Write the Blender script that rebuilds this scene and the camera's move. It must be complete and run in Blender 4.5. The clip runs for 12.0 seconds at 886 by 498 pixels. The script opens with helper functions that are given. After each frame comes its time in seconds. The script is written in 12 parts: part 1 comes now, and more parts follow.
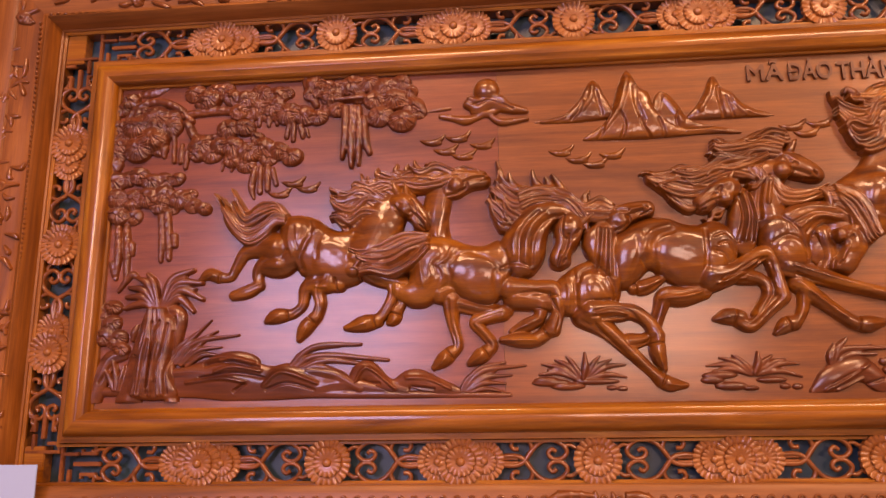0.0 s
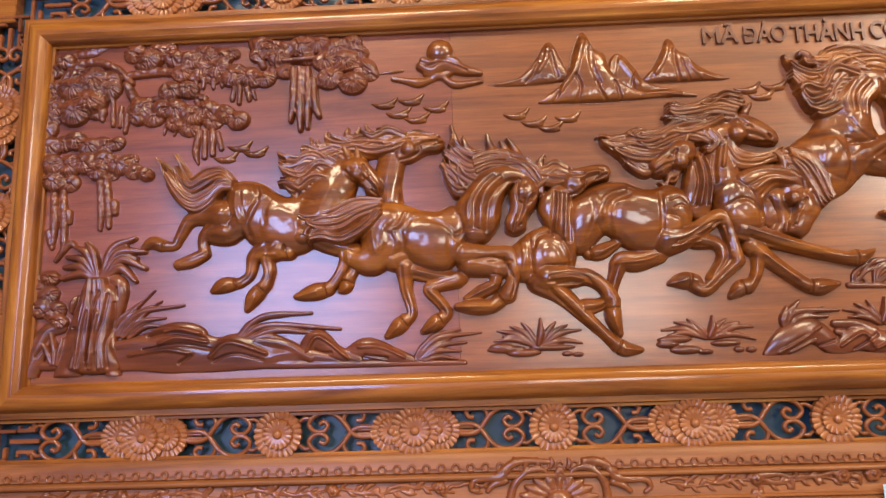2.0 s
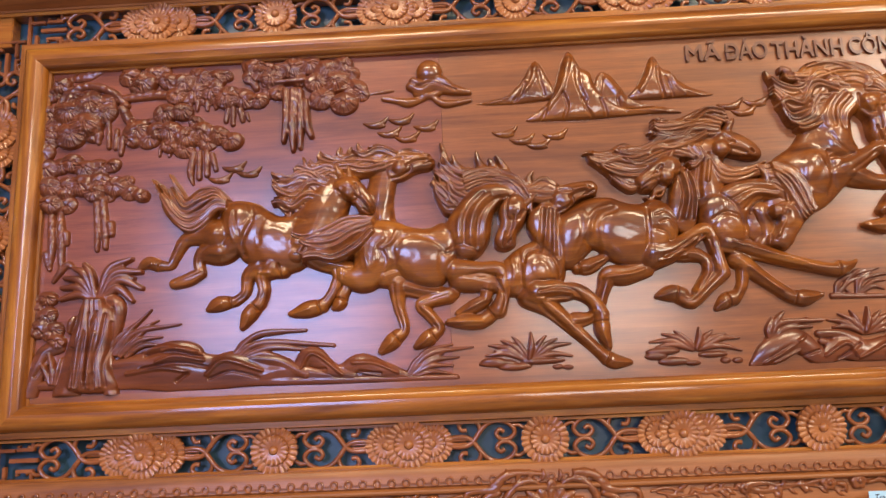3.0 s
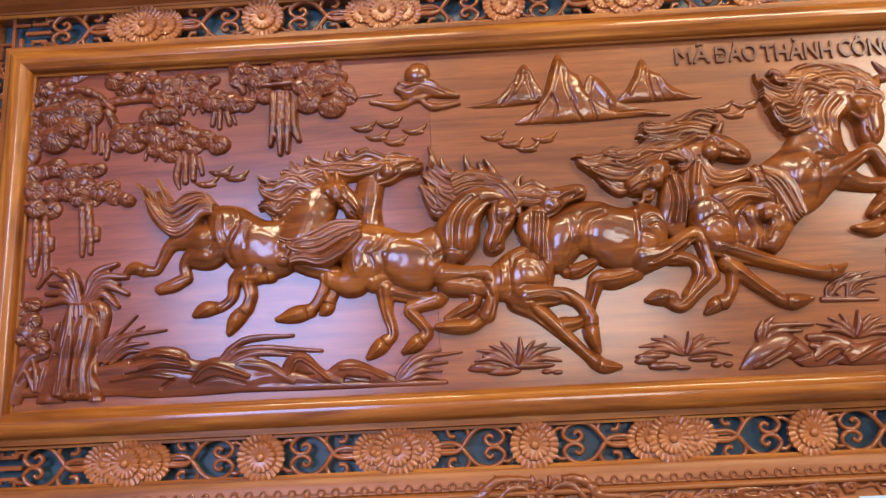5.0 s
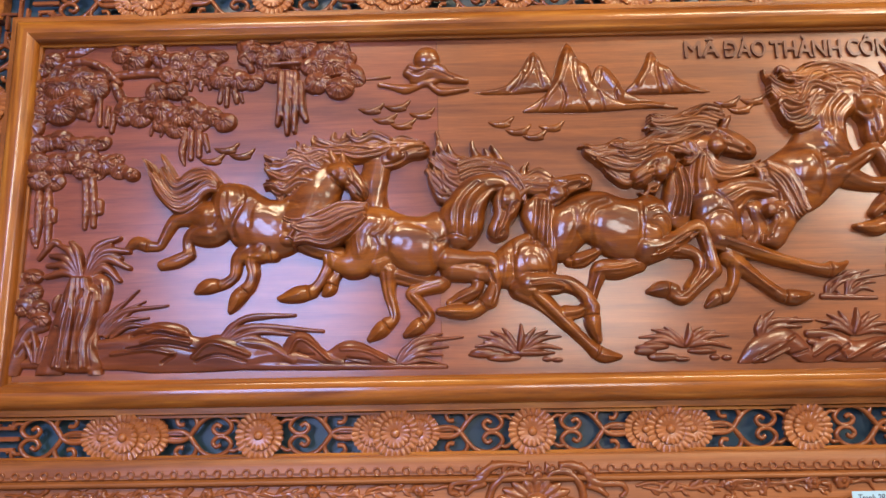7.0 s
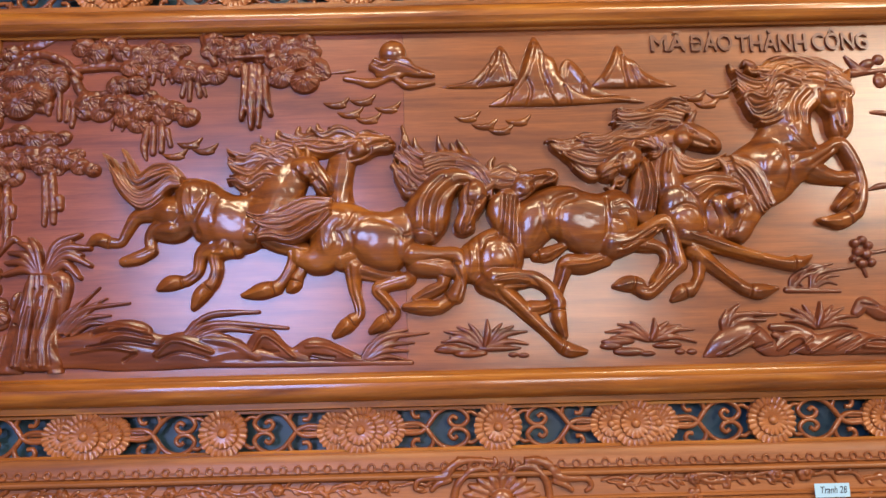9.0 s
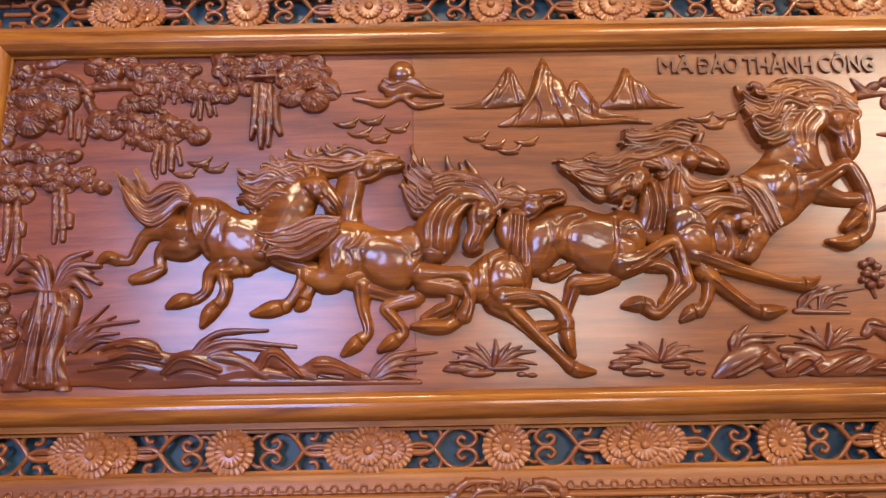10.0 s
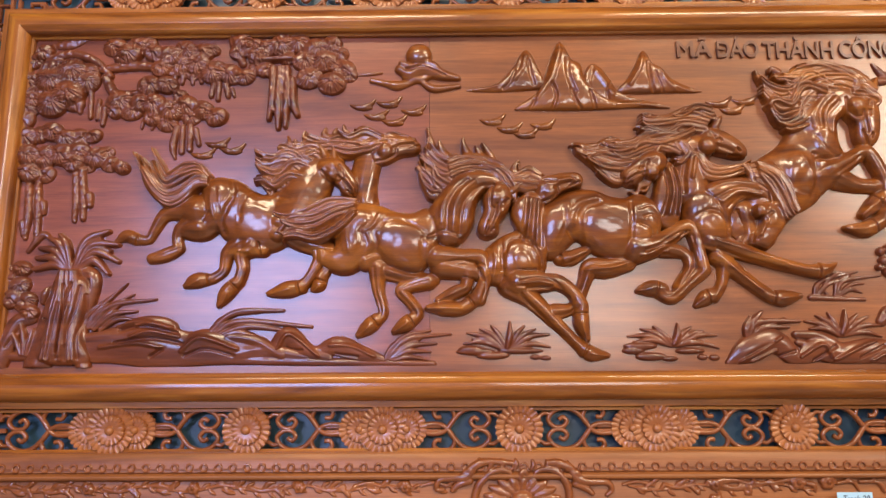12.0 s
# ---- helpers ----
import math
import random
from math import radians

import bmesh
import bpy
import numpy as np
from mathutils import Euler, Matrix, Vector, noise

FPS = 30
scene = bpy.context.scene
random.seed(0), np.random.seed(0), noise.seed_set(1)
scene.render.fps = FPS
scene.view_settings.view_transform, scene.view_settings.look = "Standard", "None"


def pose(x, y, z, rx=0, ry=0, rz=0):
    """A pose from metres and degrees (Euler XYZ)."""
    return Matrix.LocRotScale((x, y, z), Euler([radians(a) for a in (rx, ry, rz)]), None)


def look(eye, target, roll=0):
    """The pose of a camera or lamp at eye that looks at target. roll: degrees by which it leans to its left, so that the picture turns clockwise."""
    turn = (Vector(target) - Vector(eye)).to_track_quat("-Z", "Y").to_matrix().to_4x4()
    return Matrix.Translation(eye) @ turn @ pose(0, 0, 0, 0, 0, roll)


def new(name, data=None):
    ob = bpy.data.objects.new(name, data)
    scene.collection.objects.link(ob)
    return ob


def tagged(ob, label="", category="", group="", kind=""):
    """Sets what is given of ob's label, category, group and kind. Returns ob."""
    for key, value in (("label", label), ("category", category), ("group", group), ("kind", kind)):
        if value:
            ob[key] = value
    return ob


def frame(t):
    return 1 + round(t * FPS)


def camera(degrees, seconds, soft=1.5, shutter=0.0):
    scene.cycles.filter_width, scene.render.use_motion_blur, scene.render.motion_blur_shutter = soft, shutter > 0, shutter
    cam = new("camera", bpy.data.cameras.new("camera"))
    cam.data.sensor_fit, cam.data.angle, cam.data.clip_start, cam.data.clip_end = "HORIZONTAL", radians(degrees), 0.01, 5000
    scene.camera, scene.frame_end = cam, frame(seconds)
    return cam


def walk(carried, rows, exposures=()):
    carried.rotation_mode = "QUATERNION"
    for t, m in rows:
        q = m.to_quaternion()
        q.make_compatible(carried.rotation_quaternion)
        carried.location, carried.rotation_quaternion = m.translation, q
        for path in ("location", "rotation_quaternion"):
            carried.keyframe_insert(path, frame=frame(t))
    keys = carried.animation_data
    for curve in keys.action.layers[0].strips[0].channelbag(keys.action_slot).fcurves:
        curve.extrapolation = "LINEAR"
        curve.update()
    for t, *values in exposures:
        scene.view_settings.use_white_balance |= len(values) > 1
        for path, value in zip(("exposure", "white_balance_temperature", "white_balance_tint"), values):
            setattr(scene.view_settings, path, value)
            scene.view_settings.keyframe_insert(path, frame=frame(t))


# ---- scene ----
cam = camera(60.9, 12.0)
PATH = [
    (0, (-0.004, -0.054, 1.501), (-0.177, 1.889, 1.944), -0.7),
    (0.5, (0.001, -0.032, 1.488), (-0.152, 1.92, 1.895), -0.2),
    (1, (-0.012, -0.02, 1.482), (-0.147, 1.939, 1.862), 0.2),
    (1.5, (-0.005, -0.019, 1.477), (-0.112, 1.937, 1.88), -0.8),
    (2, (0.007, -0.005, 1.478), (-0.062, 1.955, 1.867), -1.7),
    (2.5, (0.022, -0.025, 1.482), (-0.039, 1.936, 1.868), -2.2),
    (3, (0.02, -0.039, 1.486), (-0.038, 1.916, 1.9), -2.5),
    (5, (0.038, -0.026, 1.493), (-0.01, 1.929, 1.912), -2.7),
    (5.5, (0.029, -0.028, 1.485), (-0.008, 1.93, 1.894), -1.9),
    (6, (0.019, -0.023, 1.479), (-0.009, 1.935, 1.887), -1.5),
    (6.5, (0.014, -0.034, 1.478), (-0.02, 1.924, 1.886), -1.3),
    (6.7, (0.005, -0.032, 1.478), (-0.028, 1.926, 1.882), -1.0),
    (8.5, (0.05, -0.002, 1.486), (0.069, 1.963, 1.86), -1.8),
    (9, (0.05, -0.017, 1.485), (0.066, 1.947, 1.862), -1.4),
    (9.5, (0.038, -0.023, 1.484), (0.041, 1.935, 1.889), -1.1),
    (10, (0.034, -0.019, 1.486), (0.047, 1.935, 1.912), -1.1),
    (10.5, (0.034, -0.01, 1.49), (0.058, 1.944, 1.913), -1.4),
    (11, (0.041, -0.01, 1.489), (0.066, 1.946, 1.906), -1.4),
    (11.5, (0.036, -0.022, 1.481), (0.034, 1.936, 1.891), -0.8),
    (12, (0.028, -0.026, 1.476), (0.007, 1.936, 1.867), -0.3),
]
walk(cam, [(t, look(eye, target, roll)) for t, eye, target, roll in PATH],
     exposures=[(0.0, -0.33, 10500, 50), (0.4, -0.06, 7400, 22), (0.8, 0.0, 6500, 10), (12.0, 0.0, 6500, 10)])

# ---- world and lights ----
scene.view_settings.exposure = 0.0
world = bpy.data.worlds.new("world")
scene.world = world
world.use_nodes = True
sky = world.node_tree.nodes.new("ShaderNodeTexSky")
sky.sky_type, sky.sun_disc = "NISHITA", False
sky.sun_elevation, sky.sun_rotation = radians(40), radians(150)
world.node_tree.links.new(sky.outputs[0], world.node_tree.nodes["Background"].inputs[0])
world.node_tree.nodes["Background"].inputs[1].default_value = 0.10


def area_lamp(name, at, target, w, h, watts, colour):
    lamp = bpy.data.lights.new(name, "AREA")
    lamp.shape, lamp.size, lamp.size_y, lamp.energy, lamp.color = "RECTANGLE", w, h, watts, colour
    ob = new(name, lamp)
    ob.matrix_world = look(at, target)
    return ob


# daylight by the three openings behind the camera
area_lamp("daylight_door", (-1.78, -3.85, 2.68), (-1.78, 0, 2.68), 1.9, 1.75, 215, (0.40, 0.51, 1.0))
area_lamp("daylight_shopfront", (1.25, -3.85, 2.42), (1.25, 0, 2.42), 1.5, 1.0, 60, (1.0, 0.93, 0.88))
area_lamp("daylight_window", (4.95, -3.85, 4.05), (4.95, 0, 4.05), 2.1, 1.7, 265, (1.0, 0.90, 0.72))
# unseen ceiling lamps, added as warm fill on the carving's front
FILL_LAMPS = ((-0.9, -1.9), (2.3, -1.9))
for lx, ly in FILL_LAMPS:
    area_lamp("ceiling_fill_light", (lx, ly, 4.92), (lx, ly, 0), 1.9, 0.9, 185, (1.0, 0.80, 0.53))

# ---- materials ----
def nodes_of(name):
    m = bpy.data.materials.new(name)
    m.use_nodes = True
    nt = m.node_tree
    return m, nt, nt.nodes["Principled BSDF"]


def ramp(nt, source, stops):
    r = nt.nodes.new("ShaderNodeValToRGB")
    while len(r.color_ramp.elements) < len(stops):
        r.color_ramp.elements.new(0.5)
    for e, (at, c) in zip(r.color_ramp.elements, stops):
        e.position, e.color = at, (*c, 1)
    nt.links.new(source, r.inputs[0])
    return r.outputs[0]


def tex(nt, kind, scale, coords, stretch=(1, 1, 1), **inputs):
    mapping = nt.nodes.new("ShaderNodeMapping")
    mapping.inputs["Scale"].default_value = stretch
    nt.links.new(coords, mapping.inputs[0])
    t = nt.nodes.new(kind)
    nt.links.new(mapping.outputs[0], t.inputs["Vector"])
    t.inputs["Scale"].default_value = scale
    for k, v in inputs.items():
        t.inputs[k].default_value = v
    return t


def wood(name, dark, mid, light, grain="x", rough=0.3, coat=0.6, coat_rough=0.12, bump=0.15, vary=0.25, stain=0.0, marks=0.0):
    """Varnished or oiled wood whose grain runs along one axis; three tones, fine pores, cloudy wear."""
    m, nt, p = nodes_of(name)
    co = nt.nodes.new("ShaderNodeTexCoord").outputs["Object"]
    along = {"x": (0.07, 1, 1), "z": (1, 1, 0.07)}[grain]
    fine = {"x": (0.03, 1, 1), "z": (1, 1, 0.03)}[grain]
    bands = tex(nt, "ShaderNodeTexNoise", 34, co, along, Detail=6.0, Roughness=0.6, Distortion=0.7)
    pores = tex(nt, "ShaderNodeTexNoise", 420, co, fine, Detail=3.0, Roughness=0.7)
    cloud = tex(nt, "ShaderNodeTexNoise", 2.6, co, (1, 1, 1), Detail=4.0)
    colour = ramp(nt, bands.outputs["Fac"], [(0.28, dark), (0.52, mid), (0.74, light)])
    mix = nt.nodes.new("ShaderNodeMixRGB")
    mix.blend_type = "MULTIPLY"
    mix.inputs[0].default_value = vary
    nt.links.new(colour, mix.inputs[1])
    nt.links.new(ramp(nt, pores.outputs["Fac"], [(0.3, (0.35, 0.3, 0.28)), (0.6, (1, 1, 1))]), mix.inputs[2])
    mix2 = nt.nodes.new("ShaderNodeMixRGB")
    mix2.blend_type = "MULTIPLY"
    mix2.inputs[0].default_value = vary * 1.6
    nt.links.new(mix.outputs[0], mix2.inputs[1])
    nt.links.new(ramp(nt, cloud.outputs["Fac"], [(0.3, (0.62, 0.55, 0.5)), (0.65, (1, 1, 1))]), mix2.inputs[2])
    tone = mix2.outputs[0]
    if stain:
        patch = tex(nt, "ShaderNodeTexNoise", 3.1, co, (0.45, 1, 1), Detail=7.0, Roughness=0.62, Distortion=1.2)
        streak = tex(nt, "ShaderNodeTexNoise", 16, co, along, Detail=8.0, Roughness=0.75, Distortion=1.6)
        for source, low in ((patch, (0.62, 0.55, 0.58)), (streak, (0.45, 0.36, 0.32))):
            over = nt.nodes.new("ShaderNodeMixRGB")
            over.blend_type = "MULTIPLY"
            over.inputs[0].default_value = stain
            nt.links.new(tone, over.inputs[1])
            nt.links.new(ramp(nt, source.outputs["Fac"], [(0.36, low), (0.47, (1, 1, 1)), (1.0, (1, 1, 1))]), over.inputs[2])
            tone = over.outputs[0]
    nt.links.new(tone, p.inputs["Base Color"])
    rr = nt.nodes.new("ShaderNodeMapRange")
    rr.inputs["To Min"].default_value, rr.inputs["To Max"].default_value = rough - 0.06, rough + 0.08
    nt.links.new(cloud.outputs["Fac"], rr.inputs["Value"])
    nt.links.new(rr.outputs[0], p.inputs["Roughness"])
    p.inputs["Coat Weight"].default_value, p.inputs["Coat Roughness"].default_value = coat, coat_rough
    p.inputs["Specular IOR Level"].default_value = 0.25
    b = nt.nodes.new("ShaderNodeBump")
    b.inputs["Strength"].default_value, b.inputs["Distance"].default_value = bump, 0.002
    nt.links.new(pores.outputs["Fac"], b.inputs["Height"])
    relief = b.outputs[0]
    if marks:
        chisel = tex(nt, "ShaderNodeTexNoise", 75, co, (1, 1, 1), Detail=3.0, Roughness=0.55)
        cut = nt.nodes.new("ShaderNodeBump")
        cut.inputs["Strength"].default_value, cut.inputs["Distance"].default_value = marks, 0.004
        nt.links.new(chisel.outputs["Fac"], cut.inputs["Height"])
        nt.links.new(relief, cut.inputs["Normal"])
        relief = cut.outputs[0]
    nt.links.new(relief, p.inputs["Normal"])
    return m


def plaster(name, colour, rough=0.8, spread=0.06):
    m, nt, p = nodes_of(name)
    co = nt.nodes.new("ShaderNodeTexCoord").outputs["Object"]
    n = tex(nt, "ShaderNodeTexNoise", 3.0, co, Detail=5.0)
    low = tuple(c * (1 - spread * 2) for c in colour)
    nt.links.new(ramp(nt, n.outputs["Fac"], [(0.3, low), (0.7, colour)]), p.inputs["Base Color"])
    p.inputs["Roughness"].default_value = rough
    g = tex(nt, "ShaderNodeTexNoise", 160, co, Detail=3.0)
    b = nt.nodes.new("ShaderNodeBump")
    b.inputs["Strength"].default_value, b.inputs["Distance"].default_value = 0.1, 0.002
    nt.links.new(g.outputs["Fac"], b.inputs["Height"])
    nt.links.new(b.outputs[0], p.inputs["Normal"])
    return m


BOARD_RED = wood("varnished_red_plank", (0.155, 0.034, 0.012), (0.25, 0.062, 0.022), (0.32, 0.090, 0.033), rough=0.40, coat=0.9, coat_rough=0.20, bump=0.05, vary=0.38, stain=0.55)
BOARD = wood("varnished_orange_plank", (0.16, 0.042, 0.009), (0.275, 0.082, 0.018), (0.36, 0.120, 0.028), rough=0.40, coat=0.9, coat_rough=0.20, bump=0.05, vary=0.38, stain=0.55)
CARVED = wood("varnished_carving", (0.070, 0.014, 0.002), (0.22, 0.058, 0.006), (0.38, 0.126, 0.014), rough=0.40, coat=1.0, coat_rough=0.145, bump=0.06, vary=0.34, stain=0.30, marks=0.05)
CARVED_DARK = wood("dark_varnished_carving", (0.075, 0.016, 0.005), (0.17, 0.040, 0.011), (0.26, 0.070, 0.018), rough=0.46, coat=0.8, coat_rough=0.19, bump=0.10, vary=0.45, marks=0.18)
RAIL_X = wood("frame_wood_across", (0.13, 0.030, 0.004), (0.36, 0.115, 0.013), (0.56, 0.235, 0.032), grain="x", rough=0.38, coat=0.85, coat_rough=0.12, vary=0.4, stain=0.45)
RAIL_Z = wood("frame_wood_upright", (0.13, 0.030, 0.004), (0.36, 0.115, 0.013), (0.56, 0.235, 0.032), grain="z", rough=0.38, coat=0.85, coat_rough=0.12, vary=0.4, stain=0.45)
BORDER_X = wood("border_wood_across", (0.20, 0.062, 0.016), (0.33, 0.115, 0.030), (0.44, 0.170, 0.050), grain="x", rough=0.5, coat=0.25, coat_rough=0.3, vary=0.4)
BORDER_Z = wood("border_wood_upright", (0.15, 0.040, 0.008), (0.31, 0.095, 0.018), (0.46, 0.165, 0.036), grain="z", rough=0.45, coat=0.35, coat_rough=0.25, vary=0.4)
FRET = wood("fret_wood", (0.13, 0.032, 0.008), (0.27, 0.078, 0.018), (0.38, 0.12, 0.034), rough=0.40, coat=0.8, coat_rough=0.11, vary=0.4, marks=0.1)
ROSE = wood("rosette_wood", (0.22, 0.062, 0.015), (0.38, 0.13, 0.034), (0.50, 0.19, 0.060), rough=0.42, coat=0.7, coat_rough=0.15, vary=0.45, marks=0.2)
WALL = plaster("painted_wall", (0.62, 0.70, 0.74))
# unseen walls: dark only to keep bounced light off the carving
WALL_LOW_BOUNCE = plaster("low_bounce_wall", (0.13, 0.12, 0.125))
LAMP_WHITE = plaster("lamp_housing", (0.8, 0.79, 0.76))
# unseen ceiling and floor: warm light put into the ceiling's tone, both darkened against bounce
CEIL = plaster("low_bounce_ceiling", (0.24, 0.15, 0.085))
TILE = plaster("floor_tile", (0.24, 0.20, 0.165), rough=0.25)
PAPER = plaster("white_paper", (0.36, 0.50, 0.74), rough=0.6, spread=0.02)
# shade and blue reflection of the open gap behind the fretwork, as a colour
GAP_SHADE = plaster("gap_shade_teal", (0.030, 0.075, 0.105), rough=0.35, spread=0.3)
INK = plaster("dark_ink", (0.03, 0.03, 0.05), rough=0.6)
STICKER = plaster("pale_blue_sticker", (0.40, 0.62, 0.74), rough=0.5, spread=0.02)

# ---- helpers for meshes ----
def part(name, bm, material, parent=None, label="", smooth=False):
    me = bpy.data.meshes.new(name)
    bm.to_mesh(me)
    bm.free()
    me.materials.append(material)
    if smooth:
        me.polygons.foreach_set("use_smooth", [True] * len(me.polygons))
    ob = new(name, me)
    if parent:
        ob.parent = parent
    if label:
        tagged(ob, label)
    return ob


def box(bm, x0, x1, y0, y1, z0, z1, bevel=0.0):
    made = bmesh.ops.create_cube(bm, size=1, matrix=Matrix.Translation(((x0 + x1) / 2, (y0 + y1) / 2, (z0 + z1) / 2)) @ Matrix.Diagonal((x1 - x0, y1 - y0, z1 - z0, 1)))
    if bevel:
        edges = list({e for v in made["verts"] for e in v.link_edges})
        bmesh.ops.bevel(bm, geom=edges, offset=bevel, segments=2, affect="EDGES")
    return bm


def boxes(*dims, bevel=0.0):
    bm = bmesh.new()
    for d in dims:
        box(bm, *d, bevel=bevel)
    return bm


# ---- the room ----
def structure(name, bm, material, label):
    return tagged(part(name, bm, material), label, name.split("_")[0], kind="structure")


# floor and ceiling are unseen, added to shape the bounced light
structure("floor", boxes((-5.2, 6.7, -4.2, 1.95, -0.1, 0.0)), TILE, "unseen brown glossy tiled floor, darkened to hold down bounced light")
structure("ceiling", boxes((-5.2, 6.7, -4.2, 1.95, 5.0, 5.1)), CEIL, "unseen ceiling, its colour set warm and dark to shape bounced light")
structure("wall_north", boxes((-5.2, 6.7, 1.75, 1.95, 0, 5.0)), WALL, "pale blue painted wall behind the carving")
# unseen walls, added to close the room and hold ambient light down
structure("wall_west", boxes((-5.2, -5.0, -4.0, 1.75, 0, 5.0)), WALL_LOW_BOUNCE, "unseen side wall, kept dark to hold back bounced light")
structure("wall_east", boxes((6.5, 6.7, -4.0, 1.75, 0, 5.0)), WALL_LOW_BOUNCE, "unseen side wall, kept dark to hold back bounced light")
structure("wall_south", boxes((-5.2, -2.75, -4.2, -4.0, 0, 5.0), (-0.8, 0.48, -4.2, -4.0, 0, 5.0), (0.48, 2.02, -4.2, -4.0, 0, 1.9), (0.48, 2.02, -4.2, -4.0, 2.94, 5.0), (2.02, 3.85, -4.2, -4.0, 0, 5.0), (-2.75, -0.8, -4.2, -4.0, 3.6, 5.0), (3.85, 6.05, -4.2, -4.0, 0, 2.85), (6.05, 6.7, -4.2, -4.0, 0, 5.0)), WALL_LOW_BOUNCE, "unseen wall with a door and two window openings, kept dark against bounced light")
# housings that go with the added fill lamps
for lx, ly in FILL_LAMPS:
    lamp_body = tagged(new("added_ceiling_lamp"), "unseen white ceiling lamp, added as fill for the carving", "lamp", "ceiling lamps")
    lamp_body.location = (lx, ly, 4.96)
    part("housing", boxes((-1.0, 1.0, -0.5, 0.5, -0.015, 0.039), bevel=0.008), LAMP_WHITE, lamp_body)

# ---- the frame: sweeps of a profile round the opening, mitred ----
X0, X1, Z0, Z1 = -0.978, 1.324, 1.531, 2.338
carved_frame = tagged(new("carved_frame"), "large reddish-brown hardwood picture frame with pierced scrollwork, hung on the wall", "picture frame")


def rail(name, side, profile, parent, label="", smooth=True):
    """profile: (distance outward from the opening, y). side: one of top, bottom, left, right."""
    bm = bmesh.new()
    rows = []
    for d, y in profile:
        ends = {"bottom": ((X0 - d, Z0 - d), (X1 + d, Z0 - d)), "top": ((X0 - d, Z1 + d), (X1 + d, Z1 + d)),
                "left": ((X0 - d, Z0 - d), (X0 - d, Z1 + d)), "right": ((X1 + d, Z0 - d), (X1 + d, Z1 + d))}[side]
        rows.append([bm.verts.new((x, y, z)) for x, z in ends])
    for a, b in zip(rows, rows[1:] + rows[:1]):
        bm.faces.new((a[0], a[1], b[1], b[0]))
    for k in (0, 1):
        bm.faces.new([r[k] for r in rows])
    bmesh.ops.recalc_face_normals(bm, faces=bm.faces)
    ob = part(name, bm, RAIL_X if side in ("top", "bottom") else RAIL_Z, parent, label, smooth)
    ob.data.set_sharp_from_angle(angle=radians(28))
    return ob


def arc(d0, d1, y, rise, n=8):
    """A convex round between two distances."""
    return [(d0 + (d1 - d0) * (1 - math.cos(math.pi * i / n)) / 2, y - rise * math.sin(math.pi * i / n)) for i in range(n + 1)]


INNER = [(-0.004, 1.70), (-0.004, 1.650)] + arc(0.0, 0.024, 1.646, 0.018)[0:5] + arc(0.004, 0.057, 1.640, 0.020)[3:] + [(0.058, 1.646), (0.071, 1.646), (0.071, 1.70)]
OUTER = [(0.166, 1.70), (0.166, 1.646), (0.170, 1.642), (0.186, 1.636), (0.205, 1.634), (0.208, 1.638)] + arc(0.209, 0.223, 1.636, 0.009, 6) + \
        [(0.225, 1.640), (0.262, 1.636)] + arc(0.263, 0.271, 1.634, 0.006, 5) + arc(0.273, 0.283, 1.632, 0.006, 5) + arc(0.286, 0.330, 1.632, 0.012, 6) + [(0.333, 1.645), (0.333, 1.745)]
OUTER_UP = [(0.166, 1.70), (0.166, 1.648), (0.170, 1.645), (0.181, 1.606), (0.186, 1.600), (0.192, 1.602), (0.196, 1.6055), (0.215, 1.606), (0.255, 1.600)] + arc(0.262, 0.352, 1.600, 0.010, 8) + [(0.356, 1.630), (0.356, 1.745)]
border = {}
for side in ("bottom", "top", "left", "right"):
    rail("inner_moulding", side, INNER, carved_frame, "glossy rounded orange-brown moulding with mitred corners")
    border[side] = rail("outer_border", side, OUTER if side == "bottom" else OUTER_UP, carved_frame, "carved outer border of warm brown wood")
    border[side].data.materials[0] = BORDER_X if side in ("top", "bottom") else BORDER_Z
# added panel closing the open gap; the gap's shade is in its colour
part("backing", boxes((X0 - 0.168, X1 + 0.168, 1.700, 1.742, Z0 - 0.168, Z1 + 0.168)), GAP_SHADE, carved_frame, "dark teal backing, coloured as the shaded gap behind the scrollwork")

# ---- the relief panel ----
relief_panel = tagged(new("relief_panel"), "glossy varnished wood relief of galloping horses in a carved frame", "wood carving")
part("plank", boxes((X0 - 0.012, -0.0205, 1.66, 1.698, Z0 - 0.006, Z1 + 0.012), bevel=0.0006), BOARD_RED, relief_panel, "smooth varnished reddish plank with fine grain")
part("plank", boxes((-0.0200, X1 + 0.012, 1.66, 1.698, Z0 - 0.006, Z1 + 0.012), bevel=0.0006), BOARD, relief_panel, "smooth varnished orange-brown plank with fine grain")
part("base_fillet", boxes((X0 - 0.008, X1 + 0.008, 1.652, 1.66, Z0 - 0.004, 1.549), bevel=0.002), BOARD, relief_panel)


# ---- carving tools: a relief is a height over the board, worked up stroke by stroke ----
STEP = 0.0013
BOARD_Y = 1.66
SLOPE = 8.0


def smoothed(h, times):
    for _ in range(times):
        for ax in (0, 1):
            h = (np.roll(h, 1, ax) + 2 * h + np.roll(h, -1, ax)) / 4
    return h


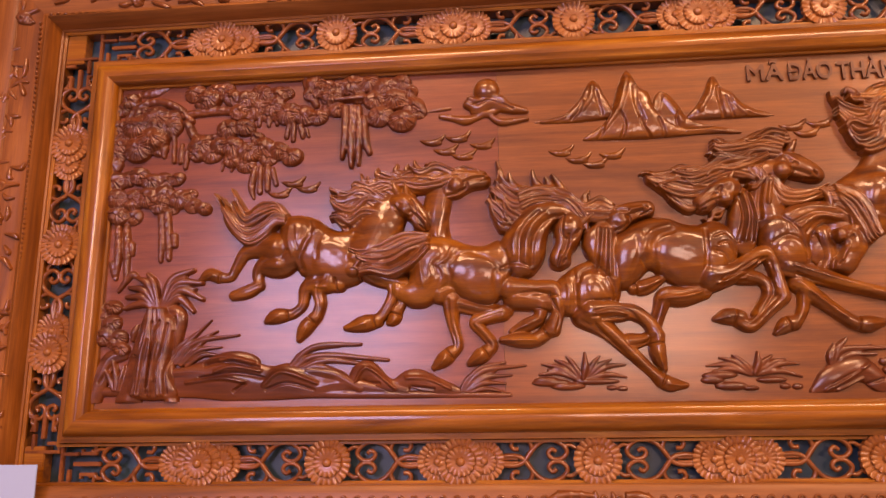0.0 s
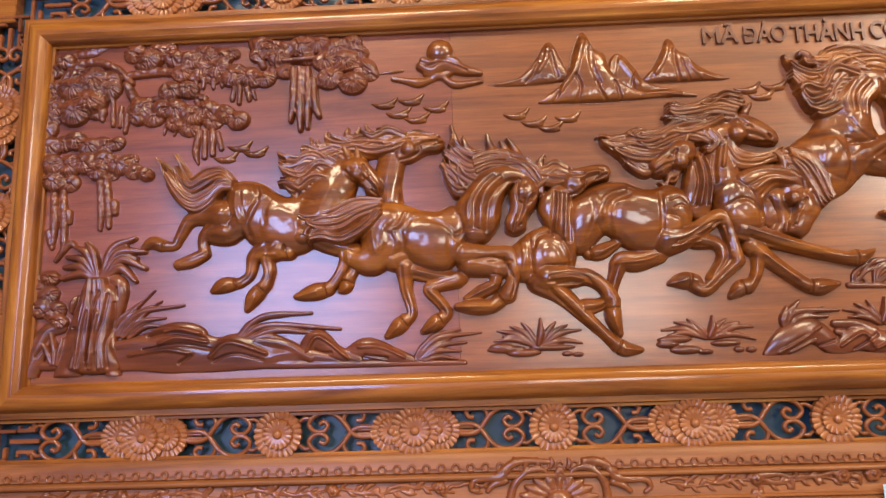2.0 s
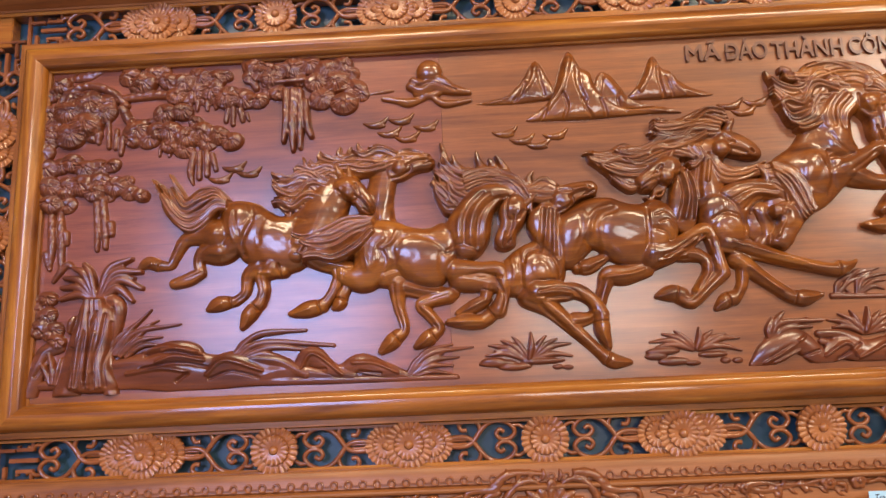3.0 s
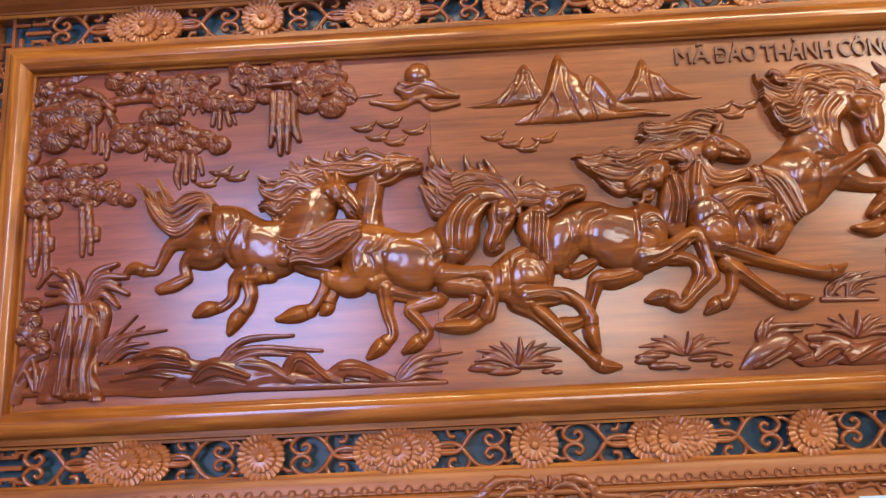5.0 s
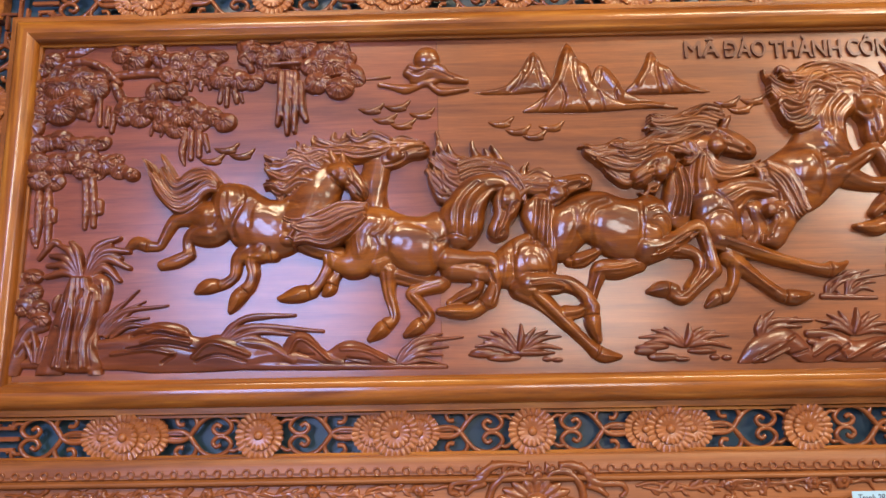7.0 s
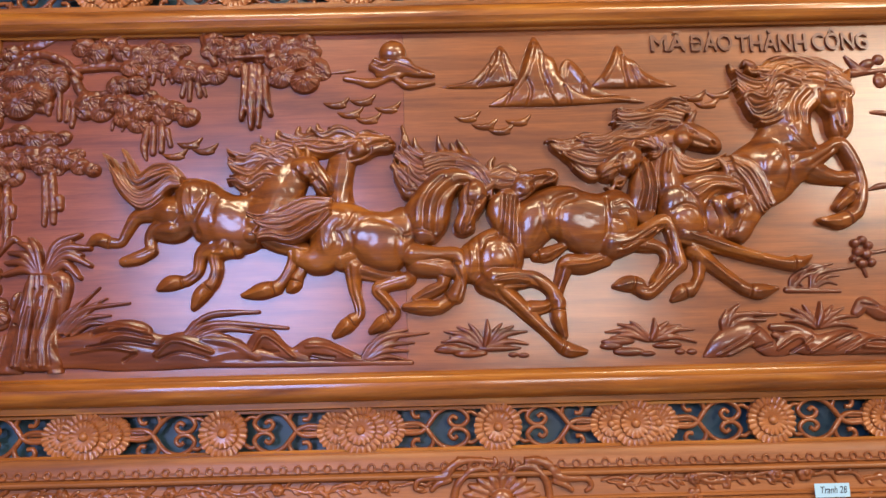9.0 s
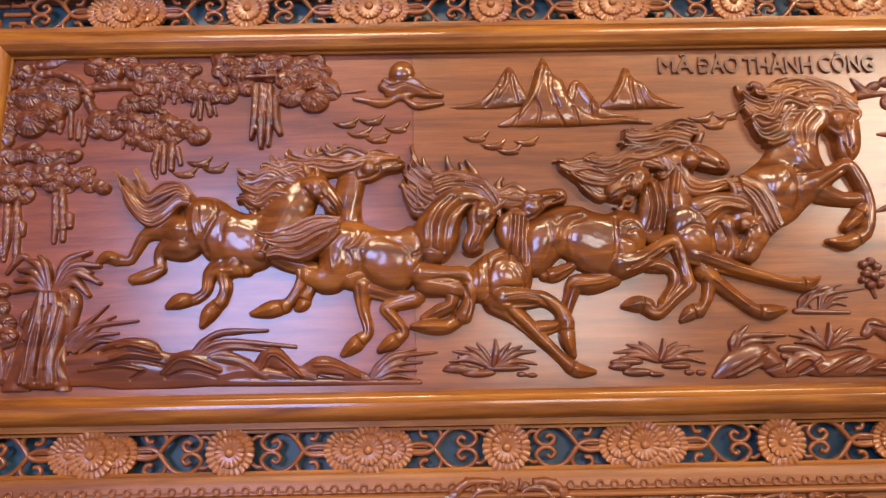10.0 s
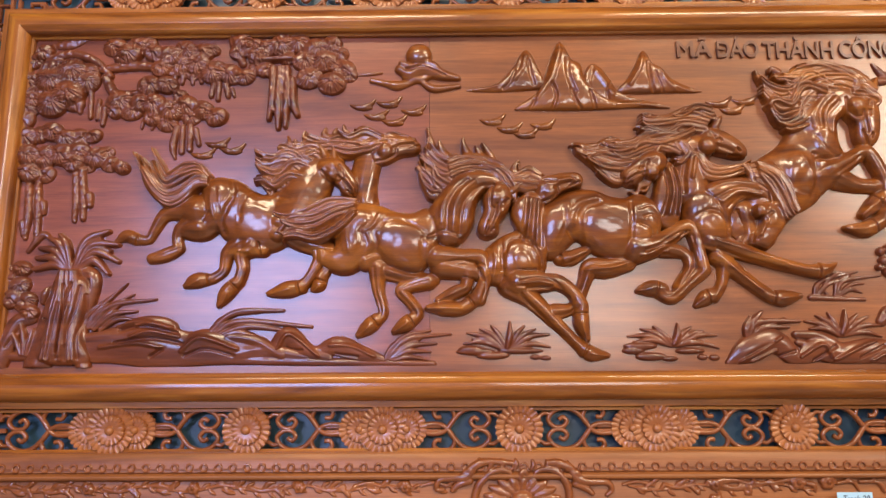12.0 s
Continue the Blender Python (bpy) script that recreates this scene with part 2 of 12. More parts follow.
def bend(points, per=6):
    """Catmull-Rom through rows of numbers."""
    p = np.array(points, float)
    if len(p) < 3:
        return p
    q = np.vstack([2 * p[0] - p[1], p, 2 * p[-1] - p[-2]])
    out = []
    for i in range(1, len(q) - 2):
        for s in np.arange(per) / per:
            out.append(0.5 * (2 * q[i] + (q[i + 1] - q[i - 1]) * s + (2 * q[i - 1] - 5 * q[i] + 4 * q[i + 1] - q[i + 2]) * s ** 2
                              + (3 * q[i] - q[i - 1] - 3 * q[i + 1] + q[i + 2]) * s ** 3))
    return np.array(out + [p[-1]])


def membrane(mask, step):
    """Height of a membrane blown up over a mask: the square of a round bulge."""
    u = np.zeros(mask.shape)
    if min(mask.shape) > 20:
        half = membrane(mask[::2, ::2], step * 2)
        u = np.repeat(np.repeat(half, 2, 0), 2, 1)[:mask.shape[0], :mask.shape[1]]
    for _ in range(50):
        u = mask * ((np.roll(u, 1, 0) + np.roll(u, -1, 0) + np.roll(u, 1, 1) + np.roll(u, -1, 1)) + step * step) / 4
    return u


class Relief:
    def __init__(self, x0, x1, z0, z1, y=BOARD_Y):
        self.x, self.z, self.y = np.arange(x0, x1, STEP), np.arange(z0, z1, STEP), y
        self.h = np.full((len(self.z), len(self.x)), -0.008)

    def window(self, x, z, r):
        i0, i1 = np.searchsorted(self.x, (x.min() - r, x.max() + r))
        j0, j1 = np.searchsorted(self.z, (z.min() - r, z.max() + r))
        return slice(j0, j1), slice(i0, i1), self.x[None, i0:i1], self.z[j0:j1, None]

    def near(self, points, reach):
        """Distance to the bent line and the radius there, over a window; radius column is the third."""
        c = bend(points, 12 if max(row[2] for row in points) > 0.025 else 6)
        j, i, X, Z = self.window(c[:, 0], c[:, 1], c[:, 2].max() + reach)
        best = np.full(np.broadcast(X, Z).shape, 1e3)
        dist, rad = best.copy(), best.copy()
        if best.size == 0:
            return j, i, dist, rad
        for a, b in zip(c[:-1], c[1:]):
            d = b[:2] - a[:2]
            s = np.clip(((X - a[0]) * d[0] + (Z - a[1]) * d[1]) / max(d @ d, 1e-12), 0, 1)
            dd = np.hypot(X - a[0] - s * d[0], Z - a[1] - s * d[1])
            rr = a[2] + s * (b[2] - a[2])
            key = dd - rr
            won = key < best
            best[won], dist[won], rad[won] = key[won], dd[won], rr[won]
        return j, i, dist, np.maximum(rad, 1e-4)

    def blend(self, j, i, c, k):
        old = self.h[j, i]
        if k > 0:
            both = np.maximum(old, c) + np.where((old > 0) & (c > 0), np.maximum(k - abs(old - c), 0) ** 2 / (4 * k), 0)
        else:
            both = np.maximum(old, c)
        self.h[j, i] = both

    def tube(self, points, h=0.8, base=0.0, k=0.004):
        """A tapering round stroke: rows of x, z, radius; h: height over radius."""
        j, i, d, r = self.near(points, (base + 0.008) / SLOPE + STEP)
        q = np.clip(d / r, 0, 1)
        dome = np.sqrt(1 - q * q)
        if k > 0:
            dome = np.where(r > 0.008, 0.68 * dome + 0.24 * (1 - q), dome)
        c = np.where(d < r, base + h * r * dome, base - SLOPE * (d - r))
        if max(row[2] for row in points) > 0.025:
            w = np.clip((r - d) / 0.010, 0, 1)
            c = w * smoothed(np.maximum(c, base), 12) + (1 - w) * c
        self.blend(j, i, c, k)
        return self

    def lump(self, x, z, rx, rz, turn=0.0, h=0.02, base=0.0, k=0.004):
        a = radians(turn)
        j, i, X, Z = self.window(np.array([x]), np.array([z]), max(rx, rz) * 1.2 + 0.004)
        u, v = (X - x) * math.cos(a) + (Z - z) * math.sin(a), (Z - z) * math.cos(a) - (X - x) * math.sin(a)
        q = np.hypot(u / rx, v / rz)
        self.blend(j, i, np.where(q < 1, base + h * np.sqrt(np.clip(1 - q * q, 0, 1)), base - SLOPE * (q - 1) * min(rx, rz)), k)
        return self

    def muscle(self, x, z, rx, rz, turn=0.0, h=0.01):
        """A soft swelling under the skin."""
        a = radians(turn)
        j, i, X, Z = self.window(np.array([x]), np.array([z]), max(rx, rz) * 1.3)
        u, v = (X - x) * math.cos(a) + (Z - z) * math.sin(a), (Z - z) * math.cos(a) - (X - x) * math.sin(a)
        q = (u / (rx * 1.2)) ** 2 + (v / (rz * 1.2)) ** 2
        self.h[j, i] += np.where(self.h[j, i] > 0.002, h * np.clip(1 - q, 0, 1) ** 1.4, 0)
        return self

    def inside(self, outline):
        """For a closed bent outline: its window, the signed depth inside it, and its round inflation."""
        c = bend([(*p, 0) for p in list(outline[-2:]) + list(outline) + list(outline[:2])], 5)[10:-5, :2]
        j, i, X, Z = self.window(c[:, 0], c[:, 1], 0.008)
        shape = np.broadcast(X, Z).shape
        within, depth = np.zeros(shape, bool), np.full(shape, 1e3)
        for a, b in zip(c, np.roll(c, -1, 0)):
            d = b - a
            s = np.clip(((X - a[0]) * d[0] + (Z - a[1]) * d[1]) / max(d @ d, 1e-12), 0, 1)
            depth = np.minimum(depth, np.hypot(X - a[0] - s * d[0], Z - a[1] - s * d[1]))
            if d[1]:
                within ^= ((a[1] > Z) != (b[1] > Z)) & (X < a[0] + d[0] * (Z - a[1]) / d[1])
        return j, i, np.where(within, depth, -depth), np.sqrt(2 * membrane(within, STEP))

    def form(self, outline, h=0.8, base=0.0, cap=0.04, k=0.004):
        """A full, rounded body over an outline; h: height over half its width, levelling off towards cap."""
        j, i, d, s = self.inside(outline)
        s = h * np.minimum(s, np.sqrt(np.maximum(d, 0) * 0.09))
        s = s / (1 + (s / cap) ** 3) ** (1 / 3)
        self.blend(j, i, np.where(d > 0, base + smoothed(s, 3), base + SLOPE * d), k)
        return self

    def boss(self, outline, h, crisp=0.6):
        """A muscle that stands out over the body; the lower crisp, the sharper its rim."""
        j, i, d, s = self.inside(outline)
        q = np.where(d > 0, (s / max(s.max(), 1e-6)) ** crisp, 0)
        self.h[j, i] += np.where(self.h[j, i] > 0.002, h * smoothed(q, 12), 0)
        return self

    def swell(self, points, h):
        """Adds (or, below zero, takes away) a soft ridge along a line."""
        j, i, d, r = self.near(points, 0)
        self.h[j, i] += np.where(self.h[j, i] > 0, h * np.clip(1 - (d / r) ** 2, 0, 1) ** 2, 0)
        return self

    def strands(self, upper, lower, n=10, r=0.004, base=0.008, arch=0.012, wave=0.008, seed=1, tip=0.35):
        """A lock of hair between two guide lines, root to tip, as n strokes of uneven height."""
        rng = np.random.default_rng(seed)
        a, b = bend([(x, z, 0) for x, z in upper], 5), bend([(x, z, 0) for x, z in lower], 5)
        m = max(len(a), len(b), 12)
        t = np.linspace(0, 1, m)
        a, b = [np.stack([np.interp(t, np.linspace(0, 1, len(c)), c[:, q]) for q in (0, 1)], 1) for c in (a, b)]
        n = int(n * 2.3)
        locks = max(2, round(n / 4.5))
        shift = rng.uniform(0, 6, locks + 1)
        for s in range(n):
            f = (s + 0.5) / n + rng.uniform(-0.2, 0.2) / n
            lock = int(f * locks)
            inner = math.sin(math.pi * (f * locks - lock))
            line = a * (1 - f) + b * f
            side = np.stack([-np.gradient(line[:, 1]), np.gradient(line[:, 0])], 1)
            side /= np.maximum(np.linalg.norm(side, axis=1, keepdims=True), 1e-9)
            line = line + side * (wave * np.sin(t * 8.0 + shift[lock] * 0.5 + rng.uniform(-0.25, 0.25)))[:, None] * np.sqrt(t)[:, None]
            keep = max(5, int(m * (0.78 + 0.22 * inner) * rng.uniform(0.92, 1.0)))
            rad = 0.66 * r * rng.uniform(0.8, 1.25) * (1 - (1 - tip) * t ** 2)
            rows = np.column_stack([line, rad])[:keep:2]
            if len(rows) > 2:
                self.tube(rows, 1.0, base + arch * (0.25 + 0.75 * inner) * (0.55 + 0.45 * math.sin(math.pi * (0.1 + 0.8 * f))) * rng.uniform(0.7, 1.1), 0.0)
        return self

    def cluster(self, x, z, r, base, seed=0):
        """A ball of pine needles: a dome cut by fine grooves that fan out from its crown."""
        rng = np.random.default_rng(seed)
        self.lump(x, z, r * 1.12, r * rng.uniform(0.85, 1.0), rng.uniform(-30, 30), 0.44 * r, base, 0.002)
        if r > 0.012:
            turn = rng.uniform(-50, 50)
            for a in np.linspace(190, 350, 15) + rng.uniform(-6, 6, 15):
                u, v = math.cos(radians(a + turn)), math.sin(radians(a + turn))
                c, d = x - 0.25 * r * math.sin(radians(-turn)), z + 0.25 * r * math.cos(radians(turn))
                self.swell([(c + u * r * 0.25, d + v * r * 0.25, 0.0014), (c + u * r * 1.05, d + v * r * 1.05, 0.0021)], -0.0036)
            for _ in range(3):
                self.muscle(x + rng.uniform(-0.6, 0.6) * r, z + rng.uniform(-0.6, 0.6) * r, 0.35 * r, 0.3 * r, 0, rng.uniform(-0.003, 0.004))
        return self

    def peak(self, x, z, left, right, drop, h=0.02, base=0.002, bow=1.25, seed=0):
        """A mountain: its top at x, z, its foot drop lower, spreading left and right, with running ridges."""
        j, i, X, Z = self.window(np.array([x - left, x + right]), np.array([z - drop, z]), 0.006)
        v = np.clip((z - Z) / drop, 0, 1)
        u = X - x
        cap = np.clip(v / 0.22, 0, 1)
        w = np.where(u < 0, left, right) * (0.02 + 0.28 * np.sqrt(1 - (1 - cap) ** 2) + 0.70 * v ** (bow * 1.5))
        q = abs(u) / w
        rng = np.random.default_rng(seed)
        a, b = rng.uniform(0.3, 0.45), rng.uniform(0.32, 0.5)
        low = np.clip((v - 0.5) / 0.2, 0, 1)
        groove = low * (np.exp(-((u / w - a) / 0.07) ** 2) + np.exp(-((u / w + b) / 0.07) ** 2))
        swell = 0.55 + 0.25 * np.sqrt(1 - (1 - cap) ** 2) + 0.4 * np.sin(np.clip(v / 0.55, 0, 1.75) * 1.57) + 0.04 * np.sin(5 * v + seed)
        c = np.where(q < 1, base + h * swell * (1 - np.clip(q, 0, 1) ** 4) ** 0.6 * (1 - 0.35 * groove) * (1 - 0.22 * u / w), base - SLOPE * (q - 1) * w)
        c = np.where(Z > z, base - SLOPE * (Z - z + 0 * X), c)
        c = np.where(Z < z - drop, base - SLOPE * (z - drop - Z + 0 * X), c)
        self.blend(j, i, c, 0.002)
        return self

    def trim(self, x0, x1, z0, z1):
        """Cuts off what lies outside a rectangle."""
        self.h[:, (self.x < x0) | (self.x > x1)] = -0.008
        self.h[(self.z < z0) | (self.z > z1), :] = -0.008
        return self

    def rough(self, amount, size, seed=0):
        """Tool marks: a gentle uneven surface."""
        rng = np.random.default_rng(seed)
        X, Z = np.meshgrid(self.x, self.z)
        f = sum(np.sin((X * math.cos(w) + Z * math.sin(w)) * 6.28 / (size * s) + p) for w, s, p in zip(rng.uniform(0, 3.1, 7), rng.uniform(0.6, 1.6, 7), rng.uniform(0, 6, 7)))
        self.h += np.where(self.h > 0.003, amount * f / 3, 0)
        return self

    def done(self, name, parent, label="", material=None, soften=1, kind=""):
        h = smoothed(self.h, soften)
        on = h > -0.0045
        full = on.copy()
        for ax in (0, 1):
            full = full | np.roll(full, 1, ax) | np.roll(full, -1, ax)
        full[0, :] = full[-1, :] = full[:, 0] = full[:, -1] = False
        index = np.full(h.shape, -1)
        index[full] = np.arange(full.sum())
        jj, ii = np.nonzero(full)
        co = np.column_stack([self.x[ii], self.y - h[jj, ii], self.z[jj]])
        q = np.stack([index[:-1, :-1], index[:-1, 1:], index[1:, 1:], index[1:, :-1]], -1).reshape(-1, 4)
        top = np.stack([h[:-1, :-1], h[:-1, 1:], h[1:, 1:], h[1:, :-1]], -1).reshape(-1, 4).max(1)
        q = q[(q.min(1) >= 0) & (top > -0.0035)]
        me = bpy.data.meshes.new(name)
        me.vertices.add(len(co))
        me.vertices.foreach_set("co", co.ravel())
        me.loops.add(q.size)
        me.loops.foreach_set("vertex_index", q.ravel())
        me.polygons.add(len(q))
        me.polygons.foreach_set("loop_start", np.arange(0, q.size, 4))
        me.polygons.foreach_set("use_smooth", np.ones(len(q), bool))
        me.update(calc_edges=True)
        me.validate()
        me.materials.append(material or CARVED)
        ob = new(name, me)
        ob.parent = parent
        return tagged(ob, label, kind=kind)


# ---- pierced scrollwork of the frame ----
FRET_Y = 1.664


def sweep(bm, points, r0, r1=None, sides=6):
    """A round bar along a bent line of (x, y, z) rows, tapering from r0 to r1."""
    c = bend([(*p, 0) for p in points], 5)[:, :3]
    r1 = r0 if r1 is None else r1
    rings = []
    for k, p in enumerate(c):
        d = Vector(c[min(k + 1, len(c) - 1)] - c[max(k - 1, 0)]).normalized()
        s = d.cross(Vector((0, 1, 0))).normalized()
        r = r0 + (r1 - r0) * k / (len(c) - 1)
        rings.append([bm.verts.new(Vector(p) + s * r * math.cos(a) + Vector((0, 1, 0)) * r * 1.25 * math.sin(a)) for a in [2 * math.pi * q / sides for q in range(sides)]])
    for a, b in zip(rings, rings[1:]):
        for q in range(sides):
            bm.faces.new((a[q], a[(q + 1) % sides], b[(q + 1) % sides], b[q]))
    bm.faces.new(rings[0]), bm.faces.new(rings[-1][::-1])


def scroll_mesh(length):
    """One bay of scrollwork from the edge of a rosette group (0) to the edge of a single rosette (length)."""
    bm = bmesh.new()
    kx, kv = length / 125.0, 0.00112
    for s in (1, -1):
        def line(rows):
            return [(u * kx, 0, v * kv * s) for u, v in rows]
        sweep(bm, line([(-10, 7), (18, 9), (36, 2), (50, -17), (66, -33), (88, -39), (108, -31), (117, -16), (106, -3), (90, -3), (82, -13), (89, -21), (97, -16)]), 0.0060, 0.0050, 8)
        sweep(bm, line([(46, 10), (52, 22), (46, 37), (28, 42), (13, 33), (17, 22), (27, 22)]), 0.0055, 0.0050, 8)
        sweep(bm, line([(113, -27), (124, -29), (134, -23), (142, -26)]), 0.0050, 0.0044, 8)
        sweep(bm, line([(-8, 3), (12, 4), (26, 3)]), 0.0045, 0.003, 8)
    bmesh.ops.recalc_face_normals(bm, faces=bm.faces)
    me = bpy.data.meshes.new("scroll")
    bm.to_mesh(me)
    bm.free()
    me.polygons.foreach_set("use_smooth", [True] * len(me.polygons))
    me.materials.append(FRET)
    return me


def rosette_mesh(R, petals=24, depth=0.020):
    """A two-tiered fluted flower with a round boss."""
    bm = bmesh.new()
    seg = petals * 6
    fr = [0.08, 0.14, 0.18, 0.20, 0.24, 0.34, 0.46, 0.56, 0.61, 0.635, 0.66, 0.74, 0.84, 0.93, 0.98, 1.0, 1.0]
    centre = bm.verts.new((0, -depth * 1.05, 0))
    rings = []
    for k, f in enumerate(fr):
        ring = []
        for q in range(seg):
            a = 2 * math.pi * q / seg
            flute = abs(math.sin(a * petals / 2))
            inner = abs(math.sin(a * 17 / 2))
            if f <= 0.18:
                h, rr = depth * (0.72 + 0.33 * math.sqrt(max(0, 1 - (f / 0.185) ** 2))), f
            elif f < 0.62:
                h, rr = depth * (0.62 + 0.24 * (f - 0.2)) - depth * 0.20 * (1 - inner) * max(0.0, (f - 0.44) / 0.17), f * (1 - 0.08 * (1 - inner) ** 2 * (f > 0.5))
            elif f < 0.65:
                h, rr = depth * 0.32, f * (1 - 0.08 * (1 - inner) ** 2)
            else:
                h, rr = depth * (0.40 + 0.22 * (f - 0.65)) - depth * 0.20 * (1 - flute) * (f - 0.6) / 0.4, f * (1 - 0.065 * (1 - flute) ** 2 * (f > 0.9))
            if k == len(fr) - 1:
                h = -0.004
            ring.append(bm.verts.new((R * rr * math.cos(a), -h, R * rr * math.sin(a))))
        rings.append(ring)
    for q in range(seg):
        bm.faces.new((centre, rings[0][q], rings[0][(q + 1) % seg]))
    for a, b in zip(rings, rings[1:]):
        for q in range(seg):
            bm.faces.new((a[q], b[q], b[(q + 1) % seg], a[(q + 1) % seg]))
    bmesh.ops.recalc_face_normals(bm, faces=bm.faces)
    me = bpy.data.meshes.new("rosette")
    bm.to_mesh(me)
    bm.free()
    me.polygons.foreach_set("use_smooth", [True] * len(me.polygons))
    me.set_sharp_from_angle(angle=radians(50))
    me.materials.append(ROSE)
    return me


def put(name, mesh, m, parent, label=""):
    ob = new(name, mesh)
    ob.parent = parent
    ob.matrix_basis = m
    return tagged(ob, label) if label else ob


# bands that hold the scrollwork
band = {}
for side in ("bottom", "top", "left", "right"):
    band[side] = rail("fretwork_band", side, [(0.071, 1.70), (0.071, 1.658), (0.074, 1.655), (0.079, 1.655), (0.079, 1.694), (0.159, 1.694), (0.159, 1.655), (0.163, 1.652), (0.166, 1.652), (0.166, 1.70)], carved_frame, "pierced band with scrolls and rosettes", smooth=False)
    # the band's floor carries the same painted gap shade
    band[side].data.materials[0] = GAP_SHADE
    rail("lip", side, [(0.0712, 1.699), (0.0712, 1.657), (0.074, 1.654), (0.0795, 1.654), (0.0795, 1.692)], band[side], smooth=False)
    rail("lip", side, [(0.1585, 1.692), (0.1585, 1.654), (0.163, 1.651), (0.1658, 1.651), (0.1658, 1.699)], band[side], smooth=False)

ROSE_BIG, ROSE_SIDE = rosette_mesh(0.052), rosette_mesh(0.045, 24, 0.018)
PITCH, MID = 0.296, 0.173
SCROLL, SCROLL_UP = scroll_mesh(0.145), scroll_mesh(0.112)
SQUEEZE = Matrix.Diagonal((-1, 1, 1, 1))
rng = random.Random(4)


def spin():
    return pose(0, 0, 0, 0, rng.uniform(0, 14), 0)


for z, side in ((Z0 - 0.1185, "bottom"), (Z1 + 0.1185, "top")):
    for k in range(-3, 4):
        x = MID + PITCH * k
        put("rosette", ROSE_BIG, pose(x, FRET_Y - 0.008, z) @ spin(), band[side], "fluted round rosette of pale brown wood")
        if k % 2:
            for s in (-1, 1):
                put("rosette", ROSE_SIDE, pose(x + 0.051 * s, FRET_Y - 0.001, z) @ spin(), band[side], "smaller rosette tucked behind its neighbour")
                m = pose(x + 0.096 * s, FRET_Y, z)
                put("scroll", SCROLL, m if s > 0 else m @ SQUEEZE, band[side])
ZM = 1.931
for x, side in ((X0 - 0.1185, "left"), (X1 + 0.1185, "right")):
    put("rosette", ROSE_BIG, pose(x, FRET_Y - 0.008, ZM) @ spin(), band[side], "fluted round rosette of pale brown wood")
    for s in (-1, 1):
        put("rosette", ROSE_BIG, pose(x, FRET_Y - 0.008, ZM + 0.262 * s) @ spin(), band[side], "fluted round rosette of pale brown wood")
        put("rosette", ROSE_SIDE, pose(x, FRET_Y - 0.001, ZM + 0.211 * s) @ spin(), band[side], "smaller rosette tucked behind its neighbour")
        put("scroll", SCROLL_UP, pose(x, FRET_Y, ZM + 0.166 * s, 0, 90 * s, 0), band[side])
        put("scroll", SCROLL_UP, pose(x, FRET_Y, ZM + 0.312 * s, 0, -90 * s, 0), band[side])


def key_mesh():
    """A square meander that closes a run of scrollwork at a corner; runs from 0 along x."""
    bm = bmesh.new()
    t = 0.0045
    for u0, u1, v0, v1 in ((-0.085, -0.077, -0.046, 0.046), (-0.077, -0.040, 0.018, 0.026), (-0.077, -0.058, -0.046, -0.038), (-0.066, -0.058, -0.0375, -0.012), (-0.052, 0.014, -0.005, 0.005), (-0.052, 0.002, 0.040, 0.0465), (-0.052, 0.002, -0.0465, -0.040), (-0.036, 0.004, 0.019, 0.027),
                           (-0.004, 0.004, 0.027, 0.040), (-0.036, 0.004, -0.027, -0.019), (-0.004, 0.004, -0.040, -0.027), (-0.036, -0.029, 0.0275, 0.033), (-0.036, -0.029, -0.033, -0.0275)):
        box(bm, u0, u1, -0.006, 0.006, v0, v1, bevel=0.0015)
    me = bpy.data.meshes.new("key_pattern")
    bm.to_mesh(me)
    bm.free()
    me.materials.append(FRET)
    return me


KEY = key_mesh()
for z, side in ((Z0 - 0.1185, "bottom"), (Z1 + 0.1185, "top")):
    put("key_pattern", KEY, pose(X0 + 0.014, FRET_Y, z), band[side])
    put("key_pattern", KEY, pose(X1 - 0.014, FRET_Y, z) @ SQUEEZE, band[side])
for x, side in ((X0 - 0.1185, "left"), (X1 + 0.1185, "right")):
    put("key_pattern", KEY, pose(x, FRET_Y, Z0 - 0.010, 0, -90, 0), band[side])
    put("key_pattern", KEY, pose(x, FRET_Y, Z1 + 0.010, 0, 90, 0), band[side])

for x0, x1 in ((X0 - 0.160, X0 - 0.062), (X1 + 0.062, X1 + 0.160)):
    for z0, z1 in ((Z0 - 0.160, Z0 - 0.078), (Z1 + 0.078, Z1 + 0.160)):
        if z0 < Z0:
            x0, x1 = (x0, x0 + 0.050) if x0 < 0 else (x1 - 0.050, x1)
        part("corner_plate", boxes((x0, x1, FRET_Y - 0.005, FRET_Y + 0.03, z0, z1), bevel=0.002), RAIL_X, carved_frame)

# chain of rings along the lower border
bm = bmesh.new()
sweep(bm, [(0.0072 * math.cos(a), 0, 0.0072 * math.sin(a)) for a in [math.pi / 3 * q for q in range(7)]], 0.0026, None, 6)
RING = bpy.data.meshes.new("ring")
bm.to_mesh(RING)
bm.free()
RING.polygons.foreach_set("use_smooth", [True] * len(RING.polygons))
RING.materials.append(FRET)
LINK = boxes((0.0075, 0.0235, -0.003, 0.002, -0.004, -0.001), bevel=0.001)
LINK_MESH = bpy.data.meshes.new("link")
LINK.to_mesh(LINK_MESH)
LINK.free()
LINK_MESH.materials.append(FRET)
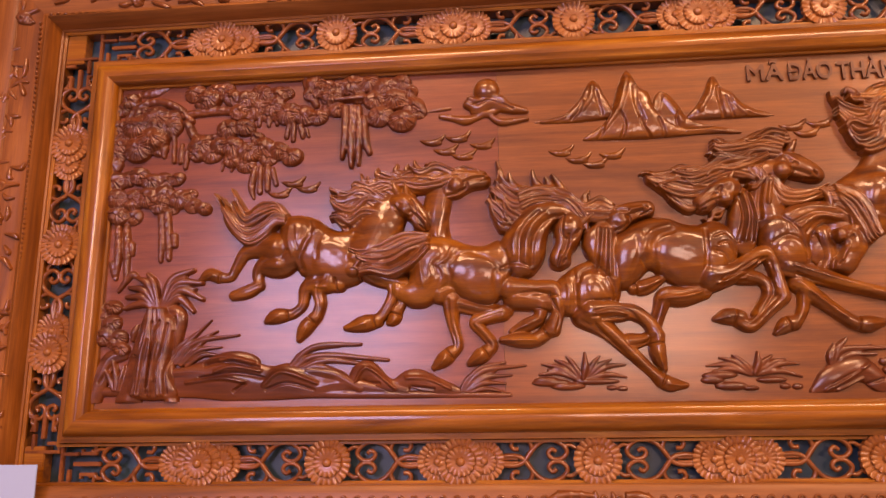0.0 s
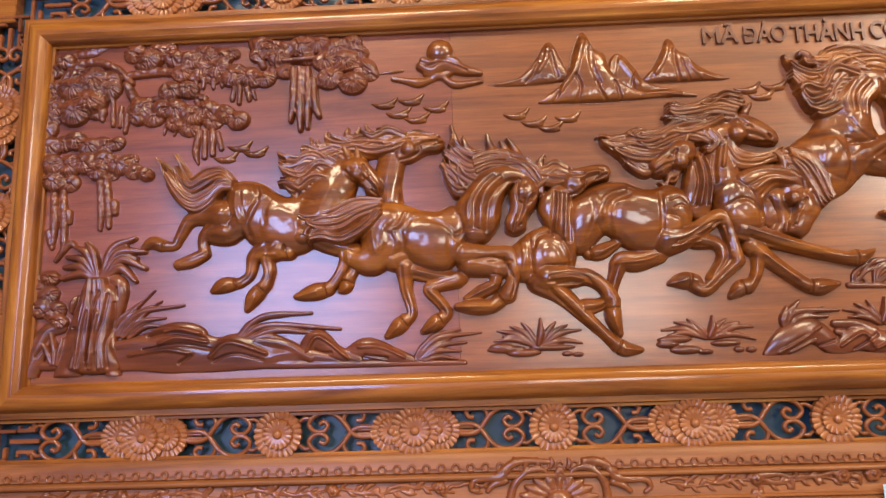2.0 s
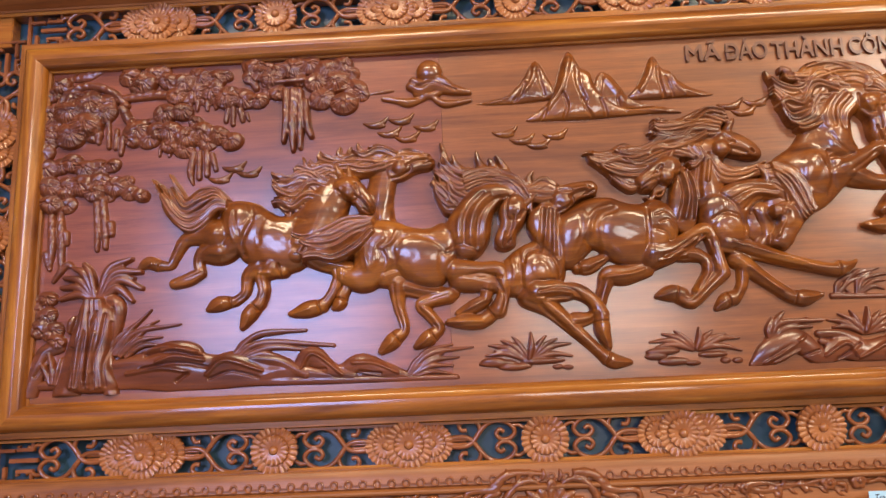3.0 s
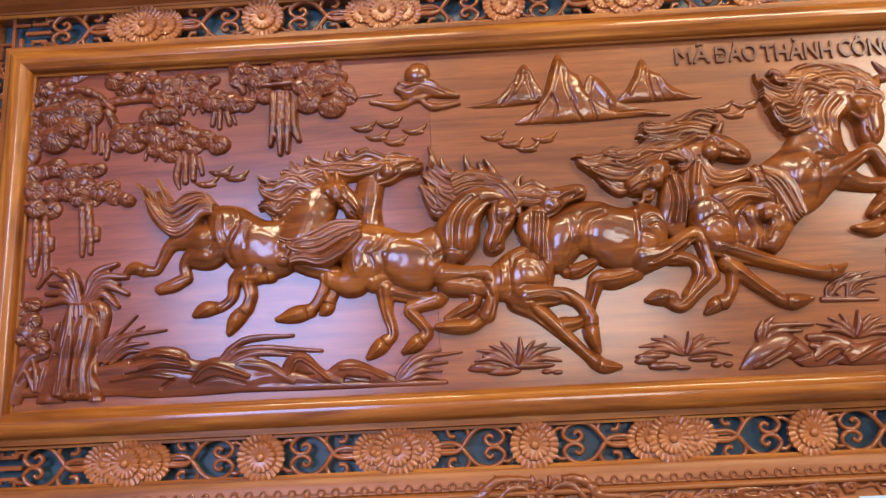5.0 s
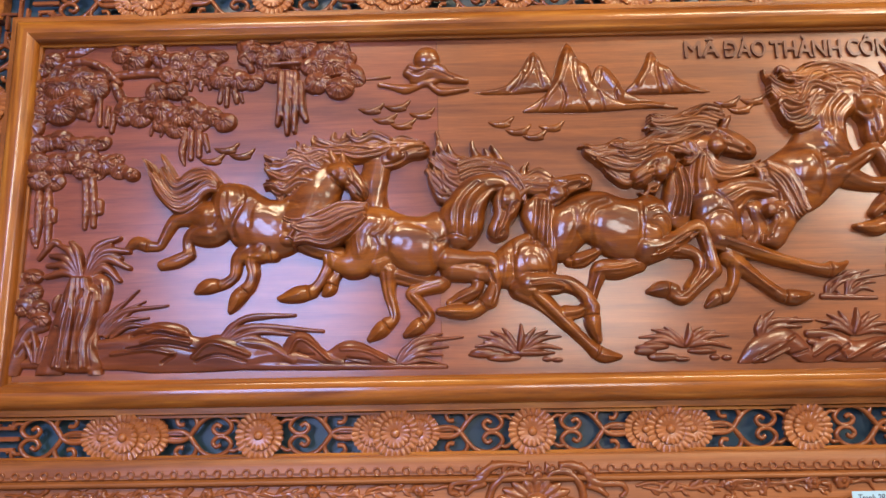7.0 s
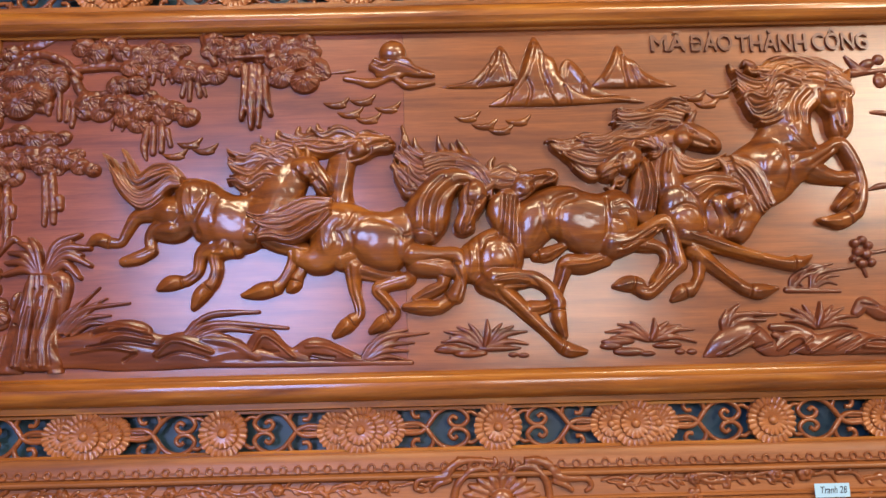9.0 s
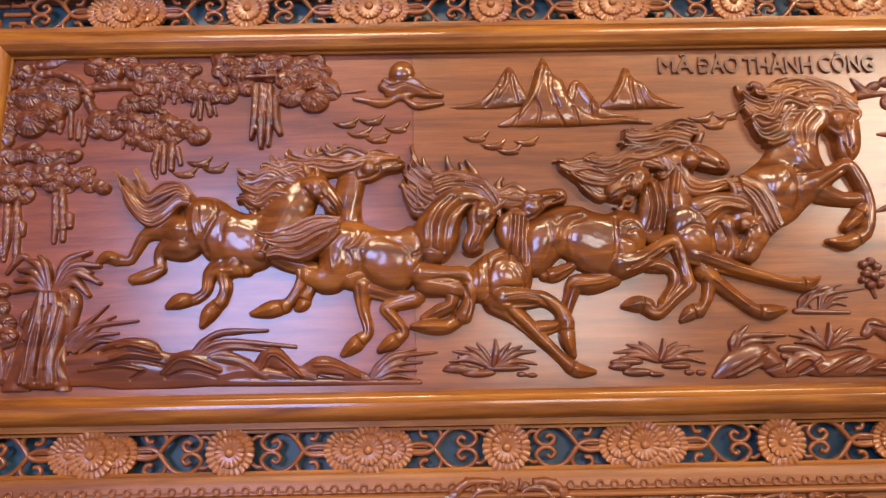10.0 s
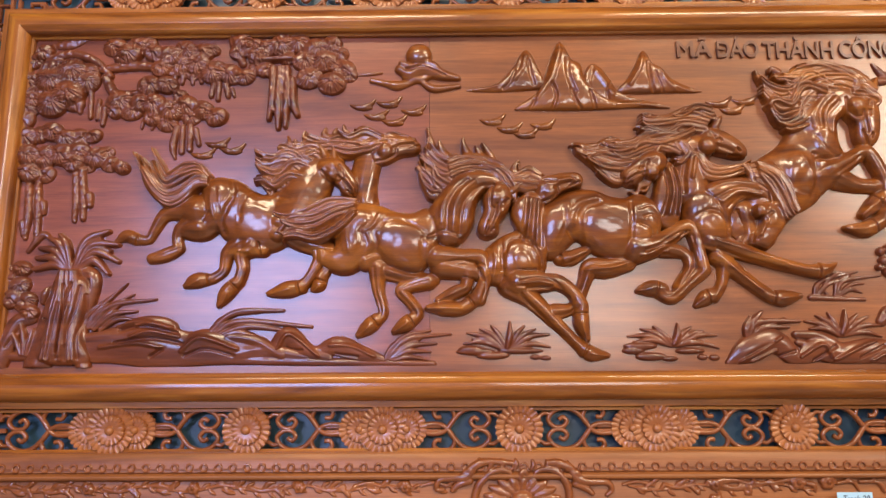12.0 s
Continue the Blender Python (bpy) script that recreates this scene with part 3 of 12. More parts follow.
for k in range(76):
    put("ring", RING, pose(X0 - 0.02 + 0.031 * k, 1.634, Z0 - 0.1965), border["bottom"])
    put("link", LINK_MESH, pose(X0 - 0.02 + 0.031 * k, 1.634, Z0 - 0.1965), border["bottom"])


# ---- the carving on the board, from back to front ----
# horse that stretches its head up
r = Relief(-0.376, -0.017, 1.850, 2.123)
r.tube([(-0.168, 1.897, 0.0345), (-0.174, 1.964, 0.0349), (-0.161, 2.028, 0.0338)], h=0.7)
r.form([(-0.156, 2.043), (-0.118, 2.061), (-0.072, 2.069), (-0.046, 2.066), (-0.041, 2.048), (-0.053, 2.034), (-0.086, 2.029), (-0.118, 2.012), (-0.144, 2.010), (-0.157, 2.025)], h=1, base=0.01, cap=0.024, k=0.003)
r.swell([(-0.140, 2.029, 0.0082), (-0.101, 2.040, 0.0068), (-0.0620, 2.051, 0.0045), (-0.0430, 2.054, 0.0041)], -0.0022)
r.swell([(-0.144, 2.050, 0.0109), (-0.104, 2.057, 0.0089), (-0.0640, 2.062, 0.0060), (-0.0440, 2.064, 0.0055)], 0.0016)
r.lump(-0.122, 2.040, 0.0182, 0.0182, 0, h=0.0134, base=0.0209, k=0.004)
r.swell([(-0.125, 2.058, 0.0088), (-0.0900, 2.062, 0.0083), (-0.0500, 2.065, 0.0064)], 0.004)
r.swell([(-0.128, 2.063, 0.0064), (-0.113, 2.060, 0.0076), (-0.0990, 2.060, 0.0059)], -0.006)
r.lump(-0.113, 2.063, 0.0050, 0.0038, 0, h=0.004, base=0.0244, k=0.001)
r.swell([(-0.106, 2.045, 0.0047), (-0.0810, 2.053, 0.0059), (-0.0580, 2.056, 0.0047)], -0.005)
r.swell([(-0.0520, 2.065, 0.0047), (-0.0440, 2.064, 0.0041)], -0.008)
r.swell([(-0.0330, 2.057, 0.0035), (-0.0500, 2.052, 0.0039), (-0.0640, 2.047, 0.0029)], -0.008)
r.swell([(-0.143, 2.016, 0.0046), (-0.120, 2.020, 0.0046), (-0.0980, 2.033, 0.0047), (-0.0960, 2.044, 0.0035)], -0.006)
r.tube([(-0.146, 2.067, 0.0084), (-0.162, 2.075, 0.0070), (-0.182, 2.083, 0.0027)], h=1, base=0.014, k=0.001)
r.swell([(-0.170, 1.923, 0.0177), (-0.152, 1.976, 0.0157), (-0.147, 2.016, 0.0135)], 0.0025)
r.swell([(-0.142, 1.922, 0.0078), (-0.132, 1.975, 0.0079), (-0.129, 2.009, 0.0066)], -0.005)
r.strands([(-0.142, 2.073), (-0.197, 2.084), (-0.235, 2.066), (-0.279, 2.081), (-0.314, 2.092)], [(-0.145, 2.054), (-0.195, 2.062), (-0.235, 2.045), (-0.284, 2.067), (-0.316, 2.086)], n=5, r=0.0035, base=0.011, arch=0.012, wave=0.0015, seed=3, tip=0.5)
r.strands([(-0.158, 2.056), (-0.209, 2.050), (-0.255, 2.059), (-0.303, 2.042), (-0.348, 2.015)], [(-0.155, 2.036), (-0.208, 2.028), (-0.254, 2.038), (-0.297, 2.028), (-0.345, 2.009)], n=5, r=0.0035, base=0.014, arch=0.012, wave=0.0015, seed=4, tip=0.5)
r.strands([(-0.127, 2.081), (-0.169, 2.099), (-0.206, 2.085), (-0.239, 2.096)], [(-0.133, 2.063), (-0.170, 2.077), (-0.206, 2.068), (-0.241, 2.091)], n=5, r=0.0035, base=0.017, arch=0.012, wave=0.0015, seed=5, tip=0.5)
r.strands([(-0.199, 2.064), (-0.235, 2.053), (-0.273, 2.065), (-0.318, 2.063), (-0.341, 2.087)], [(-0.193, 2.045), (-0.235, 2.031), (-0.276, 2.045), (-0.323, 2.049), (-0.346, 2.083)], n=5, r=0.0035, base=0.011, arch=0.012, wave=0.0015, seed=6, tip=0.5)
r.strands([(-0.0650, 2.075), (-0.111, 2.084), (-0.157, 2.071), (-0.196, 2.061)], [(-0.0780, 2.064), (-0.124, 2.062), (-0.163, 2.044), (-0.202, 2.031)], n=8, r=0.0032, base=0.016, arch=0.008, seed=4)
r.tube([(-0.198, 2.077, 0.0088), (-0.218, 2.094, 0.0060), (-0.222, 2.108, 0.0030)], base=0.012)
r.tube([(-0.251, 2.074, 0.0103), (-0.267, 2.084, 0.0075), (-0.264, 2.101, 0.0030)], base=0.012)
r.tube([(-0.297, 2.068, 0.0088), (-0.314, 2.079, 0.0059), (-0.312, 2.093, 0.0030)], base=0.012)
r.tube([(-0.145, 2.085, 0.0088), (-0.172, 2.100, 0.0060), (-0.195, 2.098, 0.0030)], base=0.012)
r.tube([(-0.231, 2.077, 0.0088), (-0.243, 2.087, 0.0060), (-0.238, 2.100, 0.0030)], base=0.012)
r.strands([(-0.159, 2.076), (-0.221, 2.087), (-0.266, 2.076), (-0.310, 2.093)], [(-0.179, 2.031), (-0.234, 2.026), (-0.279, 2.038), (-0.324, 2.047)], n=9, r=0.0044, base=0.01, arch=0.012, wave=0.003, seed=51, tip=0.45)
r.strands([(-0.270, 2.068), (-0.305, 2.069), (-0.338, 2.064), (-0.356, 2.092)], [(-0.275, 2.027), (-0.311, 2.025), (-0.332, 2.034), (-0.350, 2.059)], n=7, r=0.0044, base=0.009, arch=0.012, wave=0.003, seed=52, tip=0.45)
r.strands([(-0.052, 2.070), (-0.104, 2.079), (-0.150, 2.076), (-0.182, 2.067)], [(-0.117, 2.056), (-0.143, 2.043), (-0.169, 2.036), (-0.195, 2.034)], n=7, r=0.0044, base=0.014, arch=0.012, wave=0.003, seed=53, tip=0.45)
r.rough(0.00018, 0.030, 1)
r.done("carved_horse", relief_panel, "carved horse stretching its head up, mane blown back")

# horse at the back of the herd
r = Relief(-0.755, -0.161, 1.665, 2.089)
r.form([(-0.550, 1.908), (-0.549, 1.943), (-0.539, 1.970), (-0.515, 1.984), (-0.487, 1.983), (-0.458, 1.974), (-0.432, 1.955), (-0.406, 1.943), (-0.377, 1.942), (-0.346, 1.925), (-0.320, 1.889), (-0.324, 1.846), (-0.350, 1.817), (-0.374, 1.806), (-0.403, 1.805), (-0.435, 1.812), (-0.468, 1.824), (-0.493, 1.838), (-0.507, 1.854), (-0.527, 1.851), (-0.548, 1.871)], h=0.686, base=0.004, cap=0.044, k=0.008)
r.form([(-0.552, 1.891), (-0.529, 1.903), (-0.503, 1.889), (-0.495, 1.867), (-0.509, 1.847), (-0.530, 1.834), (-0.558, 1.833), (-0.590, 1.843), (-0.599, 1.866), (-0.579, 1.882)], h=0.792, base=0.006, cap=0.034, k=0.008)
r.form([(-0.387, 1.933), (-0.356, 1.959), (-0.331, 1.995), (-0.299, 2.024), (-0.266, 2.029), (-0.246, 2.010), (-0.268, 1.981), (-0.281, 1.950), (-0.285, 1.928), (-0.310, 1.899), (-0.348, 1.882), (-0.380, 1.896)], h=0.704, base=0.01, cap=0.038, k=0.008)
r.boss([(-0.540, 1.932), (-0.531, 1.963), (-0.501, 1.972), (-0.483, 1.954), (-0.489, 1.920), (-0.500, 1.887), (-0.513, 1.861), (-0.534, 1.859), (-0.546, 1.890)], h=0.0054, crisp=0.7)
r.boss([(-0.455, 1.884), (-0.441, 1.909), (-0.408, 1.913), (-0.374, 1.889), (-0.368, 1.847), (-0.388, 1.817), (-0.424, 1.818), (-0.454, 1.844)], h=0.0036, crisp=1)
r.boss([(-0.370, 1.899), (-0.351, 1.925), (-0.322, 1.927), (-0.309, 1.898), (-0.321, 1.872), (-0.354, 1.868)], h=0.0042, crisp=0.8)
r.swell([(-0.475, 1.972, 0.0097), (-0.466, 1.937, 0.0097), (-0.480, 1.904, 0.0097), (-0.491, 1.875, 0.0097), (-0.483, 1.849, 0.0097)], -0.0035)
r.swell([(-0.451, 1.942, 0.0085), (-0.481, 1.922, 0.0085), (-0.492, 1.896, 0.0085)], 0.0022)
r.swell([(-0.517, 1.951, 0.0073), (-0.518, 1.918, 0.0073), (-0.507, 1.881, 0.0073)], 0.0022)
r.swell([(-0.507, 1.951, 0.0060), (-0.503, 1.920, 0.0060), (-0.495, 1.896, 0.0060)], -0.0015)
r.swell([(-0.431, 1.944, 0.0085), (-0.447, 1.913, 0.0085), (-0.449, 1.874, 0.0085)], -0.0015)
r.swell([(-0.487, 1.852, 0.0060), (-0.508, 1.840, 0.0060), (-0.542, 1.832, 0.0060)], -0.002)
r.swell([(-0.522, 1.894, 0.0060), (-0.544, 1.877, 0.0060), (-0.556, 1.856, 0.0060)], -0.003)
r.swell([(-0.336, 1.895, 0.0073), (-0.314, 1.936, 0.0073), (-0.289, 1.975, 0.0073)], -0.003)
r.swell([(-0.290, 1.920, 0.0060), (-0.285, 1.957, 0.0060), (-0.269, 1.985, 0.0060)], -0.003)
r.swell([(-0.321, 1.910, 0.0085), (-0.304, 1.949, 0.0085), (-0.279, 1.984, 0.0085)], 0.00275)
r.swell([(-0.362, 1.930, 0.0060), (-0.342, 1.924, 0.0060), (-0.318, 1.897, 0.0060)], -0.002)
r.tube([(-0.552, 1.903, 0.0408), (-0.585, 1.904, 0.0247), (-0.629, 1.896, 0.0173), (-0.653, 1.857, 0.0123), (-0.664, 1.838, 0.0110), (-0.693, 1.839, 0.0135)], h=1, base=0.004)
r.tube([(-0.693, 1.839, 0.0149), (-0.716, 1.847, 0.0147), (-0.736, 1.835, 0.0068)], h=1, base=0.004)
r.swell([(-0.684, 1.852, 0.0039), (-0.692, 1.820, 0.0038)], -0.006)
r.swell([(-0.704, 1.842, 0.0064), (-0.724, 1.829, 0.0038)], 0.003)
r.tube([(-0.544, 1.867, 0.0298), (-0.582, 1.865, 0.0195), (-0.597, 1.845, 0.0134), (-0.593, 1.816, 0.0121)], h=1, base=0.008)
r.swell([(-0.537, 1.874, 0.0080), (-0.577, 1.868, 0.0058), (-0.593, 1.841, 0.0040), (-0.588, 1.811, 0.0033)], -0.0022)
r.swell([(-0.535, 1.854, 0.0105), (-0.571, 1.855, 0.0076), (-0.584, 1.838, 0.0053), (-0.581, 1.811, 0.0042)], 0.0016)
r.tube([(-0.593, 1.816, 0.0134), (-0.623, 1.801, 0.0157), (-0.653, 1.793, 0.0121)], h=1, base=0.008)
r.swell([(-0.586, 1.816, 0.0036), (-0.616, 1.803, 0.0047), (-0.644, 1.794, 0.0033)], -0.0022)
r.swell([(-0.582, 1.808, 0.0047), (-0.611, 1.792, 0.0061), (-0.642, 1.786, 0.0042)], 0.0016)
r.tube([(-0.452, 1.822, 0.0269), (-0.480, 1.803, 0.0170), (-0.488, 1.765, 0.0120), (-0.511, 1.746, 0.0120)], h=1, base=0.006)
r.swell([(-0.451, 1.826, 0.0073), (-0.478, 1.803, 0.0051), (-0.485, 1.763, 0.0035), (-0.505, 1.745, 0.0033)], -0.0022)
r.swell([(-0.441, 1.811, 0.0094), (-0.468, 1.796, 0.0066), (-0.477, 1.758, 0.0047), (-0.500, 1.739, 0.0042)], 0.0016)
r.tube([(-0.519, 1.745, 0.0133), (-0.548, 1.742, 0.0181), (-0.573, 1.730, 0.0066)], h=1, base=0.006)
r.swell([(-0.521, 1.755, 0.0038), (-0.517, 1.725, 0.0038)], -0.006)
r.swell([(-0.540, 1.739, 0.0063), (-0.564, 1.727, 0.0038)], 0.003)
r.tube([(-0.426, 1.821, 0.0268), (-0.448, 1.802, 0.0170), (-0.444, 1.768, 0.0132), (-0.453, 1.738, 0.0132)], h=1, base=0.012)
r.swell([(-0.427, 1.825, 0.0073), (-0.449, 1.801, 0.0051), (-0.444, 1.765, 0.0039), (-0.452, 1.736, 0.0035)], -0.0022)
r.swell([(-0.415, 1.811, 0.0094), (-0.437, 1.796, 0.0066), (-0.434, 1.764, 0.0052), (-0.443, 1.733, 0.0047)], 0.0016)
r.tube([(-0.458, 1.735, 0.0145), (-0.478, 1.713, 0.0167), (-0.494, 1.684, 0.0053)], h=1, base=0.012)
r.swell([(-0.470, 1.737, 0.0038), (-0.445, 1.714, 0.0038)], -0.006)
r.swell([(-0.471, 1.710, 0.0063), (-0.487, 1.681, 0.0038)], 0.003)
r.tube([(-0.400, 1.811, 0.0161), (-0.432, 1.807, 0.0108), (-0.457, 1.810, 0.0093)], h=1, base=0.014)
r.swell([(-0.407, 1.824, 0.0038), (-0.400, 1.788, 0.0038)], -0.006)
r.swell([(-0.426, 1.803, 0.0064), (-0.451, 1.806, 0.0038)], 0.003)
r.tube([(-0.363, 1.872, 0.0297), (-0.323, 1.832, 0.0194), (-0.272, 1.814, 0.0182), (-0.246, 1.808, 0.0187)], h=1, base=0.014)
r.swell([(-0.366, 1.859, 0.0080), (-0.323, 1.821, 0.0058), (-0.270, 1.802, 0.0055), (-0.244, 1.797, 0.0051)], -0.0022)
r.swell([(-0.353, 1.873, 0.0106), (-0.316, 1.832, 0.0076), (-0.267, 1.815, 0.0072), (-0.242, 1.809, 0.0066)], 0.0016)
r.tube([(-0.262, 1.809, 0.0188), (-0.254, 1.770, 0.0133), (-0.266, 1.747, 0.0146)], h=1, base=0.006)
r.swell([(-0.265, 1.803, 0.0051), (-0.255, 1.767, 0.0039), (-0.267, 1.746, 0.0039)], -0.0022)
r.swell([(-0.253, 1.806, 0.0066), (-0.246, 1.766, 0.0052), (-0.258, 1.741, 0.0052)], 0.0016)
r.tube([(-0.266, 1.747, 0.0160), (-0.271, 1.730, 0.0156), (-0.284, 1.720, 0.0066)], h=1, base=0.006)
r.swell([(-0.281, 1.744, 0.0038), (-0.246, 1.733, 0.0038)], -0.006)
r.swell([(-0.266, 1.726, 0.0063), (-0.279, 1.716, 0.0038)], 0.003)
r.tube([(-0.325, 1.892, 0.0599), (-0.301, 1.948, 0.0518), (-0.271, 1.996, 0.0393), (-0.250, 2.015, 0.0322)], h=0.72, base=0.006, k=0.008)
r.form([(-0.281, 1.997), (-0.273, 2.017), (-0.241, 2.026), (-0.214, 2.009), (-0.194, 1.982), (-0.181, 1.955), (-0.184, 1.936), (-0.202, 1.929), (-0.221, 1.937), (-0.230, 1.954), (-0.247, 1.971), (-0.270, 1.978)], h=1, base=0.02, cap=0.022, k=0.003)
r.boss([(-0.265, 1.984), (-0.260, 2.007), (-0.237, 2.010), (-0.229, 1.988), (-0.241, 1.972)], h=0.003, crisp=0.7)
r.swell([(-0.256, 1.994, 0.0075), (-0.230, 1.969, 0.0061), (-0.205, 1.945, 0.0041), (-0.194, 1.932, 0.0036)], -0.0022)
r.swell([(-0.243, 2.007, 0.0097), (-0.220, 1.980, 0.0080), (-0.197, 1.952, 0.0054), (-0.187, 1.937, 0.0048)], 0.0016)
r.lump(-0.242, 1.983, 0.0163, 0.0163, 0, h=0.012, base=0.0314, k=0.004)
r.swell([(-0.229, 1.996, 0.0079), (-0.209, 1.971, 0.0073), (-0.189, 1.942, 0.0057)], 0.004)
r.swell([(-0.226, 2.001, 0.0058), (-0.221, 1.988, 0.0068), (-0.215, 1.977, 0.0053)], -0.006)
r.lump(-0.221, 1.987, 0.0045, 0.0034, 0, h=0.004, base=0.0346, k=0.001)
r.swell([(-0.229, 1.976, 0.0042), (-0.212, 1.960, 0.0052), (-0.199, 1.944, 0.0042)], -0.005)
r.swell([(-0.189, 1.944, 0.0042), (-0.187, 1.937, 0.0037)], -0.008)
r.swell([(-0.187, 1.925, 0.0031), (-0.199, 1.936, 0.0034), (-0.208, 1.944, 0.0026)], -0.008)
r.swell([(-0.267, 1.990, 0.0042), (-0.253, 1.975, 0.0042), (-0.234, 1.964, 0.0042), (-0.225, 1.967, 0.0031)], -0.006)
r.tube([(-0.239, 2.016, 0.0076), (-0.240, 2.032, 0.0064), (-0.244, 2.051, 0.0023)], h=1, base=0.026, k=0.001)
r.lump(-0.364, 1.844, 0.0205, 0.0180, 0, h=0.014, base=0.024, k=0.005)
r.tube([(-0.262, 2.029, 0.0087), (-0.269, 2.046, 0.0059), (-0.274, 2.057, 0.0030)], h=1, base=0.024)
r.strands([(-0.260, 2.034), (-0.311, 2.056), (-0.364, 2.035), (-0.402, 2.043), (-0.437, 2.055)], [(-0.267, 2.014), (-0.310, 2.032), (-0.361, 2.012), (-0.407, 2.027), (-0.440, 2.049)], n=5, r=0.0035, base=0.013, arch=0.012, wave=0.0015, seed=7, tip=0.5)
r.strands([(-0.281, 2.012), (-0.332, 2.028), (-0.371, 2.000), (-0.404, 2.009), (-0.427, 2.026)], [(-0.286, 1.991), (-0.328, 2.004), (-0.366, 1.977), (-0.411, 1.994), (-0.432, 2.021)], n=5, r=0.0035, base=0.016, arch=0.012, wave=0.0015, seed=8, tip=0.5)
r.strands([(-0.301, 1.985), (-0.344, 1.992), (-0.376, 1.971), (-0.405, 1.982), (-0.434, 1.971)], [(-0.304, 1.964), (-0.339, 1.969), (-0.373, 1.948), (-0.406, 1.966), (-0.432, 1.964)], n=5, r=0.0035, base=0.019, arch=0.012, wave=0.0015, seed=9, tip=0.5)
r.strands([(-0.319, 1.965), (-0.347, 1.959), (-0.369, 1.967), (-0.384, 1.975)], [(-0.314, 1.944), (-0.347, 1.936), (-0.378, 1.951), (-0.389, 1.970)], n=5, r=0.0035, base=0.013, arch=0.012, wave=0.0015, seed=10, tip=0.5)
r.strands([(-0.256, 2.044), (-0.292, 2.062), (-0.328, 2.052), (-0.363, 2.063), (-0.380, 2.044)], [(-0.264, 2.024), (-0.294, 2.038), (-0.329, 2.029), (-0.362, 2.047), (-0.375, 2.039)], n=5, r=0.0035, base=0.016, arch=0.012, wave=0.0015, seed=11, tip=0.5)
r.strands([(-0.527, 1.986), (-0.554, 2.016), (-0.593, 2.018), (-0.623, 1.996), (-0.636, 2.015), (-0.672, 2.069)], [(-0.532, 1.973), (-0.558, 1.987), (-0.595, 1.964), (-0.631, 1.954), (-0.661, 1.994), (-0.679, 2.046)], n=9, r=0.004, base=0.012, arch=0.014, wave=0.002, seed=8, tip=0.5)
r.strands([(-0.529, 1.978), (-0.555, 1.987), (-0.593, 1.961), (-0.631, 1.956), (-0.664, 1.997), (-0.697, 2.038)], [(-0.531, 1.959), (-0.554, 1.955), (-0.576, 1.929), (-0.616, 1.911), (-0.664, 1.952), (-0.725, 2.069)], n=11, r=0.004, base=0.016, arch=0.014, wave=0.002, seed=9, tip=0.5)
r.strands([(-0.557, 1.963), (-0.592, 1.937), (-0.623, 1.935), (-0.654, 1.960), (-0.685, 2.006)], [(-0.571, 1.934), (-0.608, 1.911), (-0.642, 1.925), (-0.672, 1.957), (-0.694, 1.995)], n=6, r=0.0036, base=0.012, arch=0.014, wave=0.002, seed=10, tip=0.5)
r.strands([(-0.288, 2.025), (-0.337, 2.054), (-0.382, 2.035), (-0.433, 2.051)], [(-0.320, 1.980), (-0.356, 2.008), (-0.394, 1.998), (-0.429, 2.012)], n=11, r=0.0044, base=0.014, arch=0.012, wave=0.003, seed=54, tip=0.45)
r.strands([(-0.318, 1.989), (-0.356, 2.010), (-0.394, 2.000), (-0.427, 1.983)], [(-0.348, 1.936), (-0.374, 1.957), (-0.383, 1.936), (-0.407, 1.963)], n=11, r=0.0044, base=0.012, arch=0.012, wave=0.003, seed=55, tip=0.45)
r.rough(0.00018, 0.030, 2)
r.done("carved_horse", relief_panel, "carved horse galloping at the rear with tail raised")

# horse in front of it
r = Relief(-0.412, 0.219, 1.597, 2.111)
r.form([(-0.229, 1.883), (-0.217, 1.909), (-0.193, 1.919), (-0.162, 1.920), (-0.129, 1.911), (-0.097, 1.898), (-0.060, 1.895), (-0.029, 1.906), (-0.007, 1.892), (0.006, 1.861), (0.003, 1.827), (-0.013, 1.791), (-0.033, 1.763), (-0.056, 1.755), (-0.089, 1.761), (-0.119, 1.774), (-0.139, 1.790), (-0.162, 1.782), (-0.189, 1.772), (-0.217, 1.783), (-0.231, 1.812), (-0.232, 1.848)], h=0.704, base=0.01, cap=0.048, k=0.008)
r.form([(-0.229, 1.858), (-0.185, 1.862), (-0.154, 1.836), (-0.145, 1.802), (-0.167, 1.777), (-0.194, 1.756), (-0.226, 1.753), (-0.252, 1.766), (-0.278, 1.783), (-0.289, 1.805), (-0.281, 1.822), (-0.258, 1.821), (-0.239, 1.810)], h=0.792, base=0.014, cap=0.044, k=0.008)
r.form([(-0.026, 1.893), (-0.003, 1.929), (0.021, 1.959), (0.052, 1.984), (0.091, 1.993), (0.130, 1.982), (0.156, 1.958), (0.138, 1.938), (0.112, 1.945), (0.095, 1.928), (0.085, 1.898), (0.080, 1.867), (0.064, 1.838), (0.042, 1.818), (0.003, 1.819), (-0.019, 1.856)], h=0.748, base=0.016, cap=0.044, k=0.008)
r.boss([(-0.218, 1.880), (-0.188, 1.903), (-0.157, 1.892), (-0.158, 1.866), (-0.177, 1.846), (-0.176, 1.820), (-0.190, 1.795), (-0.211, 1.798), (-0.222, 1.834)], h=0.006, crisp=0.7)
r.boss([(-0.127, 1.847), (-0.098, 1.864), (-0.054, 1.858), (-0.026, 1.829), (-0.023, 1.791), (-0.042, 1.767), (-0.080, 1.765), (-0.111, 1.781), (-0.131, 1.806)], h=0.0048, crisp=1)
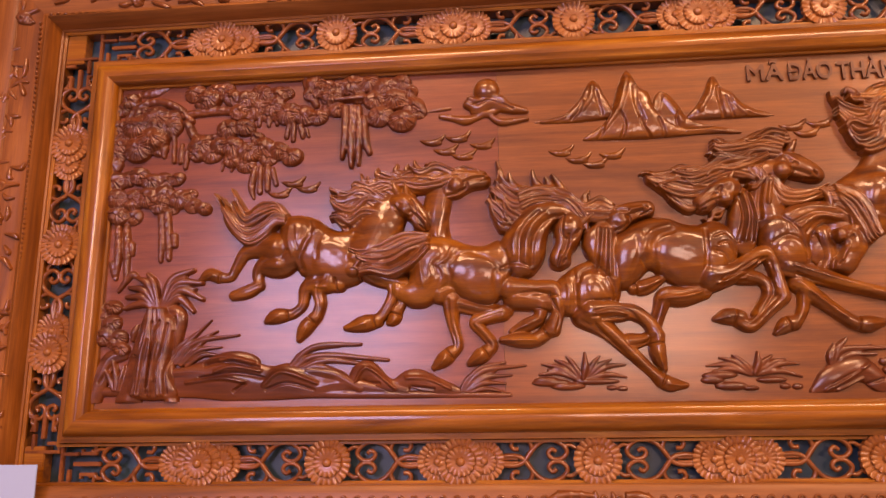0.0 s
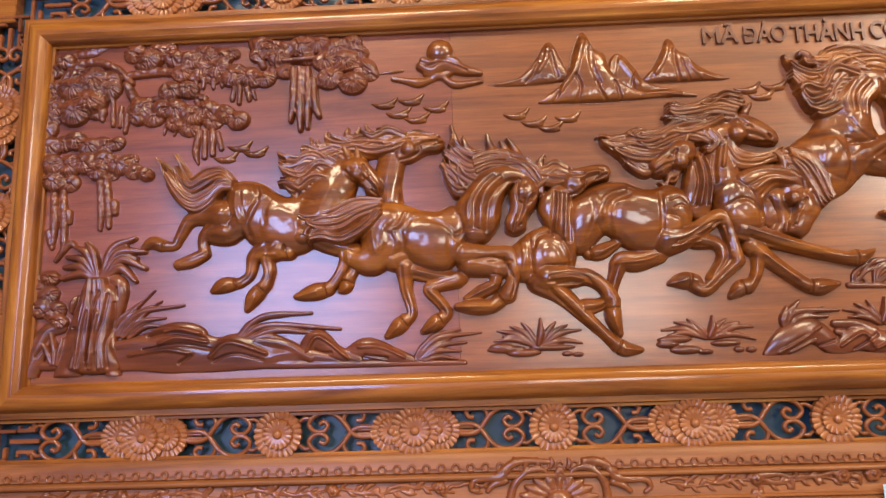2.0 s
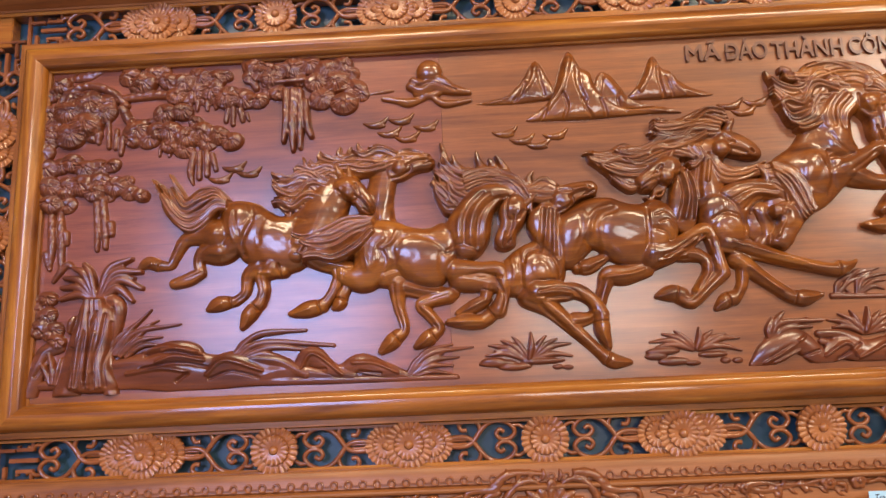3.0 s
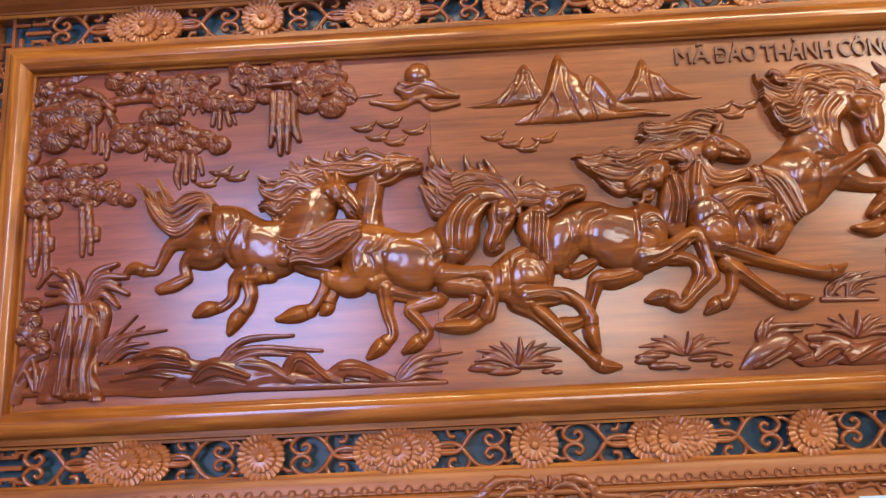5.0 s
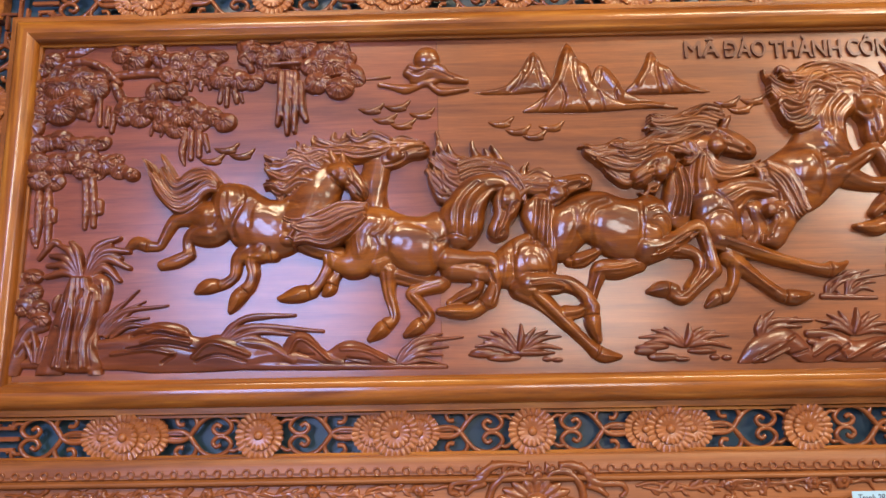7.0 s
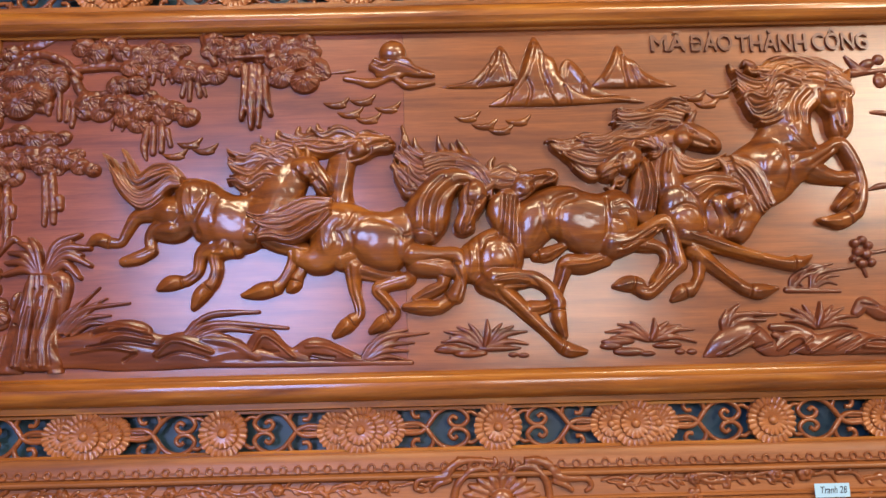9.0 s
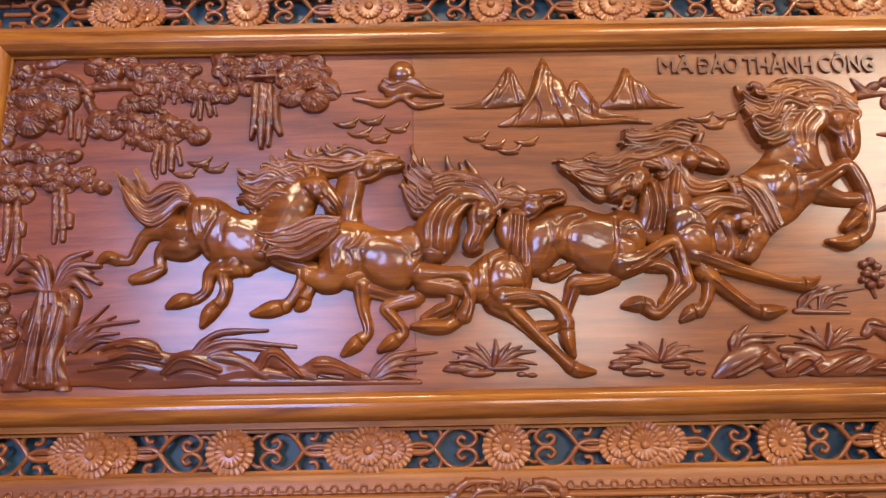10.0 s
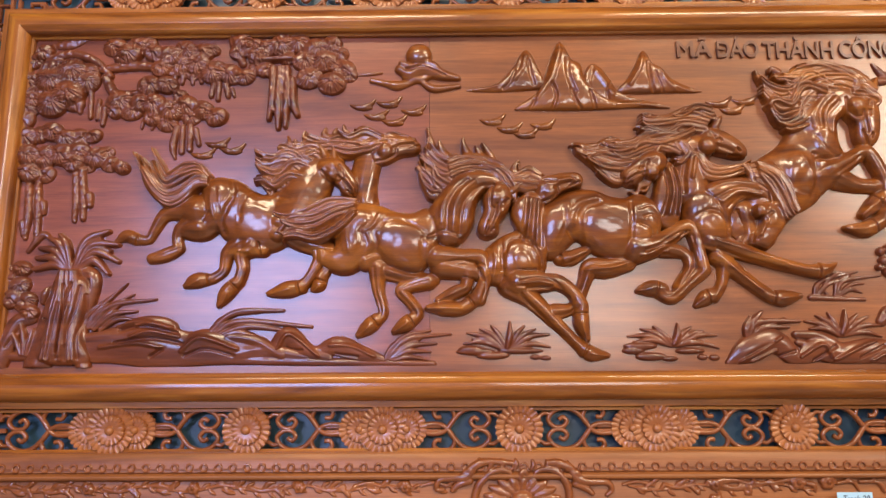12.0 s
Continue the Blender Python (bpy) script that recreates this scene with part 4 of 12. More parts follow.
r.boss([(-0.024, 1.824), (0.003, 1.843), (0.040, 1.838), (0.062, 1.814), (0.061, 1.786), (0.028, 1.790), (0.004, 1.780), (-0.010, 1.755), (-0.026, 1.783)], h=0.0078, crisp=0.55)
r.boss([(0.003, 1.780), (0.027, 1.797), (0.061, 1.796), (0.083, 1.781), (0.045, 1.769), (0.012, 1.754)], h=0.006, crisp=0.6)
r.swell([(-0.116, 1.891, 0.0097), (-0.128, 1.862, 0.0097), (-0.144, 1.844, 0.0097), (-0.138, 1.818, 0.0097), (-0.145, 1.793, 0.0097)], -0.0022)
r.swell([(-0.132, 1.886, 0.0073), (-0.147, 1.860, 0.0073), (-0.167, 1.847, 0.0073)], 0.00275)
r.swell([(-0.159, 1.842, 0.0073), (-0.152, 1.821, 0.0073), (-0.163, 1.793, 0.0073)], 0.00165)
r.swell([(-0.202, 1.884, 0.0073), (-0.207, 1.846, 0.0073), (-0.199, 1.801, 0.0073)], 0.00165)
r.swell([(-0.137, 1.790, 0.0060), (-0.162, 1.776, 0.0060), (-0.187, 1.759, 0.0060)], -0.0025)
r.swell([(-0.124, 1.867, 0.0073), (-0.091, 1.874, 0.0073), (-0.041, 1.852, 0.0073), (-0.019, 1.823, 0.0073)], -0.0015)
r.swell([(-0.021, 1.834, 0.0060), (0.012, 1.846, 0.0060), (0.047, 1.831, 0.0060), (0.066, 1.801, 0.0060)], -0.0035)
r.swell([(0.003, 1.787, 0.0048), (0.023, 1.802, 0.0048), (0.053, 1.802, 0.0048), (0.071, 1.806, 0.0048)], -0.003)
r.swell([(-0.035, 1.829, 0.0085), (-0.037, 1.793, 0.0085), (-0.025, 1.760, 0.0085)], -0.002)
r.swell([(0.019, 1.853, 0.0073), (0.023, 1.902, 0.0073), (0.039, 1.937, 0.0073), (0.067, 1.964, 0.0073)], -0.004)
r.swell([(0.047, 1.840, 0.0073), (0.052, 1.889, 0.0073), (0.066, 1.924, 0.0073), (0.095, 1.949, 0.0073), (0.123, 1.955, 0.0073)], -0.004)
r.swell([(0.034, 1.848, 0.0085), (0.038, 1.897, 0.0085), (0.053, 1.932, 0.0085), (0.082, 1.959, 0.0085)], 0.0033)
r.swell([(0.067, 1.842, 0.0073), (0.067, 1.883, 0.0073), (0.078, 1.917, 0.0073), (0.097, 1.936, 0.0073)], 0.0033)
r.swell([(0.007, 1.864, 0.0085), (0.008, 1.900, 0.0085), (0.021, 1.929, 0.0085)], 0.0022)
r.swell([(-0.013, 1.875, 0.0073), (-0.006, 1.849, 0.0073), (-0.014, 1.828, 0.0073)], -0.0025)
r.tube([(-0.272, 1.817, 0.0188), (-0.272, 1.786, 0.0144), (-0.291, 1.747, 0.0120), (-0.311, 1.726, 0.0132)], h=1, base=0.012)
r.swell([(-0.275, 1.813, 0.0051), (-0.274, 1.784, 0.0043), (-0.291, 1.747, 0.0035), (-0.310, 1.726, 0.0035)], -0.0022)
r.swell([(-0.263, 1.812, 0.0066), (-0.264, 1.780, 0.0057), (-0.284, 1.742, 0.0047), (-0.304, 1.720, 0.0046)], 0.0016)
r.tube([(-0.311, 1.726, 0.0159), (-0.341, 1.720, 0.0190), (-0.369, 1.713, 0.0108), (-0.384, 1.711, 0.0053)], h=1, base=0.012)
r.swell([(-0.319, 1.739, 0.0038), (-0.311, 1.703, 0.0038)], -0.006)
r.swell([(-0.336, 1.717, 0.0063), (-0.378, 1.708, 0.0038)], 0.003)
r.tube([(-0.119, 1.760, 0.0212), (-0.0680, 1.746, 0.0168), (-0.0110, 1.740, 0.0146)], h=1, base=0.004)
r.swell([(-0.118, 1.748, 0.0057), (-0.0670, 1.735, 0.0051), (-0.0110, 1.730, 0.0039)], -0.0022)
r.swell([(-0.115, 1.761, 0.0074), (-0.0660, 1.747, 0.0066), (-0.0100, 1.740, 0.0052)], 0.0016)
r.tube([(-0.138, 1.770, 0.0239), (-0.136, 1.719, 0.0143), (-0.126, 1.681, 0.0119), (-0.126, 1.661, 0.0118), (-0.141, 1.648, 0.0130)], h=1, base=0.008)
r.swell([(-0.145, 1.766, 0.0064), (-0.140, 1.715, 0.0043), (-0.129, 1.677, 0.0035), (-0.129, 1.660, 0.0035), (-0.142, 1.650, 0.0035)], -0.0022)
r.swell([(-0.129, 1.766, 0.0085), (-0.130, 1.716, 0.0056), (-0.121, 1.679, 0.0046), (-0.121, 1.657, 0.0046), (-0.137, 1.643, 0.0046)], 0.0016)
r.tube([(-0.139, 1.651, 0.0157), (-0.156, 1.636, 0.0177), (-0.179, 1.617, 0.0077)], h=1, base=0.008)
r.swell([(-0.153, 1.658, 0.0037), (-0.130, 1.630, 0.0037)], -0.006)
r.swell([(-0.154, 1.634, 0.0062), (-0.176, 1.615, 0.0037)], 0.003)
r.tube([(-0.0230, 1.736, 0.0186), (-0.0680, 1.724, 0.0143), (-0.0860, 1.716, 0.0132), (-0.0630, 1.690, 0.0131), (-0.0470, 1.664, 0.0130), (-0.0610, 1.649, 0.0130)], h=1, base=0.01)
r.swell([(-0.0240, 1.740, 0.0051), (-0.0680, 1.727, 0.0043), (-0.0900, 1.712, 0.0039), (-0.0660, 1.683, 0.0039), (-0.0510, 1.661, 0.0038), (-0.0630, 1.651, 0.0035)], -0.0022)
r.swell([(-0.0210, 1.728, 0.0065), (-0.0650, 1.717, 0.0056), (-0.0800, 1.713, 0.0051), (-0.0590, 1.689, 0.0051), (-0.0420, 1.662, 0.0051), (-0.0570, 1.645, 0.0046)], 0.0016)
r.tube([(-0.0580, 1.652, 0.0143), (-0.0730, 1.642, 0.0177), (-0.0990, 1.625, 0.0078)], h=1, base=0.01)
r.swell([(-0.0700, 1.660, 0.0037), (-0.0520, 1.633, 0.0037)], -0.006)
r.swell([(-0.0720, 1.640, 0.0062), (-0.0970, 1.623, 0.0037)], 0.003)
r.tube([(-0.163, 1.783, 0.0225), (-0.131, 1.793, 0.0120), (-0.108, 1.782, 0.0080)], h=1, base=0.016)
r.tube([(-0.0060, 1.793, 0.0266), (0.0500, 1.790, 0.0193), (0.0930, 1.790, 0.0172), (0.103, 1.765, 0.0168), (0.102, 1.733, 0.0144), (0.0890, 1.699, 0.0183)], h=0.95, base=0.018)
r.swell([(0.005, 1.772, 0.0048), (0.052, 1.781, 0.0048), (0.100, 1.770, 0.0048)], -0.004)
r.swell([(0.010, 1.756, 0.0048), (0.058, 1.764, 0.0048), (0.090, 1.757, 0.0048)], -0.004)
r.swell([(0.008, 1.764, 0.0048), (0.055, 1.772, 0.0048), (0.095, 1.765, 0.0048)], 0.0033)
r.swell([(0.092, 1.762, 0.0048), (0.104, 1.724, 0.0048), (0.095, 1.689, 0.0048)], -0.003)
r.tube([(0.0830, 1.697, 0.0158), (0.0510, 1.675, 0.0154), (0.0140, 1.675, 0.0166), (-0.0240, 1.676, 0.0078)], h=1, base=0.014)
r.swell([(0.0630, 1.702, 0.0038), (0.0840, 1.673, 0.0037)], -0.006)
r.swell([(0.0510, 1.672, 0.0062), (-0.0230, 1.674, 0.0037)], 0.003)
r.tube([(0.0670, 1.756, 0.0159), (0.0590, 1.723, 0.0144), (0.0310, 1.708, 0.0155), (-0.0020, 1.694, 0.0078)], h=1, base=0.01)
r.swell([(0.0470, 1.747, 0.0038), (0.0820, 1.738, 0.0038)], -0.006)
r.swell([(0.0590, 1.720, 0.0063), (-0.0020, 1.691, 0.0038)], 0.003)
r.tube([(0.0090, 1.773, 0.0319), (0.0750, 1.761, 0.0239), (0.142, 1.755, 0.0266)], h=0.9, base=0.006)
r.form([(0.107, 1.937), (0.134, 1.963), (0.159, 1.953), (0.168, 1.927), (0.158, 1.894), (0.140, 1.868), (0.135, 1.845), (0.113, 1.832), (0.092, 1.840), (0.089, 1.861), (0.101, 1.891), (0.101, 1.919)], h=1, base=0.022, cap=0.024, k=0.003)
r.boss([(0.110, 1.930), (0.133, 1.951), (0.151, 1.937), (0.145, 1.908), (0.119, 1.901)], h=0.0036, crisp=0.7)
r.swell([(0.137, 1.944, 0.0081), (0.127, 1.905, 0.0066), (0.116, 1.867, 0.0044), (0.109, 1.849, 0.0040)], -0.0022)
r.swell([(0.155, 1.938, 0.0107), (0.141, 1.900, 0.0087), (0.126, 1.863, 0.0058), (0.118, 1.845, 0.0053)], 0.0016)
r.lump(0.133, 1.924, 0.0178, 0.0178, 0, h=0.0131, base=0.0345, k=0.004)
r.swell([(0.152, 1.917, 0.0086), (0.139, 1.885, 0.0080), (0.121, 1.849, 0.0062)], 0.004)
r.swell([(0.158, 1.917, 0.0062), (0.148, 1.906, 0.0074), (0.141, 1.894, 0.0057)], -0.006)
r.lump(0.147, 1.905, 0.0048, 0.0037, 0, h=0.004, base=0.038, k=0.001)
r.swell([(0.133, 1.907, 0.0045), (0.127, 1.882, 0.0057), (0.118, 1.861, 0.0045)], -0.005)
r.swell([(0.123, 1.851, 0.0045), (0.118, 1.845, 0.0040)], -0.008)
r.swell([(0.106, 1.839, 0.0033), (0.111, 1.856, 0.0037), (0.114, 1.870, 0.0028)], -0.008)
r.swell([(0.127, 1.954, 0.0046), (0.119, 1.932, 0.0046), (0.119, 1.906, 0.0045), (0.127, 1.899, 0.0034)], -0.006)
r.tube([(0.164, 1.937, 0.0082), (0.178, 1.947, 0.0068), (0.194, 1.961, 0.0026)], h=1, base=0.028, k=0.001)
r.swell([(0.0850, 1.775, 0.0051), (0.0990, 1.737, 0.0050)], -0.005)
r.strands([(-0.184, 1.924), (-0.243, 1.929), (-0.297, 1.905), (-0.343, 1.890), (-0.390, 1.904)], [(-0.185, 1.901), (-0.238, 1.904), (-0.289, 1.882), (-0.344, 1.873), (-0.392, 1.897)], n=5, r=0.0035, base=0.033, arch=0.012, wave=0.0015, seed=11, tip=0.5)
r.strands([(-0.191, 1.912), (-0.239, 1.898), (-0.282, 1.875), (-0.328, 1.872), (-0.369, 1.885)], [(-0.184, 1.890), (-0.229, 1.875), (-0.276, 1.851), (-0.331, 1.855), (-0.372, 1.878)], n=5, r=0.0035, base=0.036, arch=0.012, wave=0.0015, seed=12, tip=0.5)
r.strands([(-0.198, 1.899), (-0.235, 1.865), (-0.278, 1.844), (-0.323, 1.850), (-0.362, 1.831)], [(-0.183, 1.882), (-0.221, 1.844), (-0.273, 1.821), (-0.321, 1.832), (-0.359, 1.824)], n=5, r=0.0035, base=0.039, arch=0.012, wave=0.0015, seed=13, tip=0.5)
r.strands([(-0.191, 1.919), (-0.233, 1.913), (-0.283, 1.892), (-0.327, 1.887), (-0.362, 1.865)], [(-0.187, 1.896), (-0.226, 1.888), (-0.277, 1.869), (-0.322, 1.870), (-0.359, 1.858)], n=5, r=0.0035, base=0.033, arch=0.012, wave=0.0015, seed=14, tip=0.5)
r.strands([(-0.293, 1.883), (-0.330, 1.873), (-0.355, 1.858), (-0.374, 1.859)], [(-0.286, 1.844), (-0.317, 1.847), (-0.342, 1.837), (-0.354, 1.820)], n=6, r=0.0038, base=0.036, arch=0.008, seed=12)
r.strands([(0.0510, 1.985), (0.0020, 2.013), (-0.0180, 2.046), (-0.0210, 2.090)], [(0.0090, 1.919), (-0.0170, 1.946), (-0.0240, 1.975), (-0.0550, 2.008)], n=15, r=0.0038, base=0.014, arch=0.014, seed=13)
r.strands([(0.0200, 2.019), (0.0780, 2.034), (0.142, 2.003), (0.199, 1.956)], [(0.0320, 1.973), (0.0800, 1.991), (0.136, 1.976), (0.179, 1.941)], n=12, r=0.0036, base=0.02, arch=0.012, seed=14)
r.tube([(0.0320, 2.019, 0.0116), (0.0100, 2.040, 0.0087), (0.0030, 2.066, 0.0030)], base=0.018)
r.tube([(0.0780, 2.023, 0.0116), (0.0630, 2.043, 0.0088), (0.0580, 2.071, 0.0030)], base=0.018)
r.tube([(0.130, 2.006, 0.0116), (0.118, 2.034, 0.0088), (0.103, 2.059, 0.0030)], base=0.018)
r.tube([(0.176, 1.978, 0.0116), (0.175, 2.000, 0.0073), (0.186, 2.016, 0.0029)], base=0.018)
r.tube([(0.104, 2.017, 0.0102), (0.0940, 2.038, 0.0074), (0.0870, 2.052, 0.0030)], base=0.018)
r.tube([(-0.0070, 2.020, 0.0087), (-0.0160, 2.061, 0.0074), (-0.0250, 2.096, 0.0030)], base=0.018)
r.strands([(0.0650, 2.006), (0.0390, 2.027), (0.0200, 2.041)], [(0.0820, 1.992), (0.0570, 2.013), (0.0380, 2.027)], n=5, r=0.0032, base=0.022, arch=0.008, seed=20)
r.strands([(0.110, 2.009), (0.0850, 2.026), (0.0650, 2.040)], [(0.128, 1.995), (0.102, 2.012), (0.0830, 2.026)], n=5, r=0.0032, base=0.022, arch=0.008, seed=21)
r.strands([(0.145, 1.991), (0.130, 2.012), (0.117, 2.032)], [(0.162, 1.977), (0.147, 1.998), (0.135, 2.018)], n=5, r=0.0032, base=0.022, arch=0.008, seed=22)
r.strands([(0.152, 1.961), (0.134, 2.002), (0.090, 2.030), (0.044, 2.028), (0.006, 2.040), (-0.031, 2.081)], [(0.142, 1.967), (0.089, 1.991), (0.050, 1.985), (0.011, 1.964), (-0.020, 1.989), (-0.053, 2.011)], n=13, r=0.0044, base=0.016, arch=0.012, wave=0.003, seed=56, tip=0.45)
r.strands([(0.043, 1.982), (0.004, 1.965), (-0.025, 1.989), (-0.054, 2.011)], [(-0.005, 1.922), (-0.026, 1.928), (-0.038, 1.955), (-0.044, 1.990)], n=9, r=0.0044, base=0.013, arch=0.012, wave=0.003, seed=57, tip=0.45)
r.strands([(0.190, 1.944), (0.166, 1.985), (0.128, 2.015), (0.090, 2.030)], [(0.152, 1.952), (0.133, 1.975), (0.102, 1.990), (0.076, 1.992)], n=7, r=0.0044, base=0.02, arch=0.012, wave=0.003, seed=58, tip=0.45)
r.rough(0.00018, 0.030, 3)
r.done("carved_horse", relief_panel, "carved horse in full gallop with arched neck and bowed head")

# horse with its head laid over the next one
r = Relief(0.056, 0.391, 1.547, 2.037)
r.form([(0.079, 1.766), (0.089, 1.794), (0.115, 1.819), (0.151, 1.844), (0.190, 1.856), (0.225, 1.848), (0.244, 1.813), (0.246, 1.772), (0.228, 1.737), (0.195, 1.717), (0.157, 1.709), (0.127, 1.724), (0.089, 1.729)], h=0.704, base=0, cap=0.046, k=0.008)
r.form([(0.174, 1.917), (0.210, 1.940), (0.236, 1.925), (0.244, 1.892), (0.246, 1.850), (0.247, 1.800), (0.229, 1.762), (0.213, 1.788), (0.199, 1.827), (0.177, 1.854), (0.165, 1.883)], h=0.792, base=0.02, cap=0.036, k=0.008)
r.boss([(0.148, 1.792), (0.164, 1.820), (0.197, 1.821), (0.218, 1.800), (0.225, 1.767), (0.217, 1.742), (0.187, 1.745), (0.172, 1.756), (0.161, 1.728), (0.147, 1.754)], h=0.0084, crisp=0.5)
r.boss([(0.166, 1.784), (0.184, 1.804), (0.206, 1.788), (0.210, 1.760), (0.182, 1.758)], h=0.0036, crisp=0.7)
r.boss([(0.090, 1.763), (0.111, 1.800), (0.136, 1.800), (0.140, 1.762), (0.119, 1.737)], h=0.0042, crisp=0.9)
r.swell([(0.151, 1.799, 0.0060), (0.162, 1.824, 0.0060), (0.200, 1.828, 0.0060), (0.226, 1.789, 0.0060), (0.229, 1.751, 0.0060)], -0.0035)
r.swell([(0.141, 1.835, 0.0073), (0.143, 1.793, 0.0073), (0.144, 1.736, 0.0073)], -0.0025)
r.swell([(0.124, 1.812, 0.0073), (0.128, 1.774, 0.0073), (0.122, 1.736, 0.0073)], 0.0022)
r.swell([(0.201, 1.922, 0.0065), (0.196, 1.876, 0.0078), (0.187, 1.824, 0.0077)], -0.005)
r.swell([(0.219, 1.918, 0.0065), (0.214, 1.869, 0.0077), (0.210, 1.817, 0.0077)], -0.005)
r.swell([(0.237, 1.912, 0.0065), (0.232, 1.869, 0.0078), (0.230, 1.811, 0.0077)], -0.005)
r.swell([(0.210, 1.918, 0.0065), (0.204, 1.870, 0.0065), (0.197, 1.824, 0.0064)], 0.005)
r.swell([(0.228, 1.915, 0.0065), (0.223, 1.869, 0.0064), (0.220, 1.817, 0.0064)], 0.005)
r.swell([(0.172, 1.754, 0.0050), (0.216, 1.757, 0.0051)], -0.008)
r.tube([(0.179, 1.735, 0.0317), (0.234, 1.732, 0.0213), (0.269, 1.731, 0.0168), (0.301, 1.708, 0.0143), (0.317, 1.677, 0.0170)], h=0.95, base=0.018)
r.swell([(0.181, 1.732, 0.0048), (0.225, 1.739, 0.0048), (0.262, 1.728, 0.0048), (0.289, 1.695, 0.0048)], -0.004)
r.swell([(0.176, 1.720, 0.0048), (0.224, 1.721, 0.0048), (0.255, 1.713, 0.0048)], -0.004)
r.swell([(0.186, 1.726, 0.0048), (0.228, 1.730, 0.0048), (0.261, 1.717, 0.0048), (0.281, 1.690, 0.0048)], 0.0033)
r.tube([(0.317, 1.672, 0.0157), (0.317, 1.640, 0.0165), (0.328, 1.604, 0.0066)], h=1, base=0.018)
r.swell([(0.296, 1.659, 0.0037), (0.332, 1.661, 0.0037)], -0.006)
r.swell([(0.314, 1.639, 0.0062), (0.325, 1.603, 0.0037)], 0.003)
r.tube([(0.160, 1.726, 0.0290), (0.210, 1.693, 0.0213), (0.261, 1.641, 0.0154), (0.306, 1.595, 0.0129), (0.323, 1.580, 0.0167)], h=1, base=0.008)
r.swell([(0.152, 1.713, 0.0078), (0.201, 1.683, 0.0064), (0.253, 1.634, 0.0046), (0.298, 1.589, 0.0038), (0.314, 1.573, 0.0045)], -0.0022)
r.swell([(0.163, 1.729, 0.0103), (0.211, 1.695, 0.0084), (0.261, 1.642, 0.0059), (0.305, 1.596, 0.0050), (0.321, 1.582, 0.0059)], 0.0016)
r.tube([(0.323, 1.580, 0.0167), (0.340, 1.572, 0.0163), (0.372, 1.569, 0.0065)], h=1, base=0.008)
r.swell([(0.315, 1.559, 0.0037), (0.332, 1.594, 0.0037)], -0.006)
r.swell([(0.335, 1.571, 0.0061), (0.367, 1.568, 0.0037)], 0.003)
r.tube([(0.259, 1.666, 0.0197), (0.291, 1.671, 0.0143), (0.311, 1.685, 0.0131)], h=1, base=0.004)
r.swell([(0.257, 1.656, 0.0053), (0.289, 1.662, 0.0042), (0.310, 1.678, 0.0035)], -0.0022)
r.swell([(0.255, 1.668, 0.0070), (0.286, 1.671, 0.0056), (0.305, 1.685, 0.0046)], 0.0016)
r.swell([(0.183, 1.703, 0.0063), (0.243, 1.640, 0.0050), (0.296, 1.586, 0.0049)], -0.005)
r.swell([(0.196, 1.716, 0.0050), (0.252, 1.721, 0.0050)], -0.006)
r.form([(0.222, 1.964), (0.250, 1.977), (0.283, 1.984), (0.319, 1.985), (0.332, 1.970), (0.326, 1.952), (0.300, 1.945), (0.280, 1.936), (0.261, 1.917), (0.240, 1.908), (0.221, 1.924)], h=1, base=0.018, cap=0.022, k=0.003)
r.boss([(0.224, 1.927), (0.233, 1.956), (0.259, 1.958), (0.265, 1.934), (0.244, 1.914)], h=0.0036, crisp=0.7)
r.swell([(0.239, 1.929, 0.0081), (0.268, 1.941, 0.0067), (0.298, 1.954, 0.0045), (0.313, 1.958, 0.0041)], -0.0022)
r.swell([(0.233, 1.948, 0.0107), (0.264, 1.957, 0.0088), (0.295, 1.965, 0.0059), (0.311, 1.968, 0.0054)], 0.0016)
r.lump(0.253, 1.937, 0.0179, 0.0179, 0, h=0.0131, base=0.0286, k=0.004)
r.swell([(0.247, 1.957, 0.0087), (0.275, 1.963, 0.0081), (0.307, 1.968, 0.0063)], 0.004)
r.swell([(0.244, 1.962, 0.0063), (0.257, 1.960, 0.0075), (0.268, 1.961, 0.0058)], -0.006)
r.lump(0.258, 1.960, 0.0049, 0.0037, 0, h=0.004, base=0.0321, k=0.001)
r.swell([(0.264, 1.946, 0.0046), (0.283, 1.954, 0.0058), (0.301, 1.959, 0.0046)], -0.005)
r.swell([(0.305, 1.969, 0.0046), (0.311, 1.967, 0.0041)], -0.008)
r.swell([(0.321, 1.961, 0.0034), (0.308, 1.955, 0.0038), (0.297, 1.950, 0.0029)], -0.008)
r.swell([(0.238, 1.915, 0.0045), (0.255, 1.921, 0.0046), (0.272, 1.935, 0.0046), (0.272, 1.946, 0.0034)], -0.006)
r.tube([(0.234, 1.963, 0.0082), (0.221, 1.969, 0.0069), (0.204, 1.975, 0.0027)], h=1, base=0.022, k=0.001)
r.strands([(0.255, 1.975), (0.217, 1.986), (0.194, 1.984), (0.179, 2.017)], [(0.241, 1.940), (0.202, 1.941), (0.171, 1.928), (0.148, 1.942)], n=14, r=0.0036, base=0.016, arch=0.014, wave=0.008, seed=31)
r.strands([(0.200, 1.986), (0.167, 1.970), (0.151, 1.951), (0.143, 1.928)], [(0.225, 1.963), (0.192, 1.943), (0.179, 1.927), (0.165, 1.914)], n=8, r=0.0034, base=0.022, arch=0.008, seed=32)
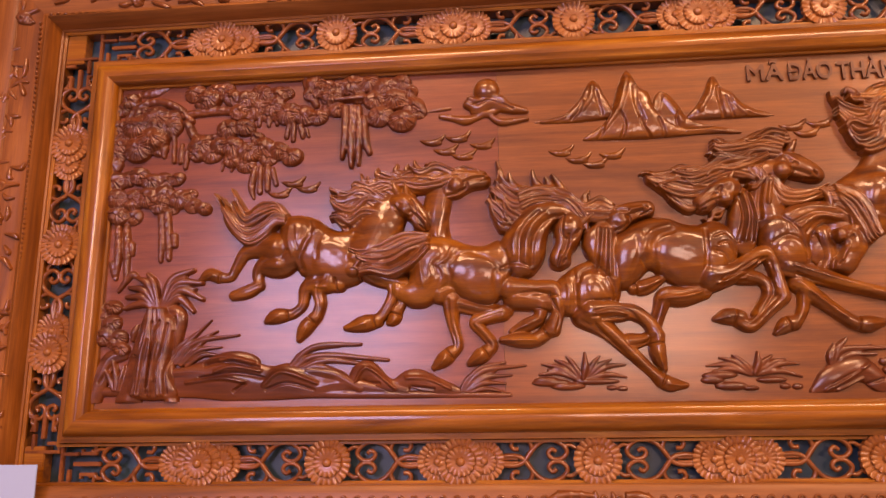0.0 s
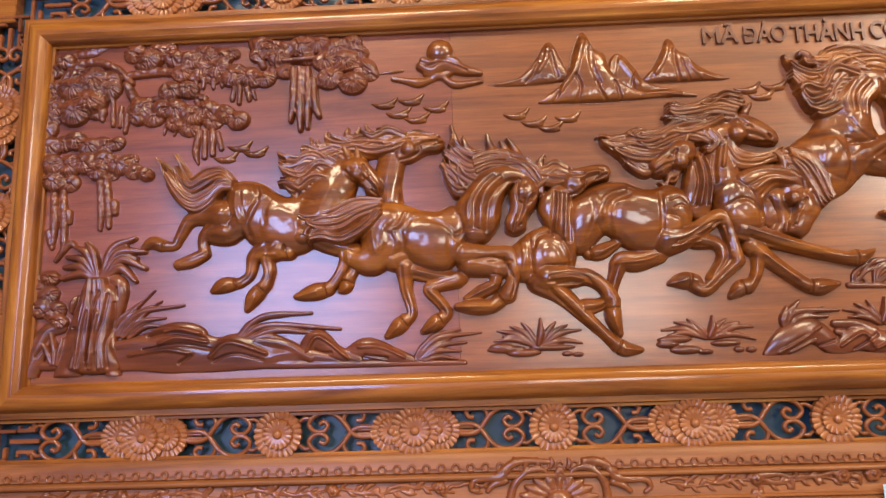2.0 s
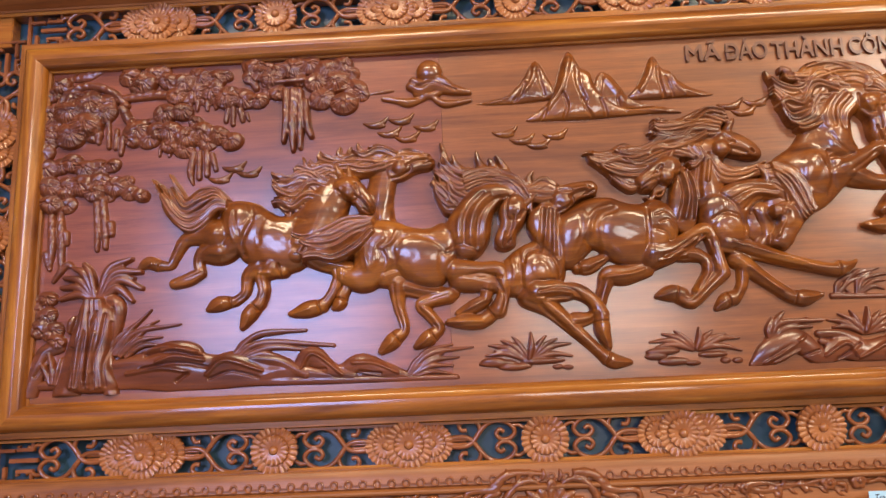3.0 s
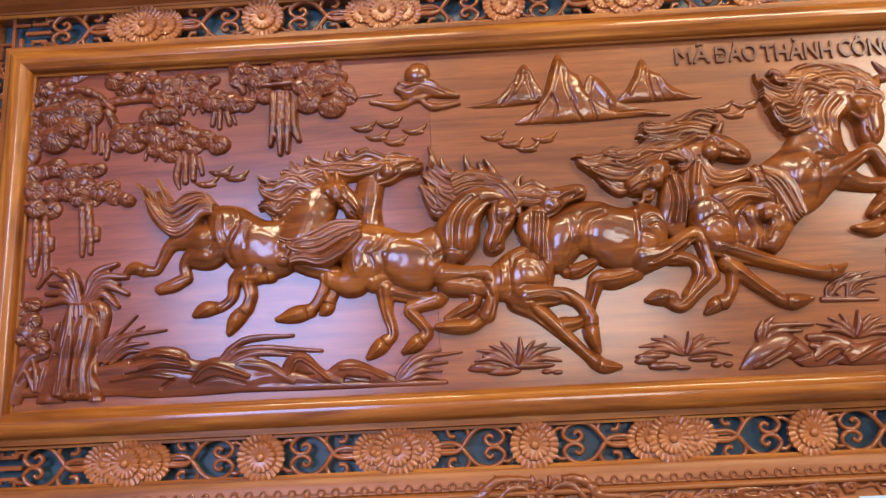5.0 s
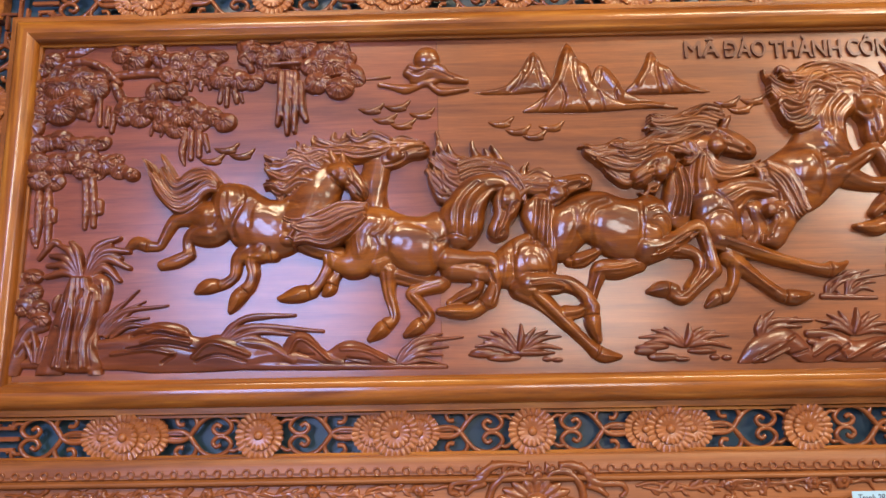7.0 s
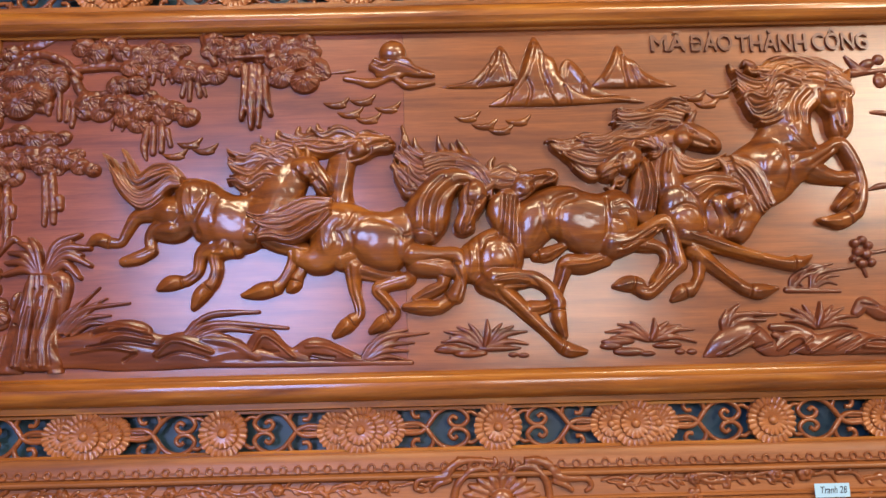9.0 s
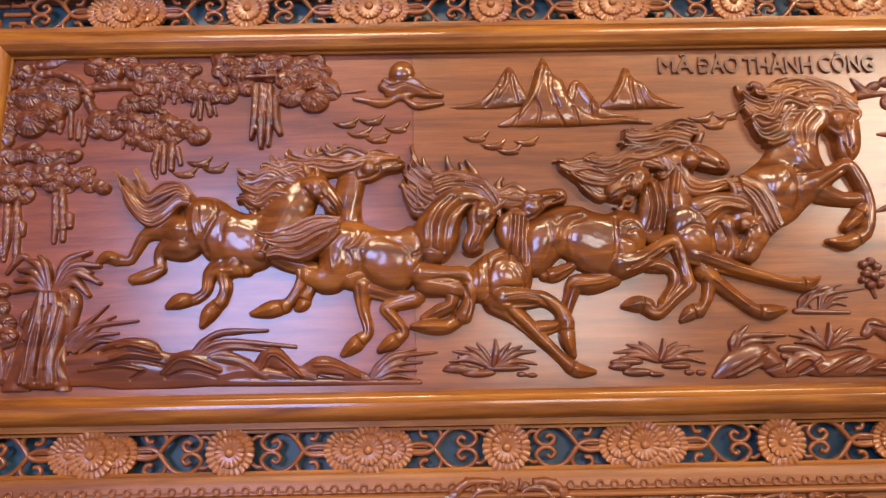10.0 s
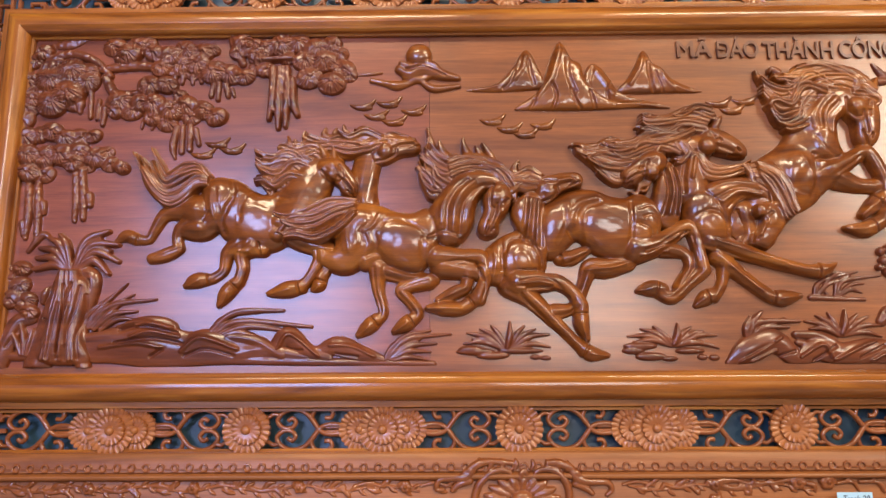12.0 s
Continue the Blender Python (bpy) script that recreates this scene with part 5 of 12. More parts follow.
r.strands([(0.237, 1.983), (0.212, 2.000), (0.179, 1.987), (0.151, 1.991)], [(0.223, 1.941), (0.190, 1.936), (0.165, 1.950), (0.146, 1.961)], n=9, r=0.0044, base=0.02, arch=0.012, wave=0.003, seed=59, tip=0.45)
r.rough(0.00018, 0.030, 4)
r.done("carved_horse", relief_panel, "carved horse with one foreleg stretched to the ground")

# horse rearing ahead
r = Relief(0.636, 1.053, 1.794, 2.274)
r.form([(0.700, 1.975), (0.740, 2.017), (0.788, 2.050), (0.819, 2.092), (0.869, 2.118), (0.914, 2.101), (0.930, 2.058), (0.946, 2.020), (0.933, 1.967), (0.893, 1.941), (0.861, 1.909), (0.825, 1.888), (0.778, 1.874), (0.725, 1.857), (0.701, 1.908)], h=0.528, base=0, cap=0.038, k=0.008)
r.form([(0.824, 2.097), (0.850, 2.141), (0.889, 2.177), (0.931, 2.198), (0.978, 2.189), (0.995, 2.155), (0.975, 2.119), (0.948, 2.119), (0.930, 2.098), (0.929, 2.056), (0.940, 2.015), (0.906, 2.027), (0.867, 2.055)], h=0.748, base=0.006, cap=0.042, k=0.008)
r.boss([(0.866, 2.071), (0.901, 2.081), (0.924, 2.038), (0.926, 2.010), (0.889, 2.015), (0.867, 2.033)], h=0.0048, crisp=0.7)
r.boss([(0.861, 1.979), (0.905, 1.999), (0.934, 1.983), (0.919, 1.940), (0.903, 1.920), (0.879, 1.931), (0.864, 1.955)], h=0.0084, crisp=0.55)
r.boss([(0.801, 2.018), (0.830, 2.023), (0.854, 1.979), (0.854, 1.933), (0.815, 1.907), (0.794, 1.954)], h=0.0048, crisp=0.9)
r.swell([(0.869, 2.064, 0.0060), (0.887, 2.034, 0.0060), (0.923, 2.011, 0.0060)], -0.003)
r.swell([(0.857, 2.024, 0.0060), (0.897, 2.007, 0.0060), (0.940, 2.000, 0.0060)], -0.0035)
r.swell([(0.859, 2.021, 0.0085), (0.862, 1.978, 0.0085), (0.849, 1.925, 0.0085)], -0.0025)
r.swell([(0.830, 2.016, 0.0085), (0.847, 1.978, 0.0085), (0.852, 1.952, 0.0085)], 0.0022)
r.swell([(0.882, 2.086, 0.0073), (0.886, 2.129, 0.0073), (0.917, 2.165, 0.0073)], -0.0035)
r.swell([(0.899, 2.077, 0.0060), (0.901, 2.115, 0.0060), (0.929, 2.148, 0.0060)], -0.003)
r.swell([(0.892, 2.083, 0.0073), (0.894, 2.124, 0.0073), (0.924, 2.156, 0.0073)], 0.00275)
r.swell([(0.911, 2.077, 0.0060), (0.913, 2.107, 0.0060), (0.935, 2.131, 0.0060)], 0.00275)
r.swell([(0.867, 2.086, 0.0085), (0.868, 2.119, 0.0085), (0.893, 2.157, 0.0085)], 0.00275)
r.swell([(0.779, 1.967, 0.0097), (0.817, 1.939, 0.0097), (0.847, 1.932, 0.0097)], -0.0015)
r.tube([(0.709, 1.873, 0.0572), (0.735, 1.843, 0.0369), (0.747, 1.830, 0.0199)], h=0.35)
r.form([(0.952, 2.153), (0.987, 2.169), (1.019, 2.154), (1.026, 2.118), (1.020, 2.068), (1.006, 2.045), (0.984, 2.041), (0.966, 2.055), (0.961, 2.097), (0.948, 2.119)], h=1, base=0.014, cap=0.026, k=0.003)
r.boss([(0.947, 2.132), (0.972, 2.151), (0.995, 2.139), (0.988, 2.109), (0.958, 2.099)], h=0.0036, crisp=0.7)
r.lump(0.970, 2.137, 0.0219, 0.0219, 0, h=0.0162, base=0.03, k=0.004)
r.swell([(0.994, 2.143, 0.0180), (0.997, 2.107, 0.0168), (0.997, 2.066, 0.0131)], 0.0017)
r.swell([(1.001, 2.147, 0.0077), (0.996, 2.131, 0.0092), (0.995, 2.116, 0.0071)], -0.006)
r.lump(0.996, 2.130, 0.0060, 0.0046, 0, h=0.004, base=0.0343, k=0.001)
r.swell([(0.979, 2.122, 0.0057), (0.985, 2.097, 0.0070), (0.987, 2.073, 0.0056)], -0.005)
r.swell([(0.997, 2.068, 0.0056), (0.995, 2.060, 0.0048)], -0.008)
r.swell([(0.986, 2.047, 0.0042), (0.981, 2.065, 0.0046), (0.977, 2.078, 0.0035)], -0.008)
r.swell([(0.947, 2.156, 0.0057), (0.950, 2.133, 0.0057), (0.964, 2.112, 0.0057), (0.976, 2.111, 0.0042)], -0.006)
r.tube([(1.009, 2.170, 0.0102), (1.019, 2.188, 0.0086), (1.029, 2.210, 0.0032)], h=1, base=0.02, k=0.001)
r.tube([(0.900, 1.985, 0.0304), (0.954, 2.015, 0.0190), (0.987, 2.031, 0.0164), (1.011, 1.992, 0.0163), (1.025, 1.939, 0.0137), (1.019, 1.895, 0.0148), (1.006, 1.868, 0.0163)], h=1, base=0.014)
r.swell([(0.894, 1.969, 0.0082), (0.945, 2.001, 0.0057), (0.972, 2.017, 0.0049), (0.993, 1.982, 0.0049), (1.007, 1.932, 0.0041), (1.001, 1.890, 0.0044), (0.988, 1.866, 0.0044)], -0.0022)
r.swell([(0.887, 1.987, 0.0108), (0.940, 2.013, 0.0074), (0.978, 2.028, 0.0064), (1.003, 1.988, 0.0063), (1.017, 1.934, 0.0054), (1.011, 1.889, 0.0058), (0.997, 1.862, 0.0058)], 0.0016)
r.tube([(1.006, 1.868, 0.0163), (0.972, 1.850, 0.0184), (0.942, 1.851, 0.0110), (0.924, 1.853, 0.0054)], h=1, base=0.014)
r.swell([(0.976, 1.874, 0.0039), (0.990, 1.842, 0.0039)], -0.006)
r.swell([(0.960, 1.846, 0.0064), (0.912, 1.848, 0.0039)], 0.003)
r.tube([(0.920, 1.969, 0.0277), (0.964, 1.953, 0.0187), (1.005, 1.950, 0.0180)], h=1, base=0.006)
r.swell([(0.903, 1.951, 0.0075), (0.948, 1.938, 0.0056), (0.990, 1.936, 0.0048)], -0.0022)
r.swell([(0.910, 1.969, 0.0098), (0.952, 1.951, 0.0074), (0.992, 1.947, 0.0063)], 0.0016)
r.tube([(1.019, 1.930, 0.0151), (0.996, 1.909, 0.0174), (0.967, 1.883, 0.0108)], h=1, base=0.01)
r.swell([(1.001, 1.928, 0.0040), (0.978, 1.909, 0.0052), (0.952, 1.880, 0.0034)], -0.0022)
r.swell([(1.008, 1.921, 0.0054), (0.986, 1.899, 0.0068), (0.956, 1.875, 0.0039)], 0.0016)
r.swell([(0.988, 1.930, 0.0039), (1.009, 1.905, 0.0039)], -0.006)
r.swell([(0.983, 1.903, 0.0065), (0.954, 1.877, 0.0039)], 0.003)
r.swell([(0.853, 1.996, 0.0202), (0.823, 1.957, 0.0201), (0.831, 1.917, 0.0178)], -0.0025)
r.swell([(0.867, 2.010, 0.0080), (0.920, 2.015, 0.0080)], -0.007)
r.muscle(0.820, 1.990, 0.0396, 0.0528, 30, h=0.0076)
r.muscle(0.879, 2.057, 0.0321, 0.0455, 0, h=0.0053)
r.strands([(0.969, 2.215), (0.915, 2.251), (0.855, 2.247), (0.804, 2.217), (0.784, 2.232)], [(0.957, 2.195), (0.907, 2.227), (0.859, 2.224), (0.803, 2.200), (0.779, 2.226)], n=5, r=0.0035, base=0.015, arch=0.012, wave=0.0015, seed=41, tip=0.5)
r.strands([(0.926, 2.203), (0.870, 2.232), (0.821, 2.195), (0.784, 2.201), (0.747, 2.230)], [(0.915, 2.183), (0.870, 2.207), (0.826, 2.172), (0.775, 2.185), (0.742, 2.224)], n=5, r=0.0035, base=0.018, arch=0.012, wave=0.0015, seed=42, tip=0.5)
r.strands([(0.907, 2.186), (0.849, 2.202), (0.817, 2.157), (0.781, 2.165), (0.758, 2.130)], [(0.900, 2.164), (0.855, 2.179), (0.825, 2.135), (0.784, 2.148), (0.764, 2.126)], n=5, r=0.0035, base=0.021, arch=0.012, wave=0.0015, seed=43, tip=0.5)
r.strands([(0.897, 2.167), (0.850, 2.166), (0.831, 2.123), (0.800, 2.110), (0.780, 2.133)], [(0.895, 2.144), (0.862, 2.146), (0.845, 2.106), (0.795, 2.093), (0.774, 2.129)], n=5, r=0.0035, base=0.015, arch=0.012, wave=0.0015, seed=44, tip=0.5)
r.strands([(0.871, 2.141), (0.848, 2.109), (0.816, 2.096), (0.790, 2.101)], [(0.887, 2.129), (0.860, 2.090), (0.815, 2.077), (0.786, 2.094)], n=5, r=0.0035, base=0.018, arch=0.012, wave=0.0015, seed=45, tip=0.5)
r.strands([(0.992, 2.212), (0.939, 2.243), (0.886, 2.254), (0.830, 2.237)], [(0.980, 2.192), (0.929, 2.220), (0.884, 2.234), (0.831, 2.230)], n=5, r=0.0035, base=0.021, arch=0.012, wave=0.0015, seed=46, tip=0.5)
r.strands([(1.012, 2.212), (0.966, 2.235), (0.920, 2.229), (0.884, 2.195)], [(1.001, 2.191), (0.959, 2.210), (0.924, 2.211), (0.887, 2.190)], n=5, r=0.0035, base=0.015, arch=0.012, wave=0.0015, seed=47, tip=0.5)
r.strands([(0.932, 2.187), (0.887, 2.196), (0.847, 2.156), (0.835, 2.131)], [(0.926, 2.165), (0.892, 2.172), (0.859, 2.143), (0.840, 2.127)], n=5, r=0.0035, base=0.018, arch=0.012, wave=0.0015, seed=48, tip=0.5)
r.strands([(0.968, 2.185), (1.005, 2.190), (1.029, 2.170), (1.021, 2.145)], [(0.963, 2.165), (0.991, 2.162), (1.013, 2.145), (1.003, 2.131)], n=8, r=0.0038, base=0.024, arch=0.008, seed=44)
r.tube([(0.980, 2.183, 0.0105), (0.975, 2.200, 0.0076), (0.984, 2.211, 0.0046)], h=1, base=0.026)
r.tube([(0.803, 2.229, 0.0106), (0.790, 2.238, 0.0077), (0.783, 2.230, 0.0031)], base=0.012)
r.tube([(0.773, 2.201, 0.0121), (0.757, 2.216, 0.0076), (0.751, 2.234, 0.0031)], base=0.012)
r.strands([(1.027, 2.182), (0.985, 2.228), (0.920, 2.243), (0.852, 2.229), (0.782, 2.227)], [(0.993, 2.161), (0.940, 2.187), (0.886, 2.174), (0.837, 2.154), (0.801, 2.190)], n=12, r=0.0044, base=0.018, arch=0.012, wave=0.003, seed=60, tip=0.45)
r.strands([(0.877, 2.189), (0.835, 2.196), (0.794, 2.190), (0.744, 2.220)], [(0.875, 2.124), (0.832, 2.106), (0.792, 2.098), (0.773, 2.135), (0.753, 2.169)], n=14, r=0.0044, base=0.014, arch=0.012, wave=0.003, seed=61, tip=0.45)
r.rough(0.00018, 0.030, 5)
r.done("carved_horse", relief_panel, "carved rearing horse with bowed head and raised forelegs")

# horse with the great round barrel
r = Relief(0.199, 0.624, 1.665, 1.968)
r.form([(0.219, 1.847), (0.221, 1.895), (0.259, 1.921), (0.293, 1.940), (0.327, 1.948), (0.361, 1.945), (0.391, 1.932), (0.424, 1.927), (0.456, 1.937), (0.488, 1.923), (0.512, 1.891), (0.503, 1.844), (0.480, 1.805), (0.441, 1.786), (0.395, 1.782), (0.356, 1.793), (0.332, 1.810), (0.313, 1.825), (0.293, 1.810), (0.268, 1.786), (0.243, 1.783), (0.224, 1.801)], h=0.748, base=0.006, cap=0.056, k=0.008)
r.boss([(0.229, 1.870), (0.257, 1.911), (0.290, 1.921), (0.300, 1.893), (0.295, 1.854), (0.273, 1.816), (0.246, 1.790), (0.227, 1.810)], h=0.006, crisp=0.7)
r.boss([(0.335, 1.859), (0.353, 1.901), (0.394, 1.916), (0.434, 1.896), (0.444, 1.854), (0.423, 1.812), (0.385, 1.794), (0.348, 1.815)], h=0.0048, crisp=1)
r.boss([(0.439, 1.901), (0.473, 1.914), (0.504, 1.882), (0.517, 1.847), (0.491, 1.835), (0.471, 1.843), (0.460, 1.862), (0.439, 1.862)], h=0.006, crisp=0.55)
r.boss([(0.437, 1.847), (0.459, 1.857), (0.477, 1.835), (0.478, 1.802), (0.459, 1.779), (0.442, 1.803)], h=0.006, crisp=0.55)
r.swell([(0.356, 1.921, 0.0085), (0.322, 1.911, 0.0085), (0.303, 1.887, 0.0085), (0.299, 1.849, 0.0085)], 0.00275)
r.swell([(0.363, 1.909, 0.0097), (0.329, 1.895, 0.0097), (0.317, 1.864, 0.0097), (0.323, 1.823, 0.0097)], -0.0035)
r.swell([(0.289, 1.844, 0.0060), (0.305, 1.826, 0.0060), (0.337, 1.811, 0.0060)], -0.0035)
r.swell([(0.284, 1.896, 0.0073), (0.284, 1.857, 0.0073), (0.265, 1.817, 0.0073)], -0.0015)
r.swell([(0.434, 1.909, 0.0085), (0.433, 1.857, 0.0085), (0.427, 1.798, 0.0085)], -0.0035)
r.swell([(0.451, 1.893, 0.0048), (0.479, 1.900, 0.0048), (0.503, 1.870, 0.0048), (0.513, 1.844, 0.0048)], -0.003)
r.swell([(0.460, 1.874, 0.0048), (0.480, 1.879, 0.0048), (0.494, 1.858, 0.0048), (0.500, 1.839, 0.0048)], -0.003)
r.swell([(0.454, 1.859, 0.0048), (0.473, 1.848, 0.0048), (0.481, 1.822, 0.0048)], -0.003)
r.tube([(0.272, 1.783, 0.0120), (0.300, 1.788, 0.0181), (0.337, 1.806, 0.0106)], h=1, base=0.008)
r.swell([(0.269, 1.774, 0.0033), (0.299, 1.776, 0.0054), (0.335, 1.797, 0.0033)], -0.0022)
r.swell([(0.268, 1.782, 0.0042), (0.295, 1.789, 0.0071), (0.332, 1.803, 0.0038)], 0.0016)
r.swell([(0.279, 1.767, 0.0038), (0.275, 1.794, 0.0038)], -0.006)
r.swell([(0.297, 1.784, 0.0063), (0.333, 1.801, 0.0038)], 0.003)
r.tube([(0.428, 1.775, 0.0187), (0.378, 1.763, 0.0229), (0.343, 1.764, 0.0217), (0.328, 1.733, 0.0156), (0.313, 1.692, 0.0144)], h=0.95, base=0.008)
r.swell([(0.421, 1.778, 0.0051), (0.373, 1.769, 0.0068), (0.334, 1.768, 0.0065), (0.318, 1.732, 0.0047), (0.304, 1.690, 0.0039)], -0.0022)
r.swell([(0.423, 1.766, 0.0066), (0.374, 1.753, 0.0088), (0.341, 1.755, 0.0085), (0.328, 1.728, 0.0060), (0.313, 1.687, 0.0051)], 0.0016)
r.swell([(0.329, 1.758, 0.0063), (0.386, 1.762, 0.0063), (0.418, 1.771, 0.0051)], 0.005)
r.tube([(0.444, 1.807, 0.0347), (0.496, 1.817, 0.0230), (0.552, 1.853, 0.0183), (0.573, 1.852, 0.0159), (0.583, 1.821, 0.0134), (0.590, 1.784, 0.0133), (0.593, 1.756, 0.0173)], h=0.95, base=0.018)
r.swell([(0.462, 1.797, 0.0048), (0.499, 1.816, 0.0048), (0.538, 1.839, 0.0048), (0.564, 1.843, 0.0048)], -0.004)
r.swell([(0.474, 1.784, 0.0048), (0.510, 1.803, 0.0048), (0.543, 1.826, 0.0048)], -0.004)
r.swell([(0.467, 1.790, 0.0048), (0.504, 1.810, 0.0048), (0.540, 1.832, 0.0048)], 0.0033)
r.swell([(0.571, 1.834, 0.0048), (0.574, 1.789, 0.0048), (0.576, 1.751, 0.0048)], -0.003)
r.tube([(0.594, 1.756, 0.0173), (0.561, 1.726, 0.0132), (0.523, 1.696, 0.0143), (0.496, 1.707, 0.0145)], h=1, base=0.014)
r.swell([(0.582, 1.757, 0.0047), (0.550, 1.727, 0.0039), (0.515, 1.699, 0.0043), (0.492, 1.709, 0.0039)], -0.0022)
r.swell([(0.589, 1.749, 0.0061), (0.556, 1.720, 0.0052), (0.518, 1.689, 0.0056), (0.488, 1.700, 0.0051)], 0.0016)
r.tube([(0.499, 1.714, 0.0158), (0.476, 1.717, 0.0180), (0.446, 1.712, 0.0053)], h=1, base=0.014)
r.swell([(0.490, 1.730, 0.0038), (0.483, 1.694, 0.0038)], -0.006)
r.swell([(0.471, 1.714, 0.0063), (0.440, 1.709, 0.0038)], 0.003)
r.tube([(0.509, 1.808, 0.0215), (0.555, 1.796, 0.0145), (0.565, 1.765, 0.0132), (0.536, 1.719, 0.0119)], h=1, base=0.006)
r.swell([(0.500, 1.795, 0.0057), (0.543, 1.786, 0.0043), (0.551, 1.762, 0.0039), (0.524, 1.718, 0.0033)], -0.0022)
r.swell([(0.504, 1.808, 0.0075), (0.550, 1.795, 0.0057), (0.561, 1.760, 0.0052), (0.531, 1.714, 0.0041)], 0.0016)
r.swell([(0.464, 1.800, 0.0051), (0.522, 1.818, 0.0051), (0.556, 1.843, 0.0039)], -0.006)
r.swell([(0.451, 1.787, 0.0051), (0.515, 1.799, 0.0051)], 0.004)
r.swell([(0.568, 1.830, 0.0038), (0.579, 1.778, 0.0038)], 0.004)
r.rough(0.00018, 0.030, 6)
r.done("carved_horse", relief_panel, "carved horse with a broad round body and folded forelegs")

# horse that looks back
r = Relief(0.282, 0.655, 1.809, 2.169)
r.form([(0.505, 1.979), (0.523, 2.011), (0.543, 2.000), (0.557, 1.964), (0.559, 1.916), (0.548, 1.874), (0.529, 1.848), (0.499, 1.862), (0.484, 1.897), (0.493, 1.939)], h=0.792, base=0.014, cap=0.036, k=0.008)
r.swell([(0.519, 1.989, 0.0066), (0.523, 1.936, 0.0078), (0.508, 1.883, 0.0078)], -0.009)
r.swell([(0.536, 1.996, 0.0066), (0.544, 1.942, 0.0078), (0.536, 1.883, 0.0078)], -0.009)
r.swell([(0.552, 1.989, 0.0053), (0.561, 1.935, 0.0065), (0.552, 1.889, 0.0065)], -0.009)
r.swell([(0.527, 1.992, 0.0066), (0.533, 1.938, 0.0066), (0.521, 1.883, 0.0064)], 0.006)
r.swell([(0.545, 1.992, 0.0053), (0.552, 1.938, 0.0065), (0.544, 1.885, 0.0065)], 0.006)
r.form([(0.512, 2.030), (0.526, 2.011), (0.514, 1.986), (0.490, 1.979), (0.463, 1.964), (0.449, 1.952), (0.426, 1.957), (0.416, 1.978), (0.437, 1.999), (0.460, 2.018), (0.487, 2.034)], h=1, base=0.022, cap=0.024, k=0.003)
r.boss([(0.478, 2.015), (0.499, 2.022), (0.513, 2.003), (0.499, 1.982), (0.478, 1.988)], h=0.0036, crisp=0.7)
r.swell([(0.494, 2.009, 0.0079), (0.463, 1.991, 0.0065), (0.431, 1.972, 0.0044), (0.416, 1.962, 0.0039)], -0.0022)
r.swell([(0.501, 1.991, 0.0103), (0.468, 1.977, 0.0084), (0.436, 1.962, 0.0056), (0.420, 1.953, 0.0051)], 0.0016)
r.lump(0.486, 1.982, 0.0172, 0.0172, 0, h=0.0127, base=0.0341, k=0.004)
r.swell([(0.478, 2.000, 0.0083), (0.451, 1.984, 0.0078), (0.420, 1.964, 0.0060)], 0.004)
r.swell([(0.477, 2.006, 0.0061), (0.468, 1.995, 0.0073), (0.458, 1.987, 0.0055)], -0.006)
r.lump(0.468, 1.994, 0.0047, 0.0036, 0, h=0.004, base=0.0374, k=0.001)
r.swell([(0.471, 1.980, 0.0045), (0.449, 1.972, 0.0055), (0.431, 1.961, 0.0045)], -0.005)
r.swell([(0.422, 1.965, 0.0045), (0.417, 1.959, 0.0038)], -0.008)
r.swell([(0.413, 1.948, 0.0033), (0.428, 1.954, 0.0035), (0.440, 1.958, 0.0028)], -0.008)
r.swell([(0.512, 1.979, 0.0045), (0.494, 1.969, 0.0045), (0.471, 1.967, 0.0045), (0.464, 1.974, 0.0033)], -0.006)
r.tube([(0.495, 2.017, 0.0080), (0.502, 2.032, 0.0067), (0.513, 2.049, 0.0026)], h=1, base=0.028, k=0.001)
r.strands([(0.524, 2.036), (0.461, 2.043), (0.402, 2.073), (0.353, 2.052), (0.313, 2.062)], [(0.521, 2.016), (0.454, 2.022), (0.399, 2.052), (0.353, 2.037), (0.311, 2.055)], n=5, r=0.0035, base=0.011, arch=0.012, wave=0.0015, seed=51, tip=0.5)
r.strands([(0.485, 2.027), (0.432, 2.032), (0.386, 2.045), (0.347, 2.037), (0.305, 2.051)], [(0.483, 2.008), (0.428, 2.010), (0.383, 2.024), (0.344, 2.022), (0.302, 2.045)], n=5, r=0.0035, base=0.014, arch=0.012, wave=0.0015, seed=52, tip=0.5)
r.strands([(0.449, 2.009), (0.415, 2.004), (0.379, 2.010), (0.337, 2.029)], [(0.451, 1.990), (0.414, 1.983), (0.373, 1.994), (0.334, 2.023)], n=5, r=0.0035, base=0.017, arch=0.012, wave=0.0015, seed=53, tip=0.5)
r.strands([(0.431, 1.987), (0.409, 1.975), (0.389, 1.986), (0.354, 2.012)], [(0.439, 1.970), (0.408, 1.953), (0.378, 1.973), (0.349, 2.008)], n=5, r=0.0035, base=0.011, arch=0.012, wave=0.0015, seed=54, tip=0.5)
r.strands([(0.505, 2.032), (0.447, 2.051), (0.408, 2.054), (0.368, 2.064)], [(0.498, 2.013), (0.441, 2.029), (0.403, 2.038), (0.366, 2.058)], n=5, r=0.0035, base=0.014, arch=0.012, wave=0.0015, seed=55, tip=0.5)
r.strands([(0.493, 1.978), (0.468, 1.961), (0.452, 1.947), (0.432, 1.941)], [(0.484, 1.953), (0.471, 1.940), (0.457, 1.933), (0.448, 1.930)], n=8, r=0.0032, base=0.014, arch=0.006, seed=52)
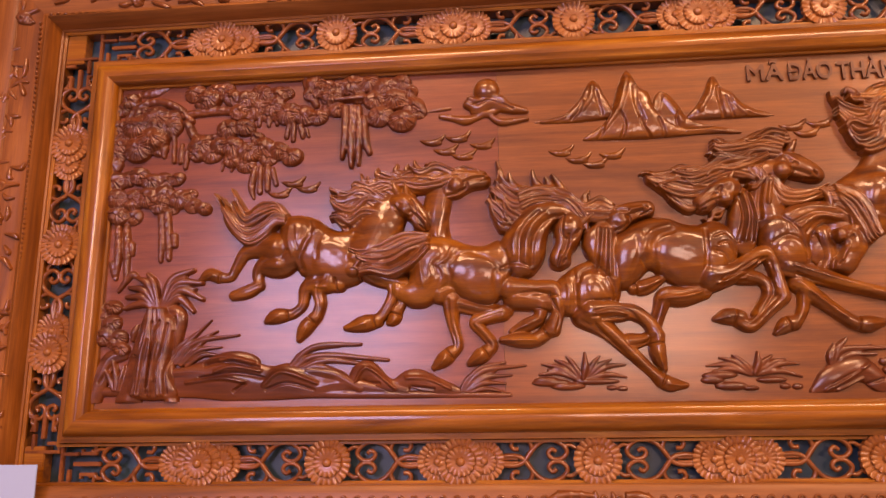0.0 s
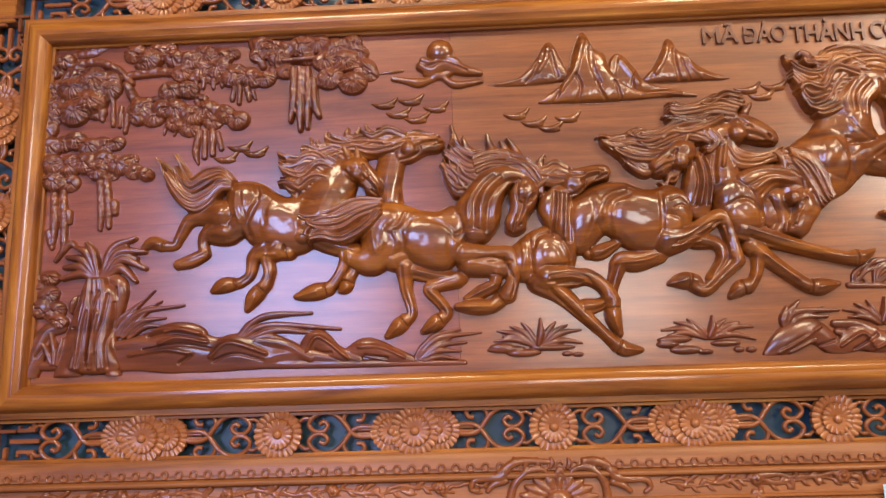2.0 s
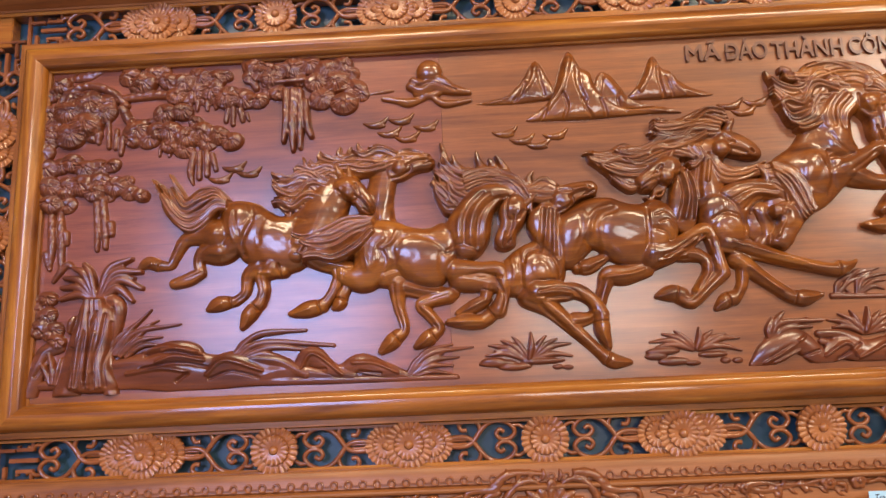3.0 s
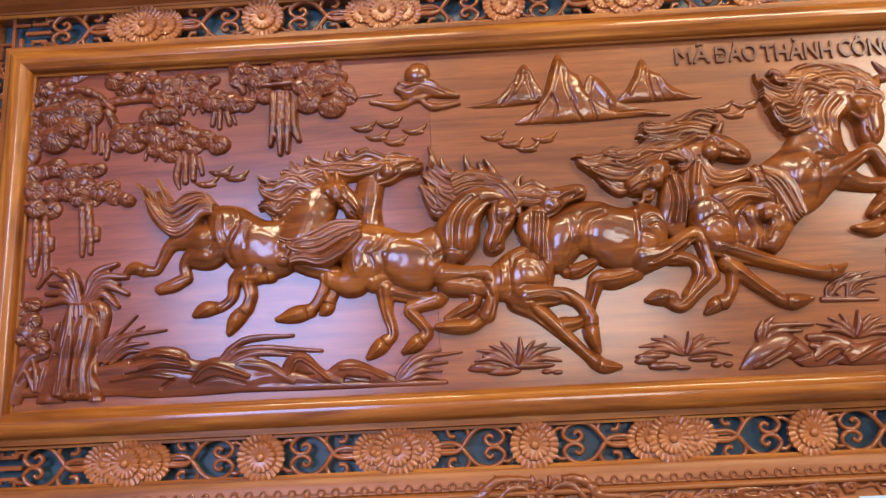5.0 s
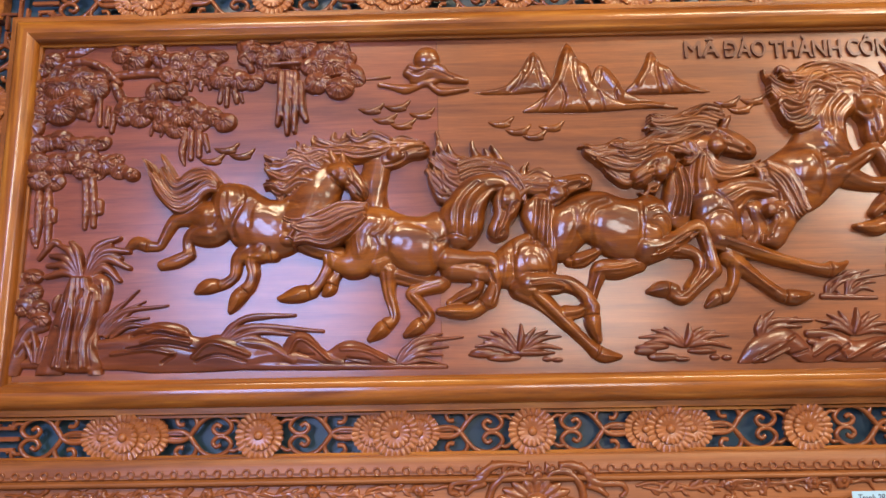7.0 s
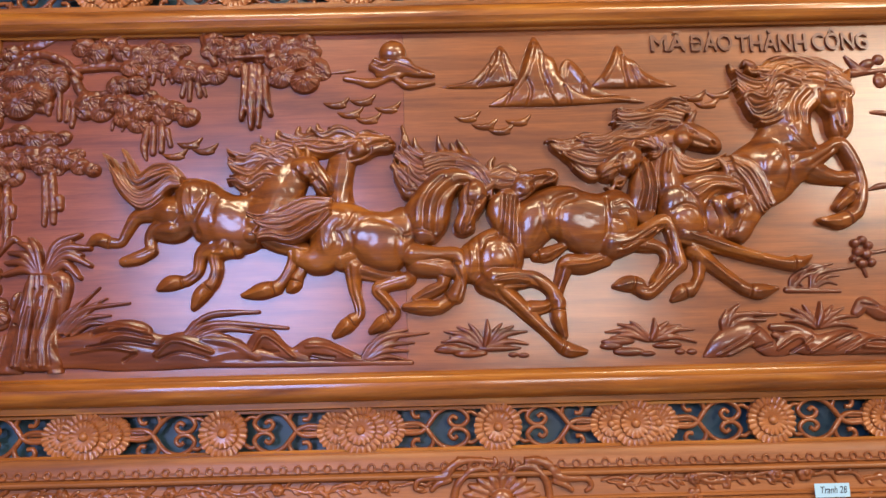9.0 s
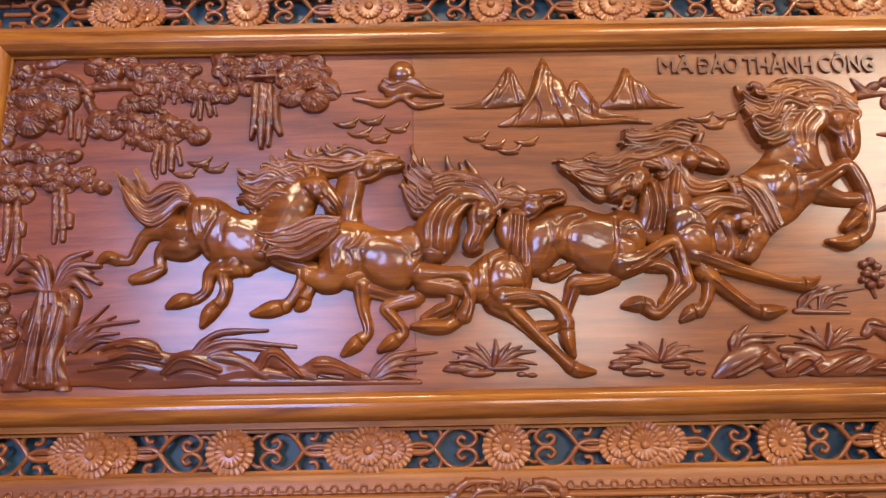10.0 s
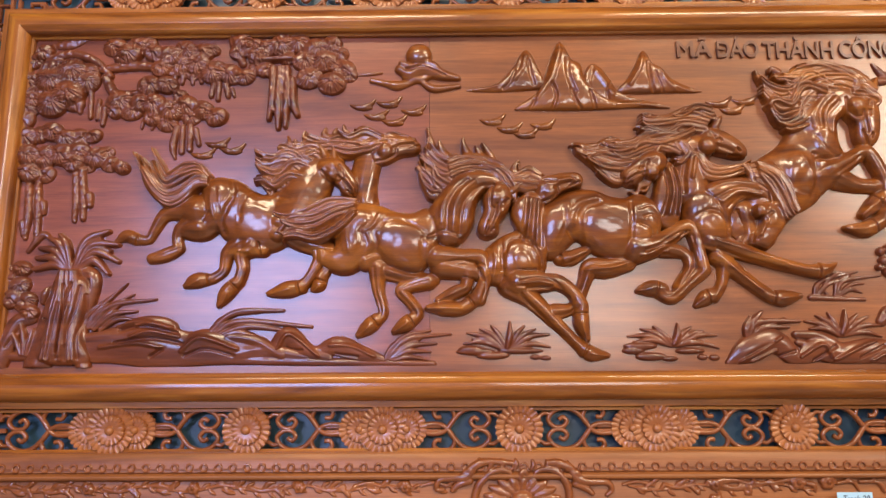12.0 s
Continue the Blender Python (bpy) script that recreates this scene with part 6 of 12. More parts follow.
r.strands([(0.628, 2.133), (0.580, 2.140), (0.545, 2.112), (0.510, 2.123), (0.475, 2.125)], [(0.624, 2.115), (0.583, 2.121), (0.547, 2.093), (0.506, 2.110), (0.474, 2.119)], n=5, r=0.0035, base=0.015, arch=0.012, wave=0.0015, seed=53, tip=0.5)
r.strands([(0.607, 2.114), (0.562, 2.108), (0.529, 2.082), (0.494, 2.094), (0.454, 2.091)], [(0.608, 2.097), (0.568, 2.090), (0.531, 2.063), (0.491, 2.080), (0.454, 2.085)], n=5, r=0.0035, base=0.018, arch=0.012, wave=0.0015, seed=54, tip=0.5)
r.strands([(0.589, 2.092), (0.546, 2.073), (0.508, 2.063), (0.467, 2.062), (0.439, 2.026)], [(0.595, 2.076), (0.551, 2.055), (0.509, 2.045), (0.472, 2.050), (0.443, 2.022)], n=5, r=0.0035, base=0.021, arch=0.012, wave=0.0015, seed=55, tip=0.5)
r.strands([(0.574, 2.073), (0.539, 2.047), (0.501, 2.047), (0.460, 2.023)], [(0.584, 2.059), (0.544, 2.028), (0.504, 2.032), (0.462, 2.018)], n=5, r=0.0035, base=0.015, arch=0.012, wave=0.0015, seed=56, tip=0.5)
r.strands([(0.557, 2.048), (0.568, 2.032), (0.553, 2.015), (0.539, 2.018)], [(0.571, 2.057), (0.586, 2.029), (0.557, 2.001), (0.536, 2.012)], n=5, r=0.0035, base=0.018, arch=0.012, wave=0.0015, seed=57, tip=0.5)
r.strands([(0.635, 2.142), (0.599, 2.149), (0.564, 2.128), (0.537, 2.121)], [(0.631, 2.124), (0.601, 2.129), (0.568, 2.113), (0.537, 2.115)], n=5, r=0.0035, base=0.021, arch=0.012, wave=0.0015, seed=58, tip=0.5)
r.strands([(0.556, 2.071), (0.573, 2.043), (0.571, 2.023), (0.547, 2.006)], [(0.535, 2.055), (0.549, 2.037), (0.556, 2.023), (0.542, 2.014)], n=5, r=0.0034, base=0.024, arch=0.006, seed=55)
r.tube([(0.505, 2.119, 0.0089), (0.490, 2.126, 0.0075), (0.482, 2.129, 0.0030)], base=0.012)
r.tube([(0.479, 2.087, 0.0088), (0.470, 2.097, 0.0060), (0.461, 2.095, 0.0030)], base=0.012)
r.tube([(0.336, 2.052, 0.0074), (0.319, 2.056, 0.0059), (0.307, 2.053, 0.0030)], base=0.012)
r.strands([(0.550, 2.112), (0.496, 2.093), (0.455, 2.066), (0.416, 2.063), (0.361, 2.062)], [(0.556, 2.019), (0.518, 2.036), (0.472, 2.029), (0.426, 2.013), (0.398, 2.028)], n=12, r=0.0044, base=0.018, arch=0.012, wave=0.003, seed=62, tip=0.45)
r.strands([(0.478, 2.059), (0.416, 2.063), (0.364, 2.059), (0.302, 2.053)], [(0.436, 1.971), (0.403, 1.955), (0.366, 1.994), (0.311, 2.044)], n=14, r=0.0044, base=0.013, arch=0.012, wave=0.003, seed=63, tip=0.45)
r.rough(0.00018, 0.030, 7)
r.done("carved_horse", relief_panel, "carved horse turning its head back over its shoulder")

# horse with raised head
r = Relief(0.444, 0.764, 1.884, 2.163)
r.tube([(0.598, 2.048, 0.0382), (0.583, 1.996, 0.0393), (0.584, 1.939, 0.0433)], h=0.72, base=0.006)
r.form([(0.601, 2.072), (0.626, 2.092), (0.661, 2.083), (0.690, 2.064), (0.711, 2.042), (0.712, 2.022), (0.691, 2.017), (0.662, 2.023), (0.630, 2.032), (0.605, 2.040)], h=1, base=0.014, cap=0.026, k=0.003)
r.boss([(0.602, 2.052), (0.620, 2.076), (0.648, 2.070), (0.648, 2.043), (0.621, 2.030)], h=0.0036, crisp=0.7)
r.lump(0.618, 2.043, 0.0206, 0.0206, 0, h=0.0153, base=0.031, k=0.004)
r.swell([(0.627, 2.066, 0.0170), (0.656, 2.053, 0.0159), (0.687, 2.035, 0.0124)], 0.0017)
r.swell([(0.628, 2.073, 0.0074), (0.637, 2.062, 0.0087), (0.648, 2.055, 0.0067)], -0.006)
r.lump(0.638, 2.061, 0.0057, 0.0043, 0, h=0.004, base=0.035, k=0.001)
r.swell([(0.634, 2.044, 0.0053), (0.657, 2.038, 0.0067), (0.676, 2.030, 0.0053)], -0.005)
r.swell([(0.686, 2.036, 0.0053), (0.691, 2.031, 0.0046)], -0.008)
r.swell([(0.695, 2.018, 0.0040), (0.679, 2.022, 0.0043), (0.667, 2.024, 0.0033)], -0.008)
r.swell([(0.590, 2.033, 0.0053), (0.609, 2.025, 0.0053), (0.633, 2.027, 0.0053), (0.641, 2.037, 0.0040)], -0.006)
r.tube([(0.620, 2.084, 0.0096), (0.613, 2.100, 0.0081), (0.602, 2.117, 0.0030)], h=1, base=0.022, k=0.001)
r.swell([(0.573, 2.022, 0.0080), (0.562, 1.975, 0.0079), (0.561, 1.935, 0.0078)], -0.007)
r.swell([(0.589, 2.015, 0.0066), (0.579, 1.968, 0.0066)], 0.005)
r.tube([(0.642, 2.092, 0.0103), (0.652, 2.108, 0.0075), (0.658, 2.117, 0.0030)], h=1, base=0.022)
r.strands([(0.640, 2.140), (0.614, 2.134), (0.587, 2.120), (0.566, 2.103)], [(0.645, 2.105), (0.618, 2.106), (0.598, 2.096), (0.583, 2.079)], n=8, r=0.0034, base=0.018, arch=0.01, seed=61)
r.strands([(0.602, 2.036), (0.629, 2.003), (0.674, 1.991), (0.729, 2.001)], [(0.591, 2.017), (0.613, 1.969), (0.671, 1.964), (0.735, 1.984)], n=10, r=0.0036, base=0.018, arch=0.01, seed=62)
r.strands([(0.598, 2.023), (0.589, 1.996), (0.601, 1.978), (0.587, 1.971)], [(0.622, 2.002), (0.610, 1.982), (0.617, 1.973), (0.609, 1.965)], n=5, r=0.0032, base=0.022, arch=0.006, seed=63)
r.strands([(0.639, 2.121), (0.592, 2.143), (0.538, 2.126), (0.485, 2.121), (0.467, 2.132)], [(0.607, 2.075), (0.560, 2.076), (0.508, 2.075), (0.464, 2.094)], n=12, r=0.0044, base=0.018, arch=0.012, wave=0.003, seed=64, tip=0.45)
r.strands([(0.602, 2.045), (0.614, 2.015), (0.645, 2.001), (0.691, 2.003), (0.734, 2.016)], [(0.586, 2.008), (0.610, 1.967), (0.655, 1.966), (0.695, 1.978), (0.744, 1.985)], n=9, r=0.0044, base=0.018, arch=0.012, wave=0.003, seed=65, tip=0.45)
r.rough(0.00018, 0.030, 8)
r.done("carved_horse", relief_panel, "carved horse with its head raised above the herd")

# horse that bows its head between its knees
r = Relief(0.515, 0.907, 1.656, 2.024)
r.form([(0.554, 1.871), (0.563, 1.935), (0.602, 1.958), (0.642, 1.938), (0.665, 1.882), (0.663, 1.830), (0.638, 1.802), (0.599, 1.809), (0.574, 1.837)], h=0.704, base=0.006, cap=0.046, k=0.008)
r.form([(0.590, 1.934), (0.625, 1.961), (0.684, 1.972), (0.735, 1.964), (0.762, 1.933), (0.763, 1.904), (0.730, 1.910), (0.700, 1.918), (0.673, 1.900), (0.659, 1.864), (0.649, 1.838), (0.614, 1.841), (0.586, 1.881)], h=0.792, base=0.012, cap=0.04, k=0.008)
r.boss([(0.579, 1.862), (0.609, 1.884), (0.641, 1.872), (0.653, 1.837), (0.637, 1.803), (0.605, 1.812), (0.587, 1.833)], h=0.0072, crisp=0.55)
r.boss([(0.560, 1.906), (0.577, 1.935), (0.600, 1.937), (0.613, 1.905), (0.598, 1.882), (0.567, 1.872)], h=0.0048, crisp=0.8)
r.swell([(0.602, 1.936, 0.0060), (0.628, 1.912, 0.0060), (0.645, 1.875, 0.0060), (0.650, 1.841, 0.0060)], -0.0035)
r.swell([(0.579, 1.877, 0.0048), (0.608, 1.891, 0.0048), (0.638, 1.880, 0.0048), (0.653, 1.849, 0.0048)], -0.003)
r.swell([(0.626, 1.920, 0.0060), (0.677, 1.942, 0.0060), (0.730, 1.936, 0.0060)], -0.003)
r.swell([(0.652, 1.896, 0.0060), (0.688, 1.924, 0.0060), (0.738, 1.917, 0.0060)], -0.003)
r.swell([(0.640, 1.909, 0.0073), (0.681, 1.933, 0.0073), (0.731, 1.927, 0.0073)], 0.0033)
r.swell([(0.613, 1.941, 0.0073), (0.662, 1.956, 0.0073), (0.721, 1.951, 0.0073)], 0.0022)
r.form([(0.729, 1.907), (0.756, 1.913), (0.777, 1.890), (0.784, 1.860), (0.766, 1.833), (0.744, 1.804), (0.720, 1.808), (0.699, 1.818), (0.703, 1.835), (0.720, 1.848), (0.727, 1.878)], h=1, base=0.018, cap=0.026, k=0.003)
r.boss([(0.727, 1.895), (0.748, 1.902), (0.764, 1.881), (0.756, 1.855), (0.728, 1.853)], h=0.0036, crisp=0.7)
r.swell([(0.727, 1.905, 0.0074), (0.720, 1.873, 0.0061), (0.713, 1.841, 0.0040), (0.707, 1.826, 0.0036)], -0.0022)
r.swell([(0.744, 1.901, 0.0096), (0.734, 1.870, 0.0079), (0.722, 1.839, 0.0053), (0.715, 1.824, 0.0047)], 0.0016)
r.lump(0.725, 1.889, 0.0161, 0.0161, 0, h=0.0119, base=0.0332, k=0.004)
r.swell([(0.742, 1.884, 0.0078), (0.732, 1.857, 0.0072), (0.718, 1.827, 0.0057)], 0.004)
r.swell([(0.748, 1.884, 0.0057), (0.739, 1.875, 0.0067), (0.734, 1.864, 0.0051)], -0.006)
r.lump(0.738, 1.874, 0.0044, 0.0034, 0, h=0.004, base=0.0364, k=0.001)
r.swell([(0.726, 1.875, 0.0041), (0.721, 1.854, 0.0051), (0.714, 1.836, 0.0041)], -0.005)
r.swell([(0.719, 1.829, 0.0041), (0.715, 1.824, 0.0036)], -0.008)
r.swell([(0.705, 1.818, 0.0031), (0.708, 1.832, 0.0033), (0.710, 1.844, 0.0026)], -0.008)
r.swell([(0.718, 1.912, 0.0042), (0.712, 1.894, 0.0042), (0.713, 1.873, 0.0041), (0.721, 1.868, 0.0031)], -0.006)
r.tube([(0.758, 1.901, 0.0075), (0.770, 1.910, 0.0063), (0.784, 1.922, 0.0022)], h=1, base=0.028, k=0.001)
r.tube([(0.697, 1.893, 0.0287), (0.706, 1.846, 0.0214), (0.691, 1.820, 0.0171)], h=0.8, base=0.004)
r.swell([(0.677, 1.884, 0.0074), (0.688, 1.841, 0.0055), (0.675, 1.818, 0.0044)], -0.0022)
r.swell([(0.694, 1.888, 0.0096), (0.701, 1.840, 0.0072), (0.684, 1.813, 0.0058)], 0.0016)
r.swell([(0.678, 1.893, 0.0052), (0.683, 1.841, 0.0051)], -0.006)
r.tube([(0.609, 1.823, 0.0241), (0.687, 1.798, 0.0182), (0.751, 1.776, 0.0145), (0.823, 1.757, 0.0132), (0.853, 1.754, 0.0173)], h=1, base=0.014)
r.swell([(0.599, 1.810, 0.0065), (0.675, 1.787, 0.0055), (0.740, 1.766, 0.0043), (0.811, 1.748, 0.0039), (0.841, 1.743, 0.0047)], -0.0022)
r.swell([(0.605, 1.825, 0.0086), (0.680, 1.799, 0.0071), (0.743, 1.777, 0.0057), (0.814, 1.757, 0.0052), (0.843, 1.755, 0.0061)], 0.0016)
r.tube([(0.853, 1.756, 0.0173), (0.871, 1.758, 0.0120), (0.891, 1.770, 0.0040)], h=1, base=0.014)
r.swell([(0.849, 1.734, 0.0038), (0.848, 1.773, 0.0038)], -0.006)
r.swell([(0.861, 1.755, 0.0064), (0.880, 1.766, 0.0038)], 0.003)
r.tube([(0.631, 1.787, 0.0227), (0.683, 1.742, 0.0169), (0.732, 1.703, 0.0156), (0.752, 1.695, 0.0171)], h=1, base=0.006)
r.swell([(0.616, 1.775, 0.0061), (0.668, 1.732, 0.0050), (0.718, 1.694, 0.0046), (0.738, 1.685, 0.0046)], -0.0022)
r.swell([(0.626, 1.787, 0.0080), (0.676, 1.742, 0.0066), (0.725, 1.703, 0.0060), (0.743, 1.696, 0.0060)], 0.0016)
r.tube([(0.752, 1.695, 0.0171), (0.772, 1.694, 0.0189), (0.808, 1.699, 0.0066)], h=1, base=0.006)
r.swell([(0.745, 1.672, 0.0037), (0.749, 1.711, 0.0038)], -0.006)
r.swell([(0.761, 1.691, 0.0063), (0.796, 1.695, 0.0037)], 0.003)
r.tube([(0.643, 1.774, 0.0174), (0.636, 1.728, 0.0132), (0.616, 1.697, 0.0144)], h=1, base=0.004)
r.swell([(0.627, 1.770, 0.0047), (0.621, 1.726, 0.0039), (0.602, 1.697, 0.0039)], -0.0022)
r.swell([(0.638, 1.769, 0.0061), (0.630, 1.723, 0.0052), (0.610, 1.692, 0.0051)], 0.0016)
r.tube([(0.616, 1.703, 0.0159), (0.597, 1.695, 0.0178), (0.574, 1.678, 0.0066)], h=1, base=0.004)
r.swell([(0.596, 1.714, 0.0038), (0.607, 1.680, 0.0037)], -0.006)
r.swell([(0.589, 1.692, 0.0063), (0.565, 1.675, 0.0037)], 0.003)
r.swell([(0.618, 1.823, 0.0051), (0.692, 1.799, 0.0051), (0.777, 1.772, 0.0038)], 0.004)
r.swell([(0.623, 1.806, 0.0051), (0.690, 1.781, 0.0051), (0.775, 1.757, 0.0038)], -0.005)
r.swell([(0.651, 1.767, 0.0051), (0.720, 1.709, 0.0050)], 0.004)
r.strands([(0.711, 1.997), (0.770, 2.001), (0.805, 1.937), (0.812, 1.883)], [(0.723, 1.956), (0.749, 1.929), (0.762, 1.885), (0.764, 1.863)], n=16, r=0.0036, base=0.022, arch=0.012, wave=0.008, seed=71)
r.strands([(0.711, 1.999), (0.722, 1.975), (0.736, 1.958), (0.762, 1.931)], [(0.691, 1.994), (0.706, 1.970), (0.719, 1.952), (0.739, 1.921)], n=5, r=0.0034, base=0.026, arch=0.006, seed=72)
r.strands([(0.726, 2.004), (0.774, 1.993), (0.798, 1.957), (0.808, 1.910), (0.826, 1.882)], [(0.731, 1.969), (0.751, 1.937), (0.763, 1.905), (0.775, 1.870), (0.792, 1.865)], n=12, r=0.0044, base=0.028, arch=0.012, wave=0.003, seed=66, tip=0.45)
r.rough(0.00018, 0.030, 9)
r.done("carved_horse", relief_panel, "carved horse bowing its head, forelegs reaching forward")

# pine boughs
r = Relief(-0.985, -0.765, 2.093, 2.355)
r.tube([(-0.976, 2.194, 0.0111), (-0.956, 2.236, 0.0112), (-0.927, 2.279, 0.0112), (-0.877, 2.296, 0.0113), (-0.822, 2.277, 0.0098), (-0.785, 2.240, 0.0084)], h=0.8, base=0.008)
r.tube([(-0.939, 2.317, 0.0057), (-0.889, 2.327, 0.0170), (-0.845, 2.338, 0.0043)], h=0.5, base=0.0)
r.cluster(-1.014, 2.251, 0.0252, 0.0082, 95)
r.cluster(-0.969, 2.279, 0.0197, 0.0056, 89)
r.cluster(-0.947, 2.300, 0.0211, 0.0114, 95)
r.cluster(-0.978, 2.229, 0.0223, 0.0085, 68)
r.cluster(-0.947, 2.214, 0.0307, 0.0023, 60)
r.cluster(-0.921, 2.228, 0.0363, 0.0098, 32)
r.cluster(-0.879, 2.248, 0.0364, 0.0085, 21)
r.cluster(-0.842, 2.245, 0.0307, 0.0031, 61)
r.cluster(-0.881, 2.194, 0.0373, 0.0107, 49)
r.cluster(-0.919, 2.169, 0.0345, 0.0074, 74)
r.cluster(-0.840, 2.222, 0.0306, 0.0045, 94)
r.cluster(-0.866, 2.170, 0.0235, 0.0042, 36)
r.cluster(-0.974, 2.158, 0.0247, 0.0038, 99)
r.cluster(-0.982, 2.130, 0.0247, 0.0059, 98)
r.cluster(-0.962, 2.179, 0.0208, 0.01, 18)
r.cluster(-0.914, 2.263, 0.0224, 0.0082, 57)
r.tube([(-0.847, 2.186, 0.0069), (-0.851, 2.150, 0.0069)], h=1, base=0.002, k=0)
r.tube([(-0.828, 2.199, 0.0069), (-0.825, 2.136, 0.0069)], h=1, base=0.002, k=0)
r.tube([(-0.807, 2.178, 0.0069), (-0.809, 2.133, 0.0069)], h=1, base=0.002, k=0)
r.tube([(-0.791, 2.160, 0.0096), (-0.795, 2.118, 0.0068)], h=1, base=0.002, k=0)
r.rough(0.0007, 0.013, 41)
r.done("pine_bough", relief_panel, "carved pine bough in a rounded dome with hanging roots", material=CARVED_DARK)

r = Relief(-0.829, -0.426, 2.159, 2.355)
r.tube([(-0.807, 2.256, 0.0098), (-0.753, 2.262, 0.0112), (-0.693, 2.263, 0.0112), (-0.638, 2.245, 0.0098)], h=0.8, base=0.006)
r.cluster(-0.780, 2.316, 0.0269, 0.0033, 1)
r.cluster(-0.741, 2.295, 0.0295, 0.0117, 1)
r.cluster(-0.707, 2.318, 0.0283, 0.0041, 28)
r.cluster(-0.679, 2.294, 0.0254, 0.0116, 22)
r.cluster(-0.643, 2.287, 0.0280, 0.0107, 38)
r.cluster(-0.606, 2.304, 0.0268, 0.0051, 26)
r.cluster(-0.565, 2.297, 0.0254, 0.0074, 87)
r.cluster(-0.543, 2.303, 0.0169, 0.0083, 24)
r.cluster(-0.660, 2.256, 0.0238, 0.0114, 89)
r.cluster(-0.617, 2.263, 0.0279, 0.004, 50)
r.cluster(-0.577, 2.267, 0.0280, 0.005, 47)
r.cluster(-0.536, 2.247, 0.0307, 0.0061, 19)
r.cluster(-0.495, 2.241, 0.0279, 0.0046, 43)
r.cluster(-0.460, 2.234, 0.0223, 0.005, 78)
r.cluster(-0.726, 2.318, 0.0198, 0.0079, 77)
r.cluster(-0.760, 2.282, 0.0182, 0.0088, 44)
r.cluster(-0.589, 2.243, 0.0167, 0.0027, 46)
r.tube([(-0.629, 2.243, 0.0070), (-0.630, 2.220, 0.0056)], h=1, base=0.002, k=0)
r.tube([(-0.610, 2.238, 0.0070), (-0.612, 2.220, 0.0056)], h=1, base=0.002, k=0)
r.tube([(-0.588, 2.238, 0.0070), (-0.587, 2.219, 0.0056)], h=1, base=0.002, k=0)
r.tube([(-0.570, 2.242, 0.0070), (-0.566, 2.222, 0.0056)], h=1, base=0.002, k=0)
r.tube([(-0.536, 2.222, 0.0069), (-0.541, 2.187, 0.0069)], h=1, base=0.002, k=0)
r.tube([(-0.523, 2.218, 0.0070), (-0.524, 2.178, 0.0069)], h=1, base=0.002, k=0)
r.tube([(-0.506, 2.212, 0.0084), (-0.500, 2.186, 0.0069)], h=1, base=0.002, k=0)
r.tube([(-0.492, 2.203, 0.0069), (-0.485, 2.186, 0.0042)], h=1, base=0.002, k=0)
r.rough(0.0007, 0.013, 42)
r.done("pine_bough", relief_panel, "carved pine bough of round needle clusters", material=CARVED_DARK)

r = Relief(-0.818, -0.486, 2.016, 2.257)
r.tube([(-0.795, 2.234, 0.0112), (-0.773, 2.197, 0.0125), (-0.735, 2.193, 0.0097), (-0.682, 2.203, 0.0083)], h=0.8, base=0.006)
r.cluster(-0.688, 2.213, 0.0264, 0.0102, 62)
r.cluster(-0.647, 2.215, 0.0250, 0.009, 24)
r.cluster(-0.759, 2.172, 0.0303, 0.0068, 91)
r.cluster(-0.728, 2.151, 0.0275, 0.0038, 33)
r.cluster(-0.703, 2.168, 0.0248, 0.0118, 3)
r.cluster(-0.671, 2.164, 0.0275, 0.0115, 46)
r.cluster(-0.635, 2.150, 0.0302, 0.0104, 3)
r.cluster(-0.599, 2.164, 0.0275, 0.0075, 54)
r.cluster(-0.558, 2.151, 0.0274, 0.0057, 75)
r.cluster(-0.523, 2.133, 0.0245, 0.0104, 58)
r.cluster(-0.641, 2.119, 0.0245, 0.0025, 24)
r.cluster(-0.676, 2.131, 0.0205, 0.0082, 26)
r.cluster(-0.584, 2.132, 0.0219, 0.0032, 32)
r.cluster(-0.768, 2.147, 0.0165, 0.0113, 60)
r.cluster(-0.613, 2.186, 0.0179, 0.0054, 46)
r.tube([(-0.617, 2.110, 0.0082), (-0.624, 2.062, 0.0095), (-0.617, 2.032, 0.0040)], h=1, base=0.002, k=0)
r.tube([(-0.603, 2.110, 0.0068), (-0.603, 2.048, 0.0081)], h=1, base=0.002, k=0)
r.tube([(-0.586, 2.110, 0.0082), (-0.584, 2.054, 0.0081)], h=1, base=0.002, k=0)
r.tube([(-0.573, 2.103, 0.0082), (-0.563, 2.066, 0.0068)], h=1, base=0.002, k=0)
r.tube([(-0.698, 2.126, 0.0055), (-0.701, 2.108, 0.0041)], h=1, base=0.002, k=0)
r.tube([(-0.671, 2.119, 0.0055), (-0.677, 2.105, 0.0041)], h=1, base=0.002, k=0)
r.rough(0.0007, 0.013, 43)
r.done("pine_bough", relief_panel, "carved pine bough with short hanging roots", material=CARVED_DARK)

r = Relief(-0.520, -0.180, 2.086, 2.355)
r.tube([(-0.494, 2.356, 0.0143), (-0.489, 2.315, 0.0127), (-0.468, 2.268, 0.0098)], h=0.8, base=0.004)
r.cluster(-0.469, 2.324, 0.0226, 0.0109, 33)
r.cluster(-0.481, 2.295, 0.0183, 0.0098, 14)
r.cluster(-0.455, 2.304, 0.0225, 0.0079, 48)
r.cluster(-0.430, 2.286, 0.0240, 0.0106, 5)
r.cluster(-0.409, 2.306, 0.0254, 0.0063, 12)
r.cluster(-0.429, 2.260, 0.0237, 0.0041, 66)
r.cluster(-0.376, 2.314, 0.0297, 0.0081, 19)
r.cluster(-0.336, 2.319, 0.0283, 0.0054, 90)
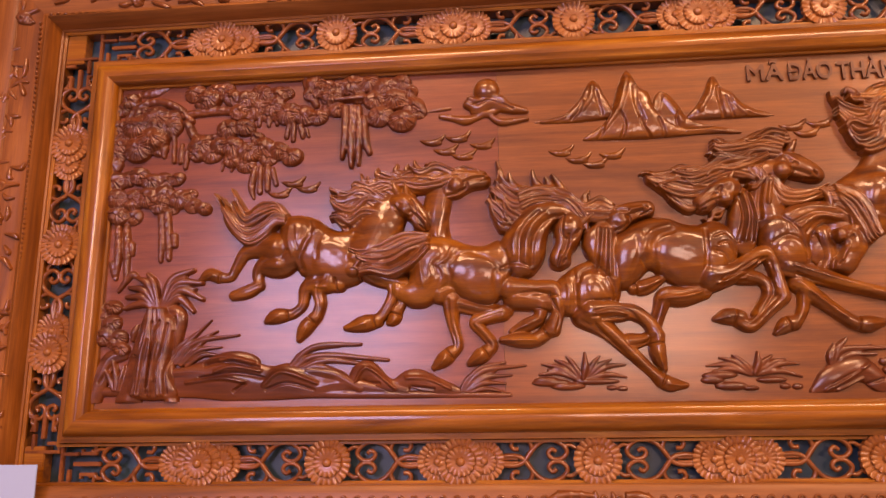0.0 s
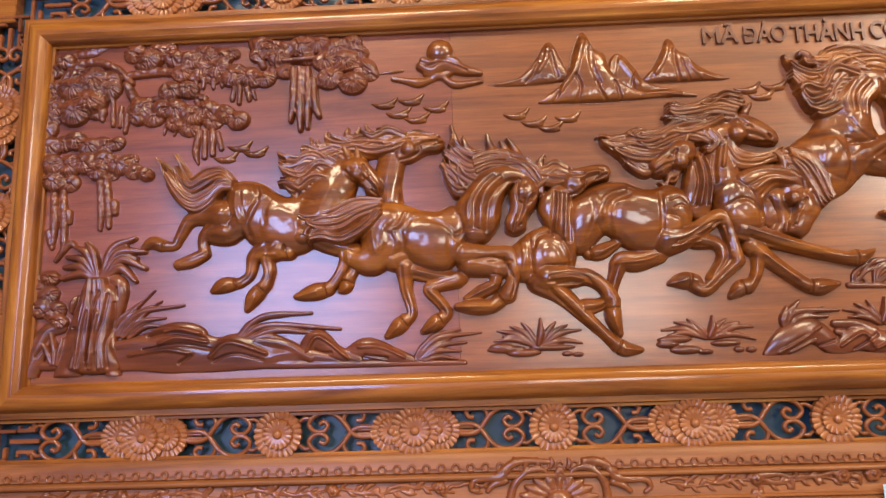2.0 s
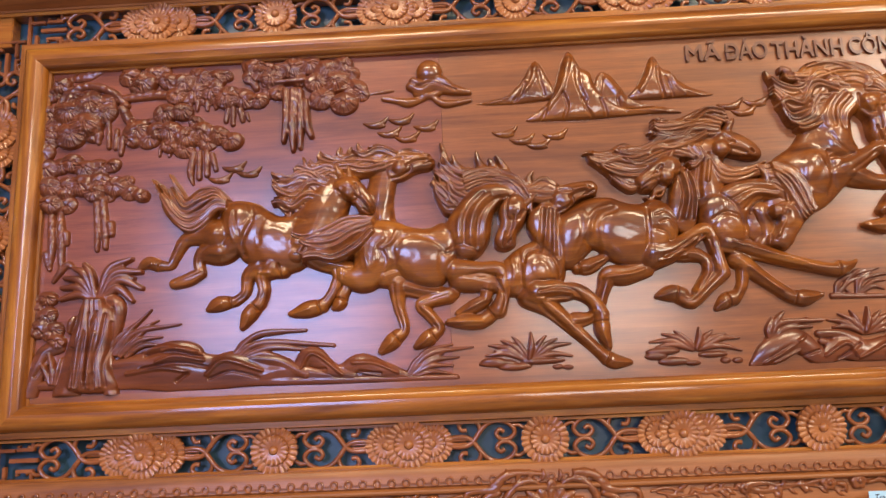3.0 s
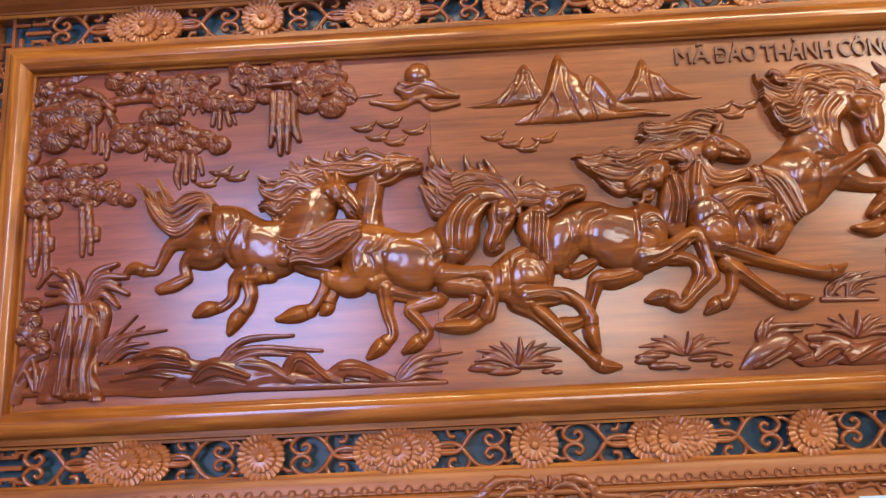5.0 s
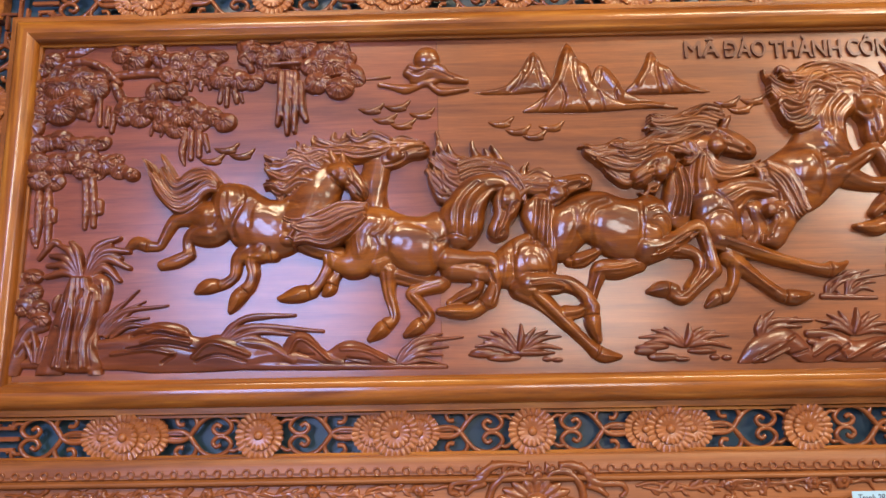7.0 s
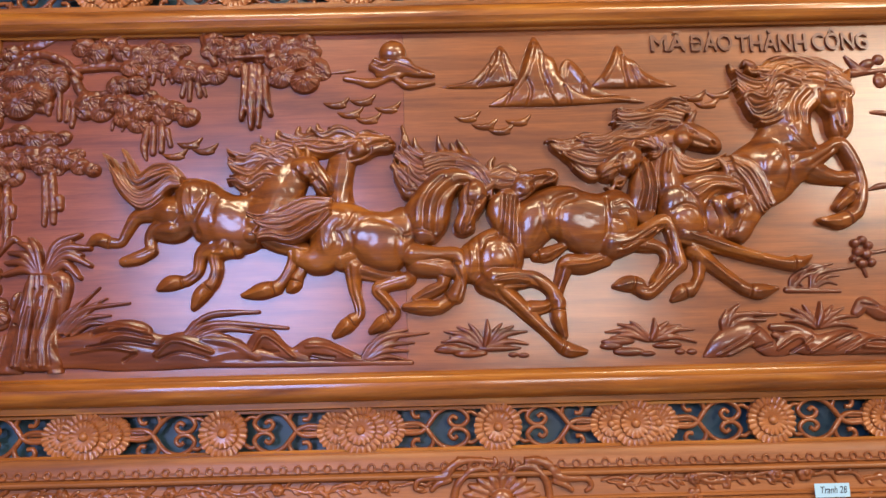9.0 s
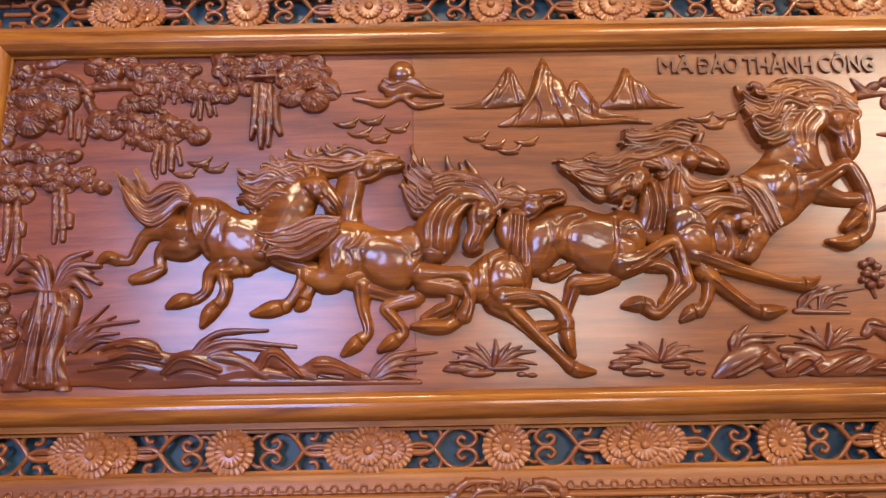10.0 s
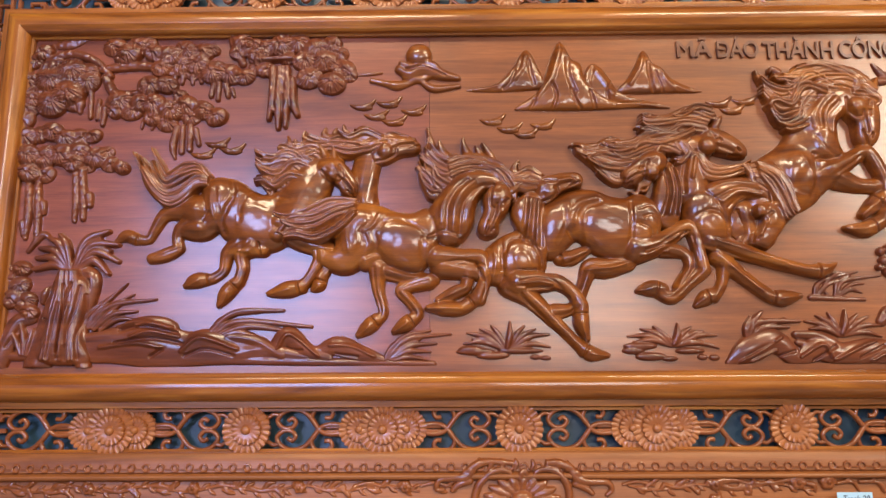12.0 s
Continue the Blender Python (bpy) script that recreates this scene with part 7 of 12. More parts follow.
r.cluster(-0.295, 2.303, 0.0282, 0.0075, 40)
r.cluster(-0.254, 2.314, 0.0226, 0.0089, 40)
r.cluster(-0.238, 2.291, 0.0225, 0.0038, 11)
r.cluster(-0.272, 2.271, 0.0280, 0.0083, 93)
r.cluster(-0.321, 2.272, 0.0252, 0.0089, 62)
r.cluster(-0.307, 2.230, 0.0306, 0.0036, 7)
r.cluster(-0.226, 2.250, 0.0278, 0.0028, 77)
r.cluster(-0.253, 2.214, 0.0305, 0.0073, 52)
r.cluster(-0.210, 2.235, 0.0181, 0.0023, 95)
r.cluster(-0.412, 2.251, 0.0209, 0.0079, 33)
r.cluster(-0.362, 2.281, 0.0197, 0.0066, 54)
r.cluster(-0.438, 2.319, 0.0170, 0.0035, 82)
r.tube([(-0.394, 2.254, 0.0084), (-0.393, 2.182, 0.0096), (-0.400, 2.126, 0.0055)], h=1, base=0.01, k=0)
r.tube([(-0.378, 2.253, 0.0084), (-0.378, 2.167, 0.0110), (-0.377, 2.103, 0.0055)], h=1, base=0.01, k=0)
r.tube([(-0.360, 2.253, 0.0084), (-0.359, 2.181, 0.0097), (-0.360, 2.108, 0.0055)], h=1, base=0.01, k=0)
r.tube([(-0.346, 2.224, 0.0083), (-0.343, 2.167, 0.0096), (-0.333, 2.136, 0.0069)], h=1, base=0.01, k=0)
r.tube([(-0.369, 2.253, 0.0084), (-0.369, 2.189, 0.0083)], h=1, base=0.01, k=0)
r.tube([(-0.383, 2.168, 0.0083), (-0.388, 2.147, 0.0069)], h=1, base=0.01, k=0)
r.tube([(-0.415, 2.275, 0.0056), (-0.348, 2.278, 0.0056)], base=0.016)
r.rough(0.0007, 0.013, 44)
r.done("pine_bough", relief_panel, "carved pine bough with long roots hanging below it", material=CARVED_DARK)

r = Relief(-0.985, -0.710, 1.816, 2.137)
r.cluster(-1.014, 2.089, 0.0245, 0.0023, 64)
r.cluster(-0.971, 2.088, 0.0272, 0.0053, 27)
r.cluster(-0.938, 2.094, 0.0245, 0.0033, 94)
r.cluster(-0.910, 2.100, 0.0245, 0.0076, 17)
r.cluster(-0.877, 2.084, 0.0245, 0.0083, 53)
r.cluster(-0.845, 2.085, 0.0244, 0.0031, 56)
r.cluster(-0.812, 2.089, 0.0190, 0.0057, 8)
r.cluster(-1.010, 2.024, 0.0269, 0.0104, 38)
r.cluster(-0.987, 2.053, 0.0271, 0.0034, 80)
r.cluster(-0.959, 2.039, 0.0296, 0.0105, 67)
r.cluster(-0.920, 2.038, 0.0297, 0.0065, 63)
r.cluster(-0.881, 2.043, 0.0270, 0.0089, 41)
r.cluster(-0.842, 2.048, 0.0270, 0.0068, 38)
r.cluster(-0.802, 2.036, 0.0270, 0.0067, 19)
r.cluster(-0.768, 2.019, 0.0214, 0.0031, 69)
r.cluster(-0.739, 2.010, 0.0174, 0.0116, 81)
r.cluster(-0.955, 1.998, 0.0255, 0.0114, 44)
r.cluster(-0.916, 1.995, 0.0215, 0.0038, 63)
r.cluster(-0.776, 2.049, 0.0162, 0.0047, 71)
r.cluster(-0.853, 2.021, 0.0216, 0.0107, 47)
r.cluster(-0.820, 2.016, 0.0174, 0.0026, 46)
r.tube([(-0.955, 1.986, 0.0094), (-0.949, 1.905, 0.0106), (-0.951, 1.844, 0.0065)], h=1, base=0.002, k=0)
r.tube([(-0.934, 1.986, 0.0080), (-0.928, 1.925, 0.0106), (-0.923, 1.836, 0.0078)], h=1, base=0.002, k=0)
r.tube([(-0.917, 1.925, 0.0106), (-0.914, 1.904, 0.0079)], h=1, base=0.002, k=0)
r.tube([(-0.848, 2.008, 0.0094), (-0.842, 1.943, 0.0093), (-0.841, 1.884, 0.0066)], h=1, base=0.002, k=0)
r.tube([(-0.833, 2.004, 0.0094), (-0.826, 1.954, 0.0107), (-0.821, 1.889, 0.0079)], h=1, base=0.002, k=0)
r.tube([(-0.811, 1.943, 0.0119), (-0.808, 1.922, 0.0093)], h=1, base=0.002, k=0)
r.tube([(-0.960, 1.879, 0.0105), (-0.955, 1.852, 0.0078)], h=1, base=0.002, k=0)
r.rough(0.0007, 0.013, 45)
r.done("pine_bough", relief_panel, "carved low pine bough with ragged hanging roots", material=CARVED_DARK)

# old trunk with palm leaves
r = Relief(-0.985, -0.712, 1.547, 1.875)
r.strands([(-0.855, 1.762), (-0.865, 1.693), (-0.874, 1.631), (-0.886, 1.551)], [(-0.813, 1.762), (-0.802, 1.692), (-0.807, 1.630), (-0.800, 1.549)], n=15, r=0.0063, base=0.01, arch=0.02, wave=0.003, seed=81, tip=1.1)
r.tube([(-0.894, 1.551, 0.0322), (-0.867, 1.657, 0.0304), (-0.850, 1.746, 0.0231)], h=0.6, base=0.002)
r.tube([(-0.789, 1.549, 0.0173), (-0.802, 1.644, 0.0151), (-0.785, 1.706, 0.0152), (-0.785, 1.751, 0.0180), (-0.818, 1.771, 0.0103)], h=0.8, base=0.006)
r.swell([(-0.794, 1.593, 0.0037), (-0.804, 1.655, 0.0038), (-0.789, 1.712, 0.0038), (-0.789, 1.744, 0.0038)], -0.006)
r.swell([(-0.881, 1.583, 0.0050), (-0.868, 1.644, 0.0050), (-0.884, 1.657, 0.0038)], -0.006)
r.form([(-0.889, 1.562), (-0.880, 1.626), (-0.870, 1.687), (-0.859, 1.737), (-0.828, 1.757), (-0.794, 1.746), (-0.782, 1.713), (-0.791, 1.666), (-0.792, 1.616), (-0.776, 1.559)], h=0.6, base=0.010, cap=0.024)
r.swell([(-0.842, 1.569, 0.0048), (-0.840, 1.636, 0.0048), (-0.833, 1.697, 0.0048), (-0.821, 1.734, 0.0048)], -0.006)
r.swell([(-0.820, 1.565, 0.0048), (-0.822, 1.623, 0.0048), (-0.809, 1.677, 0.0048), (-0.803, 1.728, 0.0048)], -0.006)
r.swell([(-0.796, 1.568, 0.0048), (-0.802, 1.615, 0.0048), (-0.791, 1.664, 0.0048), (-0.789, 1.709, 0.0048)], -0.005)
r.swell([(-0.833, 1.575, 0.0060), (-0.832, 1.628, 0.0060), (-0.822, 1.687, 0.0060)], 0.004)
r.swell([(-0.862, 1.569, 0.0036), (-0.855, 1.631, 0.0036), (-0.847, 1.691, 0.0036)], -0.004)
r.swell([(-0.844, 1.582, 0.0037), (-0.838, 1.656, 0.0038), (-0.838, 1.732, 0.0038)], -0.007)
r.tube([(-0.839, 1.763, 0.0064), (-0.874, 1.780, 0.0090), (-0.919, 1.770, 0.0052)], h=0.8, base=0.01, k=0)
r.tube([(-0.839, 1.765, 0.0064), (-0.878, 1.795, 0.0091), (-0.916, 1.796, 0.0052)], h=0.8, base=0.01, k=0)
r.tube([(-0.838, 1.766, 0.0064), (-0.874, 1.811, 0.0091), (-0.911, 1.819, 0.0052)], h=0.8, base=0.01, k=0)
r.tube([(-0.837, 1.767, 0.0064), (-0.865, 1.826, 0.0091), (-0.890, 1.841, 0.0052)], h=0.8, base=0.01, k=0)
r.tube([(-0.835, 1.768, 0.0064), (-0.850, 1.826, 0.0091), (-0.867, 1.850, 0.0052)], h=0.8, base=0.01, k=0)
r.tube([(-0.827, 1.771, 0.0064), (-0.806, 1.835, 0.0104), (-0.756, 1.858, 0.0052)], h=0.8, base=0.01, k=0)
r.tube([(-0.825, 1.768, 0.0064), (-0.792, 1.825, 0.0104), (-0.732, 1.826, 0.0052)], h=0.8, base=0.01, k=0)
r.tube([(-0.822, 1.766, 0.0064), (-0.784, 1.809, 0.0104), (-0.729, 1.787, 0.0052)], h=0.8, base=0.01, k=0)
r.tube([(-0.822, 1.763, 0.0064), (-0.785, 1.789, 0.0103), (-0.750, 1.759, 0.0051)], h=0.8, base=0.01, k=0)
r.tube([(-0.827, 1.768, 0.0064), (-0.813, 1.809, 0.0077), (-0.774, 1.841, 0.0039)], h=0.8, base=0.01, k=0)
r.tube([(-0.824, 1.767, 0.0064), (-0.788, 1.817, 0.0065), (-0.749, 1.811, 0.0039)], h=0.8, base=0.01, k=0)
r.tube([(-0.940, 1.813, 0.0052), (-0.911, 1.851, 0.0092), (-0.889, 1.840, 0.0039)], h=0.8, base=0.004)
r.cluster(-0.949, 1.773, 0.0206, 0.0089, 85)
r.cluster(-0.972, 1.748, 0.0217, 0.0023, 40)
r.cluster(-0.950, 1.732, 0.0242, 0.0056, 91)
r.cluster(-0.965, 1.703, 0.0229, 0.0087, 63)
r.cluster(-0.934, 1.696, 0.0254, 0.0046, 89)
r.cluster(-0.921, 1.673, 0.0189, 0.0092, 44)
r.cluster(-0.985, 1.774, 0.0154, 0.0085, 75)
r.tube([(-0.982, 1.553, 0.0223), (-0.949, 1.646, 0.0202), (-0.913, 1.658, 0.0114)], h=0.7, base=0.002)
r.swell([(-0.963, 1.596, 0.0050), (-0.937, 1.639, 0.0050)], -0.005)
r.tube([(-0.930, 1.578, 0.0050), (-0.943, 1.609, 0.0063), (-0.961, 1.634, 0.0038)], h=0.9, base=0.01, k=0)
r.tube([(-0.925, 1.578, 0.0050), (-0.927, 1.615, 0.0063), (-0.937, 1.646, 0.0038)], h=0.9, base=0.01, k=0)
r.tube([(-0.918, 1.577, 0.0050), (-0.913, 1.608, 0.0062), (-0.908, 1.633, 0.0038)], h=0.9, base=0.01, k=0)
r.tube([(-0.892, 1.695, 0.0063), (-0.888, 1.714, 0.0089), (-0.882, 1.727, 0.0038)], h=0.9, base=0.01, k=0)
r.done("palm_trunk", relief_panel, "carved old tree trunk with fan-shaped palm leaves", material=CARVED_DARK)

# rocks and grass along the bottom
r = Relief(-0.985, 0.006, 1.547, 1.708)
# added ground strip: joins rocks to fillet, stands in for their dark shadow line
r.tube([(-1.030, 1.576, 0.0112), (-0.817, 1.572, 0.0112), (-0.568, 1.566, 0.0112), (-0.318, 1.560, 0.0099), (-0.0130, 1.553, 0.0074)], h=0.8, base=0.002)
r.tube([(-0.818, 1.582, 0.0250), (-0.731, 1.597, 0.0399), (-0.650, 1.601, 0.0524), (-0.569, 1.589, 0.0396), (-0.469, 1.590, 0.0374), (-0.393, 1.571, 0.0174)], h=0.3, base=0.004)
r.tube([(-0.811, 1.576, 0.0149), (-0.744, 1.593, 0.0275), (-0.663, 1.591, 0.0274), (-0.587, 1.577, 0.0149)], h=0.5, base=0.002)
r.lump(-0.646, 1.633, 0.0626, 0.0300, 0, h=0.01, base=0.008)
r.tube([(-0.807, 1.612, 0.0100), (-0.745, 1.618, 0.0125), (-0.695, 1.614, 0.0112), (-0.652, 1.628, 0.0100)], h=0.7, base=0.006)
r.swell([(-0.718, 1.641, 0.0063), (-0.663, 1.650, 0.0075), (-0.599, 1.633, 0.0062)], 0.006)
r.swell([(-0.685, 1.616, 0.0062), (-0.642, 1.627, 0.0075), (-0.579, 1.616, 0.0062)], 0.006)
r.swell([(-0.752, 1.592, 0.0062), (-0.672, 1.601, 0.0075), (-0.609, 1.590, 0.0062)], 0.006)
r.swell([(-0.674, 1.640, 0.0050), (-0.631, 1.645, 0.0050), (-0.593, 1.636, 0.0038)], 0.006)
r.swell([(-0.711, 1.631, 0.0063), (-0.655, 1.638, 0.0063), (-0.586, 1.624, 0.0062)], -0.007)
r.swell([(-0.721, 1.602, 0.0050), (-0.641, 1.612, 0.0062), (-0.566, 1.599, 0.0050)], -0.007)
r.swell([(-0.639, 1.572, 0.0062), (-0.609, 1.590, 0.0062)], -0.007)
r.tube([(-0.586, 1.571, 0.0124), (-0.532, 1.604, 0.0274), (-0.479, 1.598, 0.0224), (-0.431, 1.568, 0.0099)], h=0.6, base=0.004)
r.swell([(-0.571, 1.583, 0.0062), (-0.529, 1.613, 0.0075), (-0.447, 1.587, 0.0062)], 0.006)
r.swell([(-0.565, 1.574, 0.0049), (-0.516, 1.588, 0.0049), (-0.453, 1.572, 0.0037)], -0.006)
r.tube([(-0.449, 1.575, 0.0149), (-0.394, 1.586, 0.0174), (-0.293, 1.569, 0.0099)], h=0.6, base=0.004)
r.tube([(-0.469, 1.615, 0.0087), (-0.406, 1.605, 0.0125), (-0.349, 1.573, 0.0087)], h=0.7, base=0.008)
r.done("carved_rock", relief_panel, "carved low rocks with flowing ridges", material=CARVED_DARK)

r = Relief(-0.816, -0.623, 1.613, 1.751)
r.tube([(-0.787, 1.637, 0.0050), (-0.774, 1.668, 0.0063), (-0.706, 1.736, 0.0026)], h=0.9, base=0.006, k=0)
r.tube([(-0.784, 1.637, 0.0050), (-0.762, 1.674, 0.0063), (-0.689, 1.711, 0.0025)], h=0.9, base=0.006, k=0)
r.tube([(-0.778, 1.637, 0.0050), (-0.738, 1.686, 0.0063), (-0.638, 1.700, 0.0032)], h=0.9, base=0.006, k=0)
r.tube([(-0.772, 1.633, 0.0050), (-0.730, 1.667, 0.0063), (-0.679, 1.673, 0.0025)], h=0.9, base=0.006, k=0)
r.tube([(-0.795, 1.643, 0.0050), (-0.789, 1.668, 0.0063), (-0.740, 1.708, 0.0025)], h=0.9, base=0.006, k=0)
r.tube([(-0.759, 1.630, 0.0050), (-0.723, 1.655, 0.0063), (-0.679, 1.654, 0.0025)], h=0.9, base=0.006, k=0)
r.tube([(-0.799, 1.631, 0.0050), (-0.785, 1.650, 0.0063), (-0.750, 1.680, 0.0025)], h=0.9, base=0.006, k=0)
r.tube([(-0.766, 1.643, 0.0050), (-0.743, 1.668, 0.0050), (-0.713, 1.692, 0.0025)], h=0.9, base=0.006, k=0)
r.done("grass_tuft", relief_panel, "carved tuft of long curved grass blades", material=CARVED_DARK, soften=1)

r = Relief(-0.537, -0.269, 1.570, 1.689)
r.tube([(-0.514, 1.623, 0.0063), (-0.472, 1.662, 0.0063), (-0.396, 1.671, 0.0038)], h=0.9, base=0.006, k=0)
r.tube([(-0.514, 1.619, 0.0063), (-0.459, 1.668, 0.0076), (-0.349, 1.673, 0.0038)], h=0.9, base=0.006, k=0)
r.tube([(-0.507, 1.616, 0.0063), (-0.446, 1.649, 0.0075), (-0.285, 1.636, 0.0038)], h=0.9, base=0.006, k=0)
r.tube([(-0.501, 1.613, 0.0062), (-0.433, 1.637, 0.0075), (-0.345, 1.629, 0.0038)], h=0.9, base=0.006, k=0)
r.tube([(-0.508, 1.632, 0.0050), (-0.484, 1.656, 0.0063), (-0.434, 1.668, 0.0025)], h=0.9, base=0.006, k=0)
r.tube([(-0.494, 1.610, 0.0063), (-0.445, 1.624, 0.0063), (-0.388, 1.608, 0.0038)], h=0.9, base=0.006, k=0)
r.tube([(-0.482, 1.603, 0.0062), (-0.420, 1.618, 0.0063), (-0.375, 1.586, 0.0037)], h=0.9, base=0.006, k=0)
r.tube([(-0.520, 1.616, 0.0050), (-0.496, 1.638, 0.0063), (-0.446, 1.649, 0.0038)], h=0.9, base=0.006, k=0)
r.done("grass_tuft", relief_panel, "carved tuft of long grass leaning to one side", material=CARVED_DARK, soften=1)

r = Relief(-0.398, -0.002, 1.547, 1.649)
r.tube([(-0.375, 1.580, 0.0112), (-0.338, 1.615, 0.0224), (-0.294, 1.584, 0.0174), (-0.244, 1.565, 0.0099)], h=0.6, base=0.004)
r.swell([(-0.360, 1.585, 0.0049), (-0.330, 1.619, 0.0062), (-0.267, 1.571, 0.0049)], 0.006)
r.swell([(-0.342, 1.585, 0.0050), (-0.304, 1.584, 0.0049)], -0.006)
r.tube([(-0.269, 1.584, 0.0100), (-0.225, 1.593, 0.0224), (-0.175, 1.576, 0.0199), (-0.113, 1.559, 0.0075)], h=0.6, base=0.003)
r.swell([(-0.242, 1.595, 0.0062), (-0.193, 1.592, 0.0062), (-0.143, 1.569, 0.0049)], 0.005)
r.swell([(-0.230, 1.576, 0.0050), (-0.180, 1.569, 0.0049)], -0.005)
r.tube([(-0.157, 1.562, 0.0062), (-0.0940, 1.556, 0.0074), (-0.0190, 1.554, 0.0050)], h=0.6, base=0.0)
r.done("carved_rock", relief_panel, "carved sloping rocks at the foot of the board", material=CARVED_DARK)

r = Relief(-0.136, 0.042, 1.547, 1.641)
r.tube([(-0.116, 1.566, 0.0050), (-0.0810, 1.611, 0.0063), (-0.0190, 1.626, 0.0025)], h=0.9, base=0.004, k=0)
r.tube([(-0.113, 1.566, 0.0050), (-0.0690, 1.607, 0.0063), (0.0270, 1.618, 0.0025)], h=0.9, base=0.004, k=0)
r.tube([(-0.109, 1.563, 0.0050), (-0.0630, 1.592, 0.0062), (-0.0060, 1.597, 0.0025)], h=0.9, base=0.004, k=0)
r.tube([(-0.107, 1.561, 0.0049), (-0.0690, 1.580, 0.0062), (-0.0190, 1.579, 0.0025)], h=0.9, base=0.004, k=0)
r.tube([(-0.119, 1.569, 0.0050), (-0.100, 1.595, 0.0062), (-0.0630, 1.615, 0.0025)], h=0.9, base=0.004, k=0)
r.tube([(-0.114, 1.564, 0.0050), (-0.0810, 1.590, 0.0050), (-0.0410, 1.607, 0.0025)], h=0.9, base=0.004, k=0)
r.tube([(-0.100, 1.560, 0.0050), (-0.0630, 1.568, 0.0050), (-0.0260, 1.561, 0.0025)], h=0.9, base=0.004, k=0)
r.tube([(-0.119, 1.562, 0.0050), (-0.109, 1.581, 0.0050), (-0.0880, 1.605, 0.0025)], h=0.9, base=0.004, k=0)
r.done("grass_tuft", relief_panel, "carved small tuft of swept grass", material=CARVED_DARK, soften=1)

r = Relief(0.027, 0.260, 1.547, 1.658)
r.tube([(0.143, 1.583, 0.0037), (0.103, 1.611, 0.0063), (0.0630, 1.620, 0.0025)], h=0.9, base=0.004, k=0)
r.tube([(0.146, 1.583, 0.0037), (0.119, 1.615, 0.0062), (0.0920, 1.629, 0.0025)], h=0.9, base=0.004, k=0)
r.tube([(0.148, 1.583, 0.0037), (0.133, 1.616, 0.0062), (0.117, 1.636, 0.0025)], h=0.9, base=0.004, k=0)
r.tube([(0.153, 1.583, 0.0037), (0.172, 1.615, 0.0063), (0.190, 1.635, 0.0025)], h=0.9, base=0.004, k=0)
r.tube([(0.156, 1.583, 0.0037), (0.187, 1.614, 0.0063), (0.215, 1.628, 0.0025)], h=0.9, base=0.004, k=0)
r.tube([(0.158, 1.583, 0.0037), (0.203, 1.611, 0.0062), (0.245, 1.616, 0.0025)], h=0.9, base=0.004, k=0)
r.tube([(0.158, 1.583, 0.0037), (0.204, 1.595, 0.0062), (0.246, 1.588, 0.0025)], h=0.9, base=0.004, k=0)
r.tube([(0.143, 1.583, 0.0037), (0.0990, 1.600, 0.0063), (0.0560, 1.597, 0.0025)], h=0.9, base=0.004, k=0)
r.tube([(0.145, 1.583, 0.0037), (0.109, 1.604, 0.0062), (0.0750, 1.607, 0.0025)], h=0.9, base=0.004, k=0)
r.tube([(0.153, 1.583, 0.0037), (0.168, 1.607, 0.0063), (0.182, 1.620, 0.0025)], h=0.9, base=0.004, k=0)
r.tube([(0.150, 1.583, 0.0037), (0.139, 1.606, 0.0062), (0.130, 1.621, 0.0025)], h=0.9, base=0.004, k=0)
r.tube([(0.151, 1.588, 0.0050), (0.157, 1.613, 0.0075), (0.158, 1.643, 0.0025)], h=1, base=0.008, k=0)
r.lump(0.0810, 1.579, 0.0422, 0.0087, 0, h=0.01, base=0.002)
r.lump(0.118, 1.570, 0.0373, 0.0087, 0, h=0.01, base=0.002)
r.lump(0.181, 1.580, 0.0495, 0.0074, 0, h=0.01, base=0.002)
r.lump(0.0710, 1.585, 0.0274, 0.0075, 0, h=0.01, base=0.002)
r.lump(0.213, 1.566, 0.0124, 0.0062, 0, h=0.008)
r.lump(0.236, 1.564, 0.0124, 0.0062, 0, h=0.008)
r.done("grass_tuft", relief_panel, "carved spiky tuft growing from flat stones", material=CARVED_DARK)

r = Relief(0.393, 0.633, 1.547, 1.652)
r.tube([(0.511, 1.589, 0.0037), (0.465, 1.611, 0.0062), (0.420, 1.610, 0.0025)], h=0.9, base=0.004, k=0)
r.tube([(0.513, 1.589, 0.0037), (0.481, 1.617, 0.0062), (0.449, 1.627, 0.0025)], h=0.9, base=0.004, k=0)
r.tube([(0.515, 1.589, 0.0037), (0.496, 1.617, 0.0063), (0.477, 1.632, 0.0025)], h=0.9, base=0.004, k=0)
r.tube([(0.521, 1.589, 0.0037), (0.541, 1.616, 0.0063), (0.560, 1.630, 0.0025)], h=0.9, base=0.004, k=0)
r.tube([(0.524, 1.589, 0.0037), (0.557, 1.614, 0.0063), (0.587, 1.622, 0.0025)], h=0.9, base=0.004, k=0)
r.tube([(0.526, 1.589, 0.0037), (0.573, 1.611, 0.0063), (0.616, 1.612, 0.0025)], h=0.9, base=0.004, k=0)
r.tube([(0.526, 1.589, 0.0037), (0.574, 1.596, 0.0063), (0.619, 1.584, 0.0025)], h=0.9, base=0.004, k=0)
r.tube([(0.511, 1.589, 0.0037), (0.472, 1.602, 0.0062), (0.432, 1.598, 0.0025)], h=0.9, base=0.004, k=0)
r.tube([(0.516, 1.589, 0.0037), (0.506, 1.608, 0.0063), (0.496, 1.619, 0.0025)], h=0.9, base=0.004, k=0)
r.tube([(0.521, 1.589, 0.0037), (0.535, 1.603, 0.0063), (0.548, 1.611, 0.0025)], h=0.9, base=0.004, k=0)
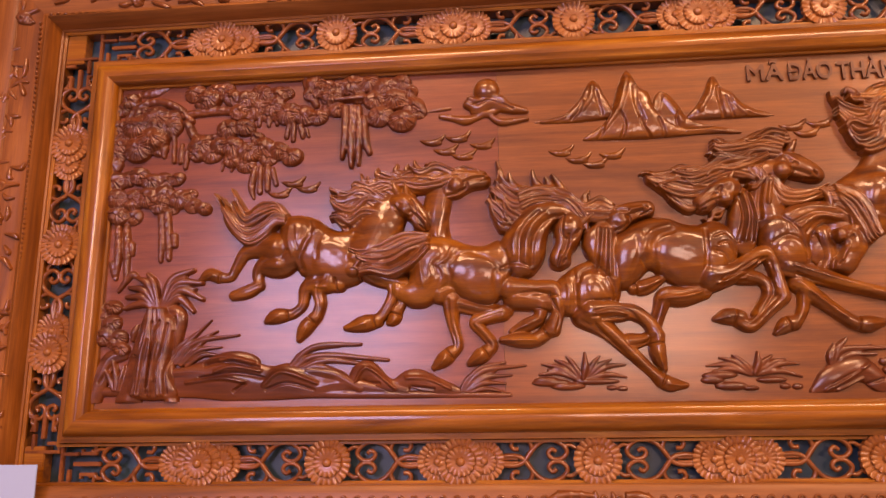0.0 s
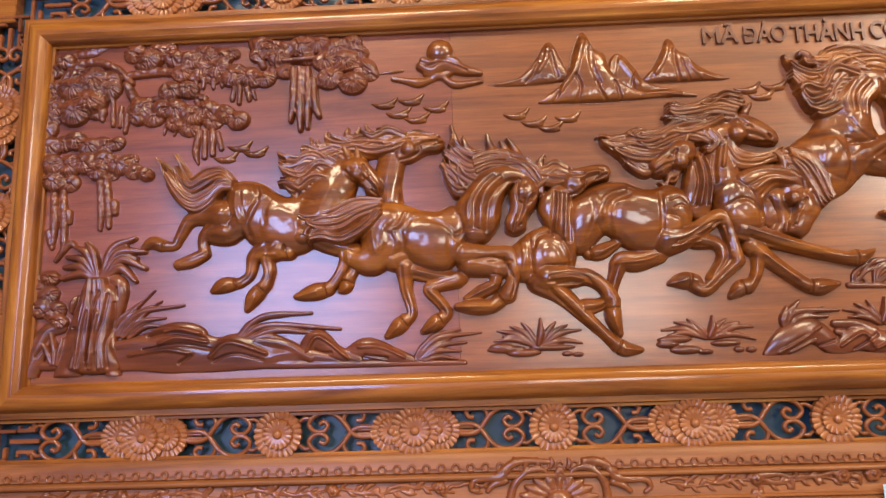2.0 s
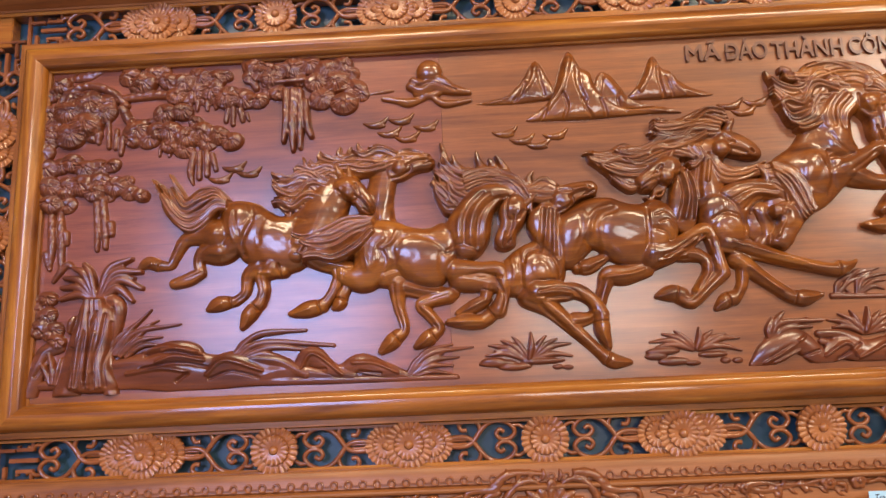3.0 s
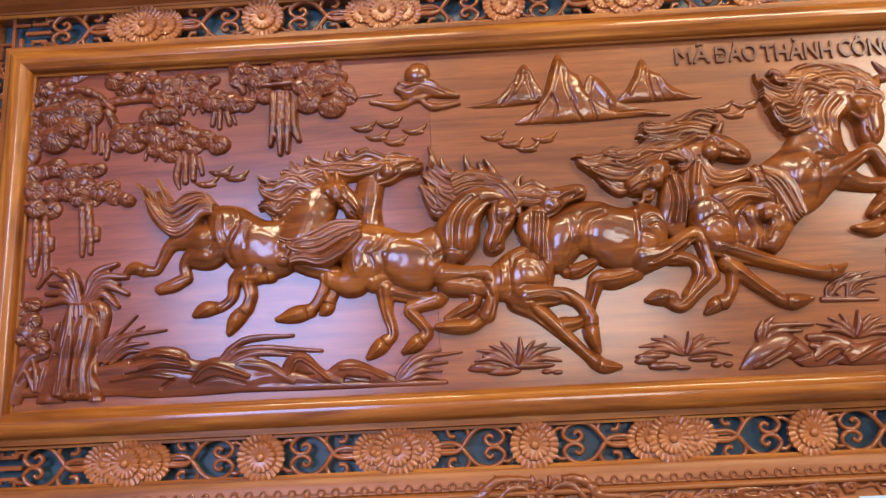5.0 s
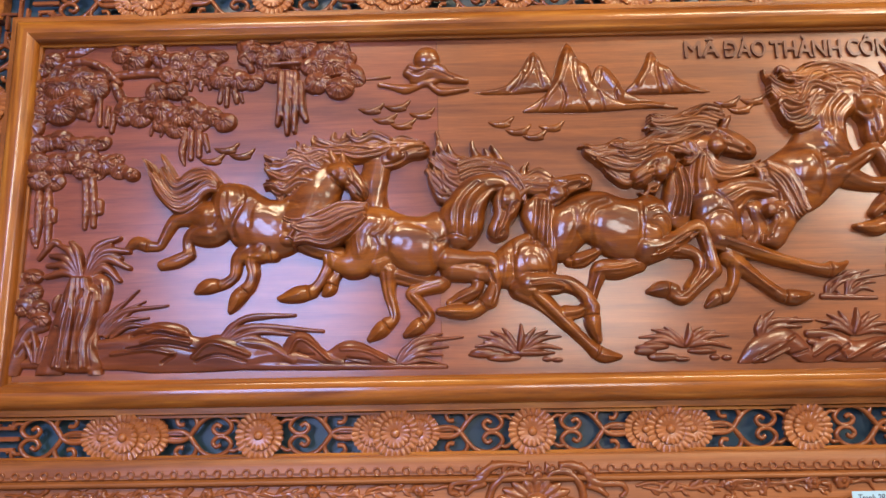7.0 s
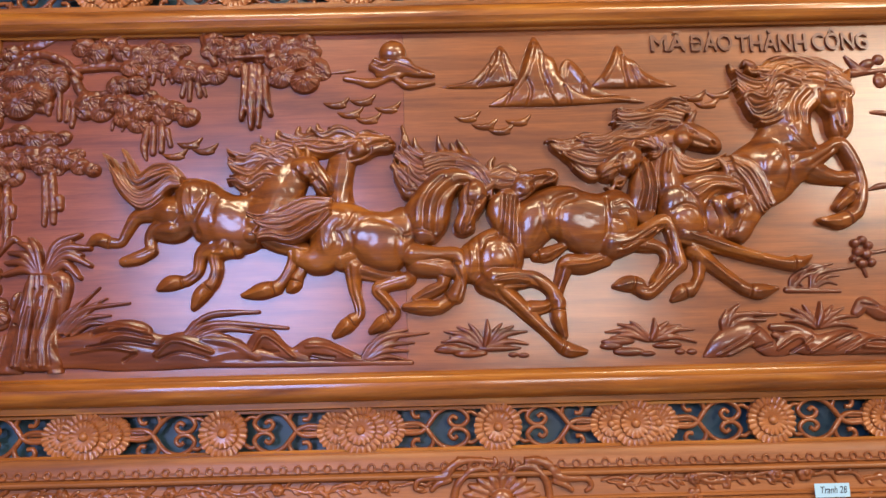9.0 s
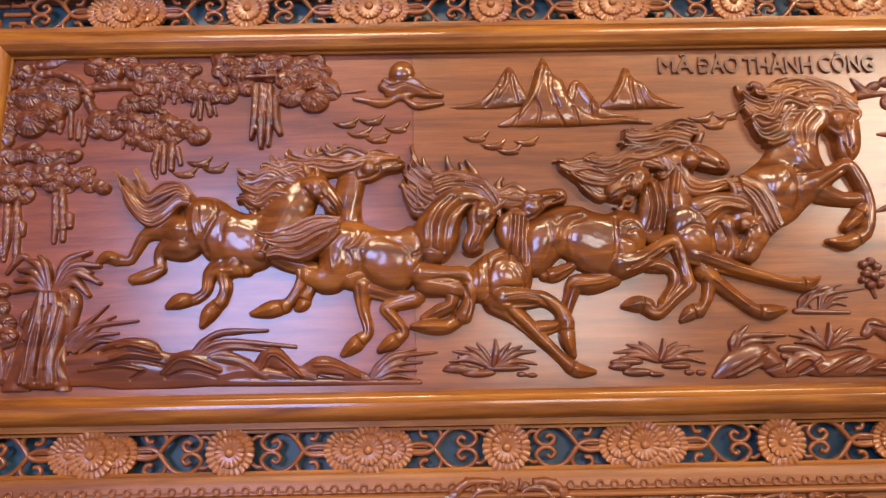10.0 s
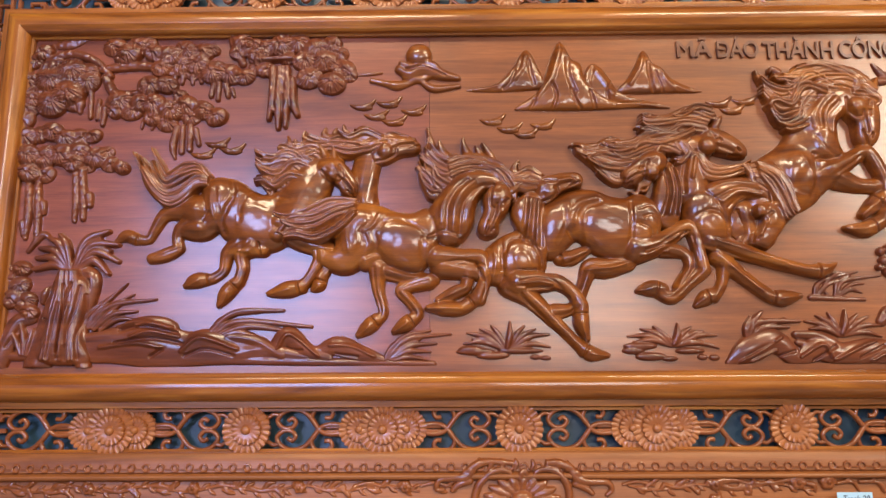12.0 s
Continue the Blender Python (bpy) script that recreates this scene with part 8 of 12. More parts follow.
r.tube([(0.524, 1.589, 0.0037), (0.551, 1.598, 0.0062), (0.576, 1.595, 0.0025)], h=0.9, base=0.004, k=0)
r.tube([(0.519, 1.593, 0.0050), (0.528, 1.613, 0.0075), (0.530, 1.637, 0.0025)], h=1, base=0.008, k=0)
r.lump(0.446, 1.589, 0.0374, 0.0087, 0, h=0.01, base=0.002)
r.lump(0.430, 1.579, 0.0249, 0.0087, 0, h=0.01, base=0.002)
r.lump(0.469, 1.566, 0.0348, 0.0099, 0, h=0.01, base=0.002)
r.lump(0.555, 1.578, 0.0324, 0.0075, 0, h=0.01, base=0.002)
r.lump(0.510, 1.561, 0.0174, 0.0062, 0, h=0.01, base=0.002)
r.lump(0.582, 1.564, 0.0124, 0.0074, 0, h=0.008)
r.lump(0.608, 1.563, 0.0124, 0.0075, 0, h=0.008)
r.done("grass_tuft", relief_panel, "carved spiky tuft growing from flat stones", material=CARVED_DARK)

r = Relief(0.619, 0.821, 1.547, 1.639)
r.tube([(0.638, 1.552, 0.0074), (0.686, 1.580, 0.0298), (0.738, 1.599, 0.0276), (0.781, 1.564, 0.0199), (0.802, 1.545, 0.0074)], h=0.55, base=0.004)
r.swell([(0.662, 1.553, 0.0049), (0.715, 1.583, 0.0062), (0.754, 1.607, 0.0050)], 0.006)
r.swell([(0.687, 1.553, 0.0049), (0.739, 1.576, 0.0062)], 0.006)
r.swell([(0.676, 1.565, 0.0050), (0.735, 1.595, 0.0050)], -0.005)
r.swell([(0.724, 1.558, 0.0049), (0.782, 1.576, 0.0049)], -0.006)
r.done("carved_rock", relief_panel, "carved pointed rock with slanting facets", material=CARVED_DARK)

r = Relief(0.662, 0.818, 1.588, 1.680)
r.tube([(0.683, 1.609, 0.0050), (0.688, 1.634, 0.0075), (0.716, 1.663, 0.0025)], h=0.9, base=0.006, k=0)
r.tube([(0.686, 1.609, 0.0050), (0.711, 1.640, 0.0075), (0.802, 1.642, 0.0038)], h=0.9, base=0.006, k=0)
r.tube([(0.689, 1.605, 0.0050), (0.722, 1.627, 0.0063), (0.776, 1.629, 0.0038)], h=0.9, base=0.006, k=0)
r.tube([(0.680, 1.608, 0.0050), (0.680, 1.628, 0.0063), (0.692, 1.653, 0.0025)], h=0.9, base=0.006, k=0)
r.tube([(0.695, 1.605, 0.0050), (0.736, 1.633, 0.0050), (0.769, 1.649, 0.0025)], h=0.9, base=0.006, k=0)
r.tube([(0.687, 1.615, 0.0050), (0.702, 1.646, 0.0075), (0.721, 1.665, 0.0025)], h=0.9, base=0.006, k=0)
r.tube([(0.693, 1.608, 0.0050), (0.712, 1.625, 0.0063), (0.749, 1.639, 0.0025)], h=0.9, base=0.006, k=0)
r.done("grass_tuft", relief_panel, "carved fern-like tuft on a rock", material=CARVED_DARK, soften=1)

r = Relief(0.763, 1.113, 1.547, 1.634)
r.tube([(0.790, 1.613, 0.0088), (0.834, 1.610, 0.0113), (0.870, 1.597, 0.0113)], h=0.8, base=0.004)
r.tube([(0.793, 1.595, 0.0075), (0.813, 1.591, 0.0087)], h=0.8, base=0.002)
r.tube([(0.787, 1.551, 0.0124), (0.837, 1.581, 0.0273), (0.891, 1.568, 0.0274), (0.954, 1.575, 0.0298), (1.015, 1.559, 0.0323), (1.076, 1.552, 0.0248)], h=0.55, base=0.004)
r.swell([(0.793, 1.563, 0.0050), (0.840, 1.589, 0.0062), (0.861, 1.562, 0.0050)], 0.007)
r.swell([(0.867, 1.556, 0.0049), (0.926, 1.585, 0.0062), (0.959, 1.597, 0.0050)], 0.007)
r.swell([(0.947, 1.554, 0.0049), (1.001, 1.581, 0.0062), (1.050, 1.577, 0.0050)], 0.007)
r.swell([(0.980, 1.566, 0.0087), (1.035, 1.561, 0.0086)], 0.007)
r.swell([(0.823, 1.556, 0.0050), (0.871, 1.586, 0.0062)], -0.007)
r.swell([(0.923, 1.561, 0.0050), (0.976, 1.587, 0.0050)], -0.007)
r.done("carved_rock", relief_panel, "carved heap of faceted rocks", material=CARVED_DARK)

r = Relief(0.798, 0.995, 1.592, 1.681)
r.tube([(0.884, 1.609, 0.0038), (0.848, 1.635, 0.0063), (0.813, 1.642, 0.0025)], h=0.9, base=0.004, k=0)
r.tube([(0.886, 1.609, 0.0038), (0.863, 1.640, 0.0063), (0.839, 1.654, 0.0025)], h=0.9, base=0.004, k=0)
r.tube([(0.888, 1.609, 0.0038), (0.877, 1.639, 0.0063), (0.865, 1.660, 0.0025)], h=0.9, base=0.004, k=0)
r.tube([(0.893, 1.609, 0.0038), (0.913, 1.639, 0.0063), (0.931, 1.657, 0.0025)], h=0.9, base=0.004, k=0)
r.tube([(0.896, 1.609, 0.0038), (0.927, 1.638, 0.0063), (0.955, 1.652, 0.0025)], h=0.9, base=0.004, k=0)
r.tube([(0.898, 1.609, 0.0038), (0.941, 1.631, 0.0063), (0.980, 1.632, 0.0025)], h=0.9, base=0.004, k=0)
r.tube([(0.898, 1.609, 0.0038), (0.940, 1.617, 0.0063), (0.980, 1.607, 0.0025)], h=0.9, base=0.004, k=0)
r.tube([(0.886, 1.609, 0.0038), (0.855, 1.625, 0.0063), (0.823, 1.625, 0.0025)], h=0.9, base=0.004, k=0)
r.tube([(0.888, 1.609, 0.0038), (0.879, 1.627, 0.0063), (0.869, 1.637, 0.0025)], h=0.9, base=0.004, k=0)
r.tube([(0.893, 1.609, 0.0038), (0.907, 1.625, 0.0063), (0.920, 1.634, 0.0025)], h=0.9, base=0.004, k=0)
r.tube([(0.890, 1.614, 0.0050), (0.899, 1.637, 0.0075), (0.903, 1.666, 0.0025)], h=1, base=0.008, k=0)
r.done("grass_tuft", relief_panel, "carved spiky tuft growing over rocks", material=CARVED_DARK)

r = Relief(0.812, 1.008, 1.673, 1.768)
r.tube([(0.832, 1.695, 0.0077), (0.895, 1.692, 0.0064), (0.952, 1.690, 0.0051)], h=1)
r.tube([(0.843, 1.701, 0.0038), (0.862, 1.733, 0.0052), (0.943, 1.753, 0.0026)], h=0.9, base=0.002, k=0)
r.tube([(0.848, 1.701, 0.0038), (0.888, 1.745, 0.0052), (0.915, 1.751, 0.0026)], h=0.9, base=0.002, k=0)
r.tube([(0.851, 1.701, 0.0038), (0.873, 1.724, 0.0051), (0.913, 1.738, 0.0026)], h=0.9, base=0.002, k=0)
r.tube([(0.889, 1.700, 0.0038), (0.912, 1.732, 0.0052), (0.993, 1.743, 0.0026)], h=0.9, base=0.002, k=0)
r.tube([(0.893, 1.700, 0.0038), (0.924, 1.723, 0.0051), (0.954, 1.725, 0.0026)], h=0.9, base=0.002, k=0)
r.tube([(0.898, 1.699, 0.0038), (0.923, 1.712, 0.0051), (0.947, 1.705, 0.0026)], h=0.9, base=0.002, k=0)
r.tube([(0.886, 1.700, 0.0038), (0.894, 1.728, 0.0051), (0.927, 1.746, 0.0026)], h=0.9, base=0.002, k=0)
r.tube([(0.840, 1.701, 0.0038), (0.845, 1.720, 0.0051), (0.865, 1.739, 0.0026)], h=0.9, base=0.002, k=0)
r.tube([(0.870, 1.701, 0.0038), (0.862, 1.713, 0.0038), (0.874, 1.726, 0.0026)], h=0.9, base=0.002, k=0)
r.done("grass_tuft", relief_panel, "carved low bank with curling grass", material=CARVED_DARK, soften=1)

r = Relief(0.958, 1.090, 1.608, 1.827)
r.lump(0.998, 1.798, 0.0103, 0.0103, 0, h=0.01, base=0.004)
r.lump(1.015, 1.805, 0.0104, 0.0104, 0, h=0.01, base=0.004)
r.lump(1.028, 1.792, 0.0103, 0.0103, 0, h=0.01, base=0.004)
r.lump(1.002, 1.777, 0.0116, 0.0103, 0, h=0.01, base=0.004)
r.lump(1.021, 1.772, 0.0116, 0.0116, 0, h=0.01, base=0.004)
r.lump(0.990, 1.762, 0.0077, 0.0077, 0, h=0.01, base=0.004)
r.lump(1.008, 1.751, 0.0115, 0.0102, 0, h=0.01, base=0.004)
r.lump(1.030, 1.753, 0.0103, 0.0103, 0, h=0.01, base=0.004)
r.tube([(1.010, 1.743, 0.0064), (1.016, 1.723, 0.0051)], h=1)
r.tube([(1.034, 1.775, 0.0052), (1.073, 1.781, 0.0052)], h=1)
r.tube([(0.983, 1.641, 0.0126), (1.004, 1.660, 0.0178), (1.033, 1.640, 0.0176), (1.064, 1.633, 0.0126)], h=0.8, base=0.002)
r.swell([(0.992, 1.659, 0.0050), (1.023, 1.652, 0.0050)], -0.006)
r.done("carved_flower", relief_panel, "carved cluster of small round blossoms", material=CARVED_DARK)

r = Relief(1.017, 1.166, 2.158, 2.268)
r.tube([(1.033, 2.251, 0.0042), (1.049, 2.230, 0.0098), (1.068, 2.212, 0.0098)], h=0.8, base=0.002)
r.tube([(1.045, 2.208, 0.0111), (1.093, 2.212, 0.0070), (1.147, 2.216, 0.0070)], h=0.9, base=0.002)
r.lump(1.083, 2.231, 0.0182, 0.0126, 20, h=0.01, base=0.002)
r.lump(1.109, 2.189, 0.0167, 0.0195, 0, h=0.01)
r.lump(1.112, 2.242, 0.0140, 0.0140, 0, h=0.01)
r.done("carved_twig", relief_panel, "carved leafy twig reaching in from the side", material=CARVED_DARK)

r = Relief(1.061, 1.149, 2.086, 2.128)
r.tube([(1.077, 2.110, 0.0041), (1.099, 2.109, 0.0069), (1.132, 2.103, 0.0055)], h=0.9)
r.done("carved_twig", relief_panel, "carved tip of a slender leaf", material=CARVED_DARK)

r = Relief(1.033, 1.126, 1.907, 1.952)
r.tube([(1.049, 1.923, 0.0040), (1.074, 1.931, 0.0080), (1.107, 1.933, 0.0066)], h=0.9)
r.done("carved_twig", relief_panel, "carved tip of a slender leaf", material=CARVED_DARK)

# mountains
r = Relief(0.042, 0.277, 2.170, 2.318)
r.form([(0.062, 2.195), (0.094, 2.203), (0.135, 2.211), (0.157, 2.229), (0.179, 2.254), (0.196, 2.285), (0.211, 2.298), (0.226, 2.284), (0.238, 2.255), (0.250, 2.229), (0.257, 2.201), (0.201, 2.192), (0.121, 2.190)], h=0.55, base=0.001, cap=0.016)
r.swell([(0.209, 2.279, 0.0085), (0.202, 2.247, 0.0085), (0.182, 2.219, 0.0085)], 0.004)
r.swell([(0.216, 2.267, 0.0073), (0.220, 2.236, 0.0073), (0.227, 2.207, 0.0073)], -0.004)
r.swell([(0.183, 2.239, 0.0060), (0.172, 2.214, 0.0060), (0.155, 2.197, 0.0060)], -0.005)
r.swell([(0.141, 2.206, 0.0060), (0.114, 2.198, 0.0060), (0.087, 2.195, 0.0060)], 0.003)
r.rough(0.0003, 0.02, 70)
r.done("carved_mountain", relief_panel, "carved small peak with flowing foothills")

r = Relief(0.319, 0.512, 2.140, 2.281)
r.form([(0.339, 2.186), (0.351, 2.241), (0.368, 2.261), (0.390, 2.248), (0.410, 2.220), (0.427, 2.191), (0.463, 2.174), (0.492, 2.167), (0.438, 2.160), (0.372, 2.164)], h=0.5, base=0.001, cap=0.014)
r.swell([(0.368, 2.249, 0.0073), (0.361, 2.218, 0.0073), (0.354, 2.187, 0.0073)], -0.003)
r.swell([(0.375, 2.238, 0.0097), (0.395, 2.209, 0.0097), (0.412, 2.180, 0.0097)], 0.003)
r.swell([(0.408, 2.209, 0.0048), (0.399, 2.186, 0.0048), (0.403, 2.166, 0.0048)], -0.004)
r.rough(0.0003, 0.02, 71)
r.done("carved_mountain", relief_panel, "carved leaning peak with a smooth slope")

r = Relief(0.160, 0.568, 2.121, 2.335)
r.form([(0.180, 2.146), (0.208, 2.168), (0.235, 2.189), (0.253, 2.224), (0.268, 2.273), (0.287, 2.315), (0.301, 2.309), (0.319, 2.272), (0.340, 2.259), (0.349, 2.224), (0.369, 2.196), (0.399, 2.172), (0.438, 2.160), (0.495, 2.164), (0.548, 2.146), (0.464, 2.147), (0.338, 2.141), (0.225, 2.143)], h=0.5, base=0.004, cap=0.02)
r.swell([(0.290, 2.294, 0.0109), (0.280, 2.256, 0.0109), (0.265, 2.213, 0.0109), (0.232, 2.172, 0.0109)], 0.005)
r.swell([(0.307, 2.269, 0.0097), (0.308, 2.226, 0.0097), (0.322, 2.184, 0.0097)], -0.004)
r.swell([(0.270, 2.206, 0.0060), (0.279, 2.175, 0.0060), (0.269, 2.142, 0.0060)], -0.006)
r.swell([(0.314, 2.191, 0.0060), (0.323, 2.165, 0.0060), (0.338, 2.140, 0.0060)], -0.006)
r.swell([(0.359, 2.187, 0.0060), (0.366, 2.162, 0.0060), (0.370, 2.142, 0.0060)], -0.005)
r.swell([(0.233, 2.179, 0.0060), (0.225, 2.158, 0.0060), (0.214, 2.143, 0.0060)], -0.004)
r.swell([(0.423, 2.155, 0.0060), (0.463, 2.157, 0.0060), (0.509, 2.149, 0.0060)], 0.003)
r.rough(0.0003, 0.02, 72)
r.done("carved_mountain", relief_panel, "carved tall central mountain with ridged slopes")

r = Relief(0.404, 0.647, 2.162, 2.311)
r.form([(0.424, 2.189), (0.447, 2.218), (0.469, 2.255), (0.483, 2.287), (0.497, 2.291), (0.512, 2.261), (0.533, 2.250), (0.552, 2.224), (0.583, 2.205), (0.627, 2.186), (0.533, 2.183), (0.466, 2.182)], h=0.55, base=0.001, cap=0.017)
r.swell([(0.487, 2.275, 0.0085), (0.477, 2.241, 0.0085), (0.456, 2.205, 0.0085)], 0.004)
r.swell([(0.500, 2.261, 0.0073), (0.500, 2.229, 0.0073), (0.508, 2.187, 0.0073)], -0.005)
r.swell([(0.530, 2.240, 0.0073), (0.539, 2.214, 0.0073), (0.559, 2.191, 0.0073)], 0.003)
r.swell([(0.516, 2.235, 0.0048), (0.523, 2.209, 0.0048), (0.532, 2.186, 0.0048)], -0.004)
r.swell([(0.559, 2.200, 0.0048), (0.588, 2.189, 0.0048), (0.611, 2.184, 0.0048)], 0.002)
r.rough(0.0003, 0.02, 73)
r.done("carved_mountain", relief_panel, "carved pointed mountain at the end of the range")

# sun and clouds
r = Relief(-0.210, 0.068, 2.179, 2.327)
r.lump(-0.0450, 2.283, 0.0322, 0.0308, 0, h=0.02, base=0.004)
r.tube([(-0.0920, 2.249, 0.0112), (-0.0650, 2.236, 0.0140), (-0.0350, 2.247, 0.0168), (0.0090, 2.235, 0.0140), (0.0480, 2.226, 0.0070)], h=0.9, base=0.006)
r.tube([(-0.0860, 2.262, 0.0084), (-0.0650, 2.254, 0.0084), (-0.0450, 2.258, 0.0070)], h=0.9, base=0.01)
r.tube([(-0.0350, 2.264, 0.0084), (-0.0110, 2.258, 0.0098), (0.0030, 2.243, 0.0084)], h=0.9, base=0.01)
r.tube([(-0.0790, 2.231, 0.0083), (-0.0450, 2.222, 0.0084), (-0.0180, 2.233, 0.0084)], h=0.8, base=0.006)
r.tube([(-0.0410, 2.219, 0.0056), (-0.0140, 2.201, 0.0097), (0.0150, 2.201, 0.0083), (0.0500, 2.206, 0.0056)], h=0.9, base=0.004)
r.tube([(-0.195, 2.236, 0.0028), (-0.160, 2.240, 0.0056), (-0.135, 2.242, 0.0042)], h=0.9)
r.tube([(-0.157, 2.222, 0.0070), (-0.126, 2.215, 0.0083), (-0.0990, 2.209, 0.0125), (-0.0720, 2.214, 0.0084), (-0.0490, 2.223, 0.0070)], h=0.9, base=0.003)
r.swell([(-0.0780, 2.245, 0.0042), (-0.0370, 2.252, 0.0042), (0.0160, 2.231, 0.0042)], -0.005)
r.done("sun_and_cloud", relief_panel, "carved round sun rising behind curled clouds")

r = Relief(-0.223, -0.134, 2.134, 2.190)
r.tube([(-0.208, 2.162, 0.0028), (-0.191, 2.156, 0.0076), (-0.173, 2.154, 0.0083), (-0.159, 2.154, 0.0048)], h=1.1)
r.tube([(-0.175, 2.157, 0.0076), (-0.161, 2.162, 0.0069), (-0.150, 2.174, 0.0041)], h=1.1)
r.done("carved_cloudlet", relief_panel, "small carved drifting cloudlet")

r = Relief(-0.161, -0.072, 2.140, 2.196)
r.tube([(-0.146, 2.168, 0.0028), (-0.130, 2.162, 0.0076), (-0.111, 2.160, 0.0083), (-0.0980, 2.160, 0.0048)], h=1.1)
r.tube([(-0.114, 2.163, 0.0076), (-0.0990, 2.168, 0.0069), (-0.0880, 2.180, 0.0042)], h=1.1)
r.done("carved_cloudlet", relief_panel, "small carved drifting cloudlet")

r = Relief(-0.190, -0.102, 2.109, 2.165)
r.tube([(-0.175, 2.137, 0.0027), (-0.159, 2.131, 0.0075), (-0.140, 2.129, 0.0082), (-0.127, 2.129, 0.0048)], h=1.1)
r.tube([(-0.143, 2.132, 0.0075), (-0.129, 2.138, 0.0069), (-0.118, 2.149, 0.0041)], h=1.1)
r.done("carved_cloudlet", relief_panel, "small carved drifting cloudlet")

r = Relief(-0.148, -0.059, 2.095, 2.150)
r.tube([(-0.133, 2.123, 0.0027), (-0.116, 2.116, 0.0075), (-0.0980, 2.115, 0.0082), (-0.0850, 2.114, 0.0048)], h=1.1)
r.tube([(-0.101, 2.117, 0.0075), (-0.0860, 2.123, 0.0069), (-0.0750, 2.134, 0.0041)], h=1.1)
r.done("carved_cloudlet", relief_panel, "small carved drifting cloudlet")

r = Relief(-0.102, -0.014, 2.120, 2.176)
r.tube([(-0.0870, 2.148, 0.0028), (-0.0710, 2.142, 0.0076), (-0.0520, 2.140, 0.0083), (-0.0390, 2.140, 0.0048)], h=1.1)
r.tube([(-0.0550, 2.143, 0.0076), (-0.0400, 2.149, 0.0069), (-0.0300, 2.160, 0.0041)], h=1.1)
r.done("carved_cloudlet", relief_panel, "small carved drifting cloudlet")

r = Relief(0.084, 0.173, 2.094, 2.150)
r.tube([(0.0990, 2.122, 0.0027), (0.115, 2.116, 0.0075), (0.134, 2.114, 0.0082), (0.147, 2.114, 0.0048)], h=1.1)
r.tube([(0.131, 2.117, 0.0075), (0.146, 2.123, 0.0069), (0.157, 2.134, 0.0041)], h=1.1)
r.done("carved_cloudlet", relief_panel, "small carved drifting cloudlet")

r = Relief(0.124, 0.212, 2.074, 2.129)
r.tube([(0.139, 2.102, 0.0027), (0.154, 2.096, 0.0075), (0.173, 2.094, 0.0082), (0.186, 2.094, 0.0048)], h=1.1)
r.tube([(0.170, 2.097, 0.0075), (0.185, 2.102, 0.0068), (0.196, 2.113, 0.0041)], h=1.1)
r.done("carved_cloudlet", relief_panel, "small carved drifting cloudlet")

r = Relief(0.162, 0.250, 2.061, 2.116)
r.tube([(0.177, 2.088, 0.0027), (0.193, 2.082, 0.0075), (0.211, 2.081, 0.0082), (0.224, 2.080, 0.0048)], h=1.1)
r.tube([(0.208, 2.083, 0.0075), (0.223, 2.089, 0.0068), (0.234, 2.100, 0.0041)], h=1.1)
r.done("carved_cloudlet", relief_panel, "small carved drifting cloudlet")

r = Relief(0.203, 0.291, 2.082, 2.137)
r.tube([(0.218, 2.110, 0.0027), (0.233, 2.104, 0.0075), (0.252, 2.102, 0.0082), (0.265, 2.102, 0.0048)], h=1.1)
r.tube([(0.249, 2.105, 0.0075), (0.264, 2.110, 0.0068), (0.275, 2.121, 0.0041)], h=1.1)
r.done("carved_cloudlet", relief_panel, "small carved drifting cloudlet")

r = Relief(0.618, 0.708, 2.133, 2.189)
r.tube([(0.633, 2.161, 0.0028), (0.649, 2.155, 0.0076), (0.667, 2.153, 0.0083), (0.681, 2.153, 0.0048)], h=1.1)
r.tube([(0.665, 2.156, 0.0076), (0.680, 2.161, 0.0069), (0.692, 2.173, 0.0041)], h=1.1)
r.done("carved_cloudlet", relief_panel, "small carved drifting cloudlet")

r = Relief(0.680, 0.770, 2.138, 2.193)
r.tube([(0.695, 2.166, 0.0028), (0.711, 2.159, 0.0076), (0.729, 2.158, 0.0083), (0.743, 2.157, 0.0048)], h=1.1)
r.tube([(0.727, 2.161, 0.0076), (0.742, 2.166, 0.0069), (0.754, 2.177, 0.0042)], h=1.1)
r.done("carved_cloudlet", relief_panel, "small carved drifting cloudlet")

r = Relief(0.649, 0.739, 2.116, 2.171)
r.tube([(0.664, 2.144, 0.0028), (0.679, 2.137, 0.0076), (0.698, 2.136, 0.0082), (0.711, 2.135, 0.0048)], h=1.1)
r.tube([(0.695, 2.138, 0.0076), (0.711, 2.144, 0.0069), (0.723, 2.155, 0.0041)], h=1.1)
r.done("carved_cloudlet", relief_panel, "small carved drifting cloudlet")

r = Relief(-0.563, -0.476, 2.043, 2.098)
r.tube([(-0.548, 2.071, 0.0027), (-0.532, 2.065, 0.0075), (-0.513, 2.063, 0.0082), (-0.500, 2.063, 0.0048)], h=1.1)
r.tube([(-0.516, 2.066, 0.0075), (-0.502, 2.071, 0.0068), (-0.492, 2.082, 0.0041)], h=1.1)
r.done("carved_cloudlet", relief_panel, "small carved drifting cloudlet")

r = Relief(-0.596, -0.509, 2.017, 2.072)
r.tube([(-0.581, 2.045, 0.0027), (-0.565, 2.039, 0.0074), (-0.546, 2.037, 0.0081), (-0.533, 2.037, 0.0047)], h=1.1)
r.tube([(-0.549, 2.040, 0.0074), (-0.535, 2.045, 0.0068), (-0.525, 2.056, 0.0041)], h=1.1)
r.done("carved_cloudlet", relief_panel, "small carved drifting cloudlet")

r = Relief(-0.527, -0.439, 2.028, 2.083)
